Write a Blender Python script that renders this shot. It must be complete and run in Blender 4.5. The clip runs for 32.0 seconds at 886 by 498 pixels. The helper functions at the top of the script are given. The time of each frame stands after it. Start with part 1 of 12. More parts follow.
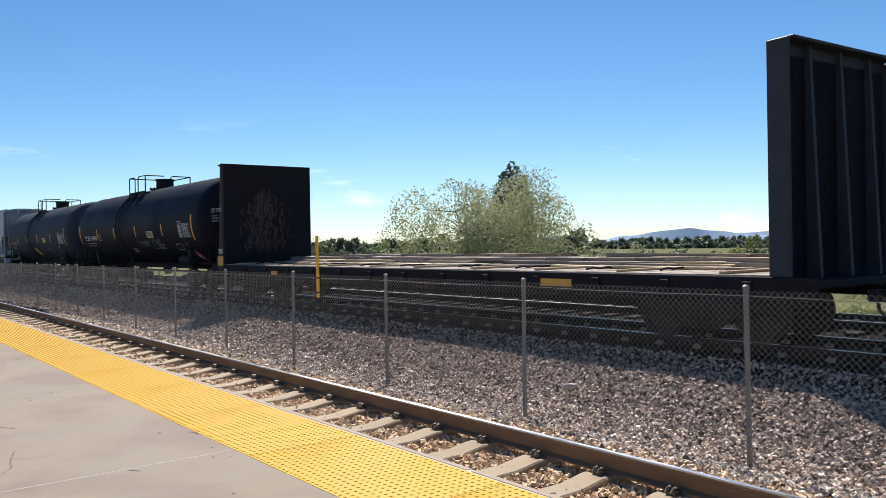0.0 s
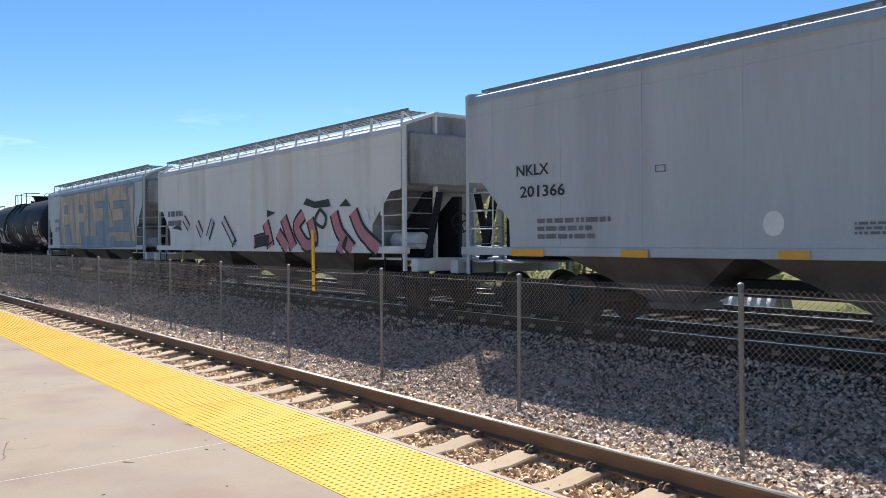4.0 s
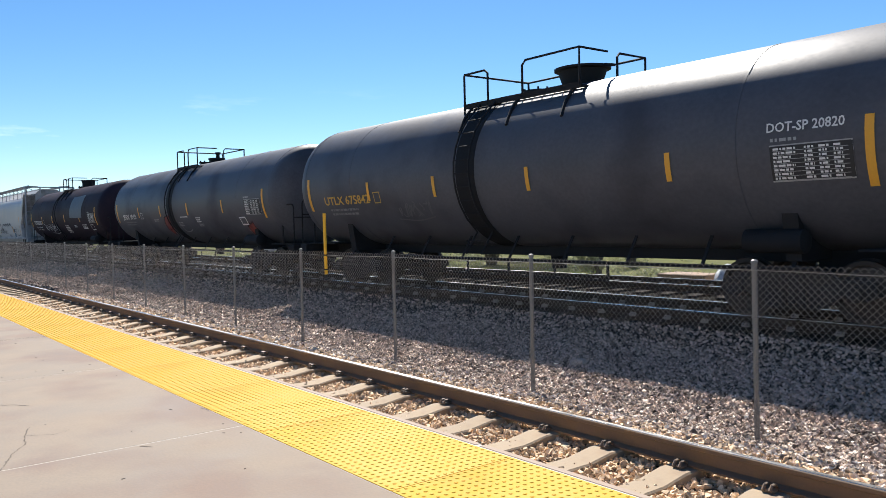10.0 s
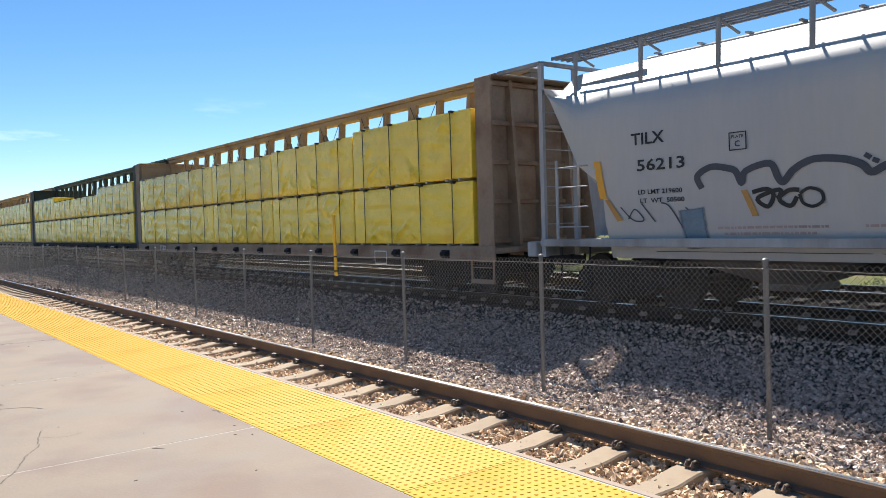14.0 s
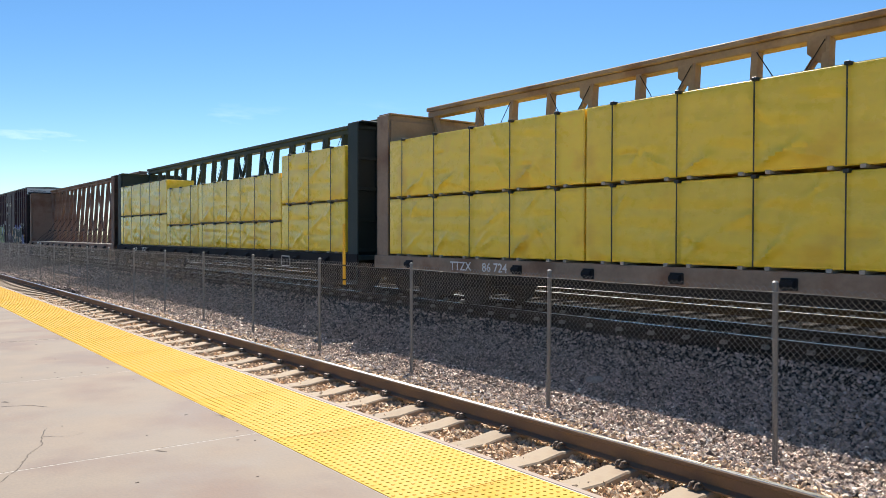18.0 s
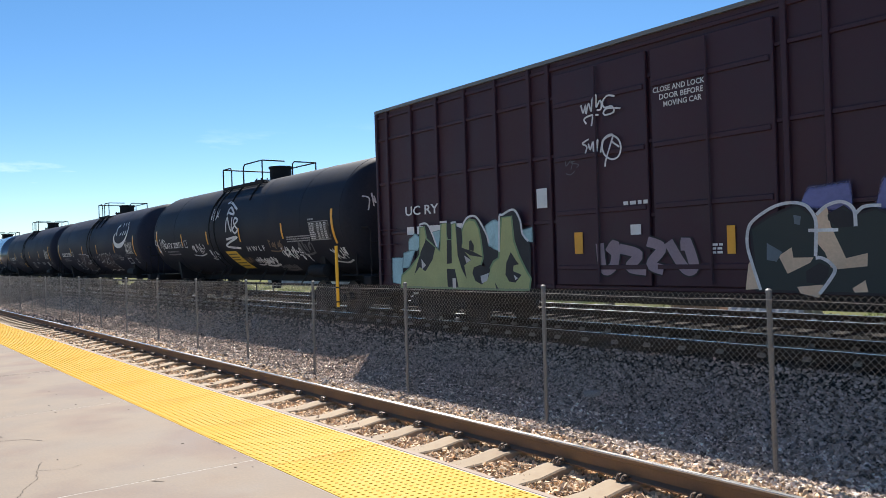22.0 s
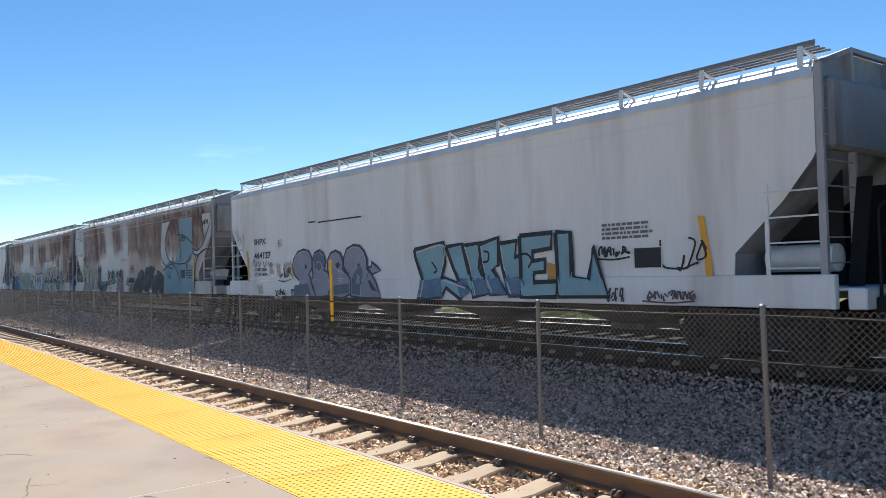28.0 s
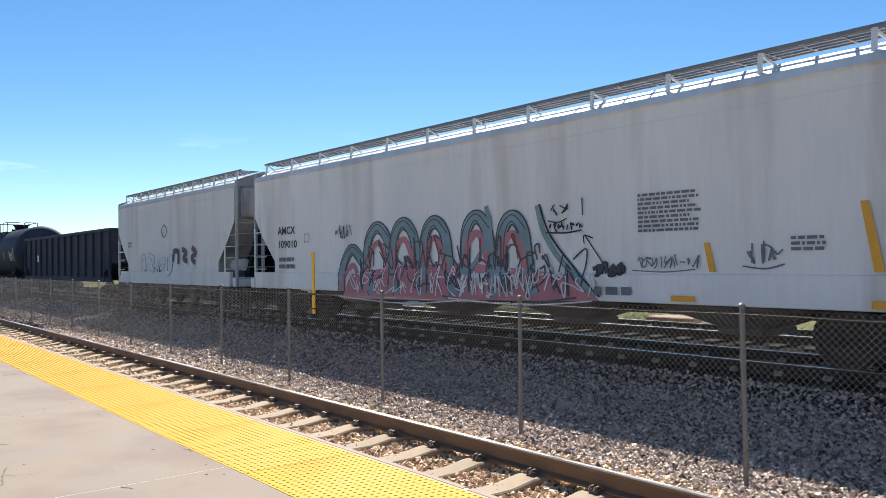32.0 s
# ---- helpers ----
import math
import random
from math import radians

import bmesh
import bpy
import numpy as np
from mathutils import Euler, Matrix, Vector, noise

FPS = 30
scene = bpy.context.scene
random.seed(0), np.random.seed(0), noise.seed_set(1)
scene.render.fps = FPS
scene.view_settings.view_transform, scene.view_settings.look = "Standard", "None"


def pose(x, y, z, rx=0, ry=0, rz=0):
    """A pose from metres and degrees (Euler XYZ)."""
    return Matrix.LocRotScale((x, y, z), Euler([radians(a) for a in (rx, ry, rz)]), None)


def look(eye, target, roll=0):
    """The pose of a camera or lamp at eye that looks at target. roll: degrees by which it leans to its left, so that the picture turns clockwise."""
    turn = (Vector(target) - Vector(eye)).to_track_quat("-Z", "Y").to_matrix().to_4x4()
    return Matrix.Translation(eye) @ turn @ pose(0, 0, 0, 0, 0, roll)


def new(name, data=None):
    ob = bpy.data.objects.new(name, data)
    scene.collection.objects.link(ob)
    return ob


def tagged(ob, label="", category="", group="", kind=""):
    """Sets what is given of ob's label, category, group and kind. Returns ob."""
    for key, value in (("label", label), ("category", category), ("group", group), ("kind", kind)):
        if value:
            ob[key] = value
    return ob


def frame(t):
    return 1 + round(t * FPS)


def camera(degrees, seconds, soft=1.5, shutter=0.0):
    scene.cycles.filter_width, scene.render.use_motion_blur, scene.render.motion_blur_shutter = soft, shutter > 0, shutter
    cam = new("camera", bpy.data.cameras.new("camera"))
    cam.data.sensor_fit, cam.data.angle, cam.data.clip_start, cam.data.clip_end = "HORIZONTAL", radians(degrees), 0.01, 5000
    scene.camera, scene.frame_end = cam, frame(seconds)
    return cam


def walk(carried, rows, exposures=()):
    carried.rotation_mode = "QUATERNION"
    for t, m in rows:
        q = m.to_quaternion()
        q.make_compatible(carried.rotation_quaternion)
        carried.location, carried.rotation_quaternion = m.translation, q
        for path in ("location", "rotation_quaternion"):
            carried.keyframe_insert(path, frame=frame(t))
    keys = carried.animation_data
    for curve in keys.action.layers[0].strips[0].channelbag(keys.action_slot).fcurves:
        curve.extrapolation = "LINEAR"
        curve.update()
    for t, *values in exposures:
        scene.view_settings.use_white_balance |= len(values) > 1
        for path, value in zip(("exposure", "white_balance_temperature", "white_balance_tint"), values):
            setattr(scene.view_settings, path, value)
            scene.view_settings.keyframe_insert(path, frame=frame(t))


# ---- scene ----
cam = camera(58.5, 32.0, soft=0.8)
EYE_Z = 1.705
walk(cam, [
    (0.0, pose(0, 0, EYE_Z, 89.741, 0.949, 51.363)),
    (0.5, pose(0, 0, EYE_Z, 89.647, 0.826, 51.379)),
    (1.0, pose(0, 0, EYE_Z, 89.589, 0.932, 51.350)),
    (1.5, pose(0, 0, EYE_Z, 89.531, 0.933, 51.330)),
    (2.0, pose(0, 0, EYE_Z, 89.499, 0.864, 51.235)),
    (2.5, pose(0, 0, EYE_Z, 89.451, 0.718, 51.166)),
    (3.0, pose(0, 0, EYE_Z, 89.392, 0.513, 51.125)),
    (3.5, pose(0, 0, EYE_Z, 89.359, 0.332, 51.007)),
    (5.5, pose(0, 0, EYE_Z, 89.396, 0.737, 51.752)),
    (6.0, pose(0, 0, EYE_Z, 89.379, 0.782, 52.093)),
    (6.5, pose(0, 0, EYE_Z, 89.334, 0.627, 52.378)),
    (7.0, pose(0, 0, EYE_Z, 89.334, 0.659, 52.491)),
    (7.5, pose(0, 0, EYE_Z, 89.241, 0.536, 52.505)),
    (8.0, pose(0, 0, EYE_Z, 89.064, 0.612, 52.365)),
    (8.5, pose(0, 0, EYE_Z, 88.764, 0.770, 52.177)),
    (9.0, pose(0, 0, EYE_Z, 88.439, 0.874, 51.984)),
    (9.5, pose(0, 0, EYE_Z, 88.212, 1.057, 51.888)),
    (10.0, pose(0, 0, EYE_Z, 88.041, 1.345, 51.889)),
    (10.5, pose(0, 0, EYE_Z, 87.964, 1.664, 51.966)),
    (11.0, pose(0, 0, EYE_Z, 87.920, 1.847, 52.151)),
    (11.5, pose(0, 0, EYE_Z, 87.897, 1.898, 52.341)),
    (12.0, pose(0, 0, EYE_Z, 87.887, 1.909, 52.524)),
    (12.5, pose(0, 0, EYE_Z, 87.887, 1.926, 52.614)),
    (13.0, pose(0, 0, EYE_Z, 87.907, 1.903, 52.664)),
    (13.5, pose(0, 0, EYE_Z, 88.006, 1.870, 52.621)),
    (14.0, pose(0, 0, EYE_Z, 88.118, 1.744, 52.570)),
    (14.5, pose(0, 0, EYE_Z, 88.290, 1.546, 52.379)),
    (16.5, pose(0, 0, EYE_Z, 88.269, -0.401, 51.733)),
    (17.0, pose(0, 0, EYE_Z, 88.304, -0.452, 52.240)),
    (17.5, pose(0, 0, EYE_Z, 88.596, -0.372, 52.887)),
    (18.0, pose(0, 0, EYE_Z, 89.002, -0.127, 53.272)),
    (18.5, pose(0, 0, EYE_Z, 89.476, 0.180, 53.331)),
    (19.0, pose(0, 0, EYE_Z, 89.748, 0.506, 53.284)),
    (19.5, pose(0, 0, EYE_Z, 89.898, 0.962, 53.112)),
    (20.0, pose(0, 0, EYE_Z, 90.050, 1.161, 53.094)),
    (20.5, pose(0, 0, EYE_Z, 90.234, 1.491, 52.978)),
    (21.0, pose(0, 0, EYE_Z, 90.376, 1.720, 52.888)),
    (21.5, pose(0, 0, EYE_Z, 90.379, 1.693, 52.848)),
    (22.0, pose(0, 0, EYE_Z, 90.350, 1.765, 52.735)),
    (22.5, pose(0, 0, EYE_Z, 90.363, 1.687, 52.584)),
    (23.0, pose(0, 0, EYE_Z, 90.436, 1.505, 52.557)),
    (23.5, pose(0, 0, EYE_Z, 90.597, 1.322, 52.630)),
    (24.0, pose(0, 0, EYE_Z, 90.721, 1.037, 52.813)),
    (24.5, pose(0, 0, EYE_Z, 90.820, 1.187, 52.837)),
    (25.0, pose(0, 0, EYE_Z, 90.812, 1.431, 52.816)),
    (25.5, pose(0, 0, EYE_Z, 90.828, 1.862, 52.595)),
    (27.5, pose(0, 0, EYE_Z, 91.352, 1.672, 52.256)),
    (28.0, pose(0, 0, EYE_Z, 91.376, 1.596, 52.343)),
    (28.5, pose(0, 0, EYE_Z, 91.335, 1.553, 52.312)),
    (29.0, pose(0, 0, EYE_Z, 91.261, 1.278, 52.403)),
    (29.5, pose(0, 0, EYE_Z, 91.224, 1.268, 52.389)),
    (30.0, pose(0, 0, EYE_Z, 91.120, 1.064, 52.253)),
    (30.5, pose(0, 0, EYE_Z, 91.052, 1.081, 52.120)),
    (31.0, pose(0, 0, EYE_Z, 90.966, 0.852, 51.901)),
    (31.5, pose(0, 0, EYE_Z, 90.956, 0.831, 51.518)),
    (32.0, pose(0, 0, EYE_Z, 90.954, 0.690, 51.093)),
], exposures=[(0.0, 0.71), (1.5, 0.84), (3.0, 0.99), (6.0, 0.97), (12.0, 0.99), (20.0, 0.97), (28.0, 1.0), (32.0, 1.02)])

# ---- world, sun, exposure ----
# The sun stands ahead of the camera, high over the train, so the near sides lie in shade.
SUN_WAY = Vector((0.81, -0.63, -1.0)).normalized()
SUN_EL = math.asin(-SUN_WAY.z)
SUN_AZ = math.atan2(-SUN_WAY.x, -SUN_WAY.y)
world = bpy.data.worlds.new("sky")
scene.world = world
world.use_nodes = True
wn, wl = world.node_tree.nodes, world.node_tree.links
wn.clear()
w_out = wn.new("ShaderNodeOutputWorld")
w_bg = wn.new("ShaderNodeBackground")
w_sky = wn.new("ShaderNodeTexSky")
w_sky.sky_type = "NISHITA"
w_sky.sun_disc = False
w_sky.sun_elevation = SUN_EL
w_sky.sun_rotation = SUN_AZ
w_sky.altitude = 1300
w_sky.air_density = 1.0
w_sky.dust_density = 0.15
w_sky.ozone_density = 2.0
w_bg.inputs["Strength"].default_value = 0.067
# thin white clouds low over the horizon
w_tc = wn.new("ShaderNodeTexCoord")
w_map = wn.new("ShaderNodeMapping")
w_map.inputs["Scale"].default_value = (6.0, 6.0, 34.0)
w_map.inputs["Location"].default_value = (1.3, 0.4, 0.2)
w_cl = wn.new("ShaderNodeTexNoise")
w_cl.inputs["Scale"].default_value = 1.0
w_cl.inputs["Detail"].default_value = 7.0
w_cl.inputs["Roughness"].default_value = 0.58
w_ramp = wn.new("ShaderNodeValToRGB")
w_ramp.color_ramp.elements[0].position = 0.62
w_ramp.color_ramp.elements[1].position = 0.8
w_sep = wn.new("ShaderNodeSeparateXYZ")
w_band = wn.new("ShaderNodeValToRGB")
w_band.color_ramp.elements[0].position = 0.0
w_band.color_ramp.elements[0].color = (1, 1, 1, 1)
w_band.color_ramp.elements[1].position = 0.17
w_band.color_ramp.elements[1].color = (0, 0, 0, 1)
w_mul = wn.new("ShaderNodeMath")
w_mul.operation = "MULTIPLY"
w_mix = wn.new("ShaderNodeMixRGB")
w_mix.inputs[2].default_value = (13.0, 13.5, 14.5, 1)
wl.new(w_tc.outputs["Generated"], w_map.inputs["Vector"])
wl.new(w_map.outputs["Vector"], w_cl.inputs["Vector"])
wl.new(w_cl.outputs[0], w_ramp.inputs[0])
wl.new(w_tc.outputs["Generated"], w_sep.inputs[0])
wl.new(w_sep.outputs["Z"], w_band.inputs[0])
wl.new(w_ramp.outputs[0], w_mul.inputs[0])
wl.new(w_band.outputs[0], w_mul.inputs[1])
wl.new(w_mul.outputs[0], w_mix.inputs[0])
w_hs = wn.new("ShaderNodeHueSaturation")
w_hs.inputs["Saturation"].default_value = 1.27
wl.new(w_sky.outputs[0], w_hs.inputs["Color"])
w_low = wn.new("ShaderNodeValToRGB")
w_low.color_ramp.elements[0].color = (0.86, 0.95, 1.08, 1)
w_low.color_ramp.elements[1].position = 0.3
w_low.color_ramp.elements[1].color = (1, 1, 1, 1)
w_tint = wn.new("ShaderNodeMixRGB")
w_tint.blend_type = "MULTIPLY"
w_tint.inputs[0].default_value = 1.0
wl.new(w_sep.outputs["Z"], w_low.inputs[0])
wl.new(w_hs.outputs[0], w_tint.inputs[1])
wl.new(w_low.outputs[0], w_tint.inputs[2])
wl.new(w_tint.outputs[0], w_mix.inputs[1])
wl.new(w_mix.outputs[0], w_bg.inputs["Color"])
wl.new(w_bg.outputs[0], w_out.inputs["Surface"])
sun = new("sun", bpy.data.lights.new("sun", "SUN"))
sun.data.energy = 5.0
sun.data.angle = radians(0.53)
sun.data.color = (1.0, 0.95, 0.88)
sun.matrix_world = look((0, 0, 60), Vector((0, 0, 60)) + SUN_WAY)
scene.view_settings.exposure = 0.71

# ---- materials ----
def mat(name, col, rough=0.6, metal=0.0, var=0.15, big=0.7, fine=25.0, bump=0.08, stain=None, amount=0.5,
        stain_scale=0.6, stretch=(1, 1, 1), tone=0.0, spec=0.5, coat=0.0):
    """A paint, metal or stone with variation at two scales; stain: a second colour in patches; tone: change from piece to piece."""
    m = bpy.data.materials.new(name)
    m.use_nodes = True
    n, l = m.node_tree.nodes, m.node_tree.links
    b = n["Principled BSDF"]
    b.inputs["Metallic"].default_value = metal
    b.inputs["Specular IOR Level"].default_value = spec
    b.inputs["Coat Weight"].default_value = coat
    tc = n.new("ShaderNodeTexCoord")
    mp = n.new("ShaderNodeMapping")
    mp.inputs["Scale"].default_value = stretch
    l.new(tc.outputs["Object"], mp.inputs["Vector"])

    def tex(scale, detail=4.0):
        t = n.new("ShaderNodeTexNoise")
        t.inputs["Scale"].default_value = scale
        t.inputs["Detail"].default_value = detail
        l.new(mp.outputs["Vector"], t.inputs["Vector"])
        return t.outputs[0]

    def math_node(op, a, c):
        q = n.new("ShaderNodeMath")
        q.operation = op
        for i, v in enumerate((a, c)):
            if isinstance(v, (int, float)):
                q.inputs[i].default_value = v
            else:
                l.new(v, q.inputs[i])
        return q.outputs[0]

    large, small = tex(big), tex(fine, 3.0)
    level = math_node("ADD", math_node("MULTIPLY", large, 1.3), math_node("MULTIPLY", small, 0.7))
    gain = math_node("ADD", math_node("MULTIPLY", math_node("SUBTRACT", level, 1.0), var * 2.2), 1.0)
    if tone:
        oi = n.new("ShaderNodeObjectInfo")
        geo = n.new("ShaderNodeNewGeometry")
        both = math_node("FRACT", math_node("ADD", oi.outputs["Random"], geo.outputs["Random Per Island"]), 0)
        gain = math_node("MULTIPLY", gain, math_node("ADD", math_node("MULTIPLY", both, 2 * tone), 1 - tone))
    rgb = n.new("ShaderNodeRGB")
    rgb.outputs[0].default_value = (*col, 1)
    colour = rgb.outputs[0]
    rough_level = math_node("ADD", math_node("MULTIPLY", math_node("SUBTRACT", level, 1.0), 0.35), rough)
    if stain:
        r = n.new("ShaderNodeValToRGB")
        r.color_ramp.elements[0].position = max(0.02, 0.62 - amount * 0.3)
        r.color_ramp.elements[1].position = min(0.98, 0.74 - amount * 0.22)
        l.new(tex(stain_scale, 8.0), r.inputs[0])
        mix = n.new("ShaderNodeMixRGB")
        mix.inputs[2].default_value = (*stain, 1)
        l.new(r.outputs[0], mix.inputs[0])
        l.new(colour, mix.inputs[1])
        colour = mix.outputs[0]
    mul = n.new("ShaderNodeVectorMath")
    mul.operation = "SCALE"
    l.new(colour, mul.inputs[0])
    l.new(gain, mul.inputs["Scale"])
    l.new(mul.outputs[0], b.inputs["Base Color"])
    cl = n.new("ShaderNodeClamp")
    cl.inputs["Min"].default_value = 0.06
    l.new(rough_level, cl.inputs["Value"])
    l.new(cl.outputs[0], b.inputs["Roughness"])
    if bump:
        bp = n.new("ShaderNodeBump")
        bp.inputs["Strength"].default_value = bump
        bp.inputs["Distance"].default_value = 0.02
        l.new(level, bp.inputs["Height"])
        l.new(bp.outputs[0], b.inputs["Normal"])
    return m


def pebble_mat(name, tan, grey, split, scale=27.0):
    """A bed of loose stones: cells with their own tone; the stone turns from tan to grey across y = split."""
    m = bpy.data.materials.new(name)
    m.use_nodes = True
    n, l = m.node_tree.nodes, m.node_tree.links
    b = n["Principled BSDF"]
    b.inputs["Roughness"].default_value = 0.9
    b.inputs["Specular IOR Level"].default_value = 0.05
    tc = n.new("ShaderNodeTexCoord")
    vo = n.new("ShaderNodeTexVoronoi")
    vo.inputs["Scale"].default_value = scale
    l.new(tc.outputs["Object"], vo.inputs["Vector"])
    sp = n.new("ShaderNodeSeparateXYZ")
    l.new(tc.outputs["Object"], sp.inputs[0])
    no = n.new("ShaderNodeTexNoise")
    no.inputs["Scale"].default_value = 1.4
    no.inputs["Detail"].default_value = 6
    l.new(tc.outputs["Object"], no.inputs["Vector"])
    ad = n.new("ShaderNodeMath")
    ad.operation = "MULTIPLY_ADD"
    ad.inputs[1].default_value = 1.6
    l.new(no.outputs[0], ad.inputs[0])
    l.new(sp.outputs["Y"], ad.inputs[2])
    r = n.new("ShaderNodeMapRange")
    r.inputs["From Min"].default_value = split + 0.3
    r.inputs["From Max"].default_value = split + 1.4
    l.new(ad.outputs[0], r.inputs["Value"])
    mix = n.new("ShaderNodeMixRGB")
    mix.inputs[1].default_value = (*tan, 1)
    mix.inputs[2].default_value = (*grey, 1)
    l.new(r.outputs[0], mix.inputs[0])
    sc = n.new("ShaderNodeSeparateColor")
    l.new(vo.outputs["Color"], sc.inputs[0])
    k = n.new("ShaderNodeMath")
    k.operation = "MULTIPLY_ADD"
    k.inputs[1].default_value = 1.15
    k.inputs[2].default_value = 0.38
    l.new(sc.outputs[0], k.inputs[0])
    dk = n.new("ShaderNodeMapRange")
    dk.inputs["From Min"].default_value = 0.25
    dk.inputs["From Max"].default_value = 0.62
    dk.inputs["To Min"].default_value = 1.0
    dk.inputs["To Max"].default_value = 0.5
    l.new(vo.outputs["Distance"], dk.inputs["Value"])
    kk = n.new("ShaderNodeMath")
    kk.operation = "MULTIPLY"
    l.new(k.outputs[0], kk.inputs[0])
    l.new(dk.outputs[0], kk.inputs[1])
    # the bed goes near black past y 10.9, painting shade under the train
    train_shade = n.new("ShaderNodeMapRange")
    train_shade.inputs["From Min"].default_value = 10.9
    train_shade.inputs["From Max"].default_value = 12.05
    train_shade.inputs["To Max"].default_value = 1.0
    l.new(ad.outputs[0], train_shade.inputs["Value"])
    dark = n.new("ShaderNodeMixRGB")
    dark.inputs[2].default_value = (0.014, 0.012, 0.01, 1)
    l.new(train_shade.outputs[0], dark.inputs[0])
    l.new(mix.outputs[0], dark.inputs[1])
    mul = n.new("ShaderNodeVectorMath")
    mul.operation = "SCALE"
    l.new(dark.outputs[0], mul.inputs[0])
    l.new(kk.outputs[0], mul.inputs["Scale"])
    l.new(mul.outputs[0], b.inputs["Base Color"])
    bp = n.new("ShaderNodeBump")
    bp.invert = True
    bp.inputs["Strength"].default_value = 0.9
    bp.inputs["Distance"].default_value = 0.05
    l.new(vo.outputs["Distance"], bp.inputs["Height"])
    l.new(bp.outputs[0], b.inputs["Normal"])
    return m


def leaf_mat(name, col, light):
    m = bpy.data.materials.new(name)
    m.use_nodes = True
    n, l = m.node_tree.nodes, m.node_tree.links
    b = n["Principled BSDF"]
    b.inputs["Roughness"].default_value = 0.6
    geo = n.new("ShaderNodeNewGeometry")
    tc = n.new("ShaderNodeTexCoord")
    no = n.new("ShaderNodeTexNoise")
    no.inputs["Scale"].default_value = 0.5
    no.inputs["Detail"].default_value = 3
    l.new(tc.outputs["Object"], no.inputs["Vector"])
    av = n.new("ShaderNodeMath")
    av.operation = "MULTIPLY_ADD"
    av.inputs[1].default_value = 0.55
    l.new(geo.outputs["Random Per Island"], av.inputs[0])
    l.new(no.outputs[0], av.inputs[2])
    mix = n.new("ShaderNodeMixRGB")
    mix.inputs[1].default_value = (*col, 1)
    mix.inputs[2].default_value = (*light, 1)
    l.new(av.outputs[0], mix.inputs[0])
    l.new(mix.outputs[0], b.inputs["Base Color"])
    tr = n.new("ShaderNodeBsdfTranslucent")
    l.new(mix.outputs[0], tr.inputs["Color"])
    sh = n.new("ShaderNodeMixShader")
    sh.inputs[0].default_value = 0.35
    l.new(b.outputs[0], sh.inputs[1])
    l.new(tr.outputs[0], sh.inputs[2])
    l.new(sh.outputs[0], n["Material Output"].inputs["Surface"])
    return m


CONCRETE = mat("platform_concrete", (0.222, 0.175, 0.131), 0.85, var=0.28, big=2.3, fine=70, bump=0.06, stain=(0.188, 0.136, 0.105), amount=0.5, stain_scale=1.4, tone=0.04)
# the slabs share one mesh, so their stains follow the place instead
c_tree = CONCRETE.node_tree
c_geo = c_tree.nodes.new("ShaderNodeNewGeometry")
for ln in [q for q in c_tree.links if q.from_node.type == "TEX_COORD"]:
    c_tree.links.new(c_geo.outputs["Position"], ln.to_socket)
CONCRETE_EDGE = mat("edge_concrete", (0.34, 0.26, 0.2), 0.9, var=0.15, big=2, fine=50, bump=0.1)
TIE = mat("tie_concrete", (0.33, 0.25, 0.165), 0.9, var=0.16, big=3, fine=40, bump=0.12, stain=(0.25, 0.17, 0.11), amount=0.4, stain_scale=2.5, tone=0.1)
# FAR_RAIL and the freight ties are blackened copies, painting in the train's shade
FAR_RAIL = mat("rail_steel_shaded", (0.03, 0.024, 0.019), 0.85, var=0.25, big=1.5, fine=50, bump=0.1, spec=0.1)
TIE_SHADED = mat("tie_concrete_shaded", (0.035, 0.031, 0.027), 0.9, spec=0.05, var=0.15, big=3, fine=40, bump=0.12, tone=0.1)
YELLOW_TILE = mat("tactile_yellow", (0.56, 0.315, 0.018), 0.65, var=0.06, big=1.1, fine=30, bump=0.02, stain=(0.5, 0.27, 0.02), amount=0.3, stain_scale=1.3, tone=0.012, spec=0.12)
RAIL_SIDE = mat("rail_rust", (0.18, 0.122, 0.078), 0.85, metal=0.0, var=0.25, big=1.5, fine=50, bump=0.1, stain=(0.19, 0.125, 0.07), amount=0.4, stain_scale=3)
RAIL_TOP = mat("rail_head_steel", (0.55, 0.54, 0.53), 0.28, metal=1.0, var=0.08, big=2, fine=30, bump=0.01, stretch=(0.1, 1, 1))
CLIP = mat("rail_clip_steel", (0.2, 0.145, 0.1), 0.6, metal=0.2, var=0.3, big=5, fine=60)
GALV = mat("galvanised_steel", (0.2, 0.197, 0.19), 0.55, metal=0.4, var=0.12, big=4, fine=70, bump=0.03, tone=0.06)
WIRE = mat("galvanised_wire", (0.24, 0.225, 0.205), 0.5, metal=0.0, var=0.15, big=3, fine=60, bump=0)
STONE_TAN = mat("tan_ballast", (0.66, 0.48, 0.31), 0.9, var=0.2, big=5, fine=50, bump=0.2, tone=0.36)
# paler ballast whose colour stands in for sunlight beside the near track
STONE_SUNLIT = mat("sunlit_pale_ballast", (0.8, 0.68, 0.57), 0.9, var=0.25, big=5, fine=50, bump=0.2, tone=0.65)
STONE_GREY = mat("grey_ballast", (0.39, 0.304, 0.246), 0.8, var=0.3, big=5, fine=50, bump=0.25, tone=0.85, spec=0.15)
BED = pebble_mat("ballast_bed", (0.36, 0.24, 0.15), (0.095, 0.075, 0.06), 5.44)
MARKER_YELLOW = mat("marker_yellow", (0.75, 0.43, 0.02), 0.5, var=0.12, big=3, fine=40)
STEEL_BLACK = mat("black_steel", (0.02, 0.02, 0.022), 0.75, spec=0.15, var=0.3, big=1.5, fine=20, bump=0.05, tone=0.15)
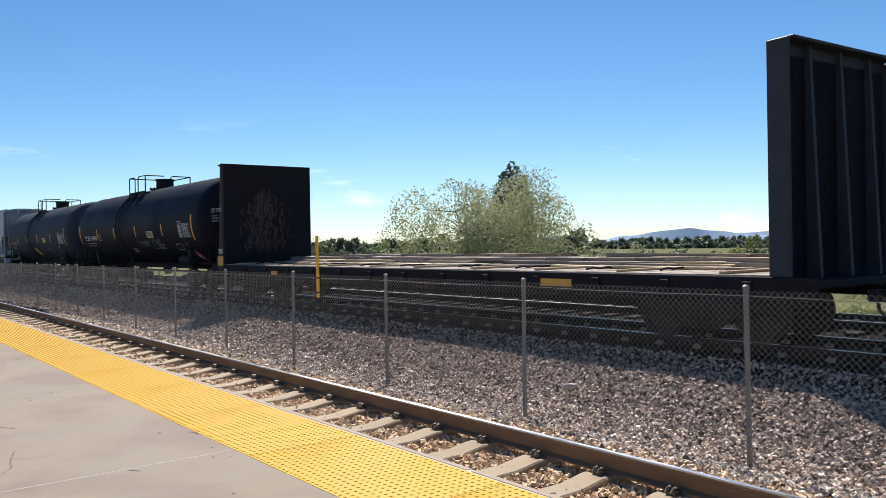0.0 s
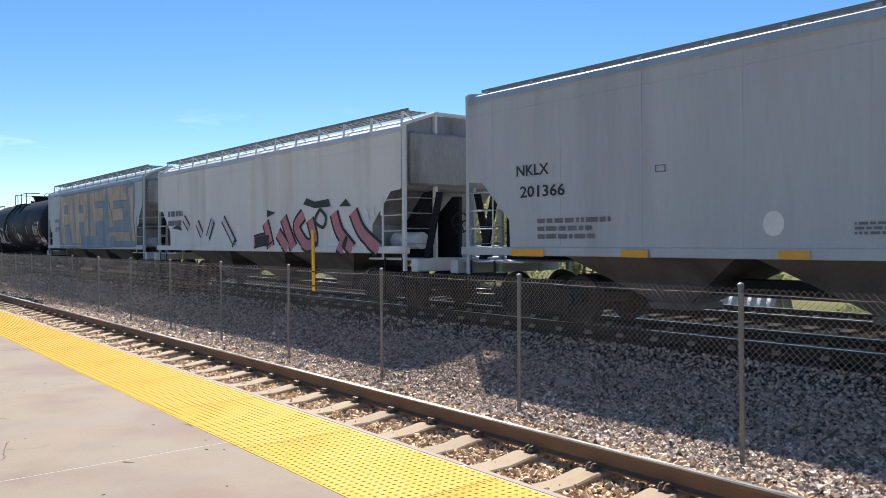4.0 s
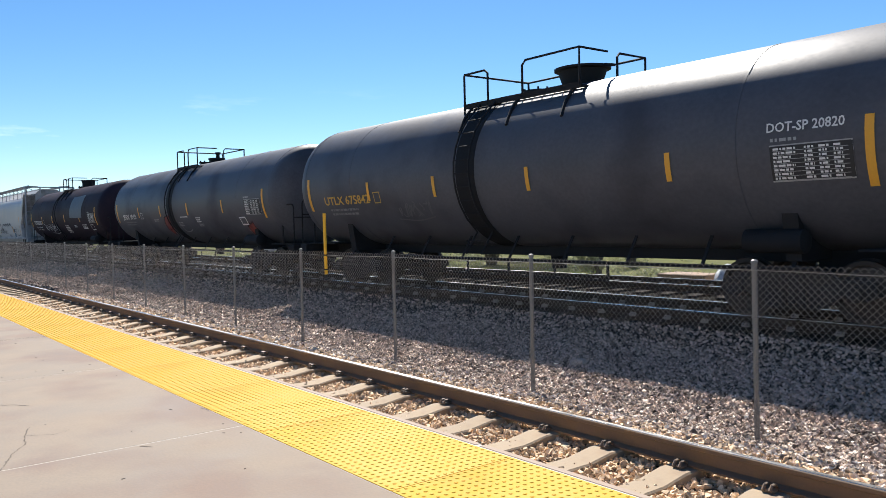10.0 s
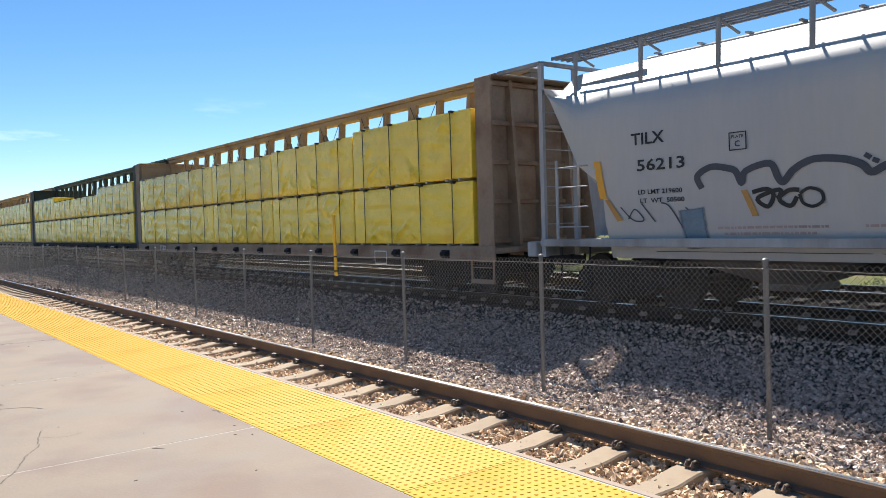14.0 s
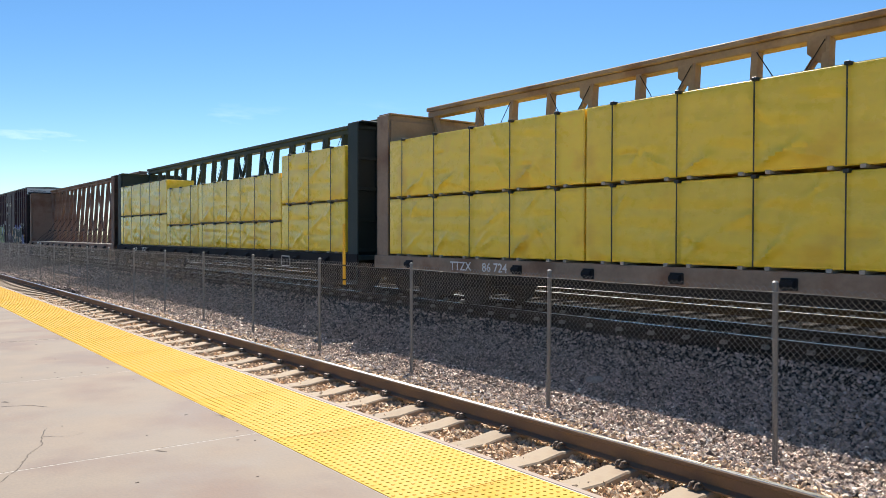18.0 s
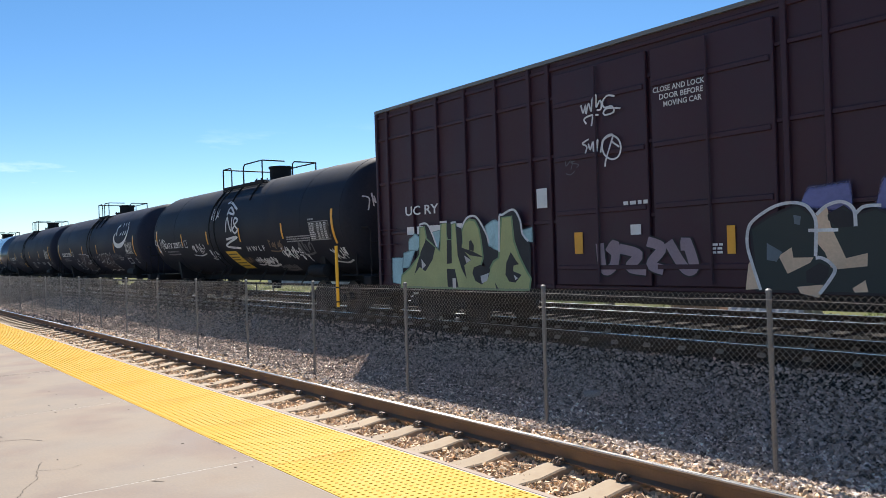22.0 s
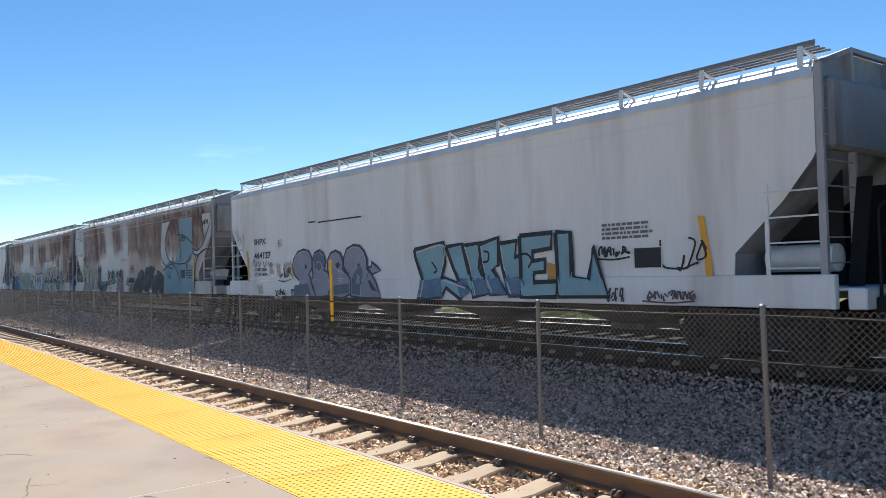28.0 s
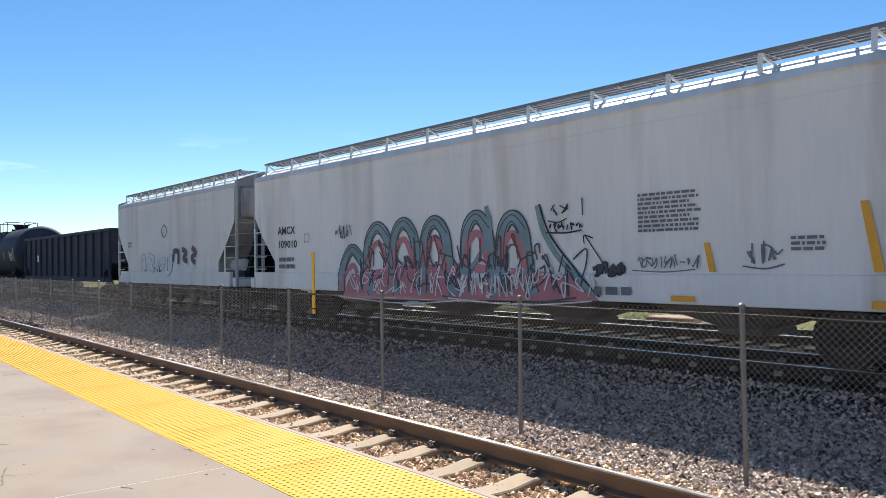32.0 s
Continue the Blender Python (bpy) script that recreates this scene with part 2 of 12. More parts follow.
RUNNING_GEAR = mat("cast_steel_dark", (0.016, 0.014, 0.013), 0.8, metal=0.0, var=0.3, big=3, fine=25, bump=0.15)
WHEEL = mat("wheel_steel", (0.03, 0.025, 0.022), 0.6, metal=0.3, var=0.2, big=4, fine=30)
WHITE_PAINT = mat("white_lettering", (0.72, 0.72, 0.7), 0.6, var=0.12, big=3, fine=30, bump=0)
GREY_PAINT = mat("faded_lettering", (0.34, 0.34, 0.34), 0.7, var=0.25, big=5, fine=30, bump=0)
BLACK_PAINT = mat("black_lettering", (0.02, 0.02, 0.022), 0.6, var=0.15, big=3, fine=30, bump=0)
GOLD_PAINT = mat("yellow_lettering", (0.62, 0.36, 0.06), 0.6, var=0.15, big=3, fine=30, bump=0)
ORANGE_PAINT = mat("orange_reflector", (0.74, 0.36, 0.03), 0.45, var=0.1, big=4, fine=30, bump=0)
SIGN_YELLOW = mat("yellow_placard", (0.7, 0.45, 0.05), 0.5, var=0.1, big=4, fine=40, bump=0)
RED_PAINT = mat("red_paint", (0.4, 0.06, 0.05), 0.55, var=0.2, big=4, fine=30, bump=0)
CHALK = mat("white_spray_paint", (0.66, 0.66, 0.66), 0.8, var=0.3, big=4, fine=30, bump=0)


def spray(name, col):
    return mat(name, col, 0.75, var=0.22, big=1.6, fine=25, bump=0)


SOFT = {}


def soft_spray(name, col, rough=0.75, edge=1.4, rim=0.14, start=0.75, swing=1.0, streak=1.0):
    """Paint or rust that thins out raggedly towards its rim."""
    m = mat(name, col, rough, var=0.3, big=1.2, fine=20, bump=0)
    n, l = m.node_tree.nodes, m.node_tree.links
    at = n.new("ShaderNodeAttribute")
    at.attribute_name = "cover"
    tc = n.new("ShaderNodeTexCoord")
    mp = n.new("ShaderNodeMapping")
    mp.inputs["Scale"].default_value = (1.0, 1.0, streak)
    l.new(tc.outputs["Object"], mp.inputs["Vector"])
    no = n.new("ShaderNodeTexNoise")
    no.inputs["Scale"].default_value = 2.6
    no.inputs["Detail"].default_value = 9
    no.inputs["Roughness"].default_value = 0.62
    l.new(mp.outputs["Vector"], no.inputs["Vector"])
    ad = n.new("ShaderNodeMath")
    ad.operation = "MULTIPLY_ADD"
    ad.inputs[1].default_value = swing
    l.new(no.outputs[0], ad.inputs[0])
    l.new(at.outputs["Fac"], ad.inputs[2])
    r = n.new("ShaderNodeMapRange")
    r.inputs["From Min"].default_value = start
    r.inputs["From Max"].default_value = edge
    l.new(ad.outputs[0], r.inputs["Value"])
    l.new(r.outputs[0], n["Principled BSDF"].inputs["Alpha"])
    SOFT[name] = rim
    return m


RUST = soft_spray("brown_rust", (0.29, 0.155, 0.115), 0.85, 3.1, 0.7, 1.4, 2.4, 0.28)
CYAN_SPRAY = soft_spray("pale_cyan_spray", (0.36, 0.55, 0.58))
VIOLET_SPRAY = soft_spray("violet_blue_spray", (0.16, 0.17, 0.36))
GREY_PATCH = soft_spray("weathered_grey_patch", (0.06, 0.06, 0.07), 0.6, 1.5, 0.2)
PALE_SPRAY = soft_spray("pale_grey_spray", (0.62, 0.62, 0.6))
SLATE_BLUE = soft_spray("slate_blue_smear", (0.14, 0.2, 0.26))
DULL_RED = soft_spray("dull_red_paint", (0.22, 0.05, 0.04), 0.7, 1.9, 0.2, 1.0, 1.6)
BLOCK_BLUE = soft_spray("block_blue_grey", (0.25, 0.32, 0.37), 0.7, 1.75, 0.08, 0.8, 1.1, 0.3)
BLOCK_TAN = soft_spray("block_tan", (0.56, 0.445, 0.345), 0.7, 1.75, 0.07, 0.8, 1.2, 0.3)
GHOST = spray("faint_spray", (0.12, 0.12, 0.13))
GHOST_DARK = spray("faint_dark_paint", (0.03, 0.028, 0.03))
CREAM = spray("cream_placard", (0.5, 0.43, 0.26))
DIM_PRINT = spray("placard_print", (0.09, 0.075, 0.05))
PRINT_GREY = spray("grey_print", (0.16, 0.16, 0.17))
WORN_PRINT = spray("faded_pink_print", (0.4, 0.3, 0.29))
PATCH_GREY = spray("blue_grey_patch", (0.13, 0.165, 0.19))
SLATE = spray("slate_spray", (0.07, 0.075, 0.09))
PINKISH = soft_spray("faint_pink_smear", (0.55, 0.4, 0.38), 0.75, 2.4)
TANNISH = soft_spray("faint_tan_smear", (0.55, 0.46, 0.34), 0.75, 2.4)
WORN_RED = soft_spray("worn_faded_red", (0.36, 0.2, 0.18), 0.75, 2.0, 0.25, 1.0, 1.6, 0.5)
SPLASH = soft_spray("white_splash", (0.62, 0.61, 0.58), 0.75, 1.62, 0.1, 1.3, 1.7, 0.45)
FADED_ORANGE = spray("faded_orange", (0.5, 0.27, 0.08))
LIME_SPRAY = spray("yellow_green_spray", (0.4, 0.43, 0.2))
LIME_DARK = spray("green_spray", (0.2, 0.3, 0.16))
SMOKE_GREEN = spray("smoky_green_spray", (0.035, 0.045, 0.042))
TAN_SPRAY = spray("tan_spray", (0.66, 0.49, 0.34))
BROWN_TAG = spray("brown_tag", (0.17, 0.12, 0.08))
ROSE_GREY = spray("rose_grey_spray", (0.13, 0.085, 0.085))
FAINT_ROSE = spray("faint_rose_spray", (0.3, 0.23, 0.26))
ROSE_DARK = spray("dark_rose_spray", (0.05, 0.036, 0.042))
LILAC = spray("lilac_spray", (0.3, 0.3, 0.36))
TEAL_SPRAY = spray("teal_spray", (0.24, 0.4, 0.44))
SKY_SPRAY = spray("pale_blue_spray", (0.22, 0.33, 0.38))
CREAM_SPRAY = spray("off_white_spray", (0.55, 0.54, 0.52))
SAGE_SPRAY = spray("sage_green_spray", (0.33, 0.38, 0.3))
KHAKI_SPRAY = spray("khaki_spray", (0.42, 0.4, 0.27))
BRIGHT_BLUE = spray("bright_blue_spray", (0.06, 0.2, 0.38))
PINK_SPRAY = spray("pink_spray", (0.48, 0.2, 0.22))
BLUE_WASH = soft_spray("soft_blue_wash", (0.17, 0.26, 0.38), 0.75, 1.9, 0.12, 0.9)
SAGE_PALE = spray("pale_sage_spray", (0.4, 0.46, 0.36))
LILAC_HAZE = soft_spray("faint_lilac_haze", (0.36, 0.34, 0.42), 0.75, 2.2, 0.15, 0.9)
RUST_WASH = soft_spray("thin_rust_wash", (0.36, 0.24, 0.19), 0.85, 5.0, 0.45, 1.5, 2.2, 0.22)
TEAL_GREY = spray("teal_grey_spray", (0.22, 0.3, 0.32))

# ---- mesh helpers ----
class Geo:
    """Collects simple solids into one mesh."""

    def __init__(self):
        self.v, self.f = [], []

    def add(self, verts, faces):
        k = len(self.v)
        self.v += [tuple(p) for p in verts]
        self.f += [tuple(k + i for i in q) for q in faces]
        return self

    def box(self, x0, x1, y0, y1, z0, z1):
        v = [(x, y, z) for x in (x0, x1) for y in (y0, y1) for z in (z0, z1)]
        return self.add(v, [(0, 1, 3, 2), (4, 6, 7, 5), (0, 4, 5, 1), (2, 3, 7, 6), (0, 2, 6, 4), (1, 5, 7, 3)])

    def cbox(self, x0, x1, y0, y1, z0, z1, c=0.01):
        """A box with its edges broken by c."""
        lo, hi = (x0, y0, z0), (x1, y1, z1)
        v, at = [], {}
        for i in range(8):
            s = (i & 1, (i >> 1) & 1, (i >> 2) & 1)
            for a in range(3):
                p = [(hi[k] if s[k] else lo[k]) for k in range(3)]
                for k in range(3):
                    if k != a:
                        p[k] += -c if s[k] else c
                at[(i, a)] = len(v)
                v.append(p)
        f = []
        for a in range(3):
            b, d = (a + 1) % 3, (a + 2) % 3
            for s in (0, 1):
                ring = [(s << a) | (i << b) | (j << d) for i, j in ((0, 0), (1, 0), (1, 1), (0, 1))]
                q = [at[(i, a)] for i in ring]
                f.append(q if s else q[::-1])
        for a in range(3):
            b, d = (a + 1) % 3, (a + 2) % 3
            for i, j in ((0, 0), (1, 0), (1, 1), (0, 1)):
                p, q = (i << b) | (j << d), (1 << a) | (i << b) | (j << d)
                quad = [at[(p, b)], at[(q, b)], at[(q, d)], at[(p, d)]]
                f.append(quad if (i == j) else quad[::-1])
        for i in range(8):
            t = [at[(i, 0)], at[(i, 1)], at[(i, 2)]]
            f.append(t if bin(i).count("1") % 2 else t[::-1])
        return self.add(v, f)

    def bar(self, p0, p1, w, h, up=(0, 0, 1)):
        """A straight bar of section w x h from p0 to p1."""
        p0, p1 = Vector(p0), Vector(p1)
        d = (p1 - p0).normalized()
        u = Vector(up)
        if abs(d.dot(u)) > 0.95:
            u = Vector((0, 1, 0))
        s = d.cross(u).normalized()
        u = s.cross(d)
        ring = [s * w / 2 + u * h / 2, -s * w / 2 + u * h / 2, -s * w / 2 - u * h / 2, s * w / 2 - u * h / 2]
        v = [p0 + r for r in ring] + [p1 + r for r in ring]
        return self.add(v, [(0, 1, 2, 3), (7, 6, 5, 4)] + [(i, i + 4, (i + 1) % 4 + 4, (i + 1) % 4) for i in range(4)])

    def tube(self, pts, r, n=6):
        """A round bar along a line of points; r may be a list."""
        pts = [Vector(p) for p in pts]
        rs = r if isinstance(r, (list, tuple)) else [r] * len(pts)
        v, side = [], None
        for i, p in enumerate(pts):
            d = (pts[min(i + 1, len(pts) - 1)] - pts[max(i - 1, 0)]).normalized()
            if side is None:
                side = d.cross(Vector((0.31, 0.17, 0.93)))
            side = (side - d * side.dot(d)).normalized()
            o = d.cross(side)
            v += [p + (side * math.cos(a) + o * math.sin(a)) * rs[i] for a in (2 * math.pi * k / n for k in range(n))]
        f = [(i * n + k, i * n + (k + 1) % n, (i + 1) * n + (k + 1) % n, (i + 1) * n + k) for i in range(len(pts) - 1) for k in range(n)]
        f += [tuple(range(n))[::-1], tuple((len(pts) - 1) * n + k for k in range(n))]
        return self.add(v, f)

    def prism(self, poly, axis, a, b):
        """A polygon, in the two other axes in order, drawn out along axis from a to b."""
        def at(p, w):
            q = list(p)
            q.insert("xyz".index(axis), w)
            return q
        n = len(poly)
        v = [at(p, a) for p in poly] + [at(p, b) for p in poly]
        return self.add(v, [tuple(range(n)), tuple(range(2 * n - 1, n - 1, -1))] + [(i, i + n, (i + 1) % n + n, (i + 1) % n) for i in range(n)])

    def lathe(self, prof, axis="x", n=32, at=(0, 0, 0)):
        """A turned body: (place along the axis, radius)."""
        v = []
        for s, r in prof:
            for k in range(n):
                a = 2 * math.pi * k / n
                p = {"x": (s, r * math.cos(a), r * math.sin(a)), "y": (r * math.cos(a), s, r * math.sin(a)), "z": (r * math.cos(a), r * math.sin(a), s)}[axis]
                v.append((p[0] + at[0], p[1] + at[1], p[2] + at[2]))
        m = len(prof)
        f = [(i * n + k, i * n + (k + 1) % n, (i + 1) * n + (k + 1) % n, (i + 1) * n + k) for i in range(m - 1) for k in range(n)]
        f += [tuple(range(n))[::-1], tuple((m - 1) * n + k for k in range(n))]
        return self.add(v, f)

    def mesh(self, name, material, angle=32):
        me = bpy.data.meshes.new(name)
        me.from_pydata(self.v, [], self.f)
        bm = bmesh.new()
        bm.from_mesh(me)
        bmesh.ops.recalc_face_normals(bm, faces=bm.faces)
        bm.to_mesh(me)
        bm.free()
        me.materials.append(material)
        me.polygons.foreach_set("use_smooth", [True] * len(me.polygons))
        me.set_sharp_from_angle(angle=radians(angle))
        return me


MESHES = {}


def part(name, geo, material, parent=None, label="", key=None):
    """One mesh object under a thing or a part. key: a mesh of that key and material is built once and shared; geo may be a function."""
    k = (key, material.name)
    if key and k in MESHES:
        me = MESHES[k]
    else:
        g = geo() if callable(geo) else geo
        me = g if isinstance(g, bpy.types.Mesh) else g.mesh(name, material)
        if key:
            MESHES[k] = me
    ob = new(name, me)
    if parent is not None:
        ob.parent = parent
    if label:
        ob["label"] = label
    return ob


def thing(name, label, category, m=None, group=""):
    ob = new(name)
    ob.empty_display_size = 0.3
    if m is not None:
        ob.matrix_basis = m
    return tagged(ob, label, category, group)


def bulk_mesh(name, v, f, material, smooth=False):
    """A large mesh from arrays: vertices (n, 3) and faces of equal size (m, k)."""
    me = bpy.data.meshes.new(name)
    v, f = np.asarray(v, np.float32), np.asarray(f, np.int32)
    me.vertices.add(len(v))
    me.vertices.foreach_set("co", v.ravel())
    me.loops.add(f.size)
    me.loops.foreach_set("vertex_index", f.ravel())
    me.polygons.add(len(f))
    me.polygons.foreach_set("loop_start", np.arange(0, f.size, f.shape[1], dtype=np.int32))
    me.polygons.foreach_set("use_smooth", np.full(len(f), smooth))
    me.update(calc_edges=True)
    me.materials.append(material)
    return me


TEXTS = {}


def text_outline(s):
    """Flat vertices and faces of a word in the built-in font, with capitals 1 high."""
    if s not in TEXTS:
        cu = bpy.data.curves.new("lettering", "FONT")
        cu.body = s
        cu.resolution_u = 2
        cu.offset = 0.024
        cu.size = 1.0 / 0.73
        ob = bpy.data.objects.new("lettering", cu)
        scene.collection.objects.link(ob)
        me = bpy.data.meshes.new_from_object(ob.evaluated_get(bpy.context.evaluated_depsgraph_get()))
        TEXTS[s] = ([(p.co.x, p.co.y) for p in me.vertices], [tuple(q.vertices) for q in me.polygons])
        bpy.data.objects.remove(ob)
        bpy.data.curves.remove(cu)
        bpy.data.meshes.remove(me)
    return TEXTS[s]


def ribbon(pts, w):
    """A flat band of width w along a line of points (u, z)."""
    v, f = [], []
    n = len(pts)
    for i in range(n):
        a, b = pts[max(i - 1, 0)], pts[min(i + 1, n - 1)]
        dx, dz = b[0] - a[0], b[1] - a[1]
        q = math.hypot(dx, dz) or 1.0
        ww = w[i] if isinstance(w, (list, tuple)) else w
        v += [(pts[i][0] - dz / q * ww / 2, pts[i][1] + dx / q * ww / 2), (pts[i][0] + dz / q * ww / 2, pts[i][1] - dx / q * ww / 2)]
    f = [(2 * i, 2 * i + 1, 2 * i + 3, 2 * i + 2) for i in range(n - 1)]
    return v, f


def curl(pts, per=6):
    """A smooth line through the points."""
    if len(pts) < 3:
        return pts
    p = [pts[0]] + list(pts) + [pts[-1]]
    out = []
    for i in range(1, len(p) - 2):
        for k in range(per):
            t = k / per
            out.append(tuple(0.5 * (2 * p[i][j] + (p[i + 1][j] - p[i - 1][j]) * t + (2 * p[i - 1][j] - 5 * p[i][j] + 4 * p[i + 1][j] - p[i + 2][j]) * t * t
                                    + (3 * p[i][j] - p[i - 1][j] - 3 * p[i + 1][j] + p[i + 2][j]) * t ** 3) for j in (0, 1)))
    return out + [p[-2]]


class Side:
    """Paint on the near side of a car. y(z): where the side lies."""

    def __init__(self, car, y, du=0.0):
        self.car, self.y, self.coats, self.du = car, y, 0, du

    def coat(self):
        """Each coat of paint lies a hair above the last."""
        self.coats += 1
        return 0.0003 * self.coats

    def lay(self, name, v, f, material, off=0.012, label=""):
        if not v:
            return None
        me = bpy.data.meshes.new(name)
        off += self.coat()
        me.from_pydata([(p[0] + self.du, self.y(p[1]) - off - (p[2] if len(p) > 2 else 0), p[1]) for p in v], [], f)
        me.materials.append(material)
        ob = new(name, me)
        ob.parent = self.car
        if label:
            ob["label"] = label
        return ob

    def text(self, s, u, z, h, material, stretch=1.0, off=0.012, name="lettering", label="", width=None):
        v, f = text_outline(s)
        if width:
            stretch = width / (h * max(a for a, b in v))
        return self.lay(name, [(u + a * h * stretch, z + b * h) for a, b in v], f, material, off, label or f"lettering reading {s}")

    def rect(self, u0, u1, z0, z1, material, name="painted_panel", off=0.01, label="", lean=0.0, nz=5):
        v, f = [], []
        for i in range(nz + 1):
            z = z0 + (z1 - z0) * i / nz
            sh = lean * i / nz
            v += [(u0 + sh, z), (u1 + sh, z)]
        f = [(2 * i, 2 * i + 1, 2 * i + 3, 2 * i + 2) for i in range(nz)]
        return self.lay(name, v, f, material, off, label)

    def frame_of(self, u0, u1, z0, z1, w, material, off=0.013, name="painted_frame", label=""):
        v, f = [], []
        for a in ((u0, u1, z0, z0 + w), (u0, u1, z1 - w, z1), (u0, u0 + w, z0, z1), (u1 - w, u1, z0, z1)):
            k = len(v)
            v += [(a[0], a[2]), (a[1], a[2]), (a[1], a[3]), (a[0], a[3])]
            f.append((k, k + 1, k + 2, k + 3))
        return self.lay(name, v, f, material, off, label)

    def fill(self, poly, material, off=0.011, name="painted_shape", label="", soft=0.0):
        """A filled form; a soft material lets its rim thin out."""
        if material.name in SOFT:
            soft = soft or SOFT[material.name]
        n, lift = len(poly), self.coat()
        bm = bmesh.new()
        lay = bm.verts.layers.float.new("cover")
        poly = [(u + self.du, z) for u, z in poly]
        core = [bm.verts.new((u, 0, z)) for u, z in poly]
        for q in core:
            q[lay] = 1.0
        bm.faces.new(core)
        if soft:
            turn = sum(poly[i][0] * poly[(i + 1) % n][1] - poly[(i + 1) % n][0] * poly[i][1] for i in range(n))
            sg = 1 if turn > 0 else -1
            rim = []
            for i in range(n):
                a, b = Vector(poly[i - 1]), Vector(poly[(i + 1) % n])
                d = (b - a).normalized() * soft * sg
                rim.append(bm.verts.new((poly[i][0] + d.y, 0, poly[i][1] - d.x)))
            for i in range(n):
                bm.faces.new((core[i], core[(i + 1) % n], rim[(i + 1) % n], rim[i]))
        bm.normal_update()
        bmesh.ops.triangulate(bm, faces=bm.faces[:])
        bmesh.ops.subdivide_edges(bm, edges=bm.edges[:], cuts=3, use_grid_fill=True)
        for q in bm.verts:
            q.co.y = self.y(q.co.z) - off - lift + (0.002 * (1 - q[lay]) if soft else 0)
        me = bpy.data.meshes.new(name)
        bm.to_mesh(me)
        bm.free()
        me.materials.append(material)
        ob = new(name, me)
        ob.parent = self.car
        if label:
            ob["label"] = label
        return ob

    def shape(self, poly, fill, edge, w, label):
        """A filled form with an outline along its rim."""
        self.fill(poly, fill, label=label)
        return self.strokes([poly + poly[:1]], w, edge, 0.0112, "graffiti_outline", "", False)

    def placard(self, u0, u1, z0, z1, material, rnd, lean=0.0):
        ob = self.rect(u0 - lean, u1 - lean, z0, z1, material, "placard", 0.012, "printed warning placard", lean)
        k = (z1 - z0) / 8
        for i, w in ((1, 0.8), (2.4, 0.9), (3.8, 0.7), (5.0, 0.85), (6.4, 0.9)):
            sh = lean * (i + 0.5) / 8
            self.rect(u0 - lean + sh + 0.07, u0 - lean + sh + (u1 - u0) * w, z0 + i * k, z0 + (i + 0.45) * k, DIM_PRINT, "small_print", 0.015, "", 0, 1)
        return ob

    def diamond(self, u, z, r):
        self.fill([(u - r, z), (u, z + r * 1.15), (u + r, z), (u, z - r * 1.15)], RED_PAINT, 0.012, "placard", "red hazard diamond reading 1202")
        self.rect(u - r * 0.62, u + r * 0.62, z - r * 0.3, z + r * 0.3, WHITE_PAINT, "number_panel", 0.015)
        self.text("1202", u - r * 0.55, z - r * 0.2, r * 0.42, BLACK_PAINT, off=0.018, width=r * 1.1)

    def no_entry(self, u, z, r):
        ring = [(u + r * 0.8 * math.cos(a), z + r * math.sin(a)) for a in np.linspace(0, 2 * math.pi, 15)[:-1]]
        self.fill(ring, WHITE_PAINT, 0.01, "round_mark", "white disc with a dark cross")
        self.strokes([ring + ring[:1], [ring[2], ring[9]], [ring[5], ring[12]]], 0.035, DULL_RED, 0.014, "round_mark", "dark ring and cross", False)

    def swoosh(self, pts, w, material, label):
        fine = curl(pts, 6)
        ww = [float(np.interp(i / 6, range(len(w)), w)) for i in range(len(fine))]
        v, f = ribbon(fine, ww)
        return self.lay("emblem", v, f, material, 0.013, label)

    def bars(self, u0, u1, z1, rows, h, gap, material, rnd, off=0.013, name="small_print", label="rows of small unreadable print", cut=0.35):
        v, f = [], []
        for i in range(rows):
            z = z1 - i * (h + gap)
            u = u0
            end = u1 - rnd.random() * cut * (u1 - u0)
            while u < end:
                w = h * rnd.uniform(0.6, 3.2)
                k = len(v)
                v += [(u, z - h), (min(u + w, end), z - h), (min(u + w, end), z), (u, z)]
                f.append((k, k + 1, k + 2, k + 3))
                u += w + h * 0.55
        return self.lay(name, v, f, material, off, label)

    def strokes(self, lines, w, material, off=0.012, name="graffiti", label="", smooth=True):
        if w >= 0.09 and len(lines) > 1:
            for ln in lines:
                last = self.strokes([ln], w, material, off, name, label, smooth)
            return last
        v, f = [], []
        for ln in lines:
            rv, rf = ribbon(curl(ln) if smooth else ln, w)
            k = len(v)
            v += [(p[0], p[1], 0.00002 * (k + i)) for i, p in enumerate(rv)]
            f += [tuple(k + i for i in q) for q in rf]
        return self.lay(name, v, f, material, off, label)

    def tag(self, u, z, w, h, rnd, material, line=0.035, label="sprayed graffiti tag"):
        """A quick tag: a few looping strokes that form no word."""
        lines, x = [], u
        while x < u + w:
            sw = h * rnd.uniform(0.22, 0.5)
            n = rnd.randint(3, 6)
            lines.append([(x + sw * rnd.uniform(-0.2, 1.1), z + h * rnd.uniform(0, 1)) for _ in range(n)])
            x += sw * rnd.uniform(0.7, 1.1)
        if rnd.random() < 0.6:
            lines.append([(u - 0.1 * w, z - 0.1 * h), (u + 0.5 * w, z - 0.22 * h), (u + w, z - 0.02 * h)])
        return self.strokes(lines, line, material, label=label)

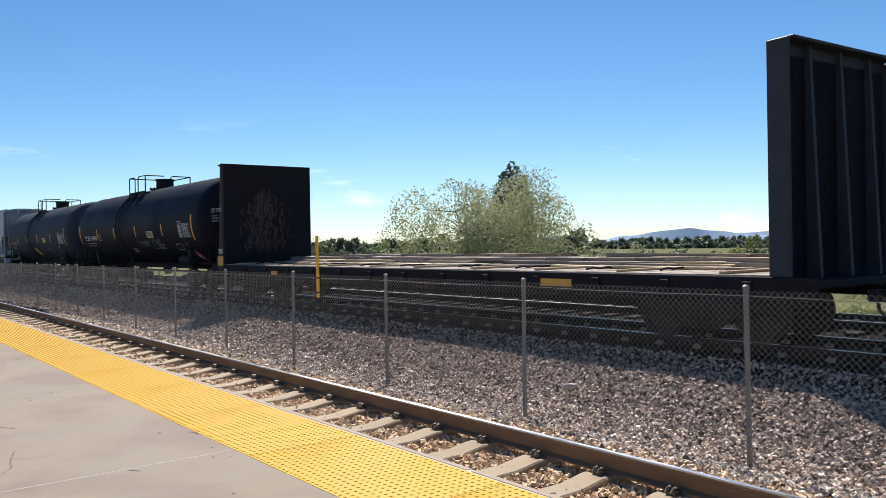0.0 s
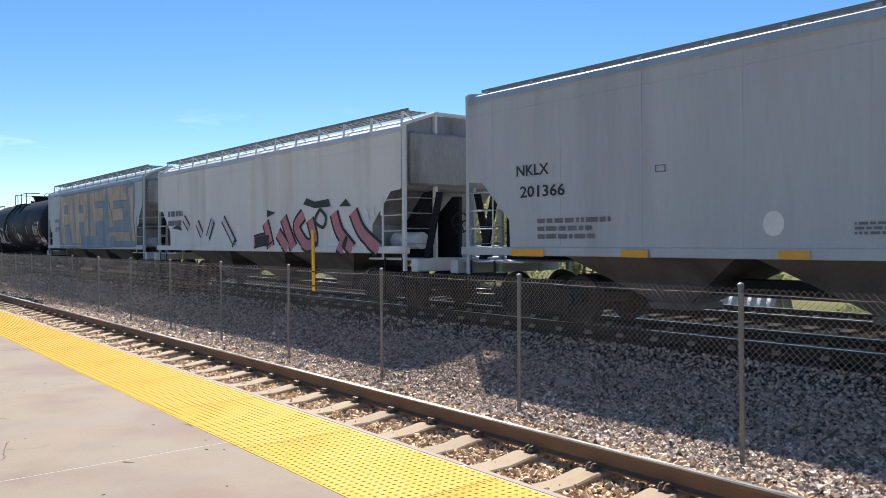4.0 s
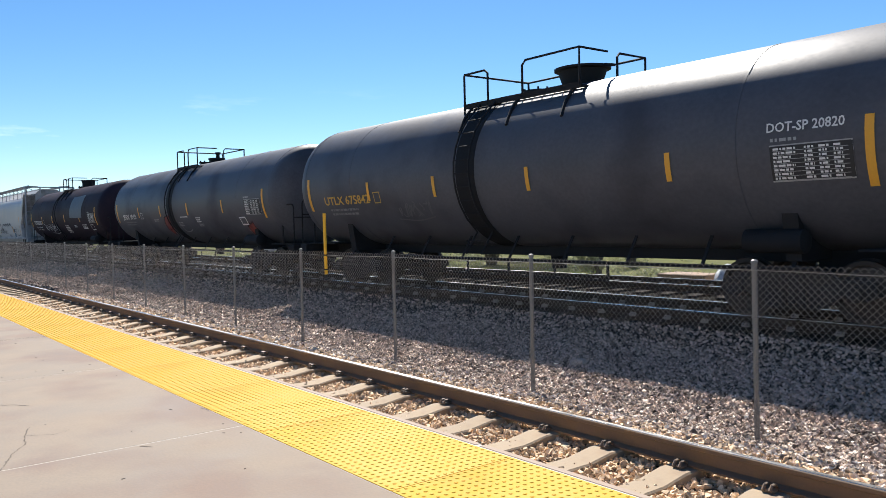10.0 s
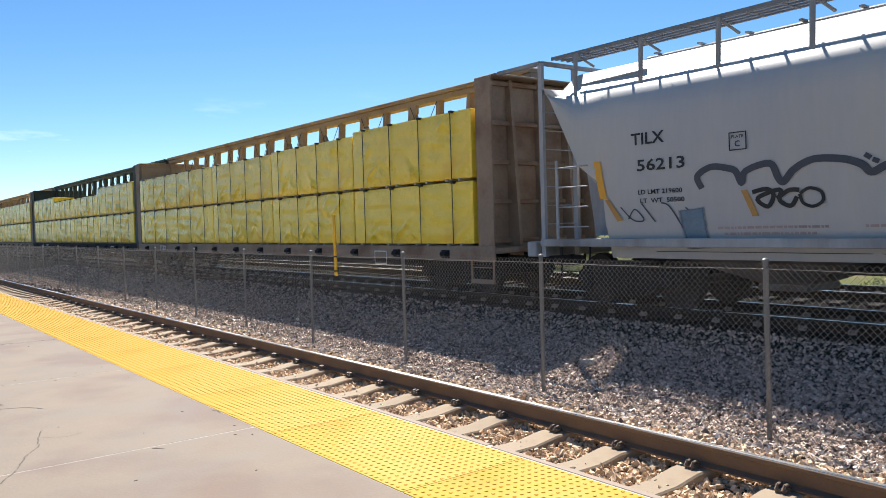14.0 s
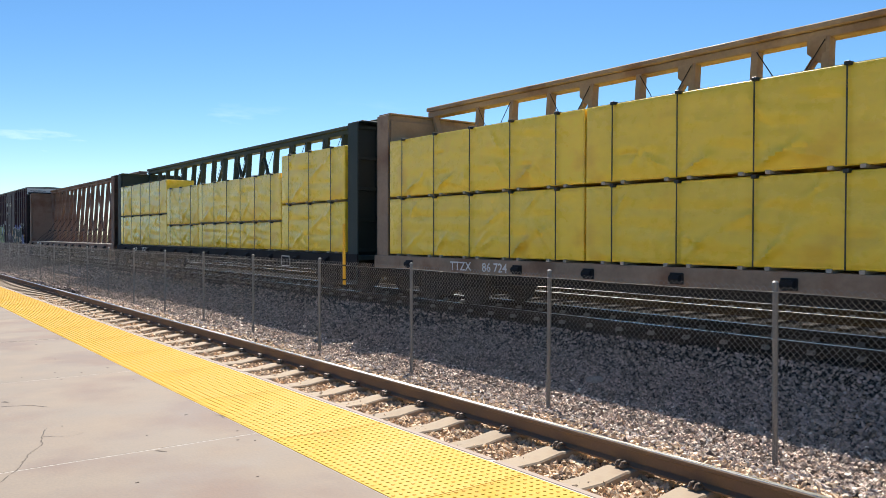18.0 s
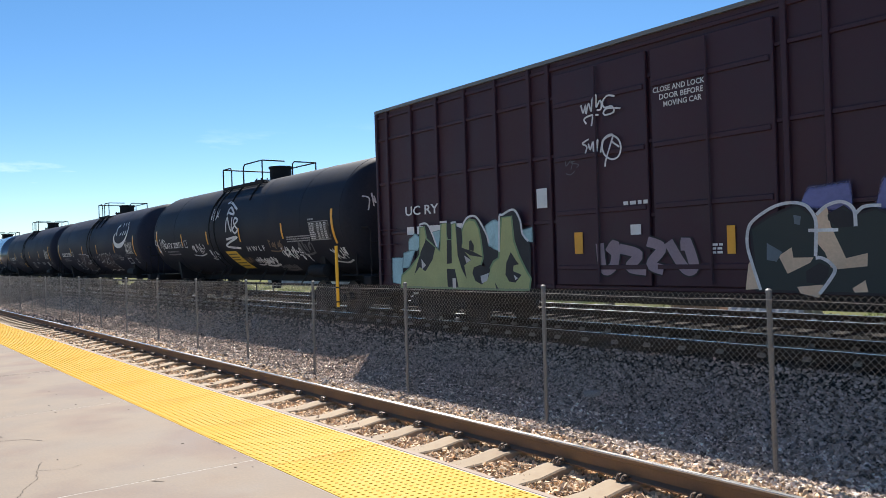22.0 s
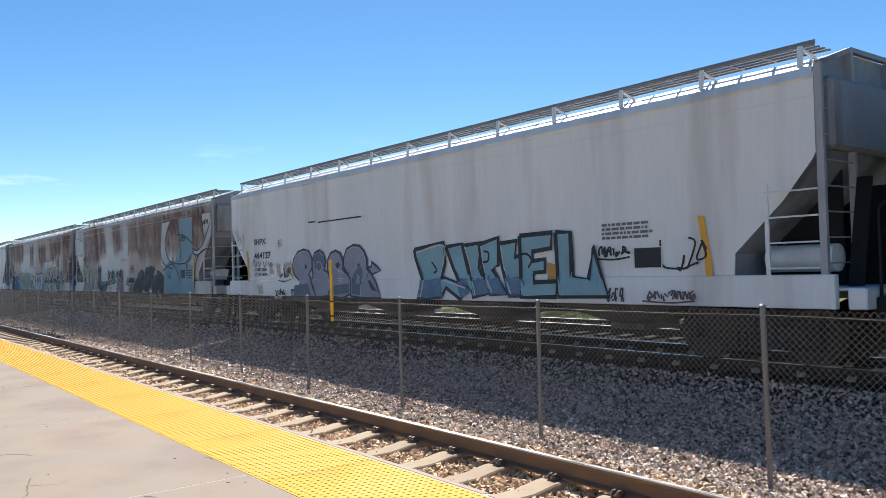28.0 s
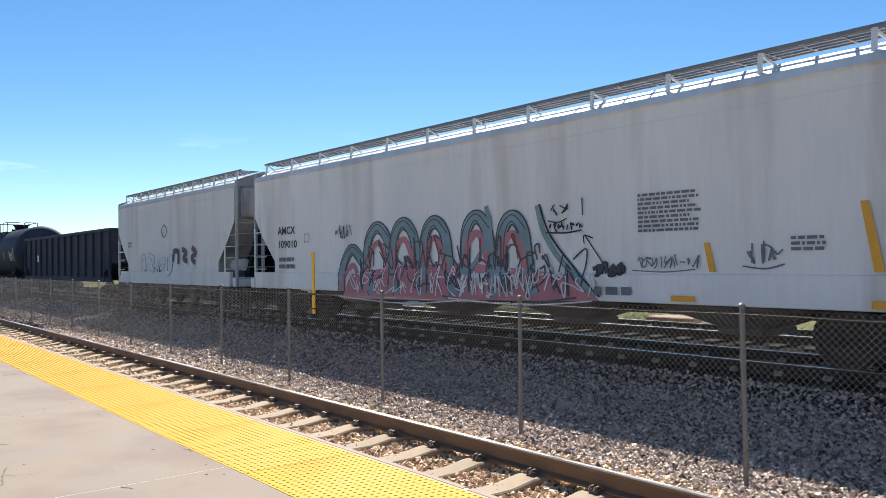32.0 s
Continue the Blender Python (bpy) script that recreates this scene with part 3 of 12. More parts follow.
    def piece(self, u, z, w, h, count, rnd, fill, edge, glow=None, line=0.06, fat=0.3, detail=None, label="large sprayed graffiti piece"):
        """A row of fat outlined forms, like letters that cannot be read."""
        forms = []
        step = w / count
        for i in range(count):
            x = u + i * step + 0.5 * step
            a, b = step * 0.3, h * 0.42
            zc = z + h / 2
            kind = rnd.randint(0, 4)
            if kind == 0:
                forms.append([(x - a, zc - b), (x - a * 0.8, zc + b * 0.7), (x, zc + b), (x + a * 0.7, zc + b * 0.5), (x + a * 0.9, zc - b)])
            elif kind == 1:
                forms.append([(x - a, zc + b), (x + a * 0.8, zc + b * 0.4), (x - a * 0.7, zc - b * 0.3), (x + a, zc - b)])
            elif kind == 2:
                forms.append([(x - a, zc - b), (x - a * 0.3, zc + b), (x + a * 0.3, zc - b * 0.4), (x + a, zc + b * 0.9)])
            elif kind == 3:
                forms.append([(x + a * 0.3, zc + b), (x - a, zc + b * 0.2), (x - a * 0.4, zc - b), (x + a, zc - b * 0.5), (x + a * 0.5, zc + b * 0.6)])
            else:
                forms.append([(x - a * 0.9, zc + b * 0.8), (x - a * 0.6, zc - b), (x + a * 0.5, zc - b * 0.7), (x + a, zc + b), (x + a * 0.2, zc + b * 0.2)])
        bend = []
        for ln in forms:
            k, lean, up = rnd.uniform(0.75, 1.2), rnd.uniform(-0.35, 0.35), rnd.uniform(-0.07, 0.07) * h
            xm, zm = sum(p[0] for p in ln) / len(ln), z + h / 2
            bend.append([(xm + (p[0] - xm) * 1.15 + (p[1] - zm) * lean + rnd.uniform(-0.14, 0.14) * step, zm + up + (p[1] - zm) * k + rnd.uniform(-0.1, 0.1) * h) for p in ln])
        f = min(step * fat, h * 0.3)
        if glow:
            self.strokes(bend, f + line * 4, glow, 0.009, "graffiti_shadow", "soft cloud of spray round the graffiti")
        self.strokes(bend, f + line * 2, edge, 0.012, "graffiti_outline", "dark outline of the graffiti")
        if detail:
            inner = [[(p[0] + f * 0.16, p[1] - f * 0.12) for p in ln] for ln in bend]
            self.strokes(inner, f * 0.35, detail, 0.017, "graffiti", "second colour inside the graffiti")
        return self.strokes(bend, f, fill, 0.015, "graffiti", label)

# ---- the setting: ground, ballast, platform, tracks ----
PLAT_Z = 0.615
EDGE_Y = 2.508
NEAR_CL, NEAR_Z = 4.32, 0.0
FAR_CL, FAR_Z = 12.2, 0.113
BACK_CL = 16.48
TIE_STEP = 0.7075
FENCE_Y = 7.0


def profile_z(y):
    """Height of the ballast across the tracks."""
    return float(np.interp(y, [2.33, 2.53, 2.92, 5.54, 6.12, 7.0, 7.97, 9.33, 10.6, 11.08, 13.32, 14.29, 15.26, 17.6, 18.37, 20.4],
                           [-0.254, -0.245, -0.238, -0.238, -0.281, -0.5, -0.48, -0.308, -0.136, -0.109, -0.109, -0.18, -0.109, -0.109, -0.18, -0.73]))


def sheet(xs, ys, height, material, name):
    v = np.array([(x, y, height(x, y)) for x in xs for y in ys])
    m = len(ys)
    f = [(i * m + j, (i + 1) * m + j, (i + 1) * m + j + 1, i * m + j + 1) for i in range(len(xs) - 1) for j in range(m - 1)]
    return new(name, bulk_mesh(name, v, f, material, True))


def far_z(x, y):
    d = max(0.0, y - 20)
    dip = 0.5 * noise.noise((x * 0.04, y * 0.04, 0)) * min(1.0, d / 12)
    base = np.interp(y, [-4500, -60, -7, 2.4, 18.0, 20.4, 25.3, 58, 4500], [-1.8, -0.9, -0.55, -0.55, -0.55, -0.77, -1.04, -1.45, -1.8])
    return float(base) + (dip if y < 400 and abs(x) < 400 else 0.0)


GRASS = mat("dry_grass", (0.11, 0.115, 0.04), 0.95, var=0.35, big=0.35, fine=9, bump=0.4, spec=0.05, stain=(0.15, 0.135, 0.07), amount=0.35, stain_scale=0.25)
xs = [-4500, -2000, -900, -400, -220] + list(range(-160, 61, 4)) + [100, 220, 600, 2000, 4500]
ys = [-4500, -1500, -500, -150, -60, -20, -7, 2.4, 10, 18.5, 19.5, 21, 23, 26] + list(range(30, 101, 5)) + [120, 160, 240, 400, 800, 1800, 4500]
tagged(sheet(xs, ys, far_z, GRASS, "ground"), "dry green and straw-coloured grass ground reaching the horizon", "ground", kind="structure")

xs = [-660, -500, -350, -220] + list(np.arange(-130, -40, 3.0)) + list(np.arange(-40, 8, 0.4)) + list(np.arange(8, 40, 4.0)) + [120, 300, 600]
ys = list(np.arange(2.3, 11.9, 0.2)) + list(np.arange(11.9, 20.5, 0.35))
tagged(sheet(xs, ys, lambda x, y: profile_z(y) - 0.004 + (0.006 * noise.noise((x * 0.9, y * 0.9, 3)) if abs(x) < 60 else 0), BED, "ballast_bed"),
       "crushed-stone ballast, tan under the near track, grey beyond and blackened for shade under the train", "ballast", kind="structure")


def stones(name, x0, x1, y0, y1, count, size, material, label, seed, grey_share=None):
    """Loose stones as low-poly chips, pressed into the bed. grey_share(y): chance that a stone belongs here."""
    r = np.random.RandomState(seed)
    x, y = r.uniform(x0, x1, count), r.uniform(y0, y1, count)
    if grey_share is not None:
        keep = r.uniform(0, 1, count) < np.array([grey_share(q) for q in y])
        x, y = x[keep], y[keep]
    n = len(x)
    s = size * r.uniform(0.55, 1.25, n) ** 1.0
    base = np.array([(-1, -1, -1), (1, -1, -1), (1, 1, -1), (-1, 1, -1), (-1, -1, 1), (1, -1, 1), (1, 1, 1), (-1, 1, 1)], float) * 0.5
    p = base[None] * r.uniform(0.55, 1.2, (n, 8, 1)) * np.stack([r.uniform(0.8, 1.5, n), r.uniform(0.6, 1.1, n), r.uniform(0.5, 0.95, n)], -1)[:, None]
    p += r.uniform(-0.12, 0.12, (n, 8, 3))
    q = r.normal(size=(n, 4))
    q /= np.linalg.norm(q, axis=1, keepdims=True)
    w, a, b, c = q.T
    rot = np.stack([np.stack([1 - 2 * (b * b + c * c), 2 * (a * b - c * w), 2 * (a * c + b * w)], -1),
                    np.stack([2 * (a * b + c * w), 1 - 2 * (a * a + c * c), 2 * (b * c - a * w)], -1),
                    np.stack([2 * (a * c - b * w), 2 * (b * c + a * w), 1 - 2 * (a * a + b * b)], -1)], 1)
    p = np.einsum("nij,nkj->nki", rot, p) * s[:, None, None]
    z = np.interp(y, np.linspace(2.3, 19, 400), [profile_z(t) for t in np.linspace(2.3, 19, 400)])
    p += np.stack([x, y, z + s * r.uniform(-0.1, 0.4, n)], -1)[:, None]
    f = np.array([(0, 3, 2, 1), (4, 5, 6, 7), (0, 1, 5, 4), (1, 2, 6, 5), (2, 3, 7, 6), (3, 0, 4, 7)])
    faces = (np.arange(n)[:, None, None] * 8 + f[None]).reshape(-1, 4)
    tagged(new(name, bulk_mesh(name, p.reshape(-1, 3), faces, material)), label, "ballast", kind="stuff")


# stones thin out past y 9.1 so the bed's painted shade shows
def greyness(y):
    return float(np.interp(y, [5.15, 5.74, 6.32, 7.0, 9.14, 10.3], [0.0, 0.1, 0.55, 1.0, 1.0, 0.25]))


stones("ballast_stones", -13, 0.2, 2.55, 7.0, 42000, 0.038, STONE_TAN, "loose tan crushed stone between the concrete ties", 11, lambda y: 1 - greyness(min(y, 9)))
stones("ballast_stones", -27, -13, 2.55, 7.0, 15000, 0.052, STONE_TAN, "loose tan crushed stone along the near track", 12, lambda y: 1 - greyness(y))
stones("ballast_stones", -13.5, -0.5, 5.05, 11.0, 66000, 0.039, STONE_GREY, "loose grey crushed stone on the bank by the fence", 13, greyness)
stones("ballast_stones", -27.5, -13.5, 5.05, 11.0, 28000, 0.05, STONE_GREY, "loose grey crushed stone along the freight track", 14, greyness)
stones("ballast_stones", -52, -27.5, 5.05, 10.7, 14000, 0.08, STONE_GREY, "loose grey crushed stone far down the line", 15, greyness)

# fixed band of lighter stones where the sunlit strip lies
stones("ballast_stones", -13.3, 0, 5.74, 8.36, 12000, 0.04, STONE_SUNLIT, "loose stone paled to look sunlit beside the near track", 16, lambda y: float(np.interp(y, [5.74, 6.22, 7.39, 8.36], [0.2, 1.0, 0.9, 0.1])))
stones("ballast_stones", -27.3, -13.3, 5.74, 8.36, 6500, 0.05, STONE_SUNLIT, "loose stone paled to look sunlit further along the near track", 17, lambda y: float(np.interp(y, [5.74, 6.22, 7.39, 8.36], [0.2, 1.0, 0.9, 0.1])))


def pale_stone():
    g = Geo()
    g.lathe([(-0.16, 0.02), (-0.13, 0.075), (0.0, 0.1), (0.12, 0.08), (0.17, 0.03)], "x", 9)
    rr = random.Random(5)
    g.v = [(x + rr.uniform(-0.012, 0.012), y + rr.uniform(-0.012, 0.012), z * 0.7 + rr.uniform(-0.012, 0.012)) for x, y, z in g.v]
    return g


ob = tagged(part("pale_stone", pale_stone(), mat("pale_limestone", (0.42, 0.37, 0.32), 0.9, var=0.2, big=6, fine=50, bump=0.2)),
            "single large pale stone lying on the grey ballast", "stone")
ob.matrix_basis = pose(-7.77, 8.51, profile_z(8.51) + 0.045, 4, -6, 25) @ Matrix.Diagonal((0.72, 0.8, 0.9, 1))

# platform: body, slabs with open joints, the yellow warning tiles and the concrete nosing
JOINT = mat("pale_joint_filler", (0.5, 0.45, 0.39), 0.9, var=0.15, big=2, fine=40)
PLATFORM = tagged(part("platform", Geo().box(-120, 40, -7, EDGE_Y - 0.02, -0.7, PLAT_Z - 0.0007), JOINT), "concrete station platform with a yellow warning strip", "platform", kind="structure")
SLAB_X = [-4.08 - 2.46 * i for i in range(-8, 30)]


def slab(x0, x1, y0, y1):
    return Geo().cbox(x0, x1, y0, y1, PLAT_Z - 0.06, PLAT_Z, 0.0004)


STRIP_0, STRIP_1 = 1.778, 2.449
TILE_LEN = 1.235


def warning_tile():
    """A tile of the warning strip with its rows of domes."""
    g = Geo().cbox(-TILE_LEN / 2 + 0.002, TILE_LEN / 2 - 0.002, 0, STRIP_1 - STRIP_0, -0.02, 0.0022, 0.001)
    nx, ny = 30, 17
    for i in range(nx):
        for j in range(ny):
            cx, cy = -TILE_LEN / 2 + TILE_LEN * (i + 0.5) / nx, (STRIP_1 - STRIP_0) * (j + 0.5) / ny
            k = len(g.v)
            for r, z in ((0.0105, 0.0018), (0.006, 0.0052)):
                g.v += [(cx + r * math.cos(a), cy + r * math.sin(a), z) for a in (math.pi * q / 3 for q in range(6))]
            g.f += [(k + q, k + (q + 1) % 6, k + 6 + (q + 1) % 6, k + 6 + q) for q in range(6)] + [tuple(k + 6 + q for q in range(6))]
    return g


RAIL_PROFILE = [(-0.07, -0.163), (0.07, -0.163), (0.07, -0.15), (0.012, -0.132), (0.009, -0.045), (0.036, -0.032), (0.036, -0.007), (0.028, -0.001), (-0.028, -0.001), (-0.036, -0.007), (-0.036, -0.032), (-0.009, -0.045), (-0.012, -0.132), (-0.07, -0.15)]


def rail(name, y, z, label, steel=RAIL_SIDE):
    body = Geo().prism([(y + a, z + b) for a, b in RAIL_PROFILE], "x", -655, 595)
    ob = tagged(part(name, body, steel), label, "rail", kind="structure")
    part("running_surface", Geo().prism([(y - 0.027, z - 0.004), (y + 0.027, z - 0.004), (y + 0.024, z + 0.002), (y - 0.024, z + 0.002)], "x", -655, 595), RAIL_TOP, ob, "bright worn steel running surface")
    return ob


NEAR_FAR_RAIL = rail("rail", NEAR_CL + 0.752, NEAR_Z, "brown rusty steel rail with a bright worn top")
NEAR_NEAR_RAIL = rail("rail", NEAR_CL - 0.752, NEAR_Z, "rusty steel rail close under the platform edge")
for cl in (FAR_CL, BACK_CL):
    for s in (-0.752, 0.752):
        rail("rail", cl + s, FAR_Z, "steel rail of the freight line, darkened for shade, with a shining top", FAR_RAIL)


def tie_geo():
    g = Geo()
    sec = [(-0.14, -0.2), (0.14, -0.2), (0.125, -0.012), (0.11, 0.0), (-0.11, 0.0), (-0.125, -0.012)]
    ys = [(-1.28, -0.015), (-0.95, 0.0), (-0.55, 0.0), (-0.3, -0.035), (0.3, -0.035), (0.55, 0.0), (0.95, 0.0), (1.28, -0.015)]
    v = [(a, y, b + (dz if b > -0.1 else 0)) for y, dz in ys for a, b in sec]
    f = [(i * 6 + k, i * 6 + (k + 1) % 6, (i + 1) * 6 + (k + 1) % 6, (i + 1) * 6 + k) for i in range(7) for k in range(6)]
    return g.add(v, f + [tuple(range(6)), tuple(42 + k for k in range(6))])


def clip_geo():
    """A spring clip on its shoulder, holding the rail foot."""
    g = Geo().cbox(-0.05, 0.05, -0.05, 0.035, -0.002, 0.035, 0.008)
    for s in (-0.03, 0.03):
        g.tube([(s, -0.06, 0.02), (s, -0.03, 0.06), (s, 0.02, 0.062), (s, 0.055, 0.03)], 0.014, 6)
    return g


# fence of galvanised chain link
FENCE_TOP, FENCE_BASE, POST_STEP, POST_X = 1.236, -0.508, 3.05, -4.105


def wire_bay(cell, r):
    """The woven wire of one bay: zigzag strands that hook into one another."""
    g = Geo()
    rows = int((FENCE_TOP - FENCE_BASE + 0.02) / (cell / 2))
    n = int(POST_STEP / (cell))
    for i in range(n + 1):
        x0 = i * cell
        for j in range(rows):
            a = x0 if (j % 2 == 0) else x0 + cell / 2
            b = x0 + cell / 2 if (j % 2 == 0) else x0
            for k, (p, q) in enumerate(((a, b), (cell + x0 - (a - x0), cell + x0 - (b - x0)))):
                if p > POST_STEP + 0.001 or q > POST_STEP + 0.001:
                    continue
                z0, z1 = FENCE_BASE - 0.01 + j * cell / 2, FENCE_BASE - 0.01 + (j + 1) * cell / 2
                y = 0.003 if k else -0.003
                d = Vector((q - p, 0, z1 - z0)).normalized()
                s = Vector((d.z, 0, -d.x)) * r
                u = Vector((0, r * 1.2, 0))
                P, Q = Vector((p, y, z0)), Vector((q, y, z1))
                m = len(g.v)
                g.v += [tuple(c) for c in (P + s, P - s * 0.5 + u, P - s * 0.5 - u, Q + s, Q - s * 0.5 + u, Q - s * 0.5 - u)]
                g.f += [(m, m + 1, m + 4, m + 3), (m + 1, m + 2, m + 5, m + 4), (m + 2, m, m + 3, m + 5)]
    me = bpy.data.meshes.new("wire_mesh")
    me.from_pydata(g.v, [], g.f)
    me.materials.append(WIRE)
    return me


FENCE = tagged(new("chain_link_fence"), "galvanised chain-link fence between the two lines", "fence")


def post_geo():
    g = Geo().tube([(0, 0, FENCE_BASE - 0.25), (0, 0, FENCE_TOP + 0.01)], 0.027, 10)
    return g.lathe([(FENCE_TOP + 0.005, 0.034), (FENCE_TOP + 0.03, 0.032), (FENCE_TOP + 0.045, 0.012)], "z", 10)


def tie_wire():
    return Geo().lathe([(-0.004, 0.034), (0, 0.037), (0.004, 0.034)], "z", 10)


fine_mesh, coarse_mesh = wire_bay(0.066, 0.0019), wire_bay(0.09, 0.0024)
for i in range(-1, 32):
    x = POST_X - POST_STEP * i
    ob = part("post", post_geo, GALV, FENCE, "round galvanised steel post with a cap", key="post")
    ob.location = (x, FENCE_Y, 0)
    ob.rotation_euler = (0, radians((-0.5, 0.4, 0.0, 0.6, -0.3)[i % 5]), 0)
    for z in (FENCE_TOP - 0.06, 0.72, 0.27, -0.18):
        part("tie_wire", tie_wire, GALV, ob, key="ties").location = (0, 0, z)
    ob = part("wire_mesh", fine_mesh if i < 9 else coarse_mesh, GALV, FENCE, "diamond-woven wire mesh")
    ob.location = (x - POST_STEP, FENCE_Y - 0.035, 0)
for i in range(-1, 32):
    g = lambda: Geo().tube([(-POST_STEP * k / 6, FENCE_Y - 0.042, FENCE_TOP - 0.06 - 0.012 * math.sin(math.pi * k / 6) + 0.004 * (k % 2)) for k in range(7)], 0.0035, 5)
    part("tension_wire", g, WIRE, FENCE, "thin top tension wire", key="tension").location = (POST_X - POST_STEP * i, 0, 0)
mk = tagged(part("marker_pole", Geo().prism([(0.028 * math.cos(a), 0.028 * math.sin(a)) for a in (math.pi * k / 5 for k in range(10))], "z", 0.834, 1.905), MARKER_YELLOW), "slim yellow marker pole strapped to the chain-link fence", "marker pole")
mk.location = (-12.18, FENCE_Y - 0.07, 0)
mk.rotation_euler = (0, radians(-0.8), 0)
for z in (0.907, 1.16):
    part("strap", Geo().lathe([(z, 0.031), (z + 0.025, 0.031)], "z", 10), STEEL_BLACK, mk, "dark clamp strap")

# ---- beyond the tracks ----
def leaves(centres, radii, count, size, seed, flat=1.0):
    """Small leaf blades scattered over lumps: two triangles each."""
    r = np.random.RandomState(seed)
    centres, radii = np.asarray(centres, float), np.asarray(radii, float)
    share = radii ** 2 / (radii ** 2).sum()
    pick = r.choice(len(centres), count, p=share)
    d = r.normal(size=(count, 3))
    d /= np.linalg.norm(d, axis=1, keepdims=True)
    p = centres[pick] + d * (radii[pick] * r.uniform(0.35, 1.08, count) ** 0.6)[:, None] * np.array([1, 1, flat])
    a = r.normal(size=(count, 3))
    a /= np.linalg.norm(a, axis=1, keepdims=True)
    b = np.cross(a, r.normal(size=(count, 3)))
    b /= np.linalg.norm(b, axis=1, keepdims=True)
    s = size * r.uniform(0.5, 1.4, (count, 1))
    v = np.stack([p - a * s, p + b * s * 0.4, p + a * s, p - b * s * 0.4], 1).reshape(-1, 3)
    return v, np.arange(count * 4).reshape(-1, 4)


LEAF_PALE = leaf_mat("pale_olive_leaf", (0.12, 0.14, 0.05), (0.4, 0.4, 0.22))
LEAF_GREEN = leaf_mat("green_leaf", (0.045, 0.08, 0.02), (0.17, 0.21, 0.06))
LEAF_DARK = leaf_mat("dark_needle", (0.02, 0.035, 0.018), (0.06, 0.085, 0.04))
# leaf greens paled to put distance haze into the colour
LEAF_HAZE = leaf_mat("hazed_wood_leaf", (0.08, 0.105, 0.075), (0.14, 0.165, 0.115))
BARK = mat("grey_bark", (0.14, 0.11, 0.08), 0.95, var=0.3, big=2, fine=15, bump=0.4)


def tree(x, y, height, width, count, seed, leaf, label, leaf_size=0.16, stems=4, lumps=26):
    z0 = far_z(x, y)
    ob = thing("tree", label, "tree", pose(x, y, z0))
    r = random.Random(seed)
    g, tips = Geo(), []
    for k in range(stems):
        a = 2 * math.pi * (k + r.random() * 0.6) / stems
        end = (math.cos(a) * width * r.uniform(0.12, 0.3), math.sin(a) * width * r.uniform(0.12, 0.3), height * r.uniform(0.55, 0.8))
        mid = (end[0] * 0.35, end[1] * 0.35, end[2] * 0.5)
        g.tube([(0.1 * math.cos(a), 0.1 * math.sin(a), -0.2), mid, end], [0.2, 0.13, 0.04], 7)
        tips.append((mid, end))
    part("trunk", g, BARK, ob, "several tapered grey stems")
    g = Geo()
    for k in range(stems * 6):
        mid, end = tips[k % stems]
        t = r.uniform(0.2, 1)
        b = [mid[i] + (end[i] - mid[i]) * t for i in range(3)]
        a = r.uniform(0, 6.28)
        e = (b[0] + math.cos(a) * width * r.uniform(0.1, 0.25), b[1] + math.sin(a) * width * r.uniform(0.1, 0.25), b[2] + height * r.uniform(0.0, 0.2))
        g.tube([b, e], [0.05, 0.015], 5)
    part("limbs", g, BARK, ob, "thin branches")
    cs, rs = [], []
    for k in range(lumps):
        a, q = r.uniform(0, 6.28), math.sqrt(r.random())
        zz = r.uniform(0.2, 0.95)
        env = math.sqrt(max(0.05, 1 - ((zz - 0.45) / 0.6) ** 2))
        cs.append((math.cos(a) * q * width * 0.5 * env, math.sin(a) * q * width * 0.5 * env, height * zz))
        rs.append(width * r.uniform(0.07, 0.15))
    v, f = leaves(cs, rs, count, leaf_size, seed)
    part("crown", bulk_mesh("crown", v, f, leaf), leaf, ob, "airy crown of small leaves")
    return ob


tree(-39.5, 35.0, 6.7, 12.4, 30000, 4, LEAF_PALE, "wide pale olive-green tree with an airy crown", 0.1, 5, 60)


def conifer(x, y, height, width, count, seed):
    z0 = far_z(x, y)
    ob = thing("conifer", "tall narrow dark conifer behind the pale tree", "tree", pose(x, y, z0))
    part("trunk", Geo().tube([(0, 0, -0.3), (0, 0, height * 0.9)], [0.25, 0.04], 8), BARK, ob, "straight tapered trunk")
    r = random.Random(seed)
    cs, rs = [], []
    for k in range(60):
        t = (k + 0.5) / 60
        a = r.uniform(0, 6.28)
        w = width * (0.5 if t < 0.7 else 0.5 * (1 - (t - 0.7) / 0.34)) * 0.7
        cs.append((math.cos(a) * w, math.sin(a) * w, height * (0.15 + 0.85 * t)))
        rs.append(max(0.25, w * 0.75))
    v, f = leaves(cs, rs, count, 0.2, seed)
    part("crown", bulk_mesh("crown", v, f, LEAF_DARK), LEAF_DARK, ob, "dense dark foliage")


conifer(-63.1, 60.3, 12.4, 4.0, 9000, 8)
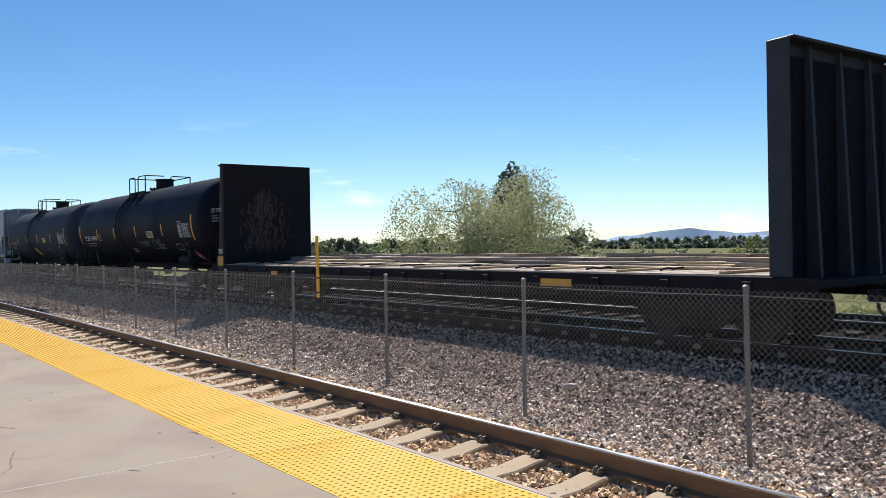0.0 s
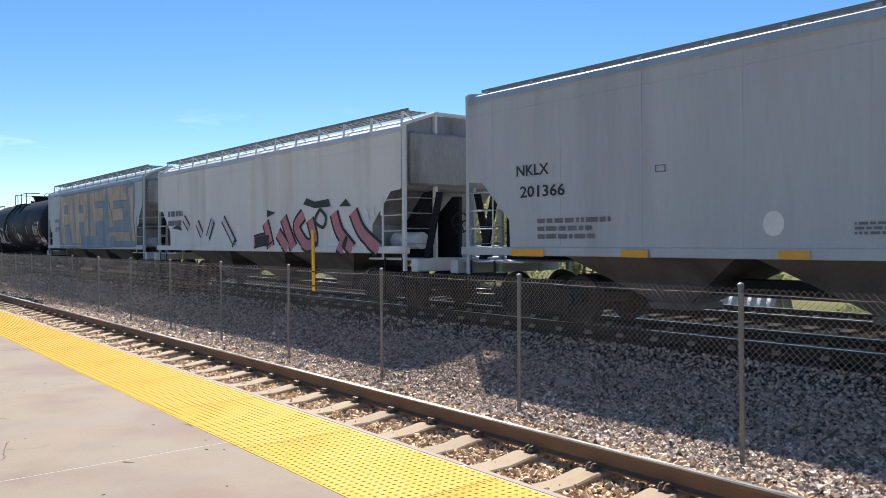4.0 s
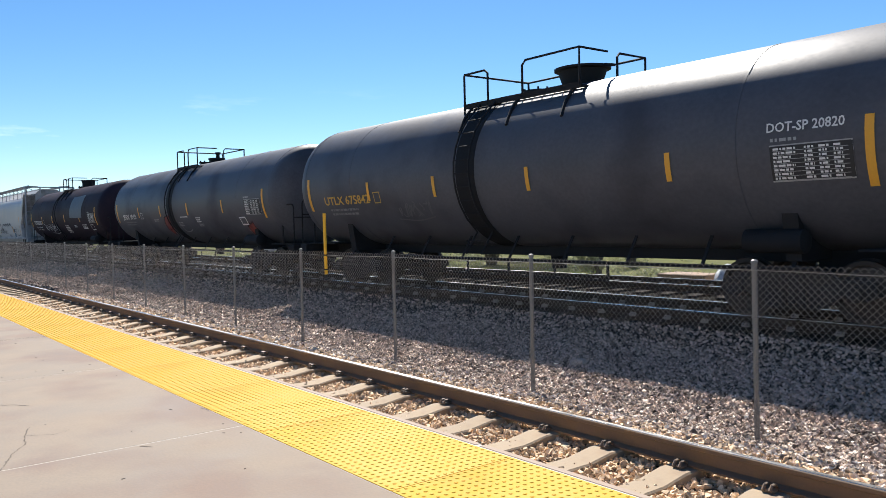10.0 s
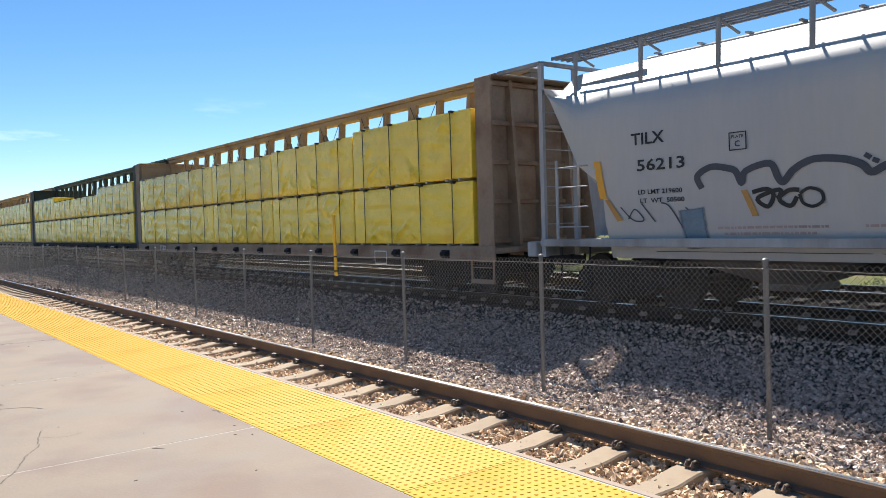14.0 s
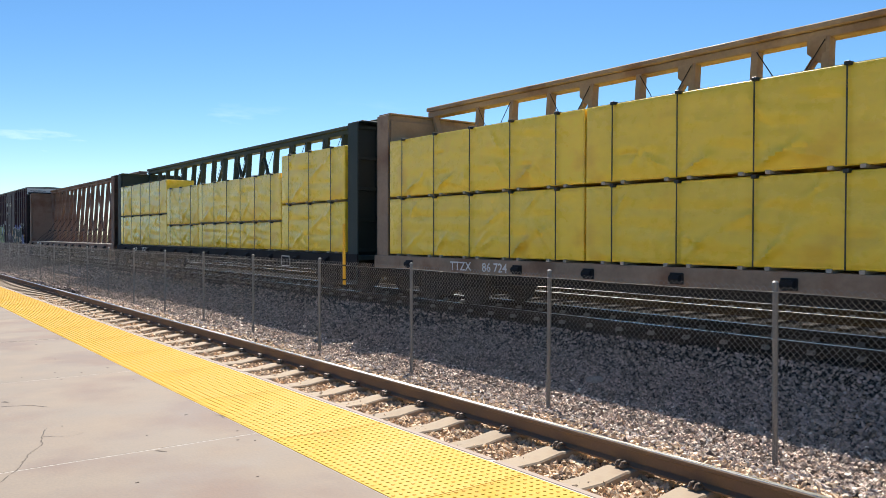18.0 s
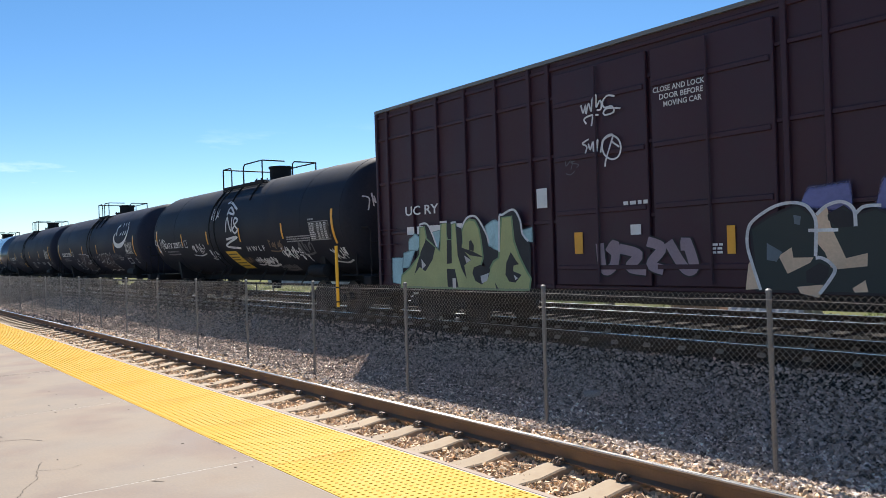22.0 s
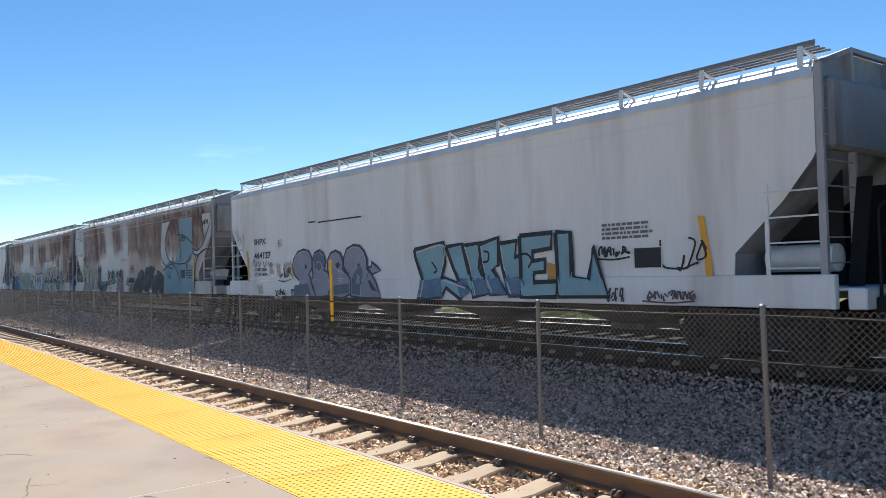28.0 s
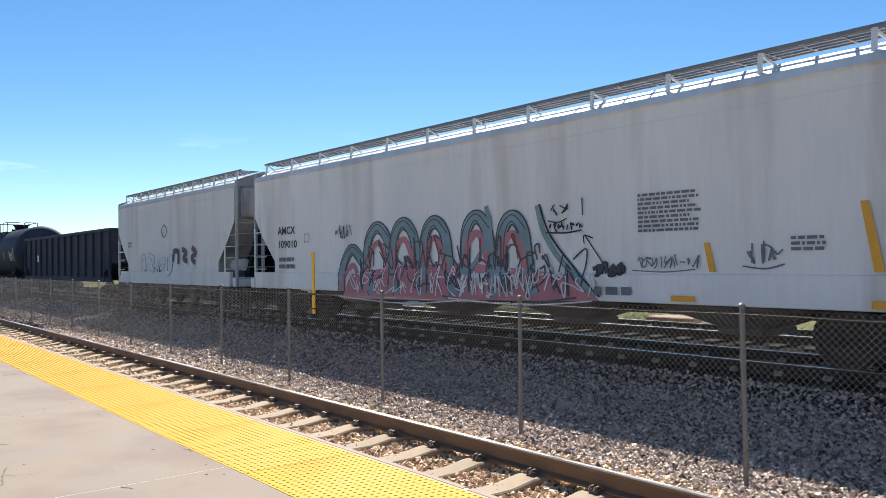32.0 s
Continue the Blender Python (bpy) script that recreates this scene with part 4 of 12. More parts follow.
for i, (x, y, h, w, n, lf) in enumerate(((-27.9, 32.1, 2.4, 2.6, 2500, LEAF_PALE), (-31.0, 38.9, 2.9, 3.4, 2500, LEAF_PALE), (-22.0, 38.9, 2.1, 2.6, 1500, LEAF_PALE), (-24.8, 44.7, 3.3, 4.2, 3500, LEAF_GREEN), (-12.6, 33.1, 4.5, 4.8, 4500, LEAF_PALE), (-68.1, 48.6, 3.8, 6, 2500, LEAF_GREEN), (-59.2, 42.8, 2.7, 5, 2000, LEAF_GREEN), (-104.8, 58.3, 4.5, 9, 2500, LEAF_GREEN), (-3.8, 40.8, 3.6, 5.0, 2500, LEAF_GREEN))):
    ob = tree(x, y, h, w, n, 40 + i, lf, "low rounded bush beyond the tracks", 0.09, 3, 16)
    ob.name = "bush"
    ob["category"] = "bush"


def far_wood(name, x0, x1, y, height, count, size, seed, label):
    r = random.Random(seed)
    cs, rs = [], []
    n = int(abs(x1 - x0) / (height * 0.55))
    for k in range(n):
        x = x0 + (x1 - x0) * (k + r.random()) / n
        h = height * r.uniform(0.5, 1.1)
        for j in range(3):
            cs.append((x + r.uniform(-0.3, 0.3) * height, y + r.uniform(-6, 6), -1.8 + h * (0.2 + 0.3 * j)))
            rs.append(h * 0.33)
    v, f = leaves(cs, rs, count, size, seed)
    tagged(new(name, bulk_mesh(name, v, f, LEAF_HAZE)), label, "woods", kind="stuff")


far_wood("shrubs", -150, 20, 72, 1.7, 9000, 0.22, 64, "low belt of green shrubs across the field")
far_wood("shrubs", -330, 40, 112, 2.0, 14000, 0.4, 65, "low belt of grey-green shrubs further out on the plain")
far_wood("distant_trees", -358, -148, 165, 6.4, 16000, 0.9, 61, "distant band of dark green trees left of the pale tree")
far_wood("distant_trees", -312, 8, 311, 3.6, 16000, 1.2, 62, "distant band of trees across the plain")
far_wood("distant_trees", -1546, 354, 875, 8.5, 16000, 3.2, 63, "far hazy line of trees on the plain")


def brush(name, x0, x1, y0, y1, count, size, seed, leaf, label, height):
    r = np.random.RandomState(seed)
    n = 260
    c = np.stack([r.uniform(x0, x1, n), r.uniform(y0, y1, n), np.zeros(n)], -1)
    c[:, 2] = [far_z(a, b) + height * 0.3 * r.random() for a, b, _ in c]
    v, f = leaves(c, r.uniform(0.3, 1.0, n) * height, count, size, seed, 0.6)
    tagged(new(name, bulk_mesh(name, v, f, leaf)), label, "weeds", kind="stuff")


brush("weeds", -64, 0, 19.5, 29, 22000, 0.075, 71, LEAF_GREEN, "rough green weeds beyond the tracks", 0.55)
brush("weeds", -82, -1, 29, 58, 14000, 0.11, 72, LEAF_PALE, "straw-coloured tall weeds in the field", 0.6)

# hoop-roofed white shelter, a pale shed and a strip of pale gravel beyond the tracks
CANVAS = mat("white_sheet_metal", (0.5, 0.5, 0.5), 0.5, var=0.15, big=1, fine=10, bump=0.05)
RUST_BOX = mat("rusty_container", (0.25, 0.15, 0.09), 0.8, var=0.3, big=1, fine=10)
hut = thing("hoop_shelter", "low white corrugated hoop shelter among the weeds", "shelter", pose(-14.4, 24.8, far_z(-14.4, 24.8) - 0.08, 0, 0, 8))
for k in range(8):
    x = -1.1 + 2.2 * k / 7
    arc = [(x, 0.95 * math.cos(a), 1.05 * math.sin(a)) for a in np.linspace(0, math.pi, 13)]
    part("hoop_panel", lambda: Geo().add([(-0.15, y * q, z * q) for q in (1.0,) for _, y, z in arc] + [(0.0, y * 1.05, z * 1.05) for _, y, z in arc] + [(0.15, y, z) for _, y, z in arc],
                                         [(i, i + 1, i + 14, i + 13) for i in range(12)] + [(13 + i, 14 + i, 27 + i, 26 + i) for i in range(12)]), CANVAS, hut, key="hoop_panel").location = (x, 0, 0)
part("end_wall", Geo().prism([(0.93 * math.cos(a), 1.03 * math.sin(a)) for a in np.linspace(0, math.pi, 13)], "x", -1.24, -1.2), CANVAS, hut, "closed end")
bx = thing("rusty_crate", "rusty brown metal crate beside the shelter", "crate", pose(-16.9, 24.5, far_z(-16.9, 24.5)))
part("body", Geo().cbox(-1.0, 1.0, -0.6, 0.6, 0, 0.62, 0.03), RUST_BOX, bx)
for k in range(5):
    part("rib", Geo().cbox(-0.9 + 0.44 * k, -0.84 + 0.44 * k, -0.64, -0.59, 0.03, 0.6, 0.01), RUST_BOX, bx)
for i, (x, y, w, h) in enumerate(((-37.7, 25.3, 5.5, 0.86), (-85.2, 42.8, 9, 1.45), (-64.5, 38.9, 5, 1.1))):
    sh = thing("pale_shed", "low pale flat-roofed shed beyond the tracks", "shed", pose(x, y, far_z(x, y)))
    part("wall", Geo().cbox(-w / 2, w / 2, -1.5, 1.5, -0.2, h, 0.02), CANVAS, sh)
    part("roof", Geo().cbox(-w / 2 - 0.15, w / 2 + 0.15, -1.65, 1.65, h, h + 0.08, 0.02), CANVAS, sh)
    for k in range(3):
        part("door", Geo().cbox(-w / 3 + k * w / 3.2, -w / 3 + k * w / 3.2 + 0.8, -1.54, -1.49, 0, h * 0.85, 0.01), GREY_PAINT, sh)

# far hills; their blue is distance haze put into the base colour
HILL = mat("haze_tinted_hills", (0.4, 0.5, 0.64), 1.0, var=0.06, big=0.002, fine=0.01, bump=0, spec=0.0)
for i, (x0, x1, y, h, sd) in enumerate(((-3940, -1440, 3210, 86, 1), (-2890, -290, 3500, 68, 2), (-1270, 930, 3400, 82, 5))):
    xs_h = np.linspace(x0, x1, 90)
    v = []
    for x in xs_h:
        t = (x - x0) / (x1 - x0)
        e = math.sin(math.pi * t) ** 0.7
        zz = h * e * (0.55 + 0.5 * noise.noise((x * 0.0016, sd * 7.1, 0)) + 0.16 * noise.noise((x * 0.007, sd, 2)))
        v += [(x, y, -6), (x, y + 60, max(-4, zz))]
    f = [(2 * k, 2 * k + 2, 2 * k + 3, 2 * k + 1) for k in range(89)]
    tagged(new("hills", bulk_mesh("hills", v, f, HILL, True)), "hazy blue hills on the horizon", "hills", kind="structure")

# ---- rolling stock ----
SPEED_T = [0, 1, 2, 3, 6, 7, 8, 9, 10, 11, 12, 13, 14, 17, 18, 19, 20, 21, 22, 23, 24, 25, 28, 29, 30, 31, 32]
SPEED_X = [0.0, 16.75, 33.71, 49.93, 100.42, 117.17, 134.12, 151.09, 167.55, 184.32, 201.08, 217.75, 234.47, 284.49, 301.64, 318.38, 334.98, 351.87, 368.61, 385.56, 402.1, 418.62, 468.99, 485.28, 502.33, 518.62, 535.67]
TRAIN, WHEELS = [], []


def side_frame_geo():
    g = Geo()
    poly = [(-1.2, 0.44), (-1.12, 0.62), (-0.62, 0.66), (-0.3, 0.82), (0.3, 0.82), (0.62, 0.66), (1.12, 0.62), (1.2, 0.44), (1.02, 0.36), (0.72, 0.42), (0.32, 0.2), (-0.32, 0.2), (-0.72, 0.42), (-1.02, 0.36)]
    g.prism(poly, "y", -0.07, 0.07)
    for s in (-0.89, 0.89):
        g.lathe([(-0.14, 0.05), (-0.13, 0.11), (0.1, 0.12)], "y", 12, (s, -0.02, 0.457))
    for s in (-0.14, 0.0, 0.14):
        g.lathe([(0.27, 0.055), (0.5, 0.055)], "z", 8, (s, -0.1, 0))
    return g


def wheelset_geo():
    g = Geo()
    for s in (-1, 1):
        p = [(s * 0.78, 0.09), (s * 0.78, 0.13), (s * 0.745, 0.16), (s * 0.735, 0.36), (s * 0.785, 0.39), (s * 0.785, 0.452), (s * 0.685, 0.46), (s * 0.665, 0.485), (s * 0.65, 0.485), (s * 0.65, 0.39), (s * 0.7, 0.36), (s * 0.7, 0.12)]
        g.lathe(p, "y", 28)
    g.lathe([(-1.0, 0.07), (-0.7, 0.08), (0.7, 0.08), (1.0, 0.07)], "y", 10)
    for s in (-1, 1):
        for k in range(3):
            a = 2 * math.pi * k / 3
            g.lathe([(s * 1.0, 0.018), (s * 1.02, 0.018)], "y", 6, (0.045 * math.cos(a), 0, 0.045 * math.sin(a)))
    return g


def truck(car, x):
    bol = part("truck", lambda: Geo().cbox(-0.2, 0.2, -1.1, 1.1, 0.42, 0.72, 0.03).lathe([(0.7, 0.2), (0.8, 0.18)], "z", 14), RUNNING_GEAR, car, "dark cast-steel bogie", key="bolster")
    bol.location = (x, 0, 0)
    bol.scale = (1, 1 / car.scale.y, 1 / car.scale.z)
    for s in (-1, 1):
        ob = part("side_frame", side_frame_geo, RUNNING_GEAR, bol, key="side_frame")
        ob.location = (0, s * 1.0, 0)
        ob.rotation_euler = (0, 0, 0 if s < 0 else math.pi)
    for s in (-1, 1):
        ob = part("wheelset", wheelset_geo, WHEEL, bol, "steel wheels on an axle", key="wheelset")
        ob.location = (s * 0.89, 0, 0.46)
        WHEELS.append(ob)
    return bol


def coupler_geo():
    g = Geo().cbox(0.0, 0.5, -0.09, 0.09, 0.73, 0.93, 0.02)
    g.prism([(0.5, -0.13), (0.72, -0.15), (0.78, -0.05), (0.7, 0.02), (0.74, 0.1), (0.66, 0.17), (0.5, 0.12)], "z", 0.7, 0.98)
    g.tube([(0.2, -0.25, 0.95), (0.25, -0.28, 0.62), (0.45, -0.3, 0.42), (0.75, -0.28, 0.5)], 0.028, 6)
    return g


def couplers(car, half):
    for s in (-1, 1):
        ob = part("coupler", coupler_geo, RUNNING_GEAR, car, "knuckle coupler with its air hose", key="coupler")
        ob.location = (s * half, 0, 0)
        ob.rotation_euler = (0, 0, 0 if s > 0 else math.pi)


CAR_HIGH, CAR_WIDE, CAR_SHIFT, TANK_BACK = 0.907, 0.972, -1.74, 0.15


def make_car(name, label, category, x, slim=1.0, wide=CAR_WIDE):
    """slim: how the car's cross-section differs from its fellows'."""
    x += CAR_SHIFT
    car = thing(name, label, category, pose(x, FAR_CL, FAR_Z) @ Matrix.Diagonal((1, wide * slim, CAR_HIGH * slim, 1)), "freight train")
    TRAIN.append((car, x))
    return car


# ---- tank cars ----
TANK_R, TANK_Z = 1.8, 2.92
HEAD, HEAD_P = 0.7, 2.6


def tank_y(z):
    return -math.sqrt(max(0.02, TANK_R ** 2 - (z - TANK_Z) ** 2))


def shell_geo(half, r):
    prof = [(-half + HEAD * (1 - math.cos(math.pi / 2 * k / 14) ** (2 / HEAD_P)), max(0.03, r * math.sin(math.pi / 2 * k / 14) ** (2 / HEAD_P))) for k in range(15)]
    prof += [(-x, q) for x, q in reversed(prof)]
    return Geo().lathe(prof, "x", 56, (0, 0, TANK_Z))


def band_geo(x, r, w=0.09):
    return Geo().lathe([(x - w / 2, r), (x - w / 2, r + 0.012), (x + w / 2, r + 0.012), (x + w / 2, r)], "x", 56, (0, 0, TANK_Z))


def platform_deck(right):
    """Grated walkways along the tank's top and the brackets that carry them."""
    g = Geo()
    wide = right + 2.4
    for s in (-1, 1):
        for k in range(5):
            y = s * (0.62 + 0.1 * k)
            g.bar((-2.4, y, 4.5), (right, y, 4.5), 0.035, 0.035)
        for k in range(int(wide * 4)):
            x = -2.4 + wide * k / int(wide * 4 - 1)
            g.bar((x, s * 0.6, 4.51), (x, s * 1.06, 4.51), 0.03, 0.02)
        g.bar((-2.45, s * 1.08, 4.52), (right + 0.05, s * 1.08, 4.52), 0.03, 0.12)
        for q in (0.06, 0.5, 0.95):
            x = -2.4 + wide * q
            g.tube([(x, s * 1.05, 4.48), (x, s * 1.3, 4.2), (x + 0.1, s * 1.56, 3.85)], 0.035, 6)
    for x in (-2.4, right):
        g.bar((x, -1.08, 4.5), (x, 1.08, 4.5), 0.05, 0.05)
    return g


RAIL_TOP_Z = 5.29


def near_rail(right):
    r, t = 0.026, RAIL_TOP_Z
    return Geo().tube([(-2.42, -1.08, 4.3), (-2.42, -1.08, t - 0.03), (-2.4, -1.08, t), (-1.75, -1.08, t), (-1.65, -1.08, t - 0.08), (-1.65, -1.08, 4.5)], r, 6)


def far_rail(right):
    g, r, t = Geo(), 0.026, RAIL_TOP_Z
    g.tube([(-2.42, -1.08, t), (-2.42, 1.08, t), (right, 1.08, t), (right, 0.2, t), (right, 0.12, t - 0.08), (right, 0.12, 4.62)], r, 6)
    for x in (-2.42, right):
        g.tube([(x, 1.08, 4.5), (x, 1.08, t)], r, 6)
    return g


def gate_rail(right):
    g, r, t = Geo(), 0.026, RAIL_TOP_Z
    left = -1.25 if right < 0.5 else -0.6
    g.tube([(left, -1.08, 4.5), (left, -1.08, t - 0.1), (left + 0.1, -1.08, t), (right, -1.08, t), (right, -1.08, 4.5)], r, 6)
    return g.tube([(right, -1.08, t), (right, -0.2, t)], r, 6)


def manway(kind):
    g = Geo()
    if kind == "drum":
        g.lathe([(4.55, 0.4), (5.1, 0.4), (5.12, 0.44), (5.19, 0.44), (5.2, 0.36)], "z", 22)
    elif kind == "bowl":
        g.lathe([(4.55, 0.4), (4.75, 0.42), (5.05, 0.52), (5.07, 0.6), (5.12, 0.6), (5.14, 0.5)], "z", 22)
        g.bar((0.5, 0, 5.12), (0.82, 0, 5.05), 0.08, 0.06)
    else:
        g.lathe([(4.6, 0.3), (4.82, 0.3), (4.84, 0.36), (4.92, 0.36), (4.93, 0.2)], "z", 18)
        g.lathe([(4.9, 0.08), (5.1, 0.08), (5.12, 0.12), (5.2, 0.12)], "z", 10, (-0.1, 0.1, 0))
    return g


def valve_geo():
    g = Geo().lathe([(4.55, 0.3), (4.74, 0.3), (4.75, 0.34), (4.8, 0.34)], "z", 18)
    for k in range(8):
        a = math.pi * k / 4
        g.lathe([(4.78, 0.025), (4.86, 0.025)], "z", 6, (0.29 * math.cos(a), 0.29 * math.sin(a), 0))
    return g


def tank_ladder():
    g = Geo()
    pts = [(tank_y(z) - 0.16, z) for z in np.linspace(1.5, 4.1, 9)]
    for s in (-0.24, 0.24):
        g.tube([(s, -1.1, 4.5)] + [(s, y, z) for y, z in reversed(pts)] + [(s, -1.62, 1.0)], 0.024, 6)
    for z in np.arange(1.3, 4.5, 0.31):
        y = (tank_y(z) - 0.16) if z > 1.5 else -1.6
        y = y if z < 4.1 else -1.25
        g.tube([(-0.24, y, z), (0.24, y, z)], 0.014, 5)
    return g


def end_platform():
    """The end sill, its deck and the handrail hoops, at the right end."""
    g = Geo()
    g.cbox(-0.2, 0.15, -1.45, 1.45, 0.92, 1.16, 0.02)
    g.cbox(-1.6, 0.1, -1.3, 1.3, 1.16, 1.2, 0.01)
    g.bar((-2.6, 0, 0.95), (0.5, 0, 0.95), 0.55, 0.42)
    for y in (-1.4, 1.4):
        g.bar((-0.05, y, 0.5), (-0.05, y, 0.95), 0.04, 0.03)
        g.bar((-0.4, y, 0.5), (-0.4, y, 0.95), 0.04, 0.03)
        g.bar((-0.45, y, 0.5), (0.0, y, 0.5), 0.12, 0.03)
    return g


def hoop_geo():
    g = Geo()
    for y in (-1.38, 1.38):
        g.tube([(-0.62, y, 1.16), (-0.62, y, 2.38), (-0.56, y, 2.5), (-0.44, y, 2.55), (0.0, y, 2.55), (0.08, y, 2.48), (0.1, y, 2.38), (0.1, y, 1.16)], 0.022, 6)
    g.tube([(0.1, -1.38, 2.1), (0.1, 1.38, 2.1)], 0.018, 6)
    return g


def saddle_geo():
    g = Geo()
    poly = [(-1.25, 1.0), (1.25, 1.0), (1.4, 1.9)] + [(1.78 * math.sin(a), TANK_Z - 1.78 * math.cos(a)) for a in np.linspace(0.85, -0.85, 9)] + [(-1.4, 1.9)]
    return g.prism(poly, "x", -0.12, 0.12)


def side_pipe(half):
    g = Geo()
    for s in (-1, 1):
        g.tube([(-half + 2.0, s * 1.3, 0.88), (half - 2.0, s * 1.3, 0.88)], 0.028, 6)
        k = 9
        for i in range(k):
            x = -half + 2.4 + (2 * half - 4.8) * i / (k - 1)
            g.bar((x, s * 1.3, 0.86), (x, s * 0.95, 1.42), 0.06, 0.02)
    g.tube([(-half + 2.2, -0.35, 0.8), (half - 2.2, -0.35, 0.8)], 0.04, 6)
    for x in (-2.6, -1.3, 0.0, 1.3, 2.6):
        g.bar((x, -1.3, 0.5), (x, -1.3, 0.9), 0.05, 0.03)
    g.tube([(-2.6, -1.3, 0.52), (2.6, -1.3, 0.52)], 0.02, 5)
    g.lathe([(0.62, 0.16), (1.2, 0.22)], "z", 12, (0.3, 0, 0))
    g.box(-half + 2.2, half - 2.2, -0.25, 0.25, 0.92, 1.2)
    return g


def brake_gear():
    g = Geo().lathe([(-0.55, 0.05), (-0.5, 0.2), (0.4, 0.2), (0.45, 0.05)], "x", 14, (0, 0, 0))
    return g


def black_paint(name, col, rough, **k):
    return mat(name, col, rough, var=k.pop("var", 0.3), big=0.5, fine=14, bump=0.03, spec=k.pop("spec", 0.1), **k)


TANK_BLACK = black_paint("tank_black", (0.05, 0.054, 0.074), 0.66, spec=0.07, stain=(0.062, 0.065, 0.08), amount=0.45, stain_scale=0.5)
TANK_DARK = black_paint("tank_blue_black", (0.024, 0.026, 0.036), 0.6, stain=(0.032, 0.033, 0.04), amount=0.45, stain_scale=0.5)
TANK_INK = black_paint("tank_inky_black", (0.03, 0.032, 0.05), 0.62, spec=0.1, stain=(0.036, 0.037, 0.05), amount=0.45, stain_scale=0.5)
TANK_GLOSS = black_paint("tank_gloss_black", (0.022, 0.024, 0.032), 0.31, var=0.15)
TANK_GREY = black_paint("tank_weathered_grey", (0.088, 0.09, 0.105), 0.52, spec=0.25, stain=(0.05, 0.05, 0.06), amount=0.5, stain_scale=0.5)
TANK_NAVY = black_paint("tank_dark_blue_grey", (0.042, 0.046, 0.062), 0.6, spec=0.16, stain=(0.028, 0.03, 0.04), amount=0.5, stain_scale=0.5)
TANK_JET = black_paint("tank_jet_black", (0.01, 0.0115, 0.021), 0.6, spec=0.08, stain=(0.011, 0.012, 0.02), amount=0.45, stain_scale=0.5)
TANK_SILVER = black_paint("tank_glossy_silver_blue", (0.16, 0.175, 0.205), 0.17, metal=0.55, var=0.1, spec=0.5)
DIM_LETTERING = mat("dim_lettering", (0.2, 0.2, 0.21), 0.7, var=0.3, big=4, fine=30, bump=0)
TANK_SOOT = black_paint("tank_sooty_black", (0.022, 0.024, 0.036), 0.62, stain=(0.04, 0.038, 0.046), amount=0.5, stain_scale=0.7)
TANK_MAROON = black_paint("tank_maroon_black", (0.028, 0.02, 0.03), 0.66, stain=(0.042, 0.029, 0.037), amount=0.4, stain_scale=0.5)


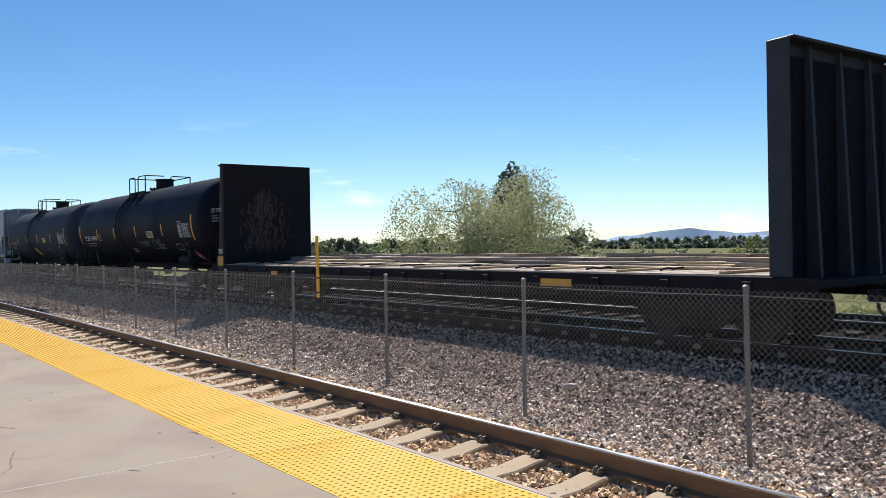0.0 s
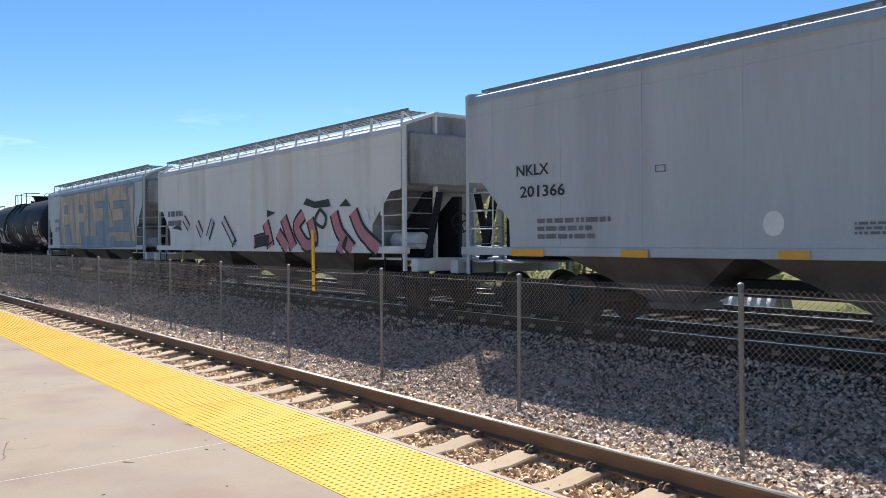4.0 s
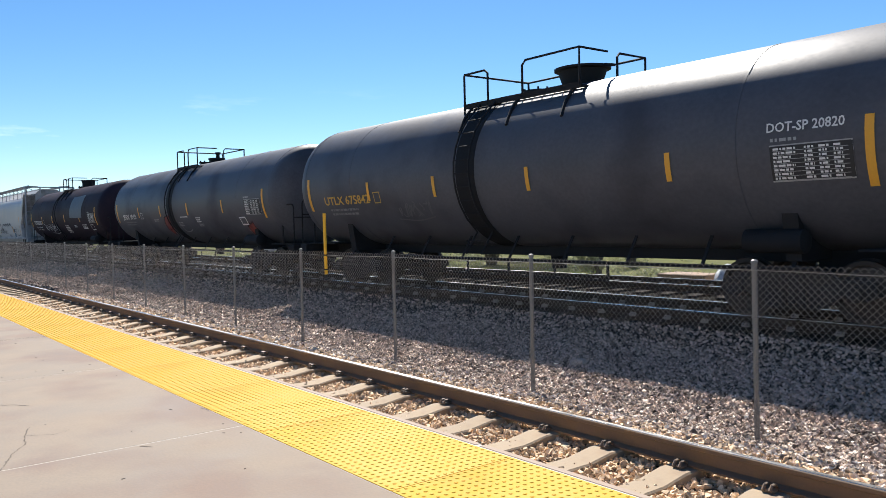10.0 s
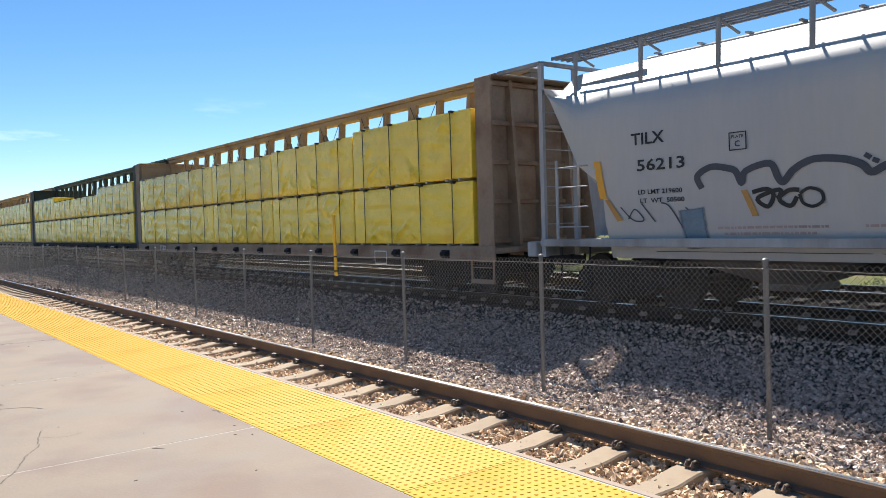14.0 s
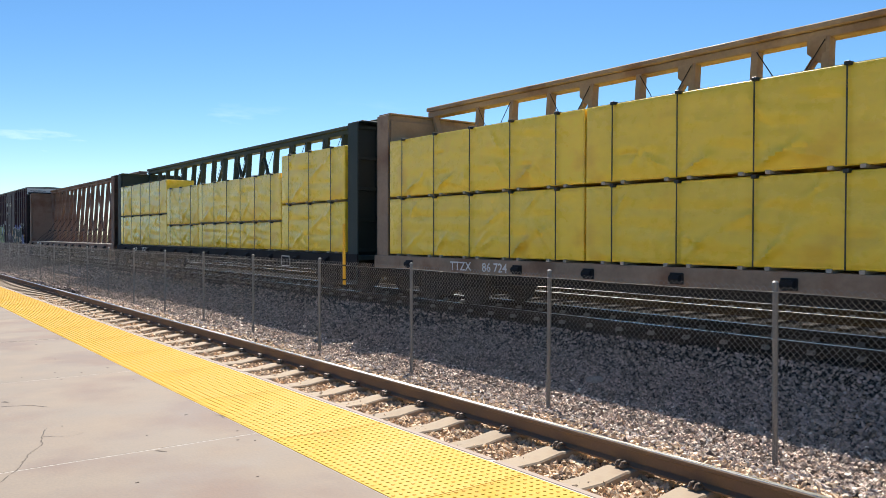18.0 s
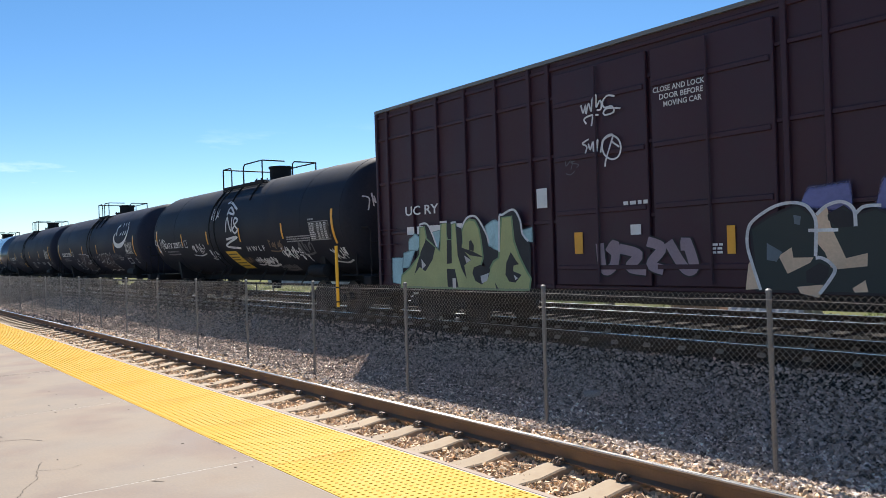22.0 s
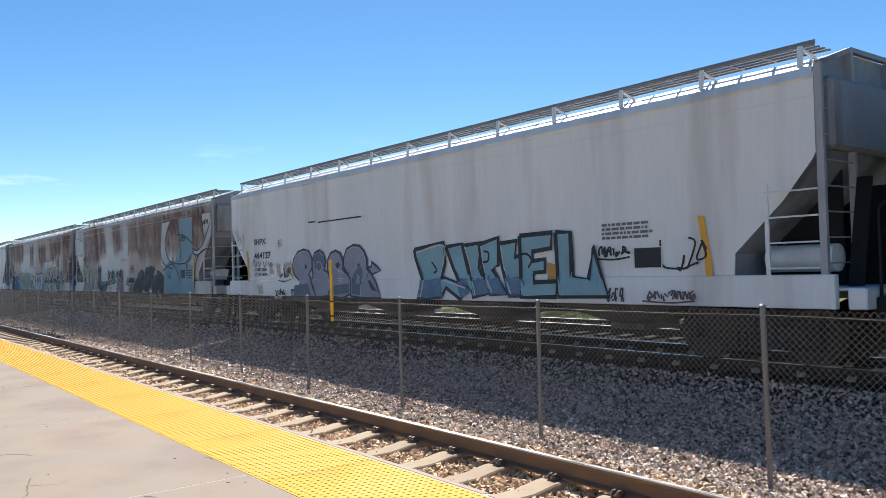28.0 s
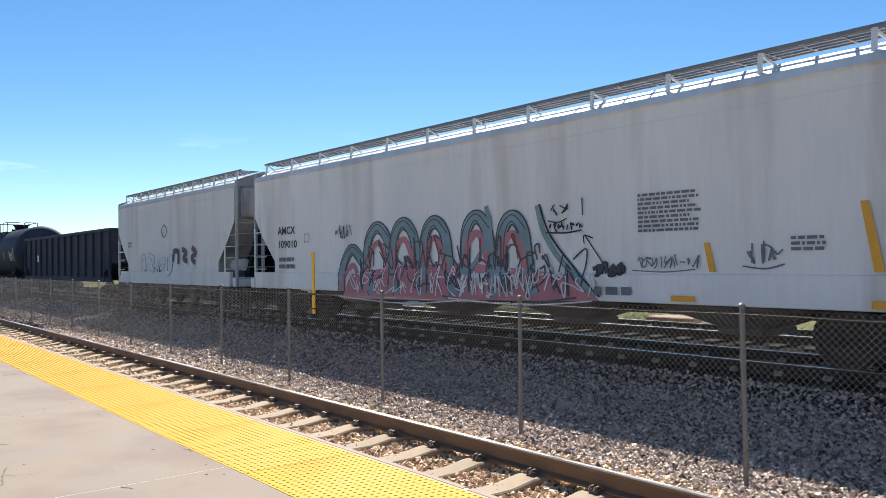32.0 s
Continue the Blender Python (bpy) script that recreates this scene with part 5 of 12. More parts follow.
def tank_car(left, paint, marks="", number="", mark_paint=WHITE_PAINT, kind="bowl", bands=6, seams=(-0.32, 0.32), table=True, seed=1, length=16.85,
             label="black steel tank car with a railed top platform", gate=False, mark_h=0.24, wrap=False, px=0.9, slim=1.0, plat=0.93, wide=0.2, weights=()):
    """left: where the car's left end stands at the start, along the line."""
    half = length / 2
    car = make_car("tank_car", label, "tank car", left - 0.3 - TANK_BACK + half, slim, CAR_HIGH)
    rnd = random.Random(seed)
    part("tank_shell", lambda: shell_geo(half, TANK_R), paint, car, "round steel tank with domed ends", key=f"shell{length}")
    for x in (-half + 0.72, *(q * length for q in seams), half - 0.72):
        part("seam", lambda: band_geo(x, TANK_R - 0.006, 0.05), paint, car, key=f"seam{x:.2f}")
    if wrap:
        part("jacket_band", lambda: band_geo(-0.8, TANK_R - 0.005, 0.6), STEEL_BLACK, car, "dark recessed band round the tank", key="wrap")
    for nm, fn, lb, ky in (("platform_deck", platform_deck, "grated steel walkway", "deck"), ("guard_rail", near_rail, "bent pipe railing", "rail_n"),
                           ("guard_rail", far_rail, "bent pipe railing", "rail_f"), ("guard_rail", gate_rail, "bent pipe railing", "rail_g")):
        ob = part(nm, lambda: fn(plat), STEEL_BLACK, car, lb, key=f"{ky}{plat}")
        ob.location = (px, 0, 0)
    ob = part("manway", lambda: manway(kind), STEEL_BLACK, car, "raised manway housing", key="manway" + kind)
    ob.location = (px + (0.05 if plat > 0.5 else -0.95), 0.1, 0)
    ob = part("valve", valve_geo, STEEL_BLACK, car, "bolted valve cover", key="valve")
    ob.location = (px - (1.15 if plat > 0.5 else 1.75), 0, 0)
    ob = part("ladder", tank_ladder, STEEL_BLACK, car, "steel side ladder", key="tank_ladder")
    ob.location = (px - 1.65, 0, 0)
    for s in (-1, 1):
        ob = part("end_sill", end_platform, STEEL_BLACK, car, "end sill with steps", key="end_sill")
        ob.location = (s * (half + 0.12), 0, 0)
        ob.rotation_euler = (0, 0, 0 if s > 0 else math.pi)
        hp = part("handrail", hoop_geo, STEEL_BLACK, ob, "end handrail hoops", key="hoop")
        sd = part("saddle", saddle_geo, STEEL_BLACK, car, "cradle under the tank", key="saddle")
        sd.location = (s * (half - 2.4), 0, 0)
        truck(car, s * (half - 2.45))
    part("side_pipe", lambda: side_pipe(half), STEEL_BLACK, car, "bottom handrail on brackets", key=f"pipe{length}")
    ob = part("air_reservoir", brake_gear, STEEL_BLACK, car, "brake air reservoir", key="brake")
    ob.location = (half - 2.6, -1.3, 1.32)
    couplers(car, half + 0.12)
    sd = Side(car, tank_y, TANK_BACK)
    fit = half / 8.425
    for u, z0, z1 in ((-7.72 * fit, 2.16, 3.12), (half - 1.33, 2.12, 3.14)):
        sd.rect(u, u + 0.12, z0, z1, ORANGE_PAINT, "reflector", 0.014, "orange reflective strip")
    for u in (-4.75 * fit, -2.1 * fit, 0.83 * fit, 4.02 * fit):
        sd.rect(u, u + 0.1, 2.37, 2.87, ORANGE_PAINT, "reflector", 0.014, "orange reflective strip")
    if marks:
        word = f"{marks} {number}"
        sd.text(word, -6.9 * fit, 2.32, mark_h, mark_paint, width=wide * len(word))
        for k, line in enumerate(weights):
            sd.text(line, -6.7 * fit, 2.08 - 0.16 * k, 0.09, mark_paint, width=0.088 * len(line))
        if not weights:
            sd.bars(-6.7 * fit, -5.2 * fit, 2.2, 2, 0.06, 0.06, DIM_LETTERING, rnd, cut=0.2)
        sd.frame_of(-4.5 * fit, -4.5 * fit + 0.28, 2.3, 2.6, 0.022, mark_paint, label="small boxed marking")
        end_text(car, half, word, 0.15, 3.2, 0.17, DIM_LETTERING, 1.25)
        for k in range(3):
            end_text(car, half, "-- --- --", 0.3, 3.02 - 0.13 * k, 0.1, DIM_LETTERING, 0.8, "small_print")
    if table:
        u0 = half - 2.63
        sd.rect(u0, u0 + 1.15, 2.25, 2.82, BLACK_PAINT, "data_panel", 0.011, "black data panel")
        sd.frame_of(u0, u0 + 1.15, 2.25, 2.82, 0.02, GREY_PAINT, 0.014, label="white-ruled data table")
        for k in range(8):
            z = 2.77 - 0.064 * k
            sd.rect(u0 + 0.04, u0 + 1.1, z - 0.052, z - 0.044, GREY_PAINT, "table_rule", 0.015, nz=1)
            sd.bars(u0 + 0.05, u0 + 0.42, z, 1, 0.032, 0, WHITE_PAINT, rnd, 0.015, cut=0.3)
            for c in (0.5, 0.7, 0.9):
                sd.bars(u0 + c, u0 + c + 0.15, z, 1, 0.032, 0, WHITE_PAINT, rnd, 0.015, cut=0.3)
        sd.bars(u0 + 0.02, u0 + 0.42, 2.92, 1, 0.05, 0, GREY_PAINT, rnd, cut=0.1)
    return car, sd, half, rnd


def end_text(car, half, s, y, z, h, material, width=None, name="lettering"):
    """A word on the domed right end."""
    v, f = text_outline(s)
    k = width / (h * max(a for a, b in v)) if width else 1.0
    return end_lay(car, half, [(y + a * h * k, z + b * h) for a, b in v], f, material, name, f"lettering reading {s}" if name == "lettering" else "rows of small unreadable print")


def end_lay(car, half, v, f, material, name, label, off=0.012):
    pts = []
    for yy, zz in v:
        q = min(0.98, math.hypot(yy, zz - TANK_Z) / TANK_R)
        pts.append((half - HEAD * (1 - (1 - q ** HEAD_P) ** (1 / HEAD_P)) + off, yy, zz))
    me = bpy.data.meshes.new(name)
    me.from_pydata(pts, [], f)
    me.materials.append(material)
    ob = new(name, me)
    ob.parent = car
    ob["label"] = label
    return ob


def end_tag(car, half, y, z, w, h, rnd, material, line=0.04):
    lines, x = [], y
    while x < y + w:
        sw = h * rnd.uniform(0.35, 0.75)
        lines.append([(x + sw * rnd.uniform(-0.2, 1.1), z + h * rnd.uniform(0, 1)) for _ in range(rnd.randint(3, 6))])
        x += sw
    v, f = [], []
    for ln in lines:
        rv, rf = ribbon(curl(ln), line)
        k = len(v)
        v += rv
        f += [tuple(k + i for i in q) for q in rf]
    return end_lay(car, half, v, f, material, "graffiti", "white sprayed tag on the tank's end")


def end_panel(car, half, y0, y1, z0, z1, material, label):
    v = [(y0 + (y1 - y0) * i / 6, z0 + (z1 - z0) * j / 3) for j in range(4) for i in range(7)]
    f = [(j * 7 + i, j * 7 + i + 1, j * 7 + i + 8, j * 7 + i + 7) for j in range(3) for i in range(6)]
    return end_lay(car, half, v, f, material, "painted_panel", label, 0.006)


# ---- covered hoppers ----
# end colours: grime, plus darkening that paints in shade between the cars
END_GRIME_SHADE = mat("shaded_grimy_end_paint", (0.3, 0.3, 0.31), 0.7, var=0.3, big=0.7, fine=12, bump=0.04, stain=(0.13, 0.125, 0.12), amount=0.4, stain_scale=0.9, stretch=(1, 1, 0.3))
END_GREY = mat("dusty_darkened_end_steel", (0.36, 0.36, 0.37), 0.7, var=0.25, big=0.8, fine=12, bump=0.04, stain=(0.2, 0.195, 0.19), amount=0.4, stain_scale=1.1, stretch=(1, 1, 0.3))
WALK_GALV = mat("weathered_grating", (0.22, 0.22, 0.225), 0.6, metal=0.4, var=0.2, big=3, fine=40, bump=0.03)


def hopper_section(eave, roof, round_top, low=0.98):
    """Half section from the bottom, up the near side and over the roof: (y, z)."""
    if round_top:
        pts = [(-1.35, 0.98), (-1.5, 1.6), (-1.58, 2.4), (-1.6, 3.2)]
        pts += [(-1.6 + 0.95 * (1 - math.cos(a)), 3.55 + 0.95 * math.sin(a)) for a in np.linspace(0, 1.25, 7)]
        return pts + [(-0.55, roof), (0, roof + 0.02)]
    return [(-1.58, low), (-1.6, max(1.5, low + 0.02)), (-1.6, eave - 0.35), (-1.6, eave - 0.05), (-1.55, eave), (-1.38, eave + 0.12), (-1.05, roof + 0.08), (-0.55, roof + 0.15), (0, roof + 0.17)]


def hopper_body(half, sec, ends, sheets=0, reach=0.0):
    """The body lofted along the car; ends: (inset, height of the slope sheet's foot) from the end inwards."""
    full = sec + [(-y, z) for y, z in reversed(sec[:-1])]
    st = [(-half + d - reach, zm) for d, zm in ends] + [(half - d, zm) for d, zm in reversed(ends)]
    n = len(full)
    v = [(x, y, max(z, zm)) for x, zm in st for y, z in full]
    f = [(i * n + k, (i + 1) * n + k, (i + 1) * n + k + 1, i * n + k + 1) for i in range(len(st) - 1) for k in range(n - 1)]
    mid = len(ends) - 1
    low = [(i * n, i * n + n - 1, (i + 1) * n + n - 1, (i + 1) * n) for i in range(len(st) - 1)]
    folded = lambda q: all(v[i][2] > full[i % n][1] + 0.001 for i in q)
    if sheets:
        f = [q for q in f if folded(q) and sheets * v[q[0]][0] > 0]
        f += low[:mid] + [tuple(range(n))] if sheets < 0 else low[mid + 1:] + [tuple((len(st) - 1) * n + k for k in range(n))[::-1]]
        used = {i: k for k, i in enumerate(sorted({i for q in f for i in q}))}
        return Geo().add([v[i] for i in used], [tuple(used[i] for i in q) for q in f])
    return Geo().add(v, [q for q in f if not folded(q)] + low[mid:mid + 1])


UNDER_BROWN = mat("brown_grey_underside", (0.15, 0.135, 0.125), 0.85, var=0.3, big=1, fine=15, bump=0.05, stain=(0.09, 0.075, 0.065), amount=0.5, stain_scale=0.8)


def outlet_geo(w, top=1.12):
    g = Geo()
    a, b = w / 2, 0.32
    v = [(x, y, top) for x, y in ((-a, -1.4), (a, -1.4), (a, 1.4), (-a, 1.4))] + [(x, y, 0.5) for x, y in ((-b, -0.45), (b, -0.45), (b, 0.45), (-b, 0.45))]
    g.add(v, [(0, 1, 2, 3), (7, 6, 5, 4)] + [(i, i + 4, (i + 1) % 4 + 4, (i + 1) % 4) for i in range(4)])
    return g.cbox(-0.4, 0.4, -0.55, 0.55, 0.4, 0.52, 0.02)


def roof_walk(half, roof, rise=0.24):
    """The grated running board over the roof with its upright brackets."""
    g = Geo()
    z = roof + rise
    for s in (-1, 1):
        for k in range(4):
            g.bar((-half + 0.15, s * (0.75 + 0.16 * k), z), (half - 0.15, s * (0.75 + 0.16 * k), z), 0.05, 0.03)
        g.bar((-half + 0.1, s * 1.3, z + 0.02), (half - 0.1, s * 1.3, z + 0.03), 0.02, 0.07)
        for x in np.arange(-half + 0.3, half, 0.55):
            g.bar((x, s * 0.7, z), (x, s * 1.3, z), 0.035, 0.025)
    return g


def roof_bracket(eave, roof, rise=0.24):
    g = Geo()
    g.bar((0, -1.36, eave + 0.02), (0, -1.33, roof + rise), 0.075, 0.03, (0, 1, 0))
    g.bar((0.0, -1.28, roof + rise - 0.04), (0.16, -1.0, roof - 0.02), 0.05, 0.03)
    return g


def hatch_geo(roof, length):
    g = Geo().cbox(-length / 2, length / 2, -0.32, 0.32, roof, roof + 0.12, 0.03)
    for x in np.arange(-length / 2 + 0.3, length / 2, 0.9):
        g.bar((x, -0.42, roof + 0.13), (x, 0.42, roof + 0.13), 0.06, 0.03)
    return g


def end_cage(eave, roof, z_sill, flat=False):
    """The roof frame of the end cage."""
    g = Geo()
    if flat:
        for y in (-1.55, 1.55):
            g.bar((-1.2, y, roof + 0.16), (0, y, roof + 0.16), 0.08, 0.08)
        return g.bar((0, -1.55, roof + 0.16), (0, 1.55, roof + 0.16), 0.08, 0.08)
    g.bar((0, -1.55, eave + 0.1), (0, -0.62, roof + 0.2), 0.08, 0.08)
    g.bar((0, 1.55, eave + 0.1), (0, 0.62, roof + 0.2), 0.08, 0.08)
    g.bar((0, -0.62, roof + 0.2), (0, 0.62, roof + 0.2), 0.08, 0.08)
    return g


def cage_post(top, z_sill=0.98):
    return Geo().bar((0, 0, z_sill), (0, 0, top), 0.1, 0.07, (0, 1, 0))


def cage_rung():
    return Geo().tube([(0.02, -1.52, 0), (0.02, -0.64, 0)], 0.014, 5)


def side_ladder(z_sill, top, rungs):
    g = Geo()
    g.bar((-0.75, -1.6, z_sill), (-0.75, -1.6, top), 0.06, 0.03, (0, 1, 0))
    for k in range(rungs):
        z = z_sill + 0.3 + k * 0.4
        g.tube([(-0.75, -1.62, z), (0, -1.6, z)], 0.015, 5)
    return g


def stirrup(z_sill=1.3):
    g = Geo()
    g.bar((-0.7, -1.58, 0.36), (-0.7, -1.58, z_sill), 0.04, 0.025, (0, 1, 0))
    g.bar((0.0, -1.58, 0.36), (0.0, -1.58, z_sill), 0.04, 0.025, (0, 1, 0))
    g.bar((-0.72, -1.58, 0.38), (0.02, -1.58, 0.38), 0.04, 0.1)
    g.tube([(-0.7, -1.58, 0.7), (0.0, -1.58, 0.7)], 0.013, 5)
    return g


def brake_wheel():
    g = Geo()
    ring = [(0, 0.26 * math.cos(2 * math.pi * k / 16), 0.26 * math.sin(2 * math.pi * k / 16)) for k in range(17)]
    g.tube(ring, 0.018, 5)
    for k in range(4):
        a = math.pi * k / 2 + 0.4
        g.bar((0, 0, 0), (0, 0.26 * math.cos(a), 0.26 * math.sin(a)), 0.03, 0.02, (1, 0, 0))
    return g.lathe([(-0.08, 0.05), (0.04, 0.05)], "x", 10)


def hopper_car(left, paint, length=18.9, eave=4.58, roof=4.95, style="slope", outlets=4, rib=0, marks="", number="", mark_paint=BLACK_PAINT, seed=1,
               label="pale grey covered hopper car", mark_h=0.3, cage=None, void="dark", inset=0.0, rise=0.24, reach=0.0):
    half = length / 2
    car = make_car("covered_hopper", label, "hopper car", left + half)
    rnd = random.Random(seed)
    cage = cage or paint
    low, z_sill = (1.42, 1.6) if style in ("slope", "nahx") else (1.2, 1.42) if style == "round" else (0.98, 1.5)
    sec = hopper_section(eave, roof, style == "round", 1.5 if style in ("slope", "nahx") else 0.98)
    foot = {"slope": [(0.0, 3.1), (0.05, 3.05), (0.42, 3.02), (1.2, 2.17), (1.22, 1.52)], "cut": [(0.0, 3.35), (0.05, 3.25), (0.5, 2.65), (1.28, 1.85), (1.3, 1.5)],
            "nahx": [(0.0, 3.42), (0.02, 3.4), (0.4, 2.93), (0.43, 2.6), (0.82, 2.37), (0.86, 1.52)], "round": [(0.0, 4.5), (0.2, 4.3), (0.92, 2.8), (1.45, 2.24), (1.47, 1.4)]}[style]
    foot = [(q + inset, z) for q, z in foot]
    part("hopper_body", lambda: hopper_body(half, sec, foot + [(foot[-1][0] + 0.02, 0.98)], 0, reach), paint, car, "smooth steel body with sloping end sheets", key=f"body{length}{eave}{style}{inset}")
    for s in (-1, 1):
        part("slope_sheet", lambda: hopper_body(half, sec, foot + [(foot[-1][0] + 0.02, 0.98)], s, reach), END_GREY if void == "light" else END_GRIME_SHADE, car, "dusty sloping end sheet, darkened for shade", key=f"slope{length}{eave}{style}{inset}{s}")
    y_of = (lambda z: float(np.interp(z, [p[1] for p in sec], [p[0] for p in sec]))) if style == "round" else (lambda z: -1.6 if z > z_sill else -1.632)
    part("side_sill", lambda: Geo().cbox(-half + 0.35, half - 0.35, -1.63, -1.5, low, z_sill - (0.06 if style == "round" else 0), 0.012).cbox(-half + 0.35, half - 0.35, 1.5, 1.63, low, z_sill, 0.012), cage, car, "long side sill", key=f"sill{length}{style}")
    if style != "round":
        for s in (-1, 1):
            ob = part("end_panel", lambda: Geo().cbox(-0.05, 0.16, -1.4, 1.57, foot[0][1] + 0.05, eave - 0.08, 0.06), END_GRIME_SHADE, car, "grimy upper end sheet, darkened for shade", key=f"endsheet{eave}{style}")
            ob.location = (s * (half - inset), 0, 0)
            ob.rotation_euler = (0, 0, 0 if s > 0 else math.pi)
    part("end_slope", lambda: Geo().box(-half + 2.4, half - 2.4, -0.3, 0.3, 0.7, 1.0), STEEL_BLACK, car, "dark centre sill", key=f"csill{length}")
    part("running_board", lambda: roof_walk(half - inset + (0.45 if style == "round" else 0), roof, rise), WALK_GALV, car, "galvanised grating along the roof", key=f"walk{length}{roof}{inset}{rise}")
    nb = 13
    for k in range(nb):
        ob = part("bracket", lambda: roof_bracket(eave - (0.32 if style == "round" else 0), roof, rise), cage, car, key=f"bracket{eave}{roof}{rise}")
        ob.location = (-half + inset + 0.3 + (2 * half - 2 * inset - 0.6) * k / (nb - 1), 0, 0)
    part("roof_hatch", lambda: hatch_geo(roof, length - 2.2 - 2 * inset), cage, car, "long trough hatch on the roof", key=f"hatch{length}{roof}{inset}")
    part("roof_edge", lambda: Geo().prism([(-1.64, eave - 0.1), (-1.6, eave - 0.14), (-1.5, eave + 0.05), (-1.56, eave + 0.05)], "x", -half + 0.02 + inset, half - 0.02 - inset), cage, car, "rounded roof edge", key=f"edge{length}{eave}{inset}") if style != "round" else None
    for s in (-1, 1):
        ob = part("end_cage", lambda: end_cage(eave, roof, 0.98, style == "round"), END_GREY if style in ("cut", "round") else cage, car, "end posts and ladder rungs", key=f"cage{eave}{roof}")
        ob.location = (s * (half - inset + (0.4 if style == "round" else 0.05)), 0, 0)
        for y in (-1.55, -0.62, 0.62, 1.55):
            top = roof + 0.16 if style == "round" else roof + 0.2 if abs(y) < 1 else eave + 0.1
            part("post", lambda: cage_post(top), END_GREY if style in ("cut", "round") else cage, ob, "upright end post", key=f"cpost{top:.2f}").location = (0, y, 0)
        for k in range(9):
            if 1.28 + k * 0.39 < eave:
                part("rung", cage_rung, END_GREY, ob, key="cage_rung").location = (0, 0, 1.28 + k * 0.39)
        ob = part("side_ladder", lambda: side_ladder(1.3, 2.95, 4), cage, car, "short side ladder with a stirrup step", key="hop_ladder")
        if s > 0:
            ob.location = (half - inset, 0, 0)
        else:
            ob.location = (-half + inset + 0.75, 0, 0)
        st = part("stirrup_step", stirrup, STEEL_BLACK, ob, "dark stirrup step", key="hop_stirrup")
        ob = part("end_sill", lambda: Geo().cbox(-0.15, 0.1, -1.6, 1.6, 0.98, 1.3, 0.02).cbox(-2.0, 0.1, -1.5, 1.5, 1.25, 1.3, 0.01), cage, car, "end sill and deck", key="hop_sill")
        web = None if style == "round" else part("shear_plate", lambda: Geo().prism([(foot[0][0] - inset + 0.12, foot[0][1] + 0.1)] + [(q - inset + 0.1, z + 0.05) for q, z in foot] + [(foot[-1][0] - inset + 0.1, 1.28), (0.12, 1.28)], "y", -0.62, -0.58), STEEL_BLACK, car, "dark plate bracing in the end void", key=f"web{style}")
        if web:
            web.location = (s * (half - inset), 0, 0)
            web.rotation_euler = (0, 0, math.pi if s > 0 else 0)
            web.location.y = -1.2 if s > 0 else 0
        ob.location = (s * (half - 0.05), 0, 0)
        ob.rotation_euler = (0, 0, 0 if s > 0 else math.pi)
        if style == "round":
            ob = part("end_hopper", lambda: Geo().prism([(-2.3, 4.62), (-0.78, 4.58), (-0.8, 3.3), (-1.08, 1.4), (-1.9, 1.4)], "y", -0.85, 0.85), END_GREY, car, "tall grey end of the hopper behind the cage", key="hop_end")
            ob.location = (s * half, 0, 0)
            ob.rotation_euler = (0, 0, 0 if s > 0 else math.pi)
            ob = part("brace", lambda: Geo().bar((-1.5, -1.5, 2.1), (-0.45, -1.5, 3.25), 0.09, 0.05, (0, 1, 0)), END_GREY, car, "diagonal brace at the end", key="hop_diag")
            ob.location = (s * half, 0, 0)
            ob.rotation_euler = (0, 0, 0 if s > 0 else math.pi)
        else:
            ob = part("end_frame", lambda: Geo().prism([(-2.1, 1.3), (-0.25, 1.3), (-0.25, 2.9), (-0.5, 2.9), (-1.9, 1.75)], "y", -0.05, 0.05).bar((-0.3, -1.0, 1.3), (-0.3, -0.6, 3.0), 0.2, 0.06).bar((-0.3, 1.0, 1.3), (-0.3, 0.6, 3.0), 0.2, 0.06), STEEL_BLACK if void == "dark" else cage, car, "plate bracing under the slope sheet", key="hop_brace")
            ob.location = (s * (half - 0.05), 0, 0)
            ob.rotation_euler = (0, 0, 0 if s > 0 else math.pi)
        truck(car, s * (half - 2.0))
    if style != "round":
        ob = part("air_reservoir", lambda: Geo().lathe([(-0.55, 0.04), (-0.5, 0.22), (0.5, 0.22), (0.55, 0.04)], "x", 16), cage, car, "grey brake air reservoir", key="hop_air")
        ob.location = (half - 1.1, -0.95, 1.75)
    ob = part("brake_wheel", brake_wheel, STEEL_BLACK, car, "round hand-brake wheel", key="bwheel")
    ob.location = (half + 0.05, -0.3, 2.2)
    for k in range(outlets):
        ob = part("outlet", lambda: outlet_geo((length - 5.6) / outlets - 0.1, 1.5 if low > 1.3 else 1.12), UNDER_BROWN, car, "brown-grey tapered discharge outlet", key=f"outlet{length}{outlets}{low}")
        ob.location = (-half + 2.8 + (length - 5.6) * (k + 0.5) / outlets, 0, 0)
    for k in range(rib):
        x = -half + 1.3 + (length - 2.6) * k / (rib - 1)
        ob = part("seam", lambda: Geo().cbox(-0.02, 0.02, -1.608, -1.59, 1.5, eave - 0.1, 0.003), paint, car, key=f"rib{eave}")
        ob.location = (x, 0, 0)
    if style != "round":
        part("seam", lambda: Geo().cbox(-half + inset + 0.05, half - inset - 0.05, -1.608, -1.595, eave - 0.4, eave - 0.375, 0.004), cage, car, "long weld seam under the eave", key=f"eaveseam{length}{eave}{inset}")
    couplers(car, half)
    sd = Side(car, y_of)
    if marks:
        sd.text(marks, -half + 1.35, 3.0, mark_h, mark_paint)
        sd.text(number, -half + 1.35, 3.0 - mark_h * 1.6, mark_h, mark_paint)
        sd.bars(-half + 1.4, -half + 2.9, 2.25, 2, 0.09, 0.09, mark_paint, rnd)
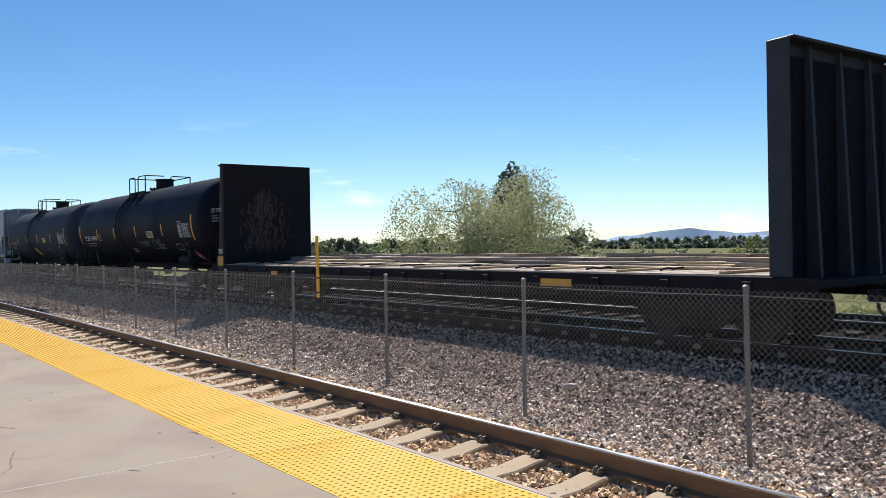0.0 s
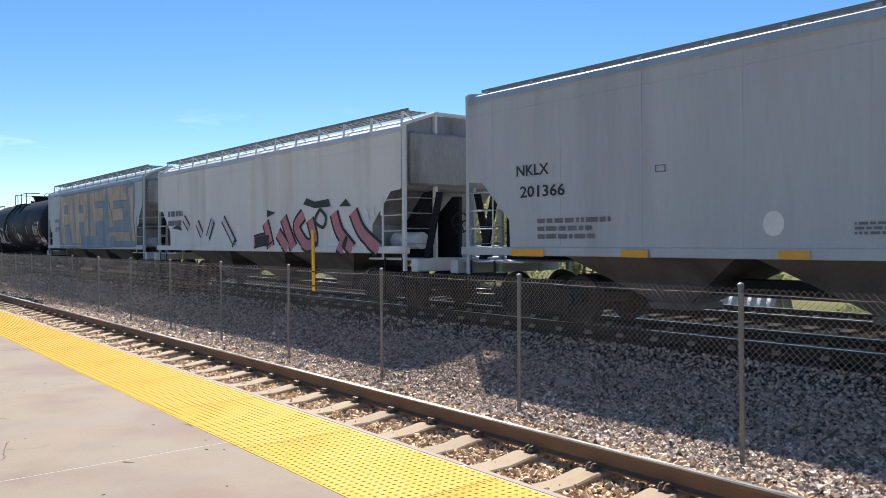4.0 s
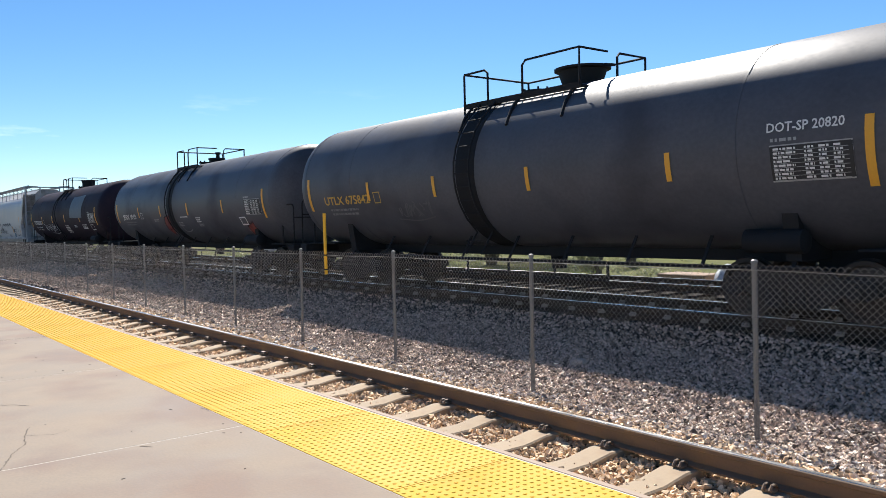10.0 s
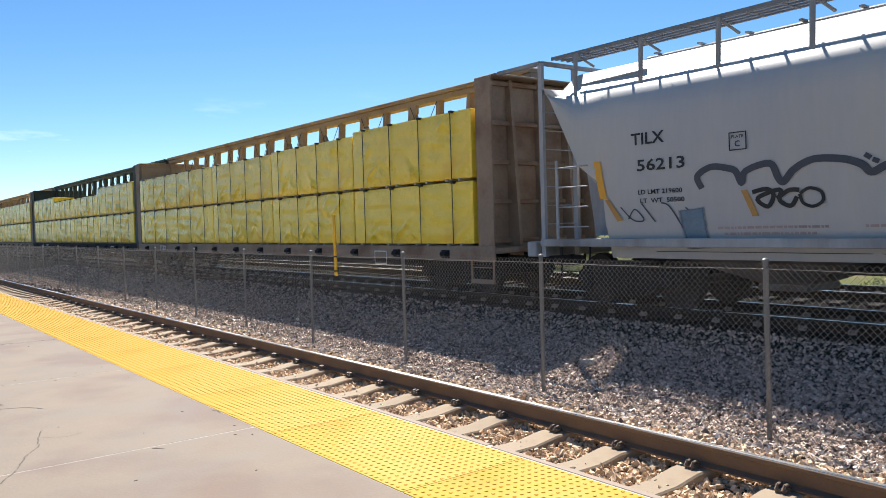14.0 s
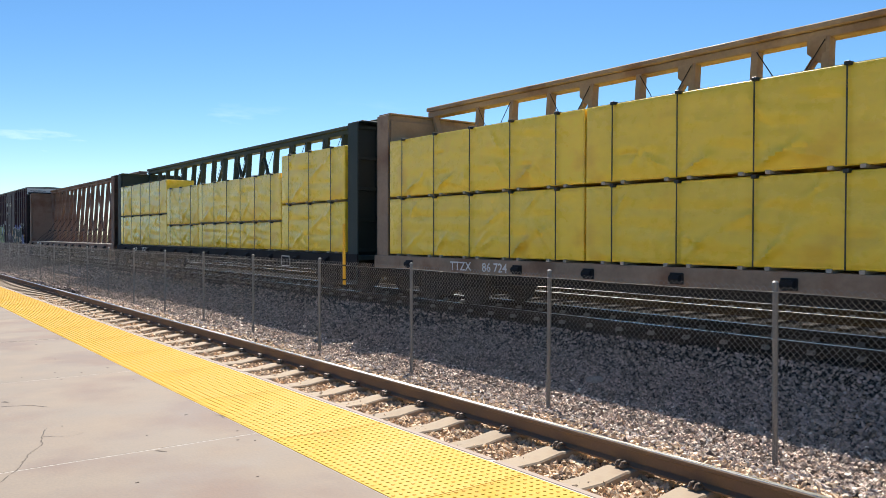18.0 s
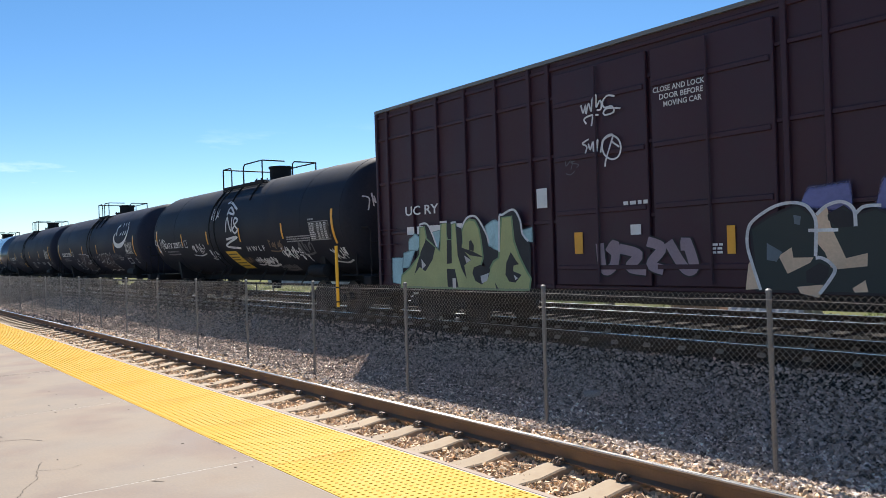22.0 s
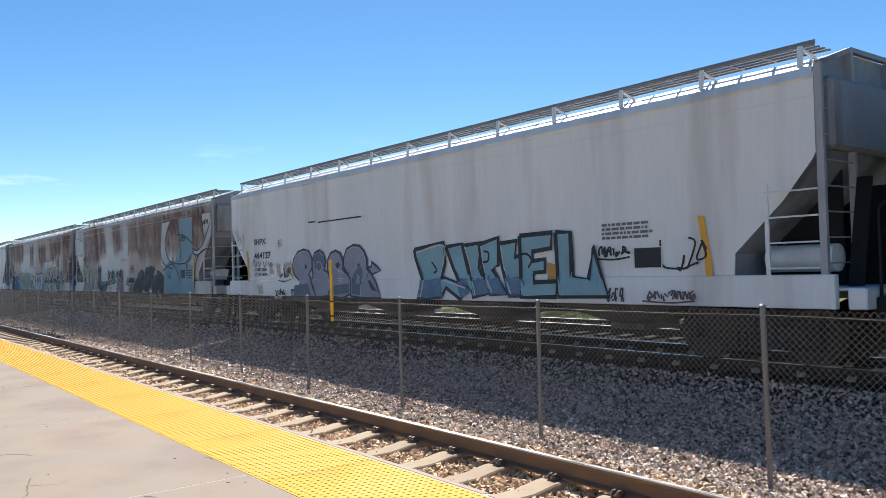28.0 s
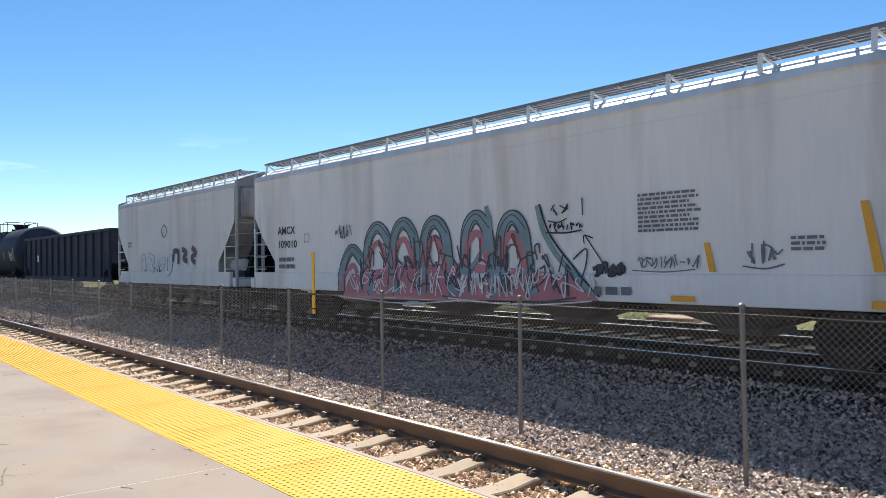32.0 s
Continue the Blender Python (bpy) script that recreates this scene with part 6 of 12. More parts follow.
        sd.frame_of(-half + 3.4, -half + 3.75, 2.85, 3.2, 0.02, mark_paint, label="small boxed marking")
    return car, sd, half, rnd


# ---- centre-beam lumber cars ----
def beam_truss(half):
    """The middle wall: top chord, posts and diagonals."""
    g = Geo()
    top = 5.28
    g.cbox(-half + 0.3, half - 0.3, -0.16, 0.16, top - 0.16, top, 0.02)
    g.cbox(-half + 0.3, half - 0.3, -0.22, 0.22, top, top + 0.12, 0.02)
    return g


def beam_post(top=5.15):
    """A tapered upright that leans in towards the top chord, with lashing holes framed on its face."""
    g = Geo()
    lo, hi = [(-0.095, -0.46), (0.095, -0.46), (0.095, -0.24), (-0.095, -0.24)], [(-0.06, -0.17), (0.06, -0.17), (0.06, 0.0), (-0.06, 0.0)]
    v = [(x, y, 1.15) for x, y in lo] + [(x, y, top) for x, y in hi]
    return g.add(v, [(3, 2, 1, 0), (4, 5, 6, 7)] + [(i, (i + 1) % 4, (i + 1) % 4 + 4, i + 4) for i in range(4)])


def eyelet(z):
    """A small lashing eye on the post's near face."""
    y = -0.46 + 0.29 * (z - 1.15) / 4.0
    return Geo().cbox(-0.05, -0.02, y - 0.012, y + 0.01, z - 0.05, z + 0.05, 0.004)


def bulkhead_parts(parent, top, paint, deep=0.42, far=1.6, key="", ribs=5):
    """End wall: plate, cheeks and ribs as parts; its outer face looks to +x."""
    part("plate", lambda: Geo().cbox(-0.06, 0.0, -1.56, far - 0.04, 1.0, top, 0.01), paint, parent, "flat steel plate", key="bplate" + key)
    for y in (-1.6, far - 0.06):
        ob = part("cheek", lambda: Geo().cbox(-0.1, deep, 0, 0.06, 0.95, top, 0.012), paint, parent, "deep edge plate", key="bcheek" + key)
        ob.location = (0, y, 0)
    for y in (-0.75, 0.1, 0.95):
        ob = part("stake", lambda: Geo().prism([(0.0, 0.95), (deep * 0.9, 0.95), (deep * 0.3, top), (0.0, top)], "y", -0.04, 0.04), paint, parent, "sloping upright rib", key="bstake" + key)
        ob.location = (0, y, 0)
    for k in range(ribs):
        ob = part("rib", lambda: Geo().cbox(0, 0.1, -1.54, far - 0.06, -0.05, 0.05, 0.01), paint, parent, key="brib" + key)
        ob.location = (0, 0, 1.3 + (top - 1.4) * k / 4)
    part("lip", lambda: Geo().cbox(-0.12, deep, -1.45, far - 0.06, top, top + 0.05, 0.012), paint, parent, "top lip", key="blip" + key)


def centre_deck(half):
    return Geo().cbox(-half, half, -1.59, 1.59, 1.02, 1.16, 0.02)


DECK_BOARD = mat("pale_deck_board", (0.5, 0.42, 0.33), 0.85, var=0.2, big=3, fine=30, bump=0.1, tone=0.2)
STRAP = mat("black_strap", (0.02, 0.02, 0.02), 0.5, var=0.1, bump=0)


def winch_geo():
    return Geo().lathe([(-0.1, 0.07), (0.1, 0.07)], "x", 10).cbox(-0.12, 0.12, 0.0, 0.1, -0.1, 0.1, 0.01)


def centrebeam(left, paint, shift=0.0, length=24.0, label="tan centre-beam lumber car", marks="", number="", seed=1, top=5.3, empty=False):
    half = length / 2
    car = make_car("centre_beam_car", label, "lumber car", left + 11.6 + shift)
    rnd = random.Random(seed)
    part("deck", lambda: centre_deck(half), paint, car, "long flat steel deck", key=f"cdeck{length}")
    for s in (-1, 1):
        ob = part("side_sill", lambda: Geo().cbox(-half, half, -0.03, 0.03, 0.86, 1.2, 0.012), STEEL_BLACK if paint is CAR_GREEN else paint, car, "long side sill", key=f"csidesill{length}")
        ob.location = (0, s * 1.62, 0)
    part("centre_sill", lambda: Geo().box(-half + 1, half - 1, -0.35, 0.35, 0.55, 1.02), STEEL_BLACK, car, "dark centre sill", key=f"ccsill{length}")
    part("top_chord", lambda: beam_truss(half), paint, car, "top chord of the middle wall", key=f"chord{length}")
    step = 1.21
    for k in range(-8, 9):
        ob = part("post", beam_post, paint, car, "tapered upright of the middle wall", key="beam_post")
        ob.location = (step * k, 0, 0)
        for z in (2.2, 3.0, 3.8, 4.5):
            e = part("eyelet", lambda: eyelet(z), GALV, ob, key=f"eyelet{z}")
    for s in (-1, 1):
        for k in (0, 2, 4, 6):
            x0 = s * step * k + (0 if s > 0 else step)
            part("brace", Geo().bar((x0, -0.1, 5.12), (x0 + s * 2 * step, -0.3, 1.2), 0.08, 0.11, (0, 1, 0)), paint, car, "diagonal brace")
            part("gusset", Geo().prism([(x0, 5.14), (x0 + s * 0.3, 5.14), (x0 + s * 0.3, 4.9), (x0 + s * 0.12, 4.72), (x0, 4.7)], "y", -0.19, -0.1), paint, car, "small corner plate")
        part("brace", Geo().bar((s * 9.75, -0.3, 1.2), (s * (half - 0.55), -0.1, 5.1), 0.1, 0.15, (0, 1, 0)), paint, car, "diagonal brace")
        ob = part("bulkhead", lambda: Geo().cbox(-0.11, -0.06, -1.5, 1.5, 1.1, top - 0.4, 0.01), paint, car, "ribbed steel end wall", key="cbulk")
        ob.location = (s * (half - 0.45), 0, 0)
        ob.rotation_euler = (0, 0, 0 if s > 0 else math.pi)
        bulkhead_parts(ob, top - 0.25, paint, 0.4, key="c")
        truck(car, s * (half - 2.1))
    for k in range(-8, 8, 2) if not empty else ():
        x = step * (k + 0.5)
        part("cable", Geo().tube([(x - 0.55, -0.2, 5.1), (x + 0.65, -0.36, 3.2)], 0.009, 4).tube([(x + 0.6, -0.2, 5.1), (x - 0.5, -0.36, 3.2)], 0.009, 4), STEEL_BLACK, car, "thin lashing cables crossing between the uprights")
    for k in range(44):
        x = -half + 0.7 + (2 * half - 1.4) * (k + 0.5) / 44
        ob = part("deck_board", lambda: Geo().cbox(-0.1, 0.1, -1.5, -0.42, 1.16, 1.2, 0.008), DECK_BOARD, car, "pale worn deck board", key="cboard")
        ob.location = (x, 0, 0)
    if empty:
        for k in range(12):
            x = -9.4 + 1.7 * k
            part("cable", Geo().tube([(x, -1.55, 1.25), (x + 0.25, -1.1, 1.75), (x + 0.45, -0.7, 2.1), (x + 0.6, -0.34, 2.9)], 0.012, 4).tube([(x + 0.9, -1.5, 1.25), (x + 0.7, -1.0, 1.7), (x + 0.4, -0.75, 2.15), (x, -0.34, 2.7)], 0.012, 4), STEEL_BLACK, car, "slack lashing cable")
            part("corner_guard", Geo().cbox(x + 0.36, x + 0.5, -0.8, -0.66, 2.0, 2.1, 0.01), STRAP, car, "black corner guard on the cable")
    for k in (0, 2, 3, 4, 5, 6, 7, 8, 9, 10, 11):
        ob = part("winch", winch_geo, STEEL_BLACK, car, "cable winch on the side sill", key="winch")
        ob.location = (-half + 1.6 + (2 * half - 3.2) * k / 11, -1.7, 1.0)
    ob = part("step", lambda: stirrup(1.0), paint, car, "stirrup step", key="cstep")
    ob.location = (half - 0.1, 0, 0)
    couplers(car, half)
    sd = Side(car, lambda z: -1.655)
    if marks:
        sd.text(marks, -half + 3.2, 0.92, 0.21, WHITE_PAINT)
        sd.text(number, -half + 4.3, 0.92, 0.21, WHITE_PAINT)
    sd.frame_of(half - 4.5, half - 3.95, 0.7, 1.06, 0.03, WHITE_PAINT, label="white-framed stencil box")
    return car, sd, half, rnd


WRAP = mat("yellow_lumber_wrap", (0.97, 0.67, 0.05), 0.3, var=0.08, big=1.1, fine=6, bump=0.4, stain=(0.86, 0.54, 0.04), amount=0.25, stain_scale=1.0, tone=0.06, stretch=(1.0, 1, 1.2), coat=0.2)
WHITE_WRAP = mat("white_tarpaulin", (0.75, 0.74, 0.72), 0.5, var=0.1, big=1, fine=6, bump=0.3)
SPACER = mat("pale_spacer_timber", (0.42, 0.36, 0.3), 0.8, var=0.2, big=3, fine=30)
TIMBER = mat("bare_timber", (0.5, 0.36, 0.2), 0.8, var=0.2, big=3, fine=30, stretch=(0.2, 1, 1))


def bundle_geo(w, d, h, seed):
    """A stack of boards in plastic sheet: bulging, creased faces."""
    r = random.Random(seed)
    nx, nz = max(4, int(w / 0.055)), max(4, int(h / 0.055))
    bays = max(1, round(w / 1.3))
    folds = [(r.uniform(0, w), r.uniform(0, h), r.uniform(0.35, 1.6) * r.choice((-1, 1)), r.uniform(0.2, 0.7)) for _ in range(int(w * 1.2))]
    # pulls that fan out from the feet of the straps, and creases along the layers of boards
    for k in range(bays + 1):
        for q in range(r.randint(1, 3)):
            sl, ln = r.uniform(0.25, 1.3) * r.choice((-1, 1)), r.uniform(0.35, 0.8)
            folds.append((w * (k + 0.5) / bays + ln * 0.7 * math.copysign(1, sl) / math.hypot(1, sl), ln * 0.7 * abs(sl) / math.hypot(1, sl) + 0.03, sl, ln))
    layers = [(h * q, r.uniform(0, w), r.uniform(0.25, 0.7)) for q in (0.33, 0.66) for _ in range(bays)]
    v, f = [], []
    ph = [r.uniform(0, 6) for _ in range(6)]
    for i in range(nx + 1):
        for j in range(nz + 1):
            a, b = i / nx, j / nz
            e = min(1, 6 * min(a, 1 - a, b, 1 - b))
            crease = 0.012 * math.sin(9 * a + 14 * b + ph[0]) * math.sin(5 * a - 11 * b + ph[1]) + 0.014 * math.sin(23 * (a + 0.7 * b) + ph[2]) * math.exp(-abs(a - b - 0.2) * 4)
            for fx, fz, sl, ln in folds:
                dx, dz = w * a - fx, h * b - fz
                q = math.hypot(1, sl)
                along, off = (dx + sl * dz) / q, (sl * dx - dz) / q
                if abs(along) < ln and abs(off) < 0.2:
                    crease += 0.05 * (1 - abs(along) / ln) * math.exp(-(off / 0.045) ** 2)
            for lz, lx, ln in layers:
                if abs(w * a - lx) < ln and abs(h * b - lz) < 0.15:
                    crease -= 0.02 * (1 - abs(w * a - lx) / ln) * math.exp(-((h * b - lz) / 0.04) ** 2)
            v.append((-w / 2 + w * a, -0.02 * e - crease * e + (0 if e > 0.01 else 0.02), h * b))
    m = nz + 1
    f += [(i * m + j, (i + 1) * m + j, (i + 1) * m + j + 1, i * m + j + 1) for i in range(nx) for j in range(nz)]
    g = Geo().add(v, f)
    g.cbox(-w / 2, w / 2, 0.005, d, 0.0, h, 0.02)
    return g


def lumber_bundle(u, z, w, h, far, car_x, seed, paint=None, straps=2, label="stack of boards wrapped in yellow plastic with black straps"):
    """A wrapped bundle on a lumber car; u along the car, near or far side of the middle wall."""
    x = car_x + u
    ob = thing("lumber_bundle", label, "lumber bundle", pose(x, FAR_CL + CAR_WIDE * (0.38 if far else -1.63), FAR_Z + CAR_HIGH * z) @ Matrix.Diagonal((1, CAR_WIDE, CAR_HIGH, 1)), "lumber load")
    TRAIN.append((ob, x))
    part("wrap", lambda: bundle_geo(w, 1.22, h, seed % 7), paint or WRAP, ob, "creased plastic sheet", key=f"bundle{w:.2f}{h:.2f}{seed % 7}")
    for k in range(straps):
        s = part("strap", lambda: Geo().box(-0.008, 0.008, -0.075, -0.06, 0, h + 0.01).box(-0.008, 0.008, -0.075, 1.2, h + 0.002, h + 0.012), STRAP, ob, "black strap", key=f"strap{h:.2f}")
        s.location = (-w / 2 + w * (k + 0.5) / straps, 0, 0)
        c = part("corner_guard", lambda: Geo().cbox(-0.04, 0.04, -0.085, 0.05, h - 0.04, h + 0.02, 0.008), STRAP, ob, "black corner guard", key=f"guard{h:.2f}")
        c.location = (-w / 2 + w * (k + 0.5) / straps, 0, 0)
        for d in (-0.24, 0.2):
            p = part("spacer", lambda: Geo().cbox(-0.04, 0.04, -0.03, 1.1, -0.05, 0.01, 0.006), SPACER, ob, "pale timber spacer under the stack", key="spacer")
            p.location = (-w / 2 + w * (k + 0.5) / straps + d, 0, 0)
    return ob


def load(car_x, half, layout, seed, far_drop=0.0):
    """layout: (share of the length, lower height, upper height) from left to right, on both sides."""
    span = 2 * half - 1.3
    u = -span / 2
    r = random.Random(seed)
    total = sum(q[0] for q in layout)
    for share, lo, hi in layout:
        w = span * share / total
        n = max(1, round(w / 1.3))
        lumber_bundle(u + w / 2, 1.25, w - 0.05, lo - 0.05, False, car_x, r.randint(0, 99), straps=n)
        if hi:
            lumber_bundle(u + w / 2, 1.2 + lo + 0.07, w - 0.05, hi, False, car_x, r.randint(0, 99), straps=n)
        lumber_bundle(u + w / 2, 1.2, w - 0.05, lo + (hi or 0) + 0.07 - far_drop, True, car_x, r.randint(0, 99), straps=n)
        u += w


# ---- box car, flat car, open hopper ----
def box_car(left, paint, length=16.6):
    half = length / 2
    car = make_car("box_car", "dark maroon high-cube box car with graffiti along its side", "box car", left + half)
    top, low = 5.76, 0.95
    part("car_body", lambda: Geo().cbox(-half, half, -1.52, 1.52, low, top - 0.1, 0.02), paint, car, "ribbed maroon steel body", key="box")
    part("roof", lambda: Geo().prism([(-1.58, top - 0.12), (-1.58, top - 0.04), (0, top + 0.06), (1.58, top - 0.04), (1.58, top - 0.12)], "x", -half - 0.03, half + 0.03), GALV, car, "shallow galvanised roof", key="boxroof")
    part("end_panel", lambda: Geo().cbox(half, half + 0.02, -1.53, 1.53, top - 0.62, top - 0.1, 0.005), WHITE_PAINT, car, "white band across the top of the end", key="boxend")
    part("end_sheet", lambda: Geo().cbox(half, half + 0.02, -1.53, 1.53, low, top - 0.625, 0.005), STEEL_BLACK, car, "black ribbed end sheet", key="boxendsheet")
    door0, door1 = -1.9, 2.6
    xs = [-half + 0.5 + 1.0 * k for k in range(int((half + door0) / 1.0))] + [door1 + 0.7 + 0.95 * k for k in range(int((half - door1 - 0.4) / 0.95))]
    for x in xs + [-half + 0.04, half - 0.04, door0 - 0.1, door1 + 0.1]:
        ob = part("rib", lambda: Geo().cbox(-0.045, 0.045, -1.6, -1.5, low, top - 0.14, 0.012), paint, car, "pressed steel rib", key="boxrib")
        ob.location = (x, 0, 0)
    for z in (1.0, 2.35, 3.7, 4.9, 5.5):
        part("rail", lambda: Geo().cbox(-half, half, -1.56, -1.5, z - 0.04, z + 0.04, 0.01), paint, car, "side stiffener", key=f"boxrail{z}")
    for a, b in ((door0, (door0 + door1) / 2), ((door0 + door1) / 2, door1)):
        d = part("door", Geo().cbox(a + 0.05, b - 0.05, -1.61, -1.52, 1.05, 5.35, 0.015), paint, car, "sliding plug door")
        for z in (1.4, 2.5, 3.6, 4.7):
            part("door_rib", Geo().cbox(a + 0.1, b - 0.1, -1.64, -1.6, z - 0.05, z + 0.05, 0.012), paint, d)
        part("lock_rod", Geo().tube([((a + b) / 2, -1.66, 1.1), ((a + b) / 2, -1.66, 5.3)], 0.025, 6), paint, d, "vertical locking rod")
    for k in range(7):
        z = 1.5 + k * 0.62
        part("end_rib", lambda: Geo().cbox(half, half + 0.07, -1.45, 1.45, z - 0.1, z + 0.1, 0.03), STEEL_BLACK, car, key=f"boxer{k}")
    part("underframe", lambda: Geo().box(-half + 0.4, half - 0.4, -0.3, 0.3, 0.6, 0.96).box(-half + 0.2, half - 0.2, -1.45, -1.35, 0.78, 0.96), STEEL_BLACK, car, "dark underframe", key="boxunder")
    for s in (-1, 1):
        truck(car, s * (half - 1.9))
        ob = part("ladder", lambda: side_ladder(0.95, 2.6, 4), paint, car, "short side ladder", key="boxladder")
        ob.location = (half - 0.1 if s > 0 else -half + 0.85, 0, 0)
    couplers(car, half)
    for word, y, h, wd in (("EXCESS HEIGHT CAR", -1.3, 0.1, 1.1), ("UCRY", 0.35, 0.13, 0.4)):
        v, f = text_outline(word)
        k = wd / (h * max(p[0] for p in v))
        me = bpy.data.meshes.new("lettering")
        me.from_pydata([(half + 0.028, y + a * h * k, top - 0.38 + b * h) for a, b in v], [], f)
        me.materials.append(BLACK_PAINT)
        ob = new("lettering", me)
        ob.parent = car
        ob["label"] = f"lettering reading {word}"
    return car, Side(car, lambda z: -1.615), half, random.Random(77)


def flat_car(left, length=19.2):
    paint = mat("flatcar_brown_black", (0.016, 0.0155, 0.02), 0.7, var=0.3, big=0.8, fine=12, spec=0.1, stain=(0.02, 0.016, 0.018), amount=0.3, stain_scale=0.7)
    # lighter, bluer copy for the front end wall, painting in lens glare
    glare_paint = mat("end_wall_glare_blue", (0.038, 0.043, 0.06), 0.6, var=0.3, big=0.8, fine=12, spec=0.2, stain=(0.05, 0.045, 0.05), amount=0.35, stain_scale=0.7)
    half = length / 2
    car = make_car("bulkhead_flat_car", "dark brown bulkhead flat car with an empty plank deck", "flat car", left + half)
    part("underframe", Geo().cbox(-half, half, -1.6, 1.6, 1.0, 1.14, 0.02).cbox(-half, half, -1.64, -1.56, 0.72, 1.18, 0.012).cbox(-half, half, 1.56, 1.64, 0.72, 1.18, 0.012).box(-half + 1, half - 1, -0.4, 0.4, 0.5, 1.0), paint, car, "dark steel side sills")
    deck = mat("weathered_deck_planks", (0.3, 0.235, 0.19), 0.9, var=0.25, big=2, fine=30, stretch=(1, 0.2, 1), bump=0.15, tone=0.35)
    n = 62
    for k in range(n):
        w = (2 * half - 1.4) / n
        ob = part("plank", lambda: Geo().cbox(-w / 2 + 0.008, w / 2 - 0.008, -1.58, 1.58, 1.14, 1.2, 0.008), deck, car, key="flatplank")
        ob.location = (-half + 0.7 + w * (k + 0.5), 0, 0.004 * math.sin(k * 2.3))
    r = random.Random(3)
    for k in range(10):
        x = -half + 1.5 + (2 * half - 3) * k / 9
        ob = part("bearing_strip", lambda: Geo().cbox(-0.05, 0.05, -1.5, 1.5, 1.2, 1.25, 0.006), TIMBER, car, "loose timber bearer across the deck", key="bearer")
        ob.location = (x, 0, 0)
        ob.rotation_euler = (0, 0, r.uniform(-0.06, 0.06))
        ob = part("chain", lambda: Geo().tube([(0.02 * math.sin(i * 1.7), -1.2 + 0.13 * i, 1.22 + 0.03 * abs(math.sin(i))) for i in range(14)], 0.022, 5), STEEL_BLACK, car, "loose tie-down chain", key="chain")
        ob.location = (x + r.uniform(0.3, 0.9), r.uniform(-0.2, 0.5), 0)
    for k in range(150):
        row = k % 6
        y, ln = 0.0 + 0.29 * row + r.uniform(-0.06, 0.06), r.uniform(1.2, 3.6)
        x = r.uniform(-half + 2.2, half - 2.2)
        tier = (0, 0, 1, 2, 2, 3)[row] * r.choice((0.6, 1.0, 1.0))
        ob = part("dunnage_board", lambda: Geo().cbox(-0.5, 0.5, -0.11, 0.11, 0.0, 0.055, 0.006), deck if k % 4 else TIMBER, car, "loose weathered dunnage board", key="dunnage")
        ob.location = (x, y, 1.2 + 0.058 * tier)
        ob.scale = (ln, 1, 1 + 0.4 * tier)
        ob.rotation_euler = (r.uniform(-0.05, 0.05), r.uniform(-0.01, 0.01), r.uniform(-0.12, 0.12))
    for s in (-1, 1):
        ob = part("bulkhead", lambda: Geo().cbox(-0.1, 0.0, -1.5, 1.5, 1.1, 4.7, 0.01) if s > 0 else Geo().prism([(-0.1, -1.6), (0.0, -1.6), (0.2, 1.6), (0.1, 1.6)], "z", 1.12, 4.86), paint, car, "tall dark steel end wall", key=f"fbulk{s}")
        ob.location = (half - 0.48 if s > 0 else -half + 0.75, 0, 0)
        if s < 0:
            part("cheek", lambda: Geo().prism([(-0.36, 1.0), (0.01, 1.0), (0.01, 4.86), (-0.12, 4.86)], "y", -1.66, -1.6), spray("rubbed_brown_steel", (0.035, 0.02, 0.017)), ob, "tapered edge plate with rubbed brown paint", key="fcheek")
            part("bracket", lambda: Geo().cbox(-0.36, 0.06, -1.7, -1.66, 1.15, 1.5, 0.02), GOLD_PAINT, ob, "worn yellow corner bracket", key="fbracket")
            v, f = text_outline("FUNK")
            me = bpy.data.meshes.new("graffiti")
            k = 0.34 / max(p[0] for p in v)
            me.from_pydata([(-0.33 + a * k, -1.664, 1.58 + b * 0.19) for a, b in v], [], f)
            me.materials.append(CHALK)
            gr = new("graffiti", me)
            gr.parent = ob
            gr["label"] = "white graffiti reading FUNK"
            part("stub", lambda: Geo().cbox(-0.3, 0.0, -1.66, -1.55, 4.78, 4.84, 0.01), paint, ob, "short bar at the top corner", key="fstub")
            for y in (-0.8, 0.2, 1.2):
                part("stake", lambda: Geo().prism([(-0.1, 0.95), (-0.55, 0.95), (-0.2, 4.7), (-0.1, 4.7)], "y", y - 0.04, y + 0.04), paint, ob, "sloping upright rib", key=f"fstake{y}")
        else:
            bulkhead_parts(ob, 4.88, glare_paint, 0.24, 1.6, key="f", ribs=0)
            ob.rotation_euler = (0, 0, -0.08)
        truck(car, s * (half - 2.2))
    for k in range(14):
        ob = part("stake_pocket", lambda: Geo().cbox(-0.08, 0.08, -1.7, -1.63, 0.8, 1.1, 0.012), paint, car, key="pocket")
        ob.location = (-half + 1 + (2 * half - 2) * k / 13, 0, 0)
    couplers(car, half)
    sd = Side(car, lambda z: -1.645)
    sd.rect(half - 5.2, half - 4.4, 0.9, 1.05, GOLD_PAINT, label="faded yellow stencil")
    sd.rect(-half + 4.2, -half + 4.6, 0.9, 1.02, ORANGE_PAINT, "reflector", label="orange reflector")
    # rubbed brown graffiti on the inner face of the rear end wall
    g, rr = Geo(), random.Random(9)
    v, f = [], []
    for k in range(190):
        y = rr.gauss(-0.15, 0.42)
        z = rr.uniform(1.8, 3.9 - 0.9 * y * y)
        d = rr.uniform(0.06, 0.24)
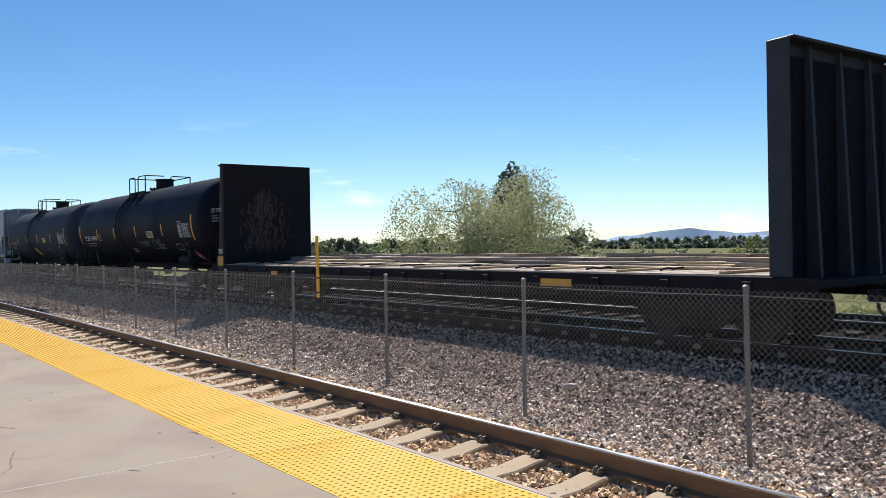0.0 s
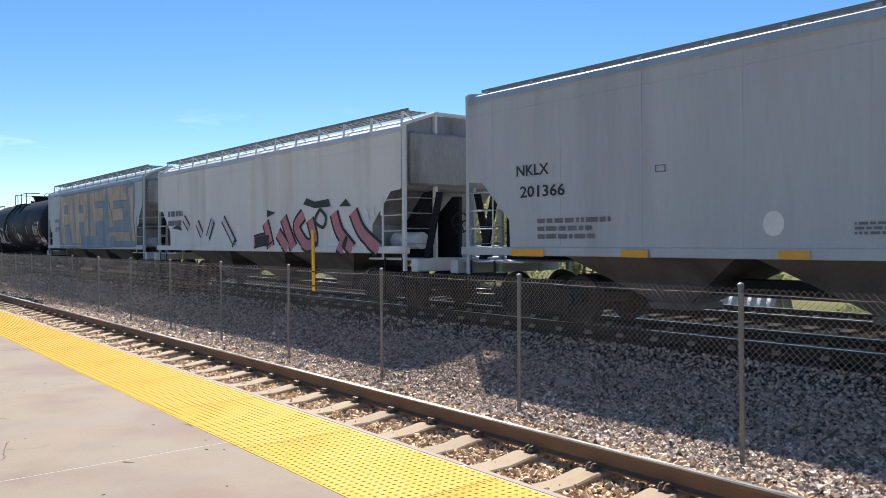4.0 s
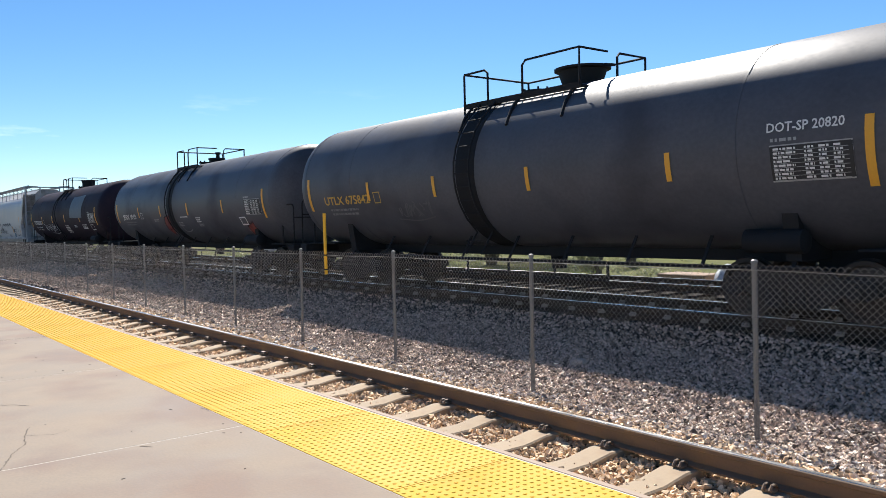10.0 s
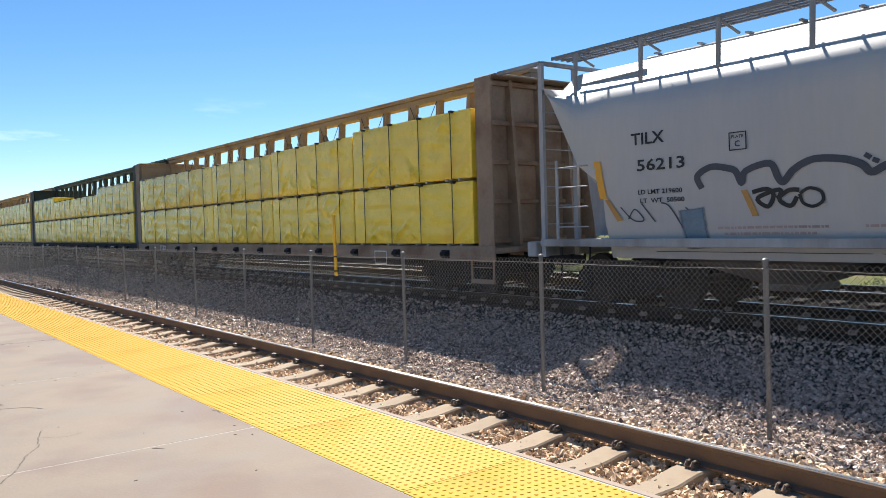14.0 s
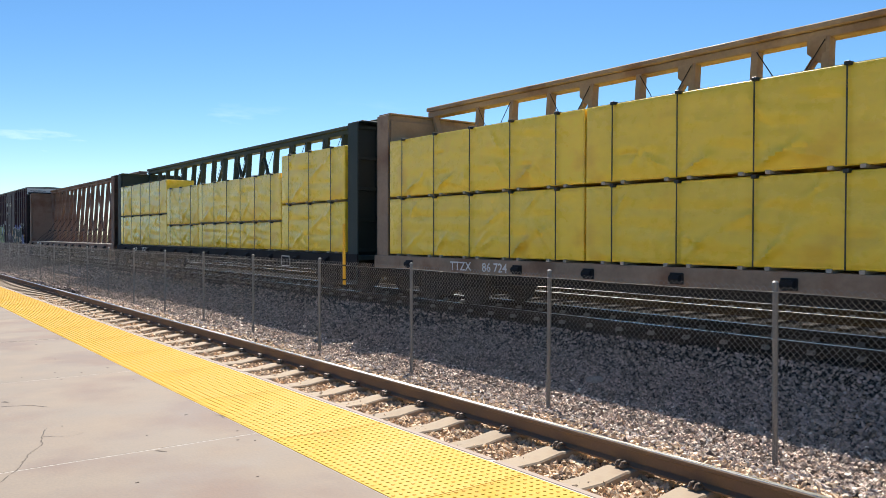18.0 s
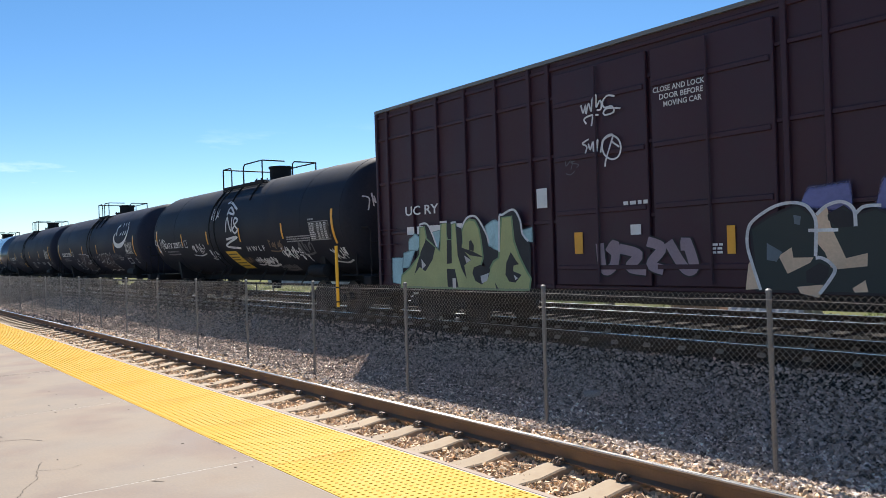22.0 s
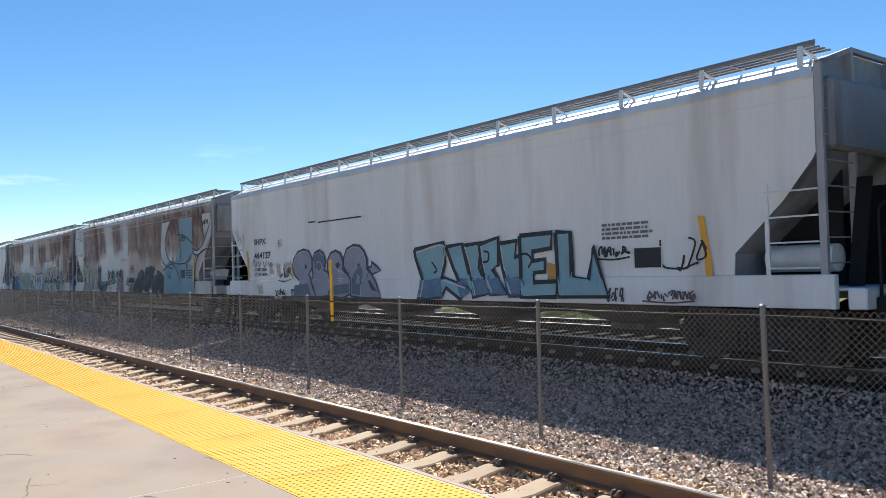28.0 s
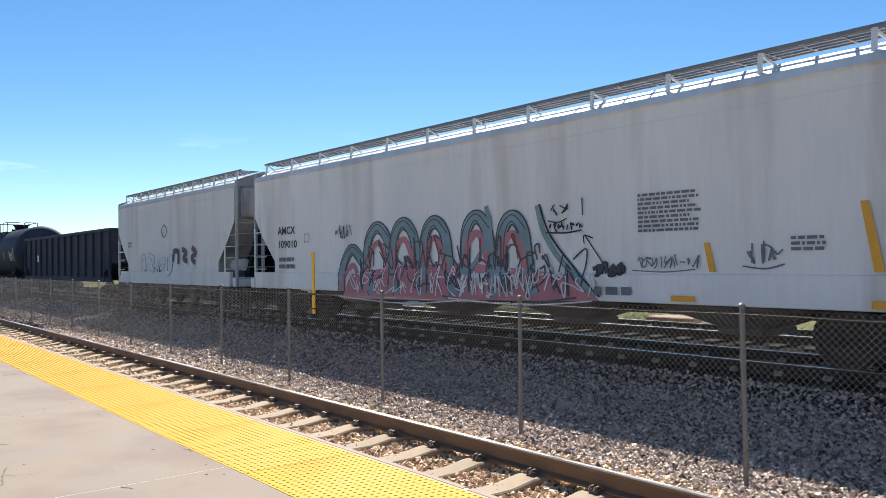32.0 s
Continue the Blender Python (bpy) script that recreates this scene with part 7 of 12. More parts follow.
        rv, rf = ribbon(curl([(y + 0.05 * rr.uniform(-1, 1), z + d), (y + 0.1 * rr.uniform(-1, 1), z + d * 0.3), (y + 0.05 * rr.uniform(-1, 1), z - d)]), rr.choice((0.015, 0.03, 0.05)))
        m = len(v)
        v += rv
        f += [tuple(m + i for i in q) for q in rf]
    me = bpy.data.meshes.new("graffiti")
    me.from_pydata([(-half + 0.756 + 0.0625 * (a + 1.6) + 0.00002 * (i % 400), a, b) for i, (a, b) in enumerate(v)], [], f)
    me.materials.append(spray("rubbed_pink_spray", (0.045, 0.026, 0.023)))
    ob = new("graffiti", me)
    ob.parent = car
    ob["label"] = "rubbed reddish graffiti strokes"
    return car


def open_hopper(left, length=16.4):
    half = length / 2
    car = make_car("open_hopper", "black ribbed open-top hopper car", "hopper car", left + half)
    part("car_body", lambda: Geo().prism([(-half, 1.9), (-half + 2.2, 1.0), (half - 2.2, 1.0), (half, 1.9), (half, 3.55), (-half, 3.55)], "y", -1.5, 1.5), TANK_BLACK, car, "black steel body", key="openbody")
    part("top_rail", lambda: Geo().cbox(-half, half, -1.6, -1.48, 3.5, 3.66, 0.015).cbox(-half, half, 1.48, 1.6, 3.5, 3.66, 0.015).cbox(half - 0.1, half, -1.5, 1.5, 3.5, 3.66, 0.015), TANK_BLACK, car, "square top rail", key="openrail")
    part("side_sill", lambda: Geo().cbox(-half, half, -1.58, -1.48, 0.95, 1.2, 0.012), TANK_BLACK, car, key="opensill")
    for k in range(14):
        ob = part("rib", lambda: Geo().cbox(-0.06, 0.06, -1.6, -1.48, 1.1, 3.52, 0.015), TANK_BLACK, car, "vertical side stake", key="openrib")
        ob.location = (-half + 0.15 + (2 * half - 0.3) * k / 13, 0, 0)
    for s in (-1, 1):
        truck(car, s * (half - 1.9))
        ob = part("ladder", lambda: side_ladder(1.0, 2.6, 4), TANK_BLACK, car, key="openladder")
        ob.location = (half - 0.1 if s > 0 else -half + 0.85, 0, 0)
    couplers(car, half)
    sd = Side(car, lambda z: -1.5)
    sd.rect(-half + 3.1, -half + 3.45, 2.1, 2.5, WHITE_PAINT, label="small white stencil panel")
    return car

# ---- the train, from its head to its tail; places along the line at the start ----
K = 1.09
CARS = {}
flat_car(-21.32 * K - 0.62, 20.4)
CARS[1] = tank_car(-37.70 * K, TANK_JET, "TCBX", "193760", kind="drum", seed=1, px=0.8, plat=-0.3, wide=0.185)
CARS[2] = tank_car(-54.37 * K - 0.3, TANK_BLACK, "TILX", "319082", GREY_PAINT, kind="drum", seed=2, length=17.15, px=0.9, plat=-0.3, wide=0.17, mark_h=0.2)
GREY_HOPPER = mat("hopper_blue_grey", (0.42, 0.45, 0.47), 0.5, var=0.12, big=0.5, fine=10, bump=0.03, stain=(0.36, 0.38, 0.4), amount=0.4, stain_scale=0.9, stretch=(1.2, 1, 0.14))
PALE_HOPPER = mat("hopper_pale_grey", (0.66, 0.655, 0.63), 0.55, var=0.1, big=0.5, fine=10, bump=0.03, stain=(0.56, 0.53, 0.49), amount=0.35, stain_scale=0.9, stretch=(1.2, 1, 0.14))
CARS[3] = hopper_car(-70.97 * K - 0.3, GREY_HOPPER, 16.9, 4.92, 4.97, "slope", 3, 9, inset=0.57, rise=0.14, seed=3, label="blue-grey covered hopper car with smooth sides")
CARS[4] = hopper_car(-87.70 * K - 0.3, PALE_HOPPER, 17.0, 4.6, 4.84, "slope", 3, 0, inset=0.55, seed=4, label="pale grey covered hopper car with graffiti")
CARS[5] = hopper_car(-103.78 * K - 0.3, GREY_HOPPER, 16.6, 4.62, 4.94, "nahx", 3, 0, inset=0.43, seed=5, label="grey covered hopper car with huge tan and blue graffiti")
CARS[6] = tank_car(-119.59 * K - 0.25, TANK_SOOT, "UTLX", "675812", GOLD_PAINT, seed=6, px=0.2)
CARS[7] = tank_car(-137.06 * K, TANK_NAVY, "UTLX", "672327", GOLD_PAINT, seed=7, px=0.93, slim=0.97)
CARS[8] = tank_car(-153.61 * K, TANK_GLOSS, "UTLX", "675822", GOLD_PAINT, seed=8, px=1.06)
CARS[9] = tank_car(-170.36 * K, TANK_GREY, "UTLX", "675842", GOLD_PAINT, seed=9, wrap=True)
CARS[10] = tank_car(-187.11 * K, TANK_GREY, "JBSX", "1010", kind="low", seed=10, px=0.99, plat=-0.3, slim=0.962, length=17.2, wrap=True)
CARS[11] = tank_car(-204.35 * K - 0.1, TANK_MAROON, "TILX", "251230", kind="drum", seed=11, px=0.95, plat=-0.3, slim=0.955, length=17.05, wide=0.185, mark_h=0.28, weights=("LD LMT  212000 LB", "LT WT    74000 LB"))
WHITE_HOPPER = mat("hopper_white_grey", (0.43, 0.425, 0.425), 0.5, var=0.08, big=0.5, fine=10, bump=0.02, stain=(0.47, 0.45, 0.42), amount=0.3, stain_scale=0.9, stretch=(1.2, 1, 0.14))
CARS[12] = hopper_car(-223.78 * K, WHITE_HOPPER, 20.0, 4.55, 4.86, "round", 4, 0, inset=0.8, seed=12, label="white-grey round-topped pressure hopper car with graffiti", void="light", cage=END_GREY, reach=0.4)
CAR_TAN = mat("lumber_car_tan", (0.3, 0.215, 0.15), 0.75, var=0.3, big=0.8, fine=12, bump=0.06, stain=(0.2, 0.115, 0.07), amount=0.45, stain_scale=0.9)
CAR_GREEN = mat("lumber_car_dark_green", (0.022, 0.035, 0.032), 0.65, var=0.3, big=0.8, fine=12, bump=0.05)
CAR_ORANGE = mat("lumber_car_rusty_tan", (0.235, 0.15, 0.108), 0.75, var=0.3, big=0.8, fine=12, bump=0.06, stain=(0.15, 0.075, 0.045), amount=0.5, stain_scale=0.8)
cars = []
for s, pnt, shift, long, lab, mk, num in ((-246.55, CAR_TAN, 0.15, 24.2, "tan centre-beam lumber car loaded with wrapped boards", "TTZX", ""), (-267.88, CAR_GREEN, -0.35, 23.8, "dark green centre-beam lumber car loaded with wrapped boards", "UP", "274284"),
                             (-290.26, CAR_TAN, -0.18, 24.1, "tan centre-beam lumber car with a full wrapped load", "TTZX", "86 724"), (-312.65, CAR_GREEN, -0.45, 23.5, "dark green centre-beam lumber car with an uneven wrapped load", "UP", "275723"),
                             (-335.49, CAR_ORANGE, 0.1, 23.8, "rusty tan centre-beam lumber car standing empty", "TTZX", "858")):
    cars.append(centrebeam(s * K, pnt, shift, long, lab, mk, num, seed=int(-s), empty=s < -330))
xs = [TRAIN[-5 + i][1] for i in range(5)]
H = 1.52
load(xs[0], cars[0][2], [(7, H, 1.45), (4, H, 1.45), (4, H, 1.5), (4, H, 1.6)], 1)
load(xs[1], cars[1][2], [(6, H, 1.5), (5, H, 1.15), (5, H, 1.15), (6, H, 1.5)], 2, 0.3)
load(xs[2], cars[2][2], [(6, H, 1.5), (5, H, 1.5), (5, H, 1.5), (5, H, 1.5)], 3)
load(xs[3], cars[3][2], [(7.2, 1.5, 1.55), (3.8, 0.96, 1.63), (7.4, 1.0, 1.6), (4.0, 1.55, 1.6)], 4, 0.3)
lumber_bundle(0.6, 3.6, 1.7, 0.72, True, xs[3], 3, WHITE_WRAP, 0, "slack white tarpaulin bundle on the lumber load")
MAROON = mat("box_car_maroon", (0.04, 0.0115, 0.023), 0.6, var=0.25, big=0.6, fine=12, bump=0.04, stain=(0.042, 0.016, 0.024), amount=0.4, stain_scale=0.6)
CARS[18] = box_car(-351.85 * K, MAROON, 16.05)
CARS[19] = tank_car(-367.81 * K, TANK_DARK, "GATX", "228713", kind="drum", seed=19, px=0.64, slim=1.02)
CARS[20] = tank_car(-385.28 * K, TANK_INK, "CHSX", "255355", kind="drum", seed=20, length=17.5, px=1.68, plat=-0.4)
CARS[21] = tank_car(-402.1 * K, TANK_INK, "TILX", "291523", kind="drum", seed=21, length=17.3, px=1.45, plat=-0.4)
CARS[22] = tank_car(-419.67 * K, TANK_SILVER, "CTCX", "731044", seed=22, px=1.0, plat=-0.3)
CARS[23] = tank_car(-432.4 * K, TANK_SOOT, "NATX", "190183", kind="low", seed=23, length=13.2, px=0.9, plat=-0.3)
SHPX = mat("hopper_light_grey", (0.74, 0.735, 0.72), 0.5, var=0.1, big=0.5, fine=10, bump=0.02, stain=(0.6, 0.57, 0.54), amount=0.3, stain_scale=0.9, stretch=(1.2, 1, 0.14))
RUSTY = mat("hopper_rust_patched", (0.68, 0.66, 0.63), 0.6, var=0.15, big=0.5, fine=10, bump=0.04, stain=(0.45, 0.37, 0.31), amount=0.45, stain_scale=0.35, stretch=(1.0, 1, 0.35))
CARS[24] = hopper_car(-452.33 * K - 0.1, SHPX, 21.05, 4.6, 4.83, "cut", 4, 0, inset=0.55, seed=24, label="light grey covered hopper car with graffiti")
CARS[25] = hopper_car(-471.87 * K, RUSTY, 20.2, 4.6, 4.83, "cut", 4, 0, inset=0.3, seed=25, label="rust-patched grey covered hopper car with graffiti")
CARS[26] = hopper_car(-490.78 * K + 0.15, RUSTY, 19.6, 4.6, 4.83, "cut", 4, 0, seed=26, label="rust-streaked covered hopper car with a row of graffiti")
CARS[27] = hopper_car(-510.54 * K, SHPX, 20.3, 4.6, 4.83, "cut", 4, 0, inset=0.3, seed=27, label="light grey covered hopper car with a pink and teal graffiti piece")
CARS[28] = hopper_car(-522.53 * K, PALE_HOPPER, 11.9, 4.6, 4.84, "cut", 3, 0, seed=28, label="short pale grey covered hopper car with graffiti")
CARS[29] = open_hopper(-539.93 * K, 17.6)
CARS[30] = tank_car(-556.8 * K, TANK_BLACK, "", "", seed=30)


for k in (7, 9):
    car, half = CARS[k][0], CARS[k][2]
    end_panel(car, half, -1.5, 0.02, 3.12, 3.68, TANK_BLACK, "black patch on the tank's end")
    end_text(car, half, "TECHNICAL", -1.35, 3.45, 0.14, GREY_PAINT, 1.4)
    end_text(car, half, "TALLOW", -1.1, 3.24, 0.14, GREY_PAINT, 0.95)
car, half, rr = CARS[19][0], CARS[19][2], CARS[19][3]
for y, z, w, h in ((-1.4, 3.0, 0.8, 0.6), (-0.6, 3.1, 0.7, 0.7), (-0.7, 2.5, 0.6, 0.4), (0.2, 2.5, 0.7, 0.4), (-0.1, 1.8, 0.9, 0.4)):
    end_tag(car, half, y, z, w, h, rr, CHALK)
car, half, rr = CARS[6][0], CARS[6][2], CARS[6][3]
for y, z, w, h in ((-0.8, 1.9, 0.5, 0.5), (-0.3, 1.6, 0.8, 0.8), (0.5, 2.0, 0.6, 0.5)):
    end_tag(car, half, y, z, w, h, rr, GHOST)


# ---- things that move ----
def motions():
    """The train rolls by at a nearly steady pace; its wheels turn with it."""
    for ob, x in TRAIN:
        m = ob.matrix_basis
        walk(ob, [(t, Matrix.Translation((x + s - m.translation.x, 0, 0)) @ m) for t, s in zip(SPEED_T, SPEED_X)])
    spin = SPEED_X[-1] / 32.0 / 0.457 / FPS
    done = {}
    for ob in WHEELS:
        side = ob.location.x > 0
        if side not in done:
            x, z = ob.location.x, ob.location.z
            walk(ob, [(k / FPS, Matrix.LocRotScale((x, 0, z), Euler((0, spin * k, 0)), None)) for k in range(32 * FPS + 1)])
            done[side] = ob.animation_data
        else:
            ob.rotation_mode = "QUATERNION"
            keys = ob.animation_data_create()
            keys.action = done[side].action
            keys.action_slot = done[side].action_slot

# ---- lettering and graffiti, car by car ----
# first tank car
sd, rnd = CARS[1][1], CARS[1][3]
sd.placard(2.26, 3.03, 2.30, 2.60, CREAM, rnd, 0.0)
sd.tag(0.95, 1.98, 1.22, 0.23, rnd, GHOST, 0.03)
sd.tag(2.46, 1.90, 1.17, 0.36, rnd, GHOST, 0.03)
sd.bars(3.15, 4.06, 2.00, 4, 0.031, 0.022, GREY_PAINT, rnd, cut=0.3)
sd.bars(-0.20, 0.40, 1.87, 3, 0.045, 0.032, GREY_PAINT, rnd, cut=0.3)
sd.frame_of(5.07, 5.65, 1.74, 2.01, 0.03, GREY_PAINT, label="small ruled stencil box")
sd.tag(5.59, 1.63, 0.70, 0.55, rnd, GHOST, 0.025)
sd.diamond(6.51, 1.47, 0.26)

# second tank car
sd, rnd = CARS[2][1], CARS[2][3]
sd.placard(2.23, 2.99, 2.36, 2.66, SIGN_YELLOW, rnd, 0.0)
sd.placard(-0.72, 0.00, 1.55, 2.01, SIGN_YELLOW, rnd, -0.3)
sd.diamond(6.08, 1.43, 0.26)
sd.frame_of(5.13, 5.70, 1.74, 2.02, 0.03, GREY_PAINT, label="small ruled stencil box")
sd.bars(2.82, 3.84, 2.00, 2, 0.052, 0.036, GHOST, rnd, cut=0.3)
sd.bars(1.03, 1.64, 2.04, 2, 0.041, 0.029, GHOST, rnd, cut=0.3)
sd.tag(5.68, 2.10, 0.28, 0.12, rnd, GHOST, 0.03)

# blue-grey hopper
sd, rnd = CARS[3][1], CARS[3][3]
sd.text("NKLX", -6.48, 3.09, 0.23, BLACK_PAINT, width=0.86)
sd.text("201366", -6.37, 2.64, 0.24, BLACK_PAINT, width=1.14)
sd.frame_of(-3.29, -3.09, 2.93, 3.06, 0.02, PRINT_GREY, label="small ruled stencil box")
sd.no_entry(-1.30, 1.98, 0.2)
sd.no_entry(1.48, 1.98, 0.2)
sd.rect(-6.55, -5.71, 1.41, 1.56, ORANGE_PAINT, "reflector", off=0.035, label="faded yellow reflective strip")
sd.rect(-3.94, -3.39, 1.42, 1.56, ORANGE_PAINT, "reflector", off=0.035, label="faded yellow reflective strip")
sd.rect(-1.20, -0.75, 1.43, 1.56, ORANGE_PAINT, "reflector", off=0.035, label="faded yellow reflective strip")
sd.rect(0.82, 1.21, 1.44, 1.56, ORANGE_PAINT, "reflector", off=0.035, label="faded yellow reflective strip")
sd.rect(3.53, 4.00, 1.46, 1.56, ORANGE_PAINT, "reflector", off=0.035, label="faded yellow reflective strip")
sd.rect(5.85, 6.86, 1.47, 1.56, ORANGE_PAINT, "reflector", off=0.035, label="faded yellow reflective strip")
sd.bars(-5.91, -4.06, 2.18, 3, 0.093, 0.065, PRINT_GREY, rnd, cut=0.3)
sd.bars(-0.19, 0.41, 1.98, 3, 0.041, 0.029, PRINT_GREY, rnd, cut=0.3)
sd.bars(5.31, 5.52, 2.25, 2, 0.041, 0.029, PRINT_GREY, rnd, cut=0.3)
sd.bars(6.04, 6.26, 2.25, 1, 0.040, 0.028, PRINT_GREY, rnd, cut=0.3)
sd.rect(5.76, 5.86, 2.08, 2.19, BLACK_PAINT)
sd.bars(5.75, 5.90, 2.02, 1, 0.040, 0.028, PRINT_GREY, rnd, cut=0.3)

# grey hopper with the huge block letters
sd, rnd = CARS[5][1], CARS[5][3]
sd.text("NAHX", -6.43, 2.93, 0.25, BLACK_PAINT, width=0.95)
sd.text("69199", -6.30, 2.41, 0.27, BLACK_PAINT, width=0.90)
sd.fill([(-5.13, 4.50), (-0.43, 4.48), (2.92, 4.47), (5.45, 4.49), (6.93, 4.49), (6.95, 3.47), (6.75, 2.99), (7.13, 1.57), (4.00, 1.54), (-0.50, 1.48), (-5.29, 1.43), (-5.53, 2.64)], BLOCK_BLUE, off=0.008, label="huge blue-grey sprayed field")
sd.fill([(-5.34, 4.38), (-4.62, 4.38), (-4.19, 1.64), (-4.89, 1.63)], BLOCK_TAN, off=0.012, label="huge tan sprayed block form")
sd.fill([(-4.62, 4.36), (-2.71, 4.39), (-2.65, 3.67), (-3.65, 3.69), (-3.70, 3.89), (-4.57, 3.90)], BLOCK_TAN, off=0.012, label="huge tan sprayed block form")
sd.fill([(-4.58, 3.37), (-3.66, 3.39), (-3.68, 3.69), (-2.65, 3.67), (-2.53, 2.87), (-4.38, 2.76)], BLOCK_TAN, off=0.012, label="huge tan sprayed block form")
sd.fill([(-3.32, 2.85), (-2.58, 2.87), (-1.84, 1.70), (-2.64, 1.62)], BLOCK_TAN, off=0.012, label="huge tan sprayed block form")
sd.fill([(-2.44, 4.38), (-1.75, 4.38), (-1.31, 1.66), (-1.97, 1.62)], BLOCK_TAN, off=0.012, label="huge tan sprayed block form")
sd.fill([(-1.75, 4.38), (-0.07, 4.38), (-0.02, 3.71), (-0.92, 3.71), (-0.97, 3.80), (-1.66, 3.78)], BLOCK_TAN, off=0.012, label="huge tan sprayed block form")
sd.fill([(-1.67, 3.33), (-0.46, 3.35), (-0.42, 2.88), (-1.58, 2.84)], BLOCK_TAN, off=0.012, label="huge tan sprayed block form")
sd.fill([(-0.83, 3.70), (-0.02, 3.71), (0.22, 1.67), (-0.45, 1.63)], BLOCK_TAN, off=0.012, label="huge tan sprayed block form")
sd.fill([(0.34, 4.33), (1.19, 4.33), (1.34, 1.65), (0.61, 1.61)], BLOCK_TAN, off=0.012, label="huge tan sprayed block form")
sd.fill([(1.19, 4.33), (2.89, 4.40), (2.85, 3.86), (1.24, 3.87)], BLOCK_TAN, off=0.012, label="huge tan sprayed block form")
sd.fill([(1.28, 3.49), (2.53, 3.48), (2.52, 2.84), (1.30, 2.84)], BLOCK_TAN, off=0.012, label="huge tan sprayed block form")
sd.fill([(3.26, 4.43), (3.95, 4.42), (4.11, 2.51), (3.39, 2.47)], BLOCK_TAN, off=0.012, label="huge tan sprayed block form")
sd.fill([(3.95, 4.42), (5.89, 4.42), (5.92, 3.74), (4.00, 3.79)], BLOCK_TAN, off=0.012, label="huge tan sprayed block form")
sd.fill([(4.04, 3.34), (5.37, 3.37), (5.42, 2.83), (4.07, 2.82)], BLOCK_TAN, off=0.012, label="huge tan sprayed block form")
sd.fill([(3.47, 2.23), (6.26, 2.22), (6.34, 1.65), (3.66, 1.61)], BLOCK_TAN, off=0.012, label="huge tan sprayed block form")
sd.fill([(6.19, 4.22), (6.85, 4.34), (6.71, 3.09), (6.98, 1.72), (6.69, 1.67), (6.41, 3.01)], BLOCK_TAN, off=0.012, label="huge tan sprayed block form")
sd.fill([(6.68, 2.69), (6.81, 2.66), (7.00, 1.67), (6.85, 1.67)], ORANGE_PAINT, name="reflector", off=0.016, label="orange reflective strip")
sd.fill([(3.45, 2.18), (3.58, 2.16), (3.74, 1.62), (3.63, 1.61)], ORANGE_PAINT, name="reflector", off=0.016, label="orange reflective strip")
sd.fill([(-4.71, 2.26), (-4.55, 2.26), (-4.44, 1.74), (-4.60, 1.75)], ORANGE_PAINT, name="reflector", off=0.016, label="orange reflective strip")
sd.fill([(-1.45, 2.18), (-1.32, 2.18), (-1.23, 1.72), (-1.36, 1.72)], ORANGE_PAINT, name="reflector", off=0.016, label="orange reflective strip")
sd.fill([(1.62, 2.10), (1.72, 2.10), (1.79, 1.70), (1.69, 1.70)], ORANGE_PAINT, name="reflector", off=0.016, label="orange reflective strip")
sd.strokes([[(3.36, 3.79), (3.60, 3.44), (3.80, 3.24), (3.94, 2.70)], [(3.44, 3.82), (3.64, 3.37)]], 0.05, GHOST_DARK, label="sprayed graffiti line")
sd.bars(4.45, 4.74, 1.82, 1, 0.040, 0.028, PRINT_GREY, rnd, cut=0.3)

# sooty tank car with splashed white paint
sd, rnd = CARS[6][1], CARS[6][3]
sd.rect(-6.81, -2.61, 1.75, 1.82, GHOST)
sd.tag(3.96, 1.89, 0.92, 0.22, rnd, GHOST, 0.04)
sd.frame_of(5.60, 6.12, 1.76, 2.07, 0.03, WHITE_PAINT, label="small ruled stencil box")
sd.tag(6.16, 1.67, 0.66, 0.44, rnd, CHALK, 0.03)
sd.tag(7.02, 1.73, 0.92, 0.37, rnd, CHALK, 0.1)
sd.text("DOT-SP 20820", 6.40, 2.96, 0.14, WHITE_PAINT, width=1.08)

# splashes and tags on the sooty tank car
sd, rnd = CARS[6][1], CARS[6][3]
sd.fill([(-7.82, 3.30), (-7.70, 3.25), (-7.70, 2.55), (-7.45, 2.21), (-7.45, 1.86), (-7.88, 1.82), (-7.85, 2.31), (-7.80, 2.88)], SPLASH, off=0.013, label="ragged splash of white paint")
sd.fill([(-4.47, 2.51), (-4.21, 2.53), (-4.21, 2.26), (-4.20, 1.82), (-4.54, 1.77), (-4.50, 2.13)], SPLASH, off=0.013, label="ragged splash of white paint")
sd.fill([(-5.25, 1.96), (-4.74, 1.99), (-4.60, 1.79), (-5.34, 1.76)], SPLASH, off=0.013, label="ragged splash of white paint")
sd.fill([(-3.57, 2.31), (-3.42, 2.46), (-3.25, 2.39), (-3.37, 2.13), (-3.69, 1.78), (-4.09, 1.74), (-3.84, 2.08)], SPLASH, off=0.013, label="ragged splash of white paint")
sd.fill([(-3.85, 2.85), (-3.00, 2.79), (-3.05, 2.71), (-3.72, 2.75)], SPLASH, off=0.013, label="ragged splash of white paint")
sd.fill([(-2.62, 2.97), (-2.50, 3.05), (-2.27, 2.85), (-2.26, 2.63), (-2.46, 2.68)], SPLASH, off=0.013, label="ragged splash of white paint")
sd.fill([(-2.35, 2.79), (-2.08, 2.48), (-2.08, 2.06), (-1.97, 1.75), (-2.29, 1.72), (-2.31, 2.10), (-2.34, 2.45)], SPLASH, off=0.013, label="ragged splash of white paint")
sd.fill([(-2.04, 2.77), (-1.84, 3.12), (-1.61, 3.00), (-1.71, 2.54), (-1.90, 2.24), (-2.07, 1.97), (-2.11, 2.31)], SPLASH, off=0.013, label="ragged splash of white paint")
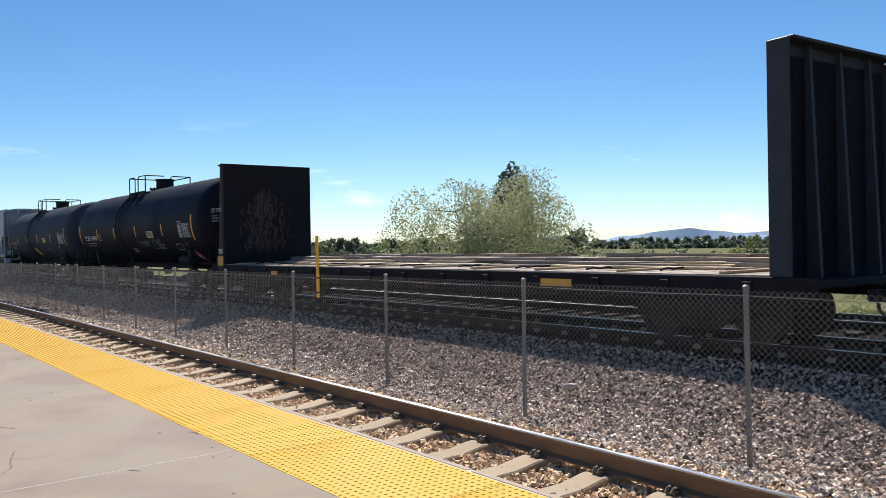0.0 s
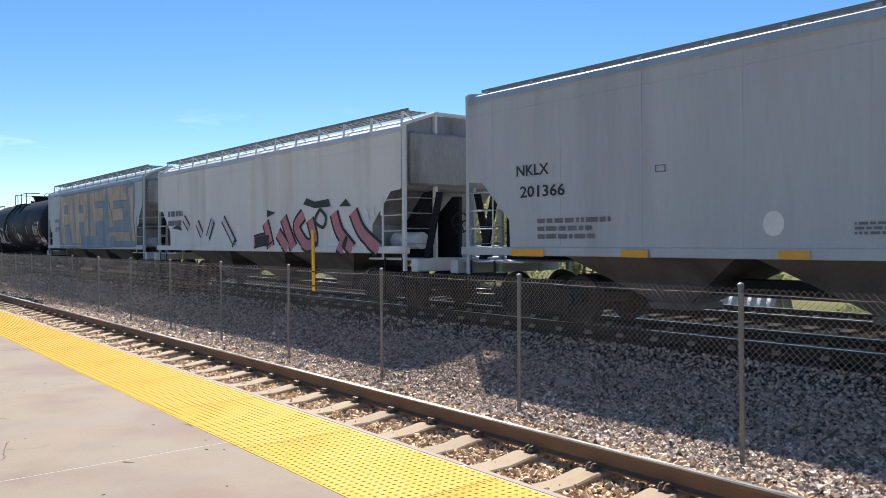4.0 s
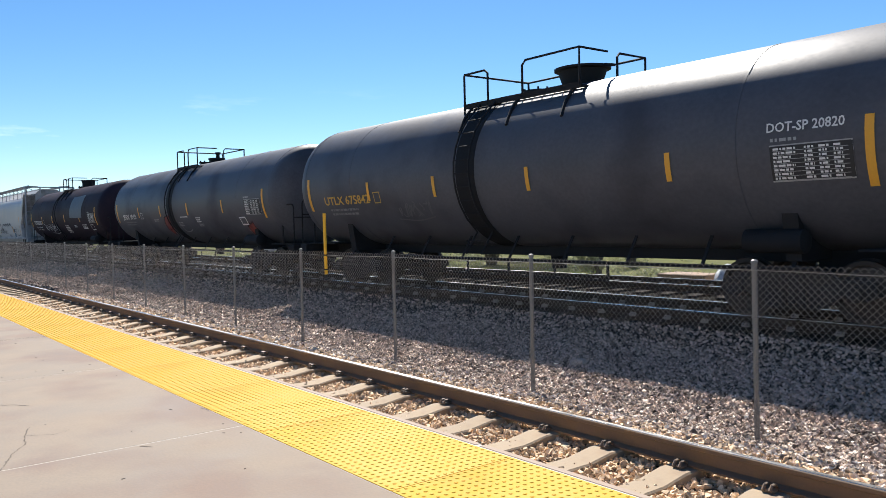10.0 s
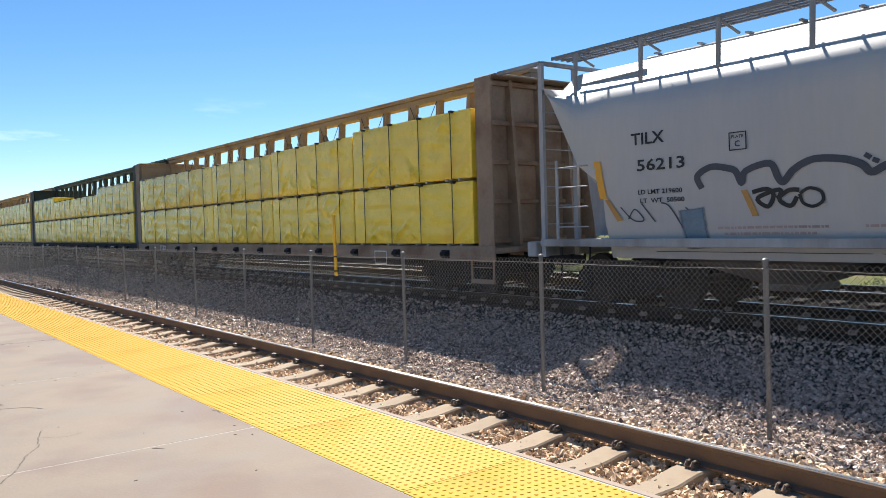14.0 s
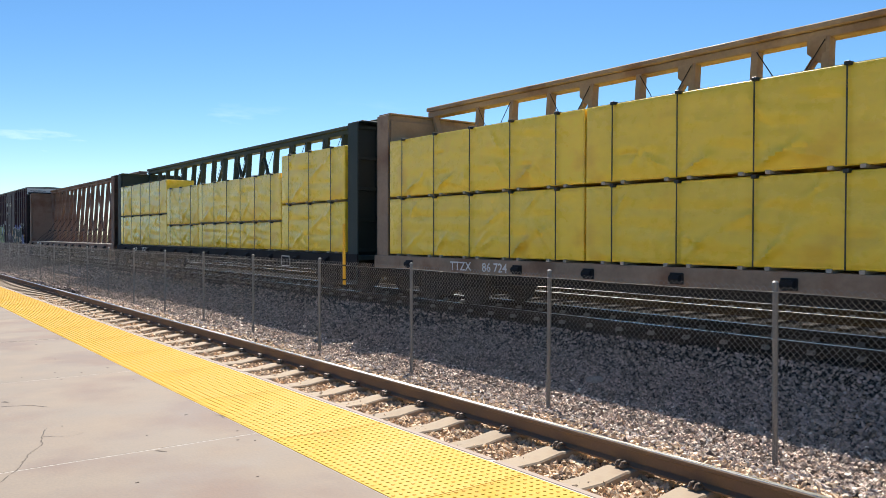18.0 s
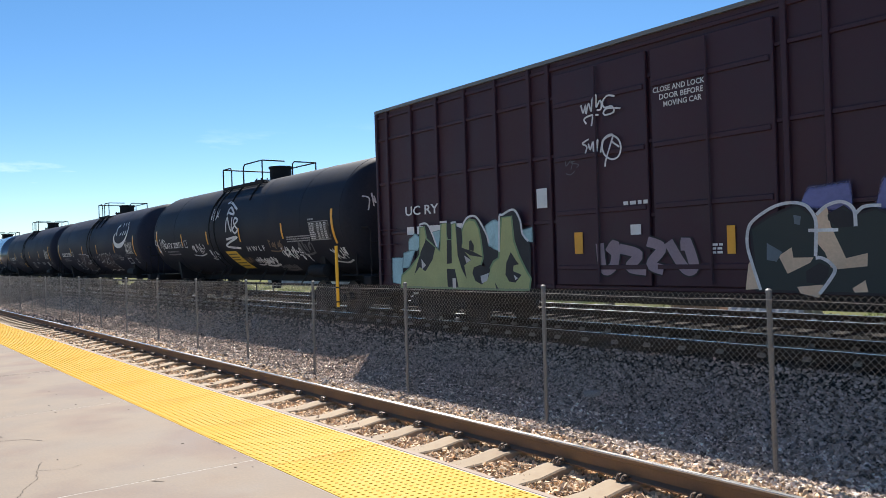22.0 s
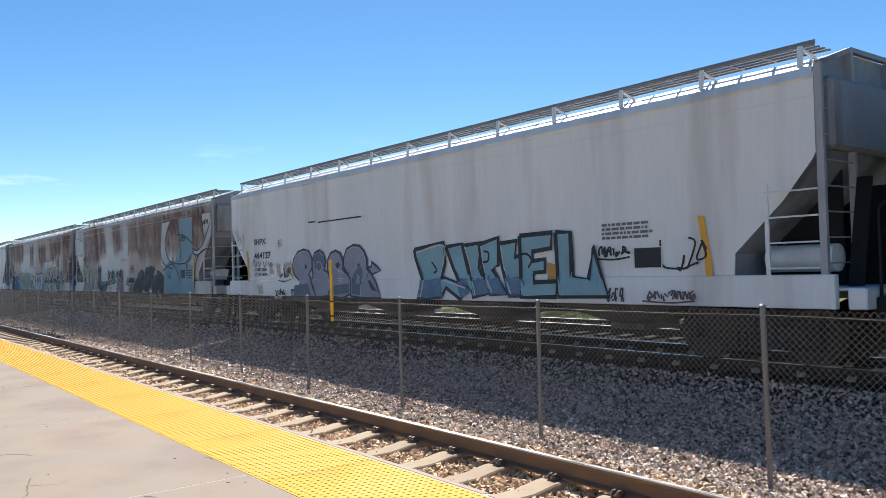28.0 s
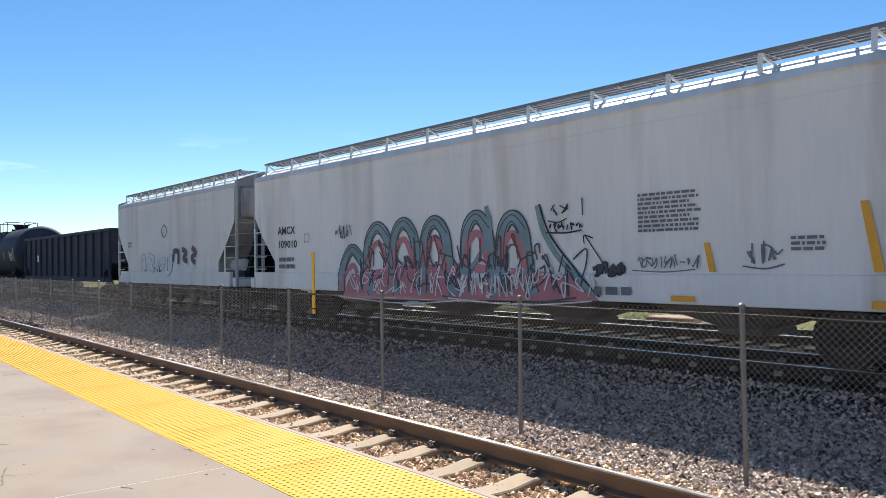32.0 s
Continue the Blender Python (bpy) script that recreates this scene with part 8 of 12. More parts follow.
sd.fill([(-3.52, 1.80), (-2.71, 1.77), (-2.77, 1.70), (-3.49, 1.72)], SPLASH, off=0.013, label="ragged splash of white paint")
sd.fill([(-2.40, 1.64), (-1.98, 1.63), (-2.07, 1.57), (-2.37, 1.58)], SPLASH, off=0.013, label="ragged splash of white paint")
sd.fill([(1.32, 2.31), (1.43, 2.42), (1.54, 2.43), (1.62, 2.34), (1.72, 2.34), (1.83, 2.24), (1.77, 2.10), (1.57, 1.99), (1.36, 1.81), (1.33, 2.02)], SPLASH, off=0.013, label="ragged splash of white paint")
sd.fill([(2.09, 2.27), (2.25, 2.22), (2.26, 1.98), (2.16, 2.13)], SPLASH, off=0.013, label="ragged splash of white paint")
sd.strokes([[(0.46, 2.35), (0.46, 2.13), (0.59, 2.16)], [(0.70, 2.40), (0.68, 2.15)], [(0.70, 2.40), (0.85, 2.32), (0.80, 2.19), (0.68, 2.15)], [(1.05, 2.43), (0.95, 2.40), (0.98, 2.29), (1.12, 2.25), (1.06, 2.15), (0.92, 2.15)], [(0.58, 2.04), (0.49, 1.86), (0.73, 1.91)], [(0.72, 2.09), (0.68, 1.80)], [(0.81, 2.05), (0.94, 2.06), (0.87, 1.96), (0.95, 1.90), (0.87, 1.80), (0.79, 1.82)], [(1.21, 2.07), (1.07, 2.07), (1.05, 1.95), (1.18, 1.92), (1.18, 1.82), (1.05, 1.80)]], 0.045, GREY_PAINT, label="grey spray reading LDS 435")
sd.strokes([[(0.14, 3.19), (0.06, 2.92), (0.28, 2.96)], [(0.09, 2.81), (0.22, 2.70), (0.05, 2.63), (0.24, 2.56)], [(0.14, 2.43), (0.19, 2.37), (0.09, 2.30), (0.19, 2.22)], [(0.05, 2.11), (0.18, 2.07), (0.04, 1.95)]], 0.035, GREY_PAINT, label="sprayed graffiti line")
sd.strokes([[(-1.97, 1.75), (-1.65, 1.96), (-1.69, 1.62), (-1.98, 1.42), (-1.97, 1.62)], [(-1.56, 1.93), (-1.26, 2.10), (-1.20, 1.92), (-1.62, 1.62), (-1.72, 1.39)], [(-1.08, 2.06), (-0.80, 2.03), (-1.00, 1.92)], [(-1.50, 1.49), (-1.25, 1.46), (-1.06, 1.71), (-1.25, 1.80)]], 0.03, GREY_PAINT, label="looping grey tag")
sd.strokes([[(0.18, 1.72), (0.47, 1.77), (0.60, 1.69)], [(0.87, 1.72), (1.09, 1.76), (0.98, 1.61)], [(1.32, 1.74), (1.55, 1.71), (1.42, 1.61)], [(1.70, 1.75), (1.80, 1.63), (2.00, 1.73)], [(2.33, 2.22), (2.36, 2.08), (2.42, 2.25)]], 0.03, ROSE_GREY, label="faint reddish tag")
sd.fill([(-1.75, 3.03), (-1.65, 3.03), (-1.71, 2.54), (-1.84, 2.53)], FADED_ORANGE, name="reflector", off=0.02, label="faded yellow reflective strip")

# dull grey tank car
sd, rnd = CARS[7][1], CARS[7][3]
sd.strokes([[(-5.32, 2.15), (-5.44, 1.85), (-5.63, 1.83)], [(-5.32, 1.99), (-5.25, 1.87), (-5.14, 1.95)], [(-6.03, 1.78), (-5.99, 1.56)], [(-5.79, 1.73), (-6.15, 1.54), (-5.65, 1.70)], [(-5.82, 1.61), (-5.36, 1.84), (-5.47, 1.67), (-5.82, 1.59)], [(-5.52, 1.61), (-5.21, 1.81), (-5.10, 1.76), (-5.47, 1.59)], [(-5.02, 1.80), (-5.42, 1.56), (-4.92, 1.76), (-4.72, 1.91), (-4.87, 1.89)], [(-5.01, 1.61), (-4.96, 1.53), (-4.73, 1.61), (-4.65, 2.00), (-4.39, 2.04), (-4.42, 1.83), (-4.62, 1.75)], [(-3.99, 2.08), (-4.29, 1.86)], [(-3.90, 1.96), (-4.57, 1.61), (-4.98, 1.40)], [(-5.68, 1.50), (-5.32, 1.51), (-5.09, 1.44)]], 0.028, CHALK, label="spiky white tag")
sd.strokes([[(-2.26, 1.69), (-2.37, 1.79), (-2.30, 2.01), (-2.07, 2.17), (-1.87, 2.14), (-1.83, 1.97), (-2.01, 1.76), (-2.14, 1.71)], [(-2.08, 2.06), (-2.18, 1.74)], [(-1.77, 2.06), (-2.03, 1.56)], [(-2.12, 1.69), (-1.88, 1.77)], [(-1.43, 1.94), (-1.44, 2.13), (-1.59, 2.04), (-1.80, 1.76), (-1.59, 1.83)], [(-1.61, 1.85), (-1.70, 1.59), (-1.48, 1.71), (-1.28, 1.94)], [(-1.30, 2.03), (-1.06, 2.11), (-0.92, 2.05), (-1.01, 1.93), (-1.25, 1.96), (-1.45, 1.65), (-1.55, 1.46)], [(-1.04, 1.93), (-1.21, 1.80), (-1.13, 1.70), (-1.33, 1.56)], [(-1.23, 1.80), (-0.95, 1.73)], [(-0.91, 1.79), (-1.01, 1.59), (-1.22, 1.49), (-1.31, 1.59)], [(-2.34, 1.61), (-2.34, 1.59)], [(-2.17, 1.62), (-2.18, 1.59)]], 0.045, CHALK, label="round white looping tag")
sd.fill([(1.74, 2.84), (1.75, 2.37), (1.65, 1.88), (1.35, 1.4), (2.9, 1.36), (3.22, 1.68), (3.31, 2.37), (3.3, 2.98), (2.66, 3.04), (2.1, 2.95)], GREY_PATCH, off=0.008, label="lighter grey repainted patch")
sd.fill([(3.82, 2.97), (3.8, 2.4), (3.74, 1.85), (3.4, 1.36), (6.6, 1.36), (6.6, 2.2), (5.6, 2.9)], GREY_PATCH, off=0.008, label="lighter grey repainted patch")
sd.fill([(3.70, 4.02), (4.1, 4.05), (3.96, 3.8), (3.93, 3.5), (3.5, 3.52), (3.55, 3.83)], SPLASH, off=0.013, label="white smear of paint")
for u in (2.15, 2.5, 2.72, 3.02):
    sd.rect(u, u + 0.07, 2.08, 2.26, GHOST_DARK)
sd.fill([(6.67, 1.56), (7.01, 1.80), (7.09, 1.60), (6.68, 1.32)], GHOST, label="faded square placard")

# glossy tank car
sd, rnd = CARS[8][1], CARS[8][3]
sd.placard(1.58, 2.45, 1.81, 2.08, SIGN_YELLOW, rnd, -0.05)
sd.rect(5.24, 5.38, 1.87, 1.98, SIGN_YELLOW)
sd.bars(4.80, 5.16, 2.05, 5, 0.028, 0.020, GREY_PAINT, rnd, cut=0.3)
sd.bars(5.51, 6.02, 1.70, 2, 0.041, 0.029, GREY_PAINT, rnd, cut=0.3)
sd.bars(5.90, 6.35, 3.06, 1, 0.040, 0.028, GREY_PAINT, rnd, cut=0.3)
sd.rect(2.09, 2.52, 3.18, 3.26, GHOST)
sd.bars(-0.18, 0.19, 1.51, 1, 0.040, 0.028, GREY_PAINT, rnd, cut=0.3)

# second dull grey tank car
sd, rnd = CARS[9][1], CARS[9][3]
sd.text("DOT-SP 20820", 5.75, 3.02, 0.15, WHITE_PAINT, width=1.1)
sd.tag(-3.6, 1.9, 1.3, 0.4, rnd, GHOST, 0.03)

# weathered grey tank car
sd, rnd = CARS[10][1], CARS[10][3]
sd.fill([(-1.70, 2.29), (-1.27, 2.34), (-1.37, 1.83), (-1.74, 1.62), (-1.89, 1.78)], DULL_RED, label="worn red paint patch")
sd.strokes([[(-0.21, 1.93), (-0.22, 1.72), (0.14, 1.66), (0.59, 1.76)]], 0.03, GREY_PAINT, label="sprayed graffiti line")
sd.frame_of(5.33, 5.80, 1.88, 2.19, 0.05, WHITE_PAINT, label="small ruled stencil box")
sd.bars(1.56, 2.03, 2.26, 3, 0.048, 0.033, WHITE_PAINT, rnd, cut=0.3)
sd.bars(0.02, 0.90, 2.32, 1, 0.040, 0.028, WHITE_PAINT, rnd, cut=0.3)
sd.bars(-0.37, 0.10, 2.08, 3, 0.036, 0.025, GREY_PAINT, rnd, cut=0.3)
sd.bars(-2.96, -2.27, 2.26, 2, 0.037, 0.026, GREY_PAINT, rnd, cut=0.3)
sd.fill([(5.71, 1.87), (6.12, 1.90), (6.03, 1.63), (5.61, 1.53)], DULL_RED, label="worn red paint patch")
sd.bars(1.61, 2.12, 1.99, 2, 0.041, 0.029, GREY_PAINT, rnd, cut=0.3)

# maroon-black tank car
sd, rnd = CARS[11][1], CARS[11][3]
sd.fill([(2.40, 3.92), (3.67, 3.94), (4.81, 3.98), (4.85, 3.55), (4.77, 3.08), (4.69, 2.61), (3.47, 2.61), (2.24, 2.64), (2.31, 3.21)], PATCH_GREY, label="large blue-grey repainted patch")
sd.tag(-4.22, 1.82, 1.12, 0.50, rnd, CHALK, 0.025)
sd.tag(-3.06, 1.79, 1.77, 0.56, rnd, CHALK, 0.025)
sd.frame_of(5.93, 6.50, 1.85, 2.17, 0.03, WHITE_PAINT, label="small ruled stencil box")
sd.bars(0.68, 1.68, 2.18, 5, 0.059, 0.041, WHITE_PAINT, rnd, cut=0.3)
sd.bars(2.66, 3.37, 2.17, 2, 0.048, 0.034, WHITE_PAINT, rnd, cut=0.3)
sd.bars(4.36, 5.32, 2.19, 4, 0.043, 0.030, WHITE_PAINT, rnd, cut=0.3)

# white-grey pressure hopper
sd, rnd = CARS[12][1], CARS[12][3]
sd.text("TILX", -7.45, 3.08, 0.22, BLACK_PAINT, width=0.67)
sd.text("56213", -7.36, 2.60, 0.21, BLACK_PAINT, width=0.95)
sd.strokes([[(-6.12, 2.21), (-6.19, 2.42), (-5.95, 2.56), (-5.66, 2.52), (-5.52, 2.45), (-5.44, 2.26), (-5.36, 2.45), (-4.98, 2.54), (-4.86, 2.3), (-4.78, 2.24), (-4.62, 2.42), (-4.34, 2.55), (-3.95, 2.52), (-3.7, 2.42), (-3.58, 2.3), (-3.4, 2.38), (-3.0, 2.54), (-2.4, 2.52), (-1.5, 2.48), (-1.12, 2.2)], [(-1.16, 2.23), (-0.61, 2.49), (0.00, 2.43), (0.24, 2.13)], [(0.69, 2.02), (1.22, 2.37), (1.83, 2.32)], [(1.82, 2.16), (2.25, 2.40), (2.73, 2.27)], [(2.64, 2.17), (3.04, 2.42), (3.42, 2.26)], [(3.41, 2.22), (3.85, 2.40), (4.34, 2.18)]], 0.11, SLATE, label="dark arched outlines of a sprayed cloud")
sd.strokes([[(-3.66, 2.56), (-3.58, 2.5)], [(-3.56, 2.48), (-3.48, 2.44)], [(1.58, 2.44), (1.68, 2.35), (1.79, 2.45)]], 0.07, SLATE, label="sprayed graffiti line")
sd.strokes([[(-5.28, 2.1), (-5.05, 2.14), (-4.95, 2.04), (-5.05, 1.86), (-5.2, 2.0), (-4.85, 2.12), (-4.86, 1.95), (-4.7, 1.86), (-4.6, 2.0)], [(-4.9, 1.98), (-4.72, 2.1), (-4.56, 2.1)]], 0.07, BLACK_PAINT, label="black scrawled tag")
sd.strokes([[(-4.56, 2.04), (-4.42, 2.12), (-4.26, 2.06), (-4.24, 1.92), (-4.38, 1.84), (-4.52, 1.9), (-4.56, 2.04)]], 0.05, BLACK_PAINT, label="black sprayed ring")
sd.fill([(-5.46, 2.14), (-5.36, 2.14), (-5.2, 1.72), (-5.3, 1.71)], FADED_ORANGE, name="reflector", label="faded orange strip")
sd.text("LD LMT 219600", -7.36, 2.17, 0.085, BLACK_PAINT, width=0.88)
sd.text("LT  WT  50500", -7.33, 2.01, 0.085, BLACK_PAINT, width=0.88)
sd.frame_of(-5.62, -5.33, 2.8, 3.1, 0.018, BLACK_PAINT, label="small boxed marking")
sd.text("PLATE", -5.58, 3.0, 0.05, BLACK_PAINT, width=0.2)
sd.text("C", -5.53, 2.86, 0.1, BLACK_PAINT, width=0.09)
sd.strokes([[(-7.75, 1.95), (-7.5, 1.7), (-7.28, 1.7), (-7.45, 1.9), (-7.6, 1.72)], [(-7.3, 2.0), (-7.05, 1.66)], [(-6.9, 2.0), (-6.74, 1.92), (-6.5, 1.5), (-6.42, 1.3), (-6.2, 1.3)], [(-6.45, 1.9), (-6.2, 1.72)]], 0.025, SLATE, label="thin dark scrawl")
for u0, u1, z in ((-5.9, -3.9, 1.55), (-5.8, -4.2, 1.45), (-3.7, -2.4, 1.55)):
    sd.bars(u0, u1, z, 1, 0.04, 0, WORN_PRINT, rnd, cut=0.3)
sd.tag(0.13, 1.78, 1.25, 0.33, rnd, BLACK_PAINT, 0.045)
sd.tag(1.41, 1.67, 0.98, 0.29, rnd, BLACK_PAINT, 0.03)
sd.strokes([[(2.39, 1.91), (2.54, 1.69), (2.85, 1.63), (2.81, 1.47)]], 0.03, BLACK_PAINT, label="sprayed graffiti line")
sd.fill([(5.05, 2.00), (5.43, 2.02), (5.57, 1.76), (5.20, 1.74)], SLATE, label="dark slanted placard")
sd.fill([(4.56, 2.19), (4.78, 2.20), (5.17, 1.69), (4.95, 1.67)], FADED_ORANGE, name="reflector", label="faded orange slanted strip")
sd.fill([(7.18, 2.88), (7.31, 2.89), (7.36, 2.37), (7.25, 2.36)], ORANGE_PAINT, name="reflector", label="orange reflective strip")
sd.fill([(7.33, 2.18), (7.41, 2.18), (7.44, 1.72), (7.35, 1.72)], FADED_ORANGE, name="reflector", label="faded orange strip")
sd.fill([(-0.23, 1.95), (-0.09, 1.97), (0.17, 1.68), (0.01, 1.66)], FADED_ORANGE, name="reflector", label="faded orange strip")
sd.fill([(5.26, 1.66), (5.73, 1.58), (5.78, 1.23), (5.30, 1.26)], SLATE_BLUE, label="smeared blue-grey paint")
sd.rect(6.51, 6.77, 1.44, 1.55, SLATE)
sd.strokes([[(6.31, 2.06), (6.41, 1.79), (6.34, 1.57), (6.50, 1.39), (6.17, 1.31)], [(6.67, 1.92), (6.82, 1.74)], [(5.86, 2.13), (5.94, 1.99)]], 0.035, SLATE, label="sprayed graffiti line")
sd.bars(-1.22, -0.53, 2.13, 4, 0.041, 0.029, PRINT_GREY, rnd, cut=0.3)
sd.bars(3.37, 4.29, 1.56, 4, 0.034, 0.024, PRINT_GREY, rnd, cut=0.3)
sd.bars(-1.32, -0.16, 1.49, 2, 0.041, 0.029, PRINT_GREY, rnd, cut=0.3)
sd.bars(5.74, 6.35, 1.98, 6, 0.033, 0.023, PRINT_GREY, rnd, cut=0.6)
sd.rect(5.74, 5.98, 1.31, 1.56, PALE_SPRAY)
sd.rect(7.46, 7.71, 1.18, 2.00, PALE_SPRAY, "plate", off=0.02, label="pale riveted plate")
sd.bars(7.02, 7.41, 1.56, 2, 0.048, 0.034, PRINT_GREY, rnd, cut=0.3)

# maroon box car
sd, rnd = CARS[18][1], CARS[18][3]
sd.text("UC RY", -6.77, 2.77, 0.24, WHITE_PAINT, width=1.32)
sd.bars(-6.70, -4.42, 2.47, 1, 0.200, 0.140, WHITE_PAINT, rnd, cut=0)
sd.fill([(2.91, 2.37), (3.05, 2.52), (3.54, 2.56), (3.59, 2.24)], VIOLET_SPRAY, off=0.009, label="violet cloud of spray")
sd.fill([(3.93, 2.27), (4.03, 2.60), (4.26, 2.40), (4.65, 2.38), (4.65, 2.19)], VIOLET_SPRAY, off=0.009, label="violet cloud of spray")
sd.fill([(4.92, 2.27), (5.16, 2.48), (5.40, 2.59), (5.88, 2.31), (5.97, 2.13)], VIOLET_SPRAY, off=0.009, label="violet cloud of spray")
sd.fill([(6.34, 0.93), (6.47, 1.73), (7.03, 1.31), (7.42, 0.94)], VIOLET_SPRAY, off=0.009, label="violet cloud of spray")
sd.strokes([[(-1.09, 4.60), (-1.04, 4.44), (-0.98, 4.58), (-0.97, 4.41), (-0.91, 4.60), (-0.85, 4.44), (-0.82, 4.66), (-0.73, 4.73), (-0.73, 4.50), (-0.65, 4.61), (-0.61, 4.55), (-0.63, 4.44), (-0.72, 4.44)], [(-0.31, 4.63), (-0.47, 4.67), (-0.58, 4.58), (-0.55, 4.46), (-0.38, 4.45), (-0.34, 4.34), (-0.51, 4.31), (-0.57, 4.36), (-0.48, 4.43), (-0.19, 4.38)], [(-0.97, 4.21), (-1.02, 4.31), (-0.87, 4.36), (-0.68, 4.34)], [(-0.81, 4.35), (-0.85, 4.15)], [(-0.77, 4.22), (-0.77, 4.20)]], 0.035, CHALK, 0.04, label="white looping tag")
sd.strokes([[(-0.93, 3.91), (-1.08, 3.84), (-0.98, 3.77), (-1.02, 3.64)], [(-0.94, 3.82), (-0.90, 3.70), (-0.83, 3.84), (-0.82, 3.65), (-0.72, 3.87), (-0.75, 3.64)], [(-0.66, 3.61), (-0.61, 3.82), (-0.50, 3.91), (-0.38, 3.91), (-0.41, 3.79)], [(-0.40, 3.91), (-0.26, 3.81), (-0.21, 3.64), (-0.27, 3.49), (-0.41, 3.45), (-0.56, 3.54), (-0.62, 3.70), (-0.57, 3.85), (-0.40, 3.91)], [(-0.41, 3.79), (-0.54, 3.47), (-0.57, 3.33)], [(-0.41, 3.79), (-0.24, 3.66)]], 0.035, CHALK, 0.04, label="white tag with a ringed letter")
sd.text("CLOSE AND LOCK", 0.46, 4.53, 0.10, WHITE_PAINT, width=0.98)
sd.text("DOOR BEFORE", 0.58, 4.39, 0.10, WHITE_PAINT, width=0.83)
sd.text("MOVING CAR", 0.66, 4.25, 0.10, WHITE_PAINT, width=0.72)
sd.rect(-2.32, -2.04, 2.65, 3.06, WHITE_PAINT)
sd.piece(-0.8, 1.25, 2.0, 0.62, 4, rnd, FAINT_ROSE, GHOST_DARK, None, 0.03, 0.4, label="faint rose outlined graffiti")
sd.fill([(7.12, 1.77), (7.33, 1.76), (7.34, 1.27), (7.14, 1.27)], ORANGE_PAINT, name="reflector", label="orange reflective panel")
sd.rect(1.74, 1.88, 1.61, 2.08, ORANGE_PAINT, "reflector")
sd.rect(-1.37, -1.17, 1.67, 2.10, ORANGE_PAINT, "reflector")
sd.bars(5.81, 6.03, 2.71, 7, 0.059, 0.041, WHITE_PAINT, rnd, cut=0.2)
sd.bars(6.21, 6.37, 2.68, 7, 0.058, 0.041, WHITE_PAINT, rnd, cut=0.1)
sd.bars(6.77, 7.04, 2.70, 5, 0.058, 0.040, WHITE_PAINT, rnd, cut=0.2)
sd.bars(7.21, 7.34, 2.70, 5, 0.060, 0.042, WHITE_PAINT, rnd, cut=0.1)
sd.tag(6.76, 1.47, 0.30, 0.35, rnd, CHALK, 0.03)
sd.bars(1.49, 1.69, 1.79, 3, 0.039, 0.027, WHITE_PAINT, rnd, cut=0.3)
sd.tag(-1.51, 3.33, 0.20, 0.30, rnd, GHOST, 0.02)
sd.rect(-0.08, 0.14, 2.00, 2.19, WHITE_PAINT)
sd.bars(-0.21, 0.45, 2.63, 1, 0.070, 0.049, WHITE_PAINT, rnd, cut=0.3)
sd.tag(6.97, 0.98, 0.13, 0.13, rnd, CHALK, 0.03)
sd.bars(7.13, 7.40, 1.09, 2, 0.037, 0.026, WHITE_PAINT, rnd, cut=0.3)

# tank car covered in white tags
sd, rnd = CARS[19][1], CARS[19][3]
sd.tag(-8.00, 1.97, 1.18, 0.79, rnd, CHALK, 0.04)
sd.tag(-3.70, 2.03, 1.21, 0.39, rnd, CHALK, 0.04)
sd.tag(-2.13, 1.85, 0.61, 0.32, rnd, CHALK, 0.04)
sd.tag(-1.58, 3.24, 0.64, 0.52, rnd, CHALK, 0.05)
sd.strokes([[(-0.23, 2.50), (0.75, 2.56), (-0.39, 2.27), (0.75, 2.15)], [(-0.15, 2.77), (-0.08, 3.31), (0.30, 2.78), (0.35, 3.29)], [(0.63, 2.99), (0.44, 2.83), (0.60, 2.70), (0.86, 2.82), (0.63, 2.99), (0.86, 3.16), (0.61, 3.25), (0.53, 3.11), (0.63, 2.99)], [(-0.14, 3.39), (0.01, 3.68), (0.48, 3.40), (-0.10, 3.50)], [(-0.44, 3.85), (-0.12, 3.87), (0.64, 3.56)]], 0.08, CHALK, label="large white scrawled graffiti")
sd.text("H W L F", 1.20, 2.03, 0.17, CHALK, width=1.37)
sd.placard(-0.73, 0.20, 1.40, 2.06, SIGN_YELLOW, rnd, -0.45)
sd.tag(1.29, 1.57, 0.54, 0.23, rnd, CHALK, 0.04)
sd.tag(1.93, 1.54, 0.94, 0.24, rnd, CHALK, 0.06)
sd.tag(3.01, 2.04, 0.82, 0.32, rnd, BROWN_TAG, 0.05)
sd.tag(3.64, 1.60, 1.42, 0.52, rnd, CHALK, 0.05)
sd.tag(4.88, 1.90, 0.87, 0.32, rnd, GHOST, 0.06)
sd.tag(6.64, 1.64, 0.86, 0.39, rnd, CHALK, 0.045)
sd.tag(0.49, 1.60, 0.67, 0.21, rnd, BROWN_TAG, 0.04)
sd.tag(2.65, 1.36, 1.15, 0.16, rnd, GHOST, 0.05)
sd.bars(4.30, 5.84, 2.43, 3, 0.041, 0.029, GREY_PAINT, rnd, cut=0.1)

# tank car with the white oval mark
sd, rnd = CARS[20][1], CARS[20][3]
sd.swoosh([(4.62, 3.42), (4.44, 3.27), (4.39, 3.07), (4.66, 2.79), (5.30, 2.70), (6.01, 2.84), (6.48, 3.14), (6.60, 3.49), (6.45, 3.77)], [0.02, 0.12, 0.2, 0.26, 0.24, 0.2, 0.14, 0.1, 0.03], WHITE_PAINT, "white oval swoosh of a company mark")
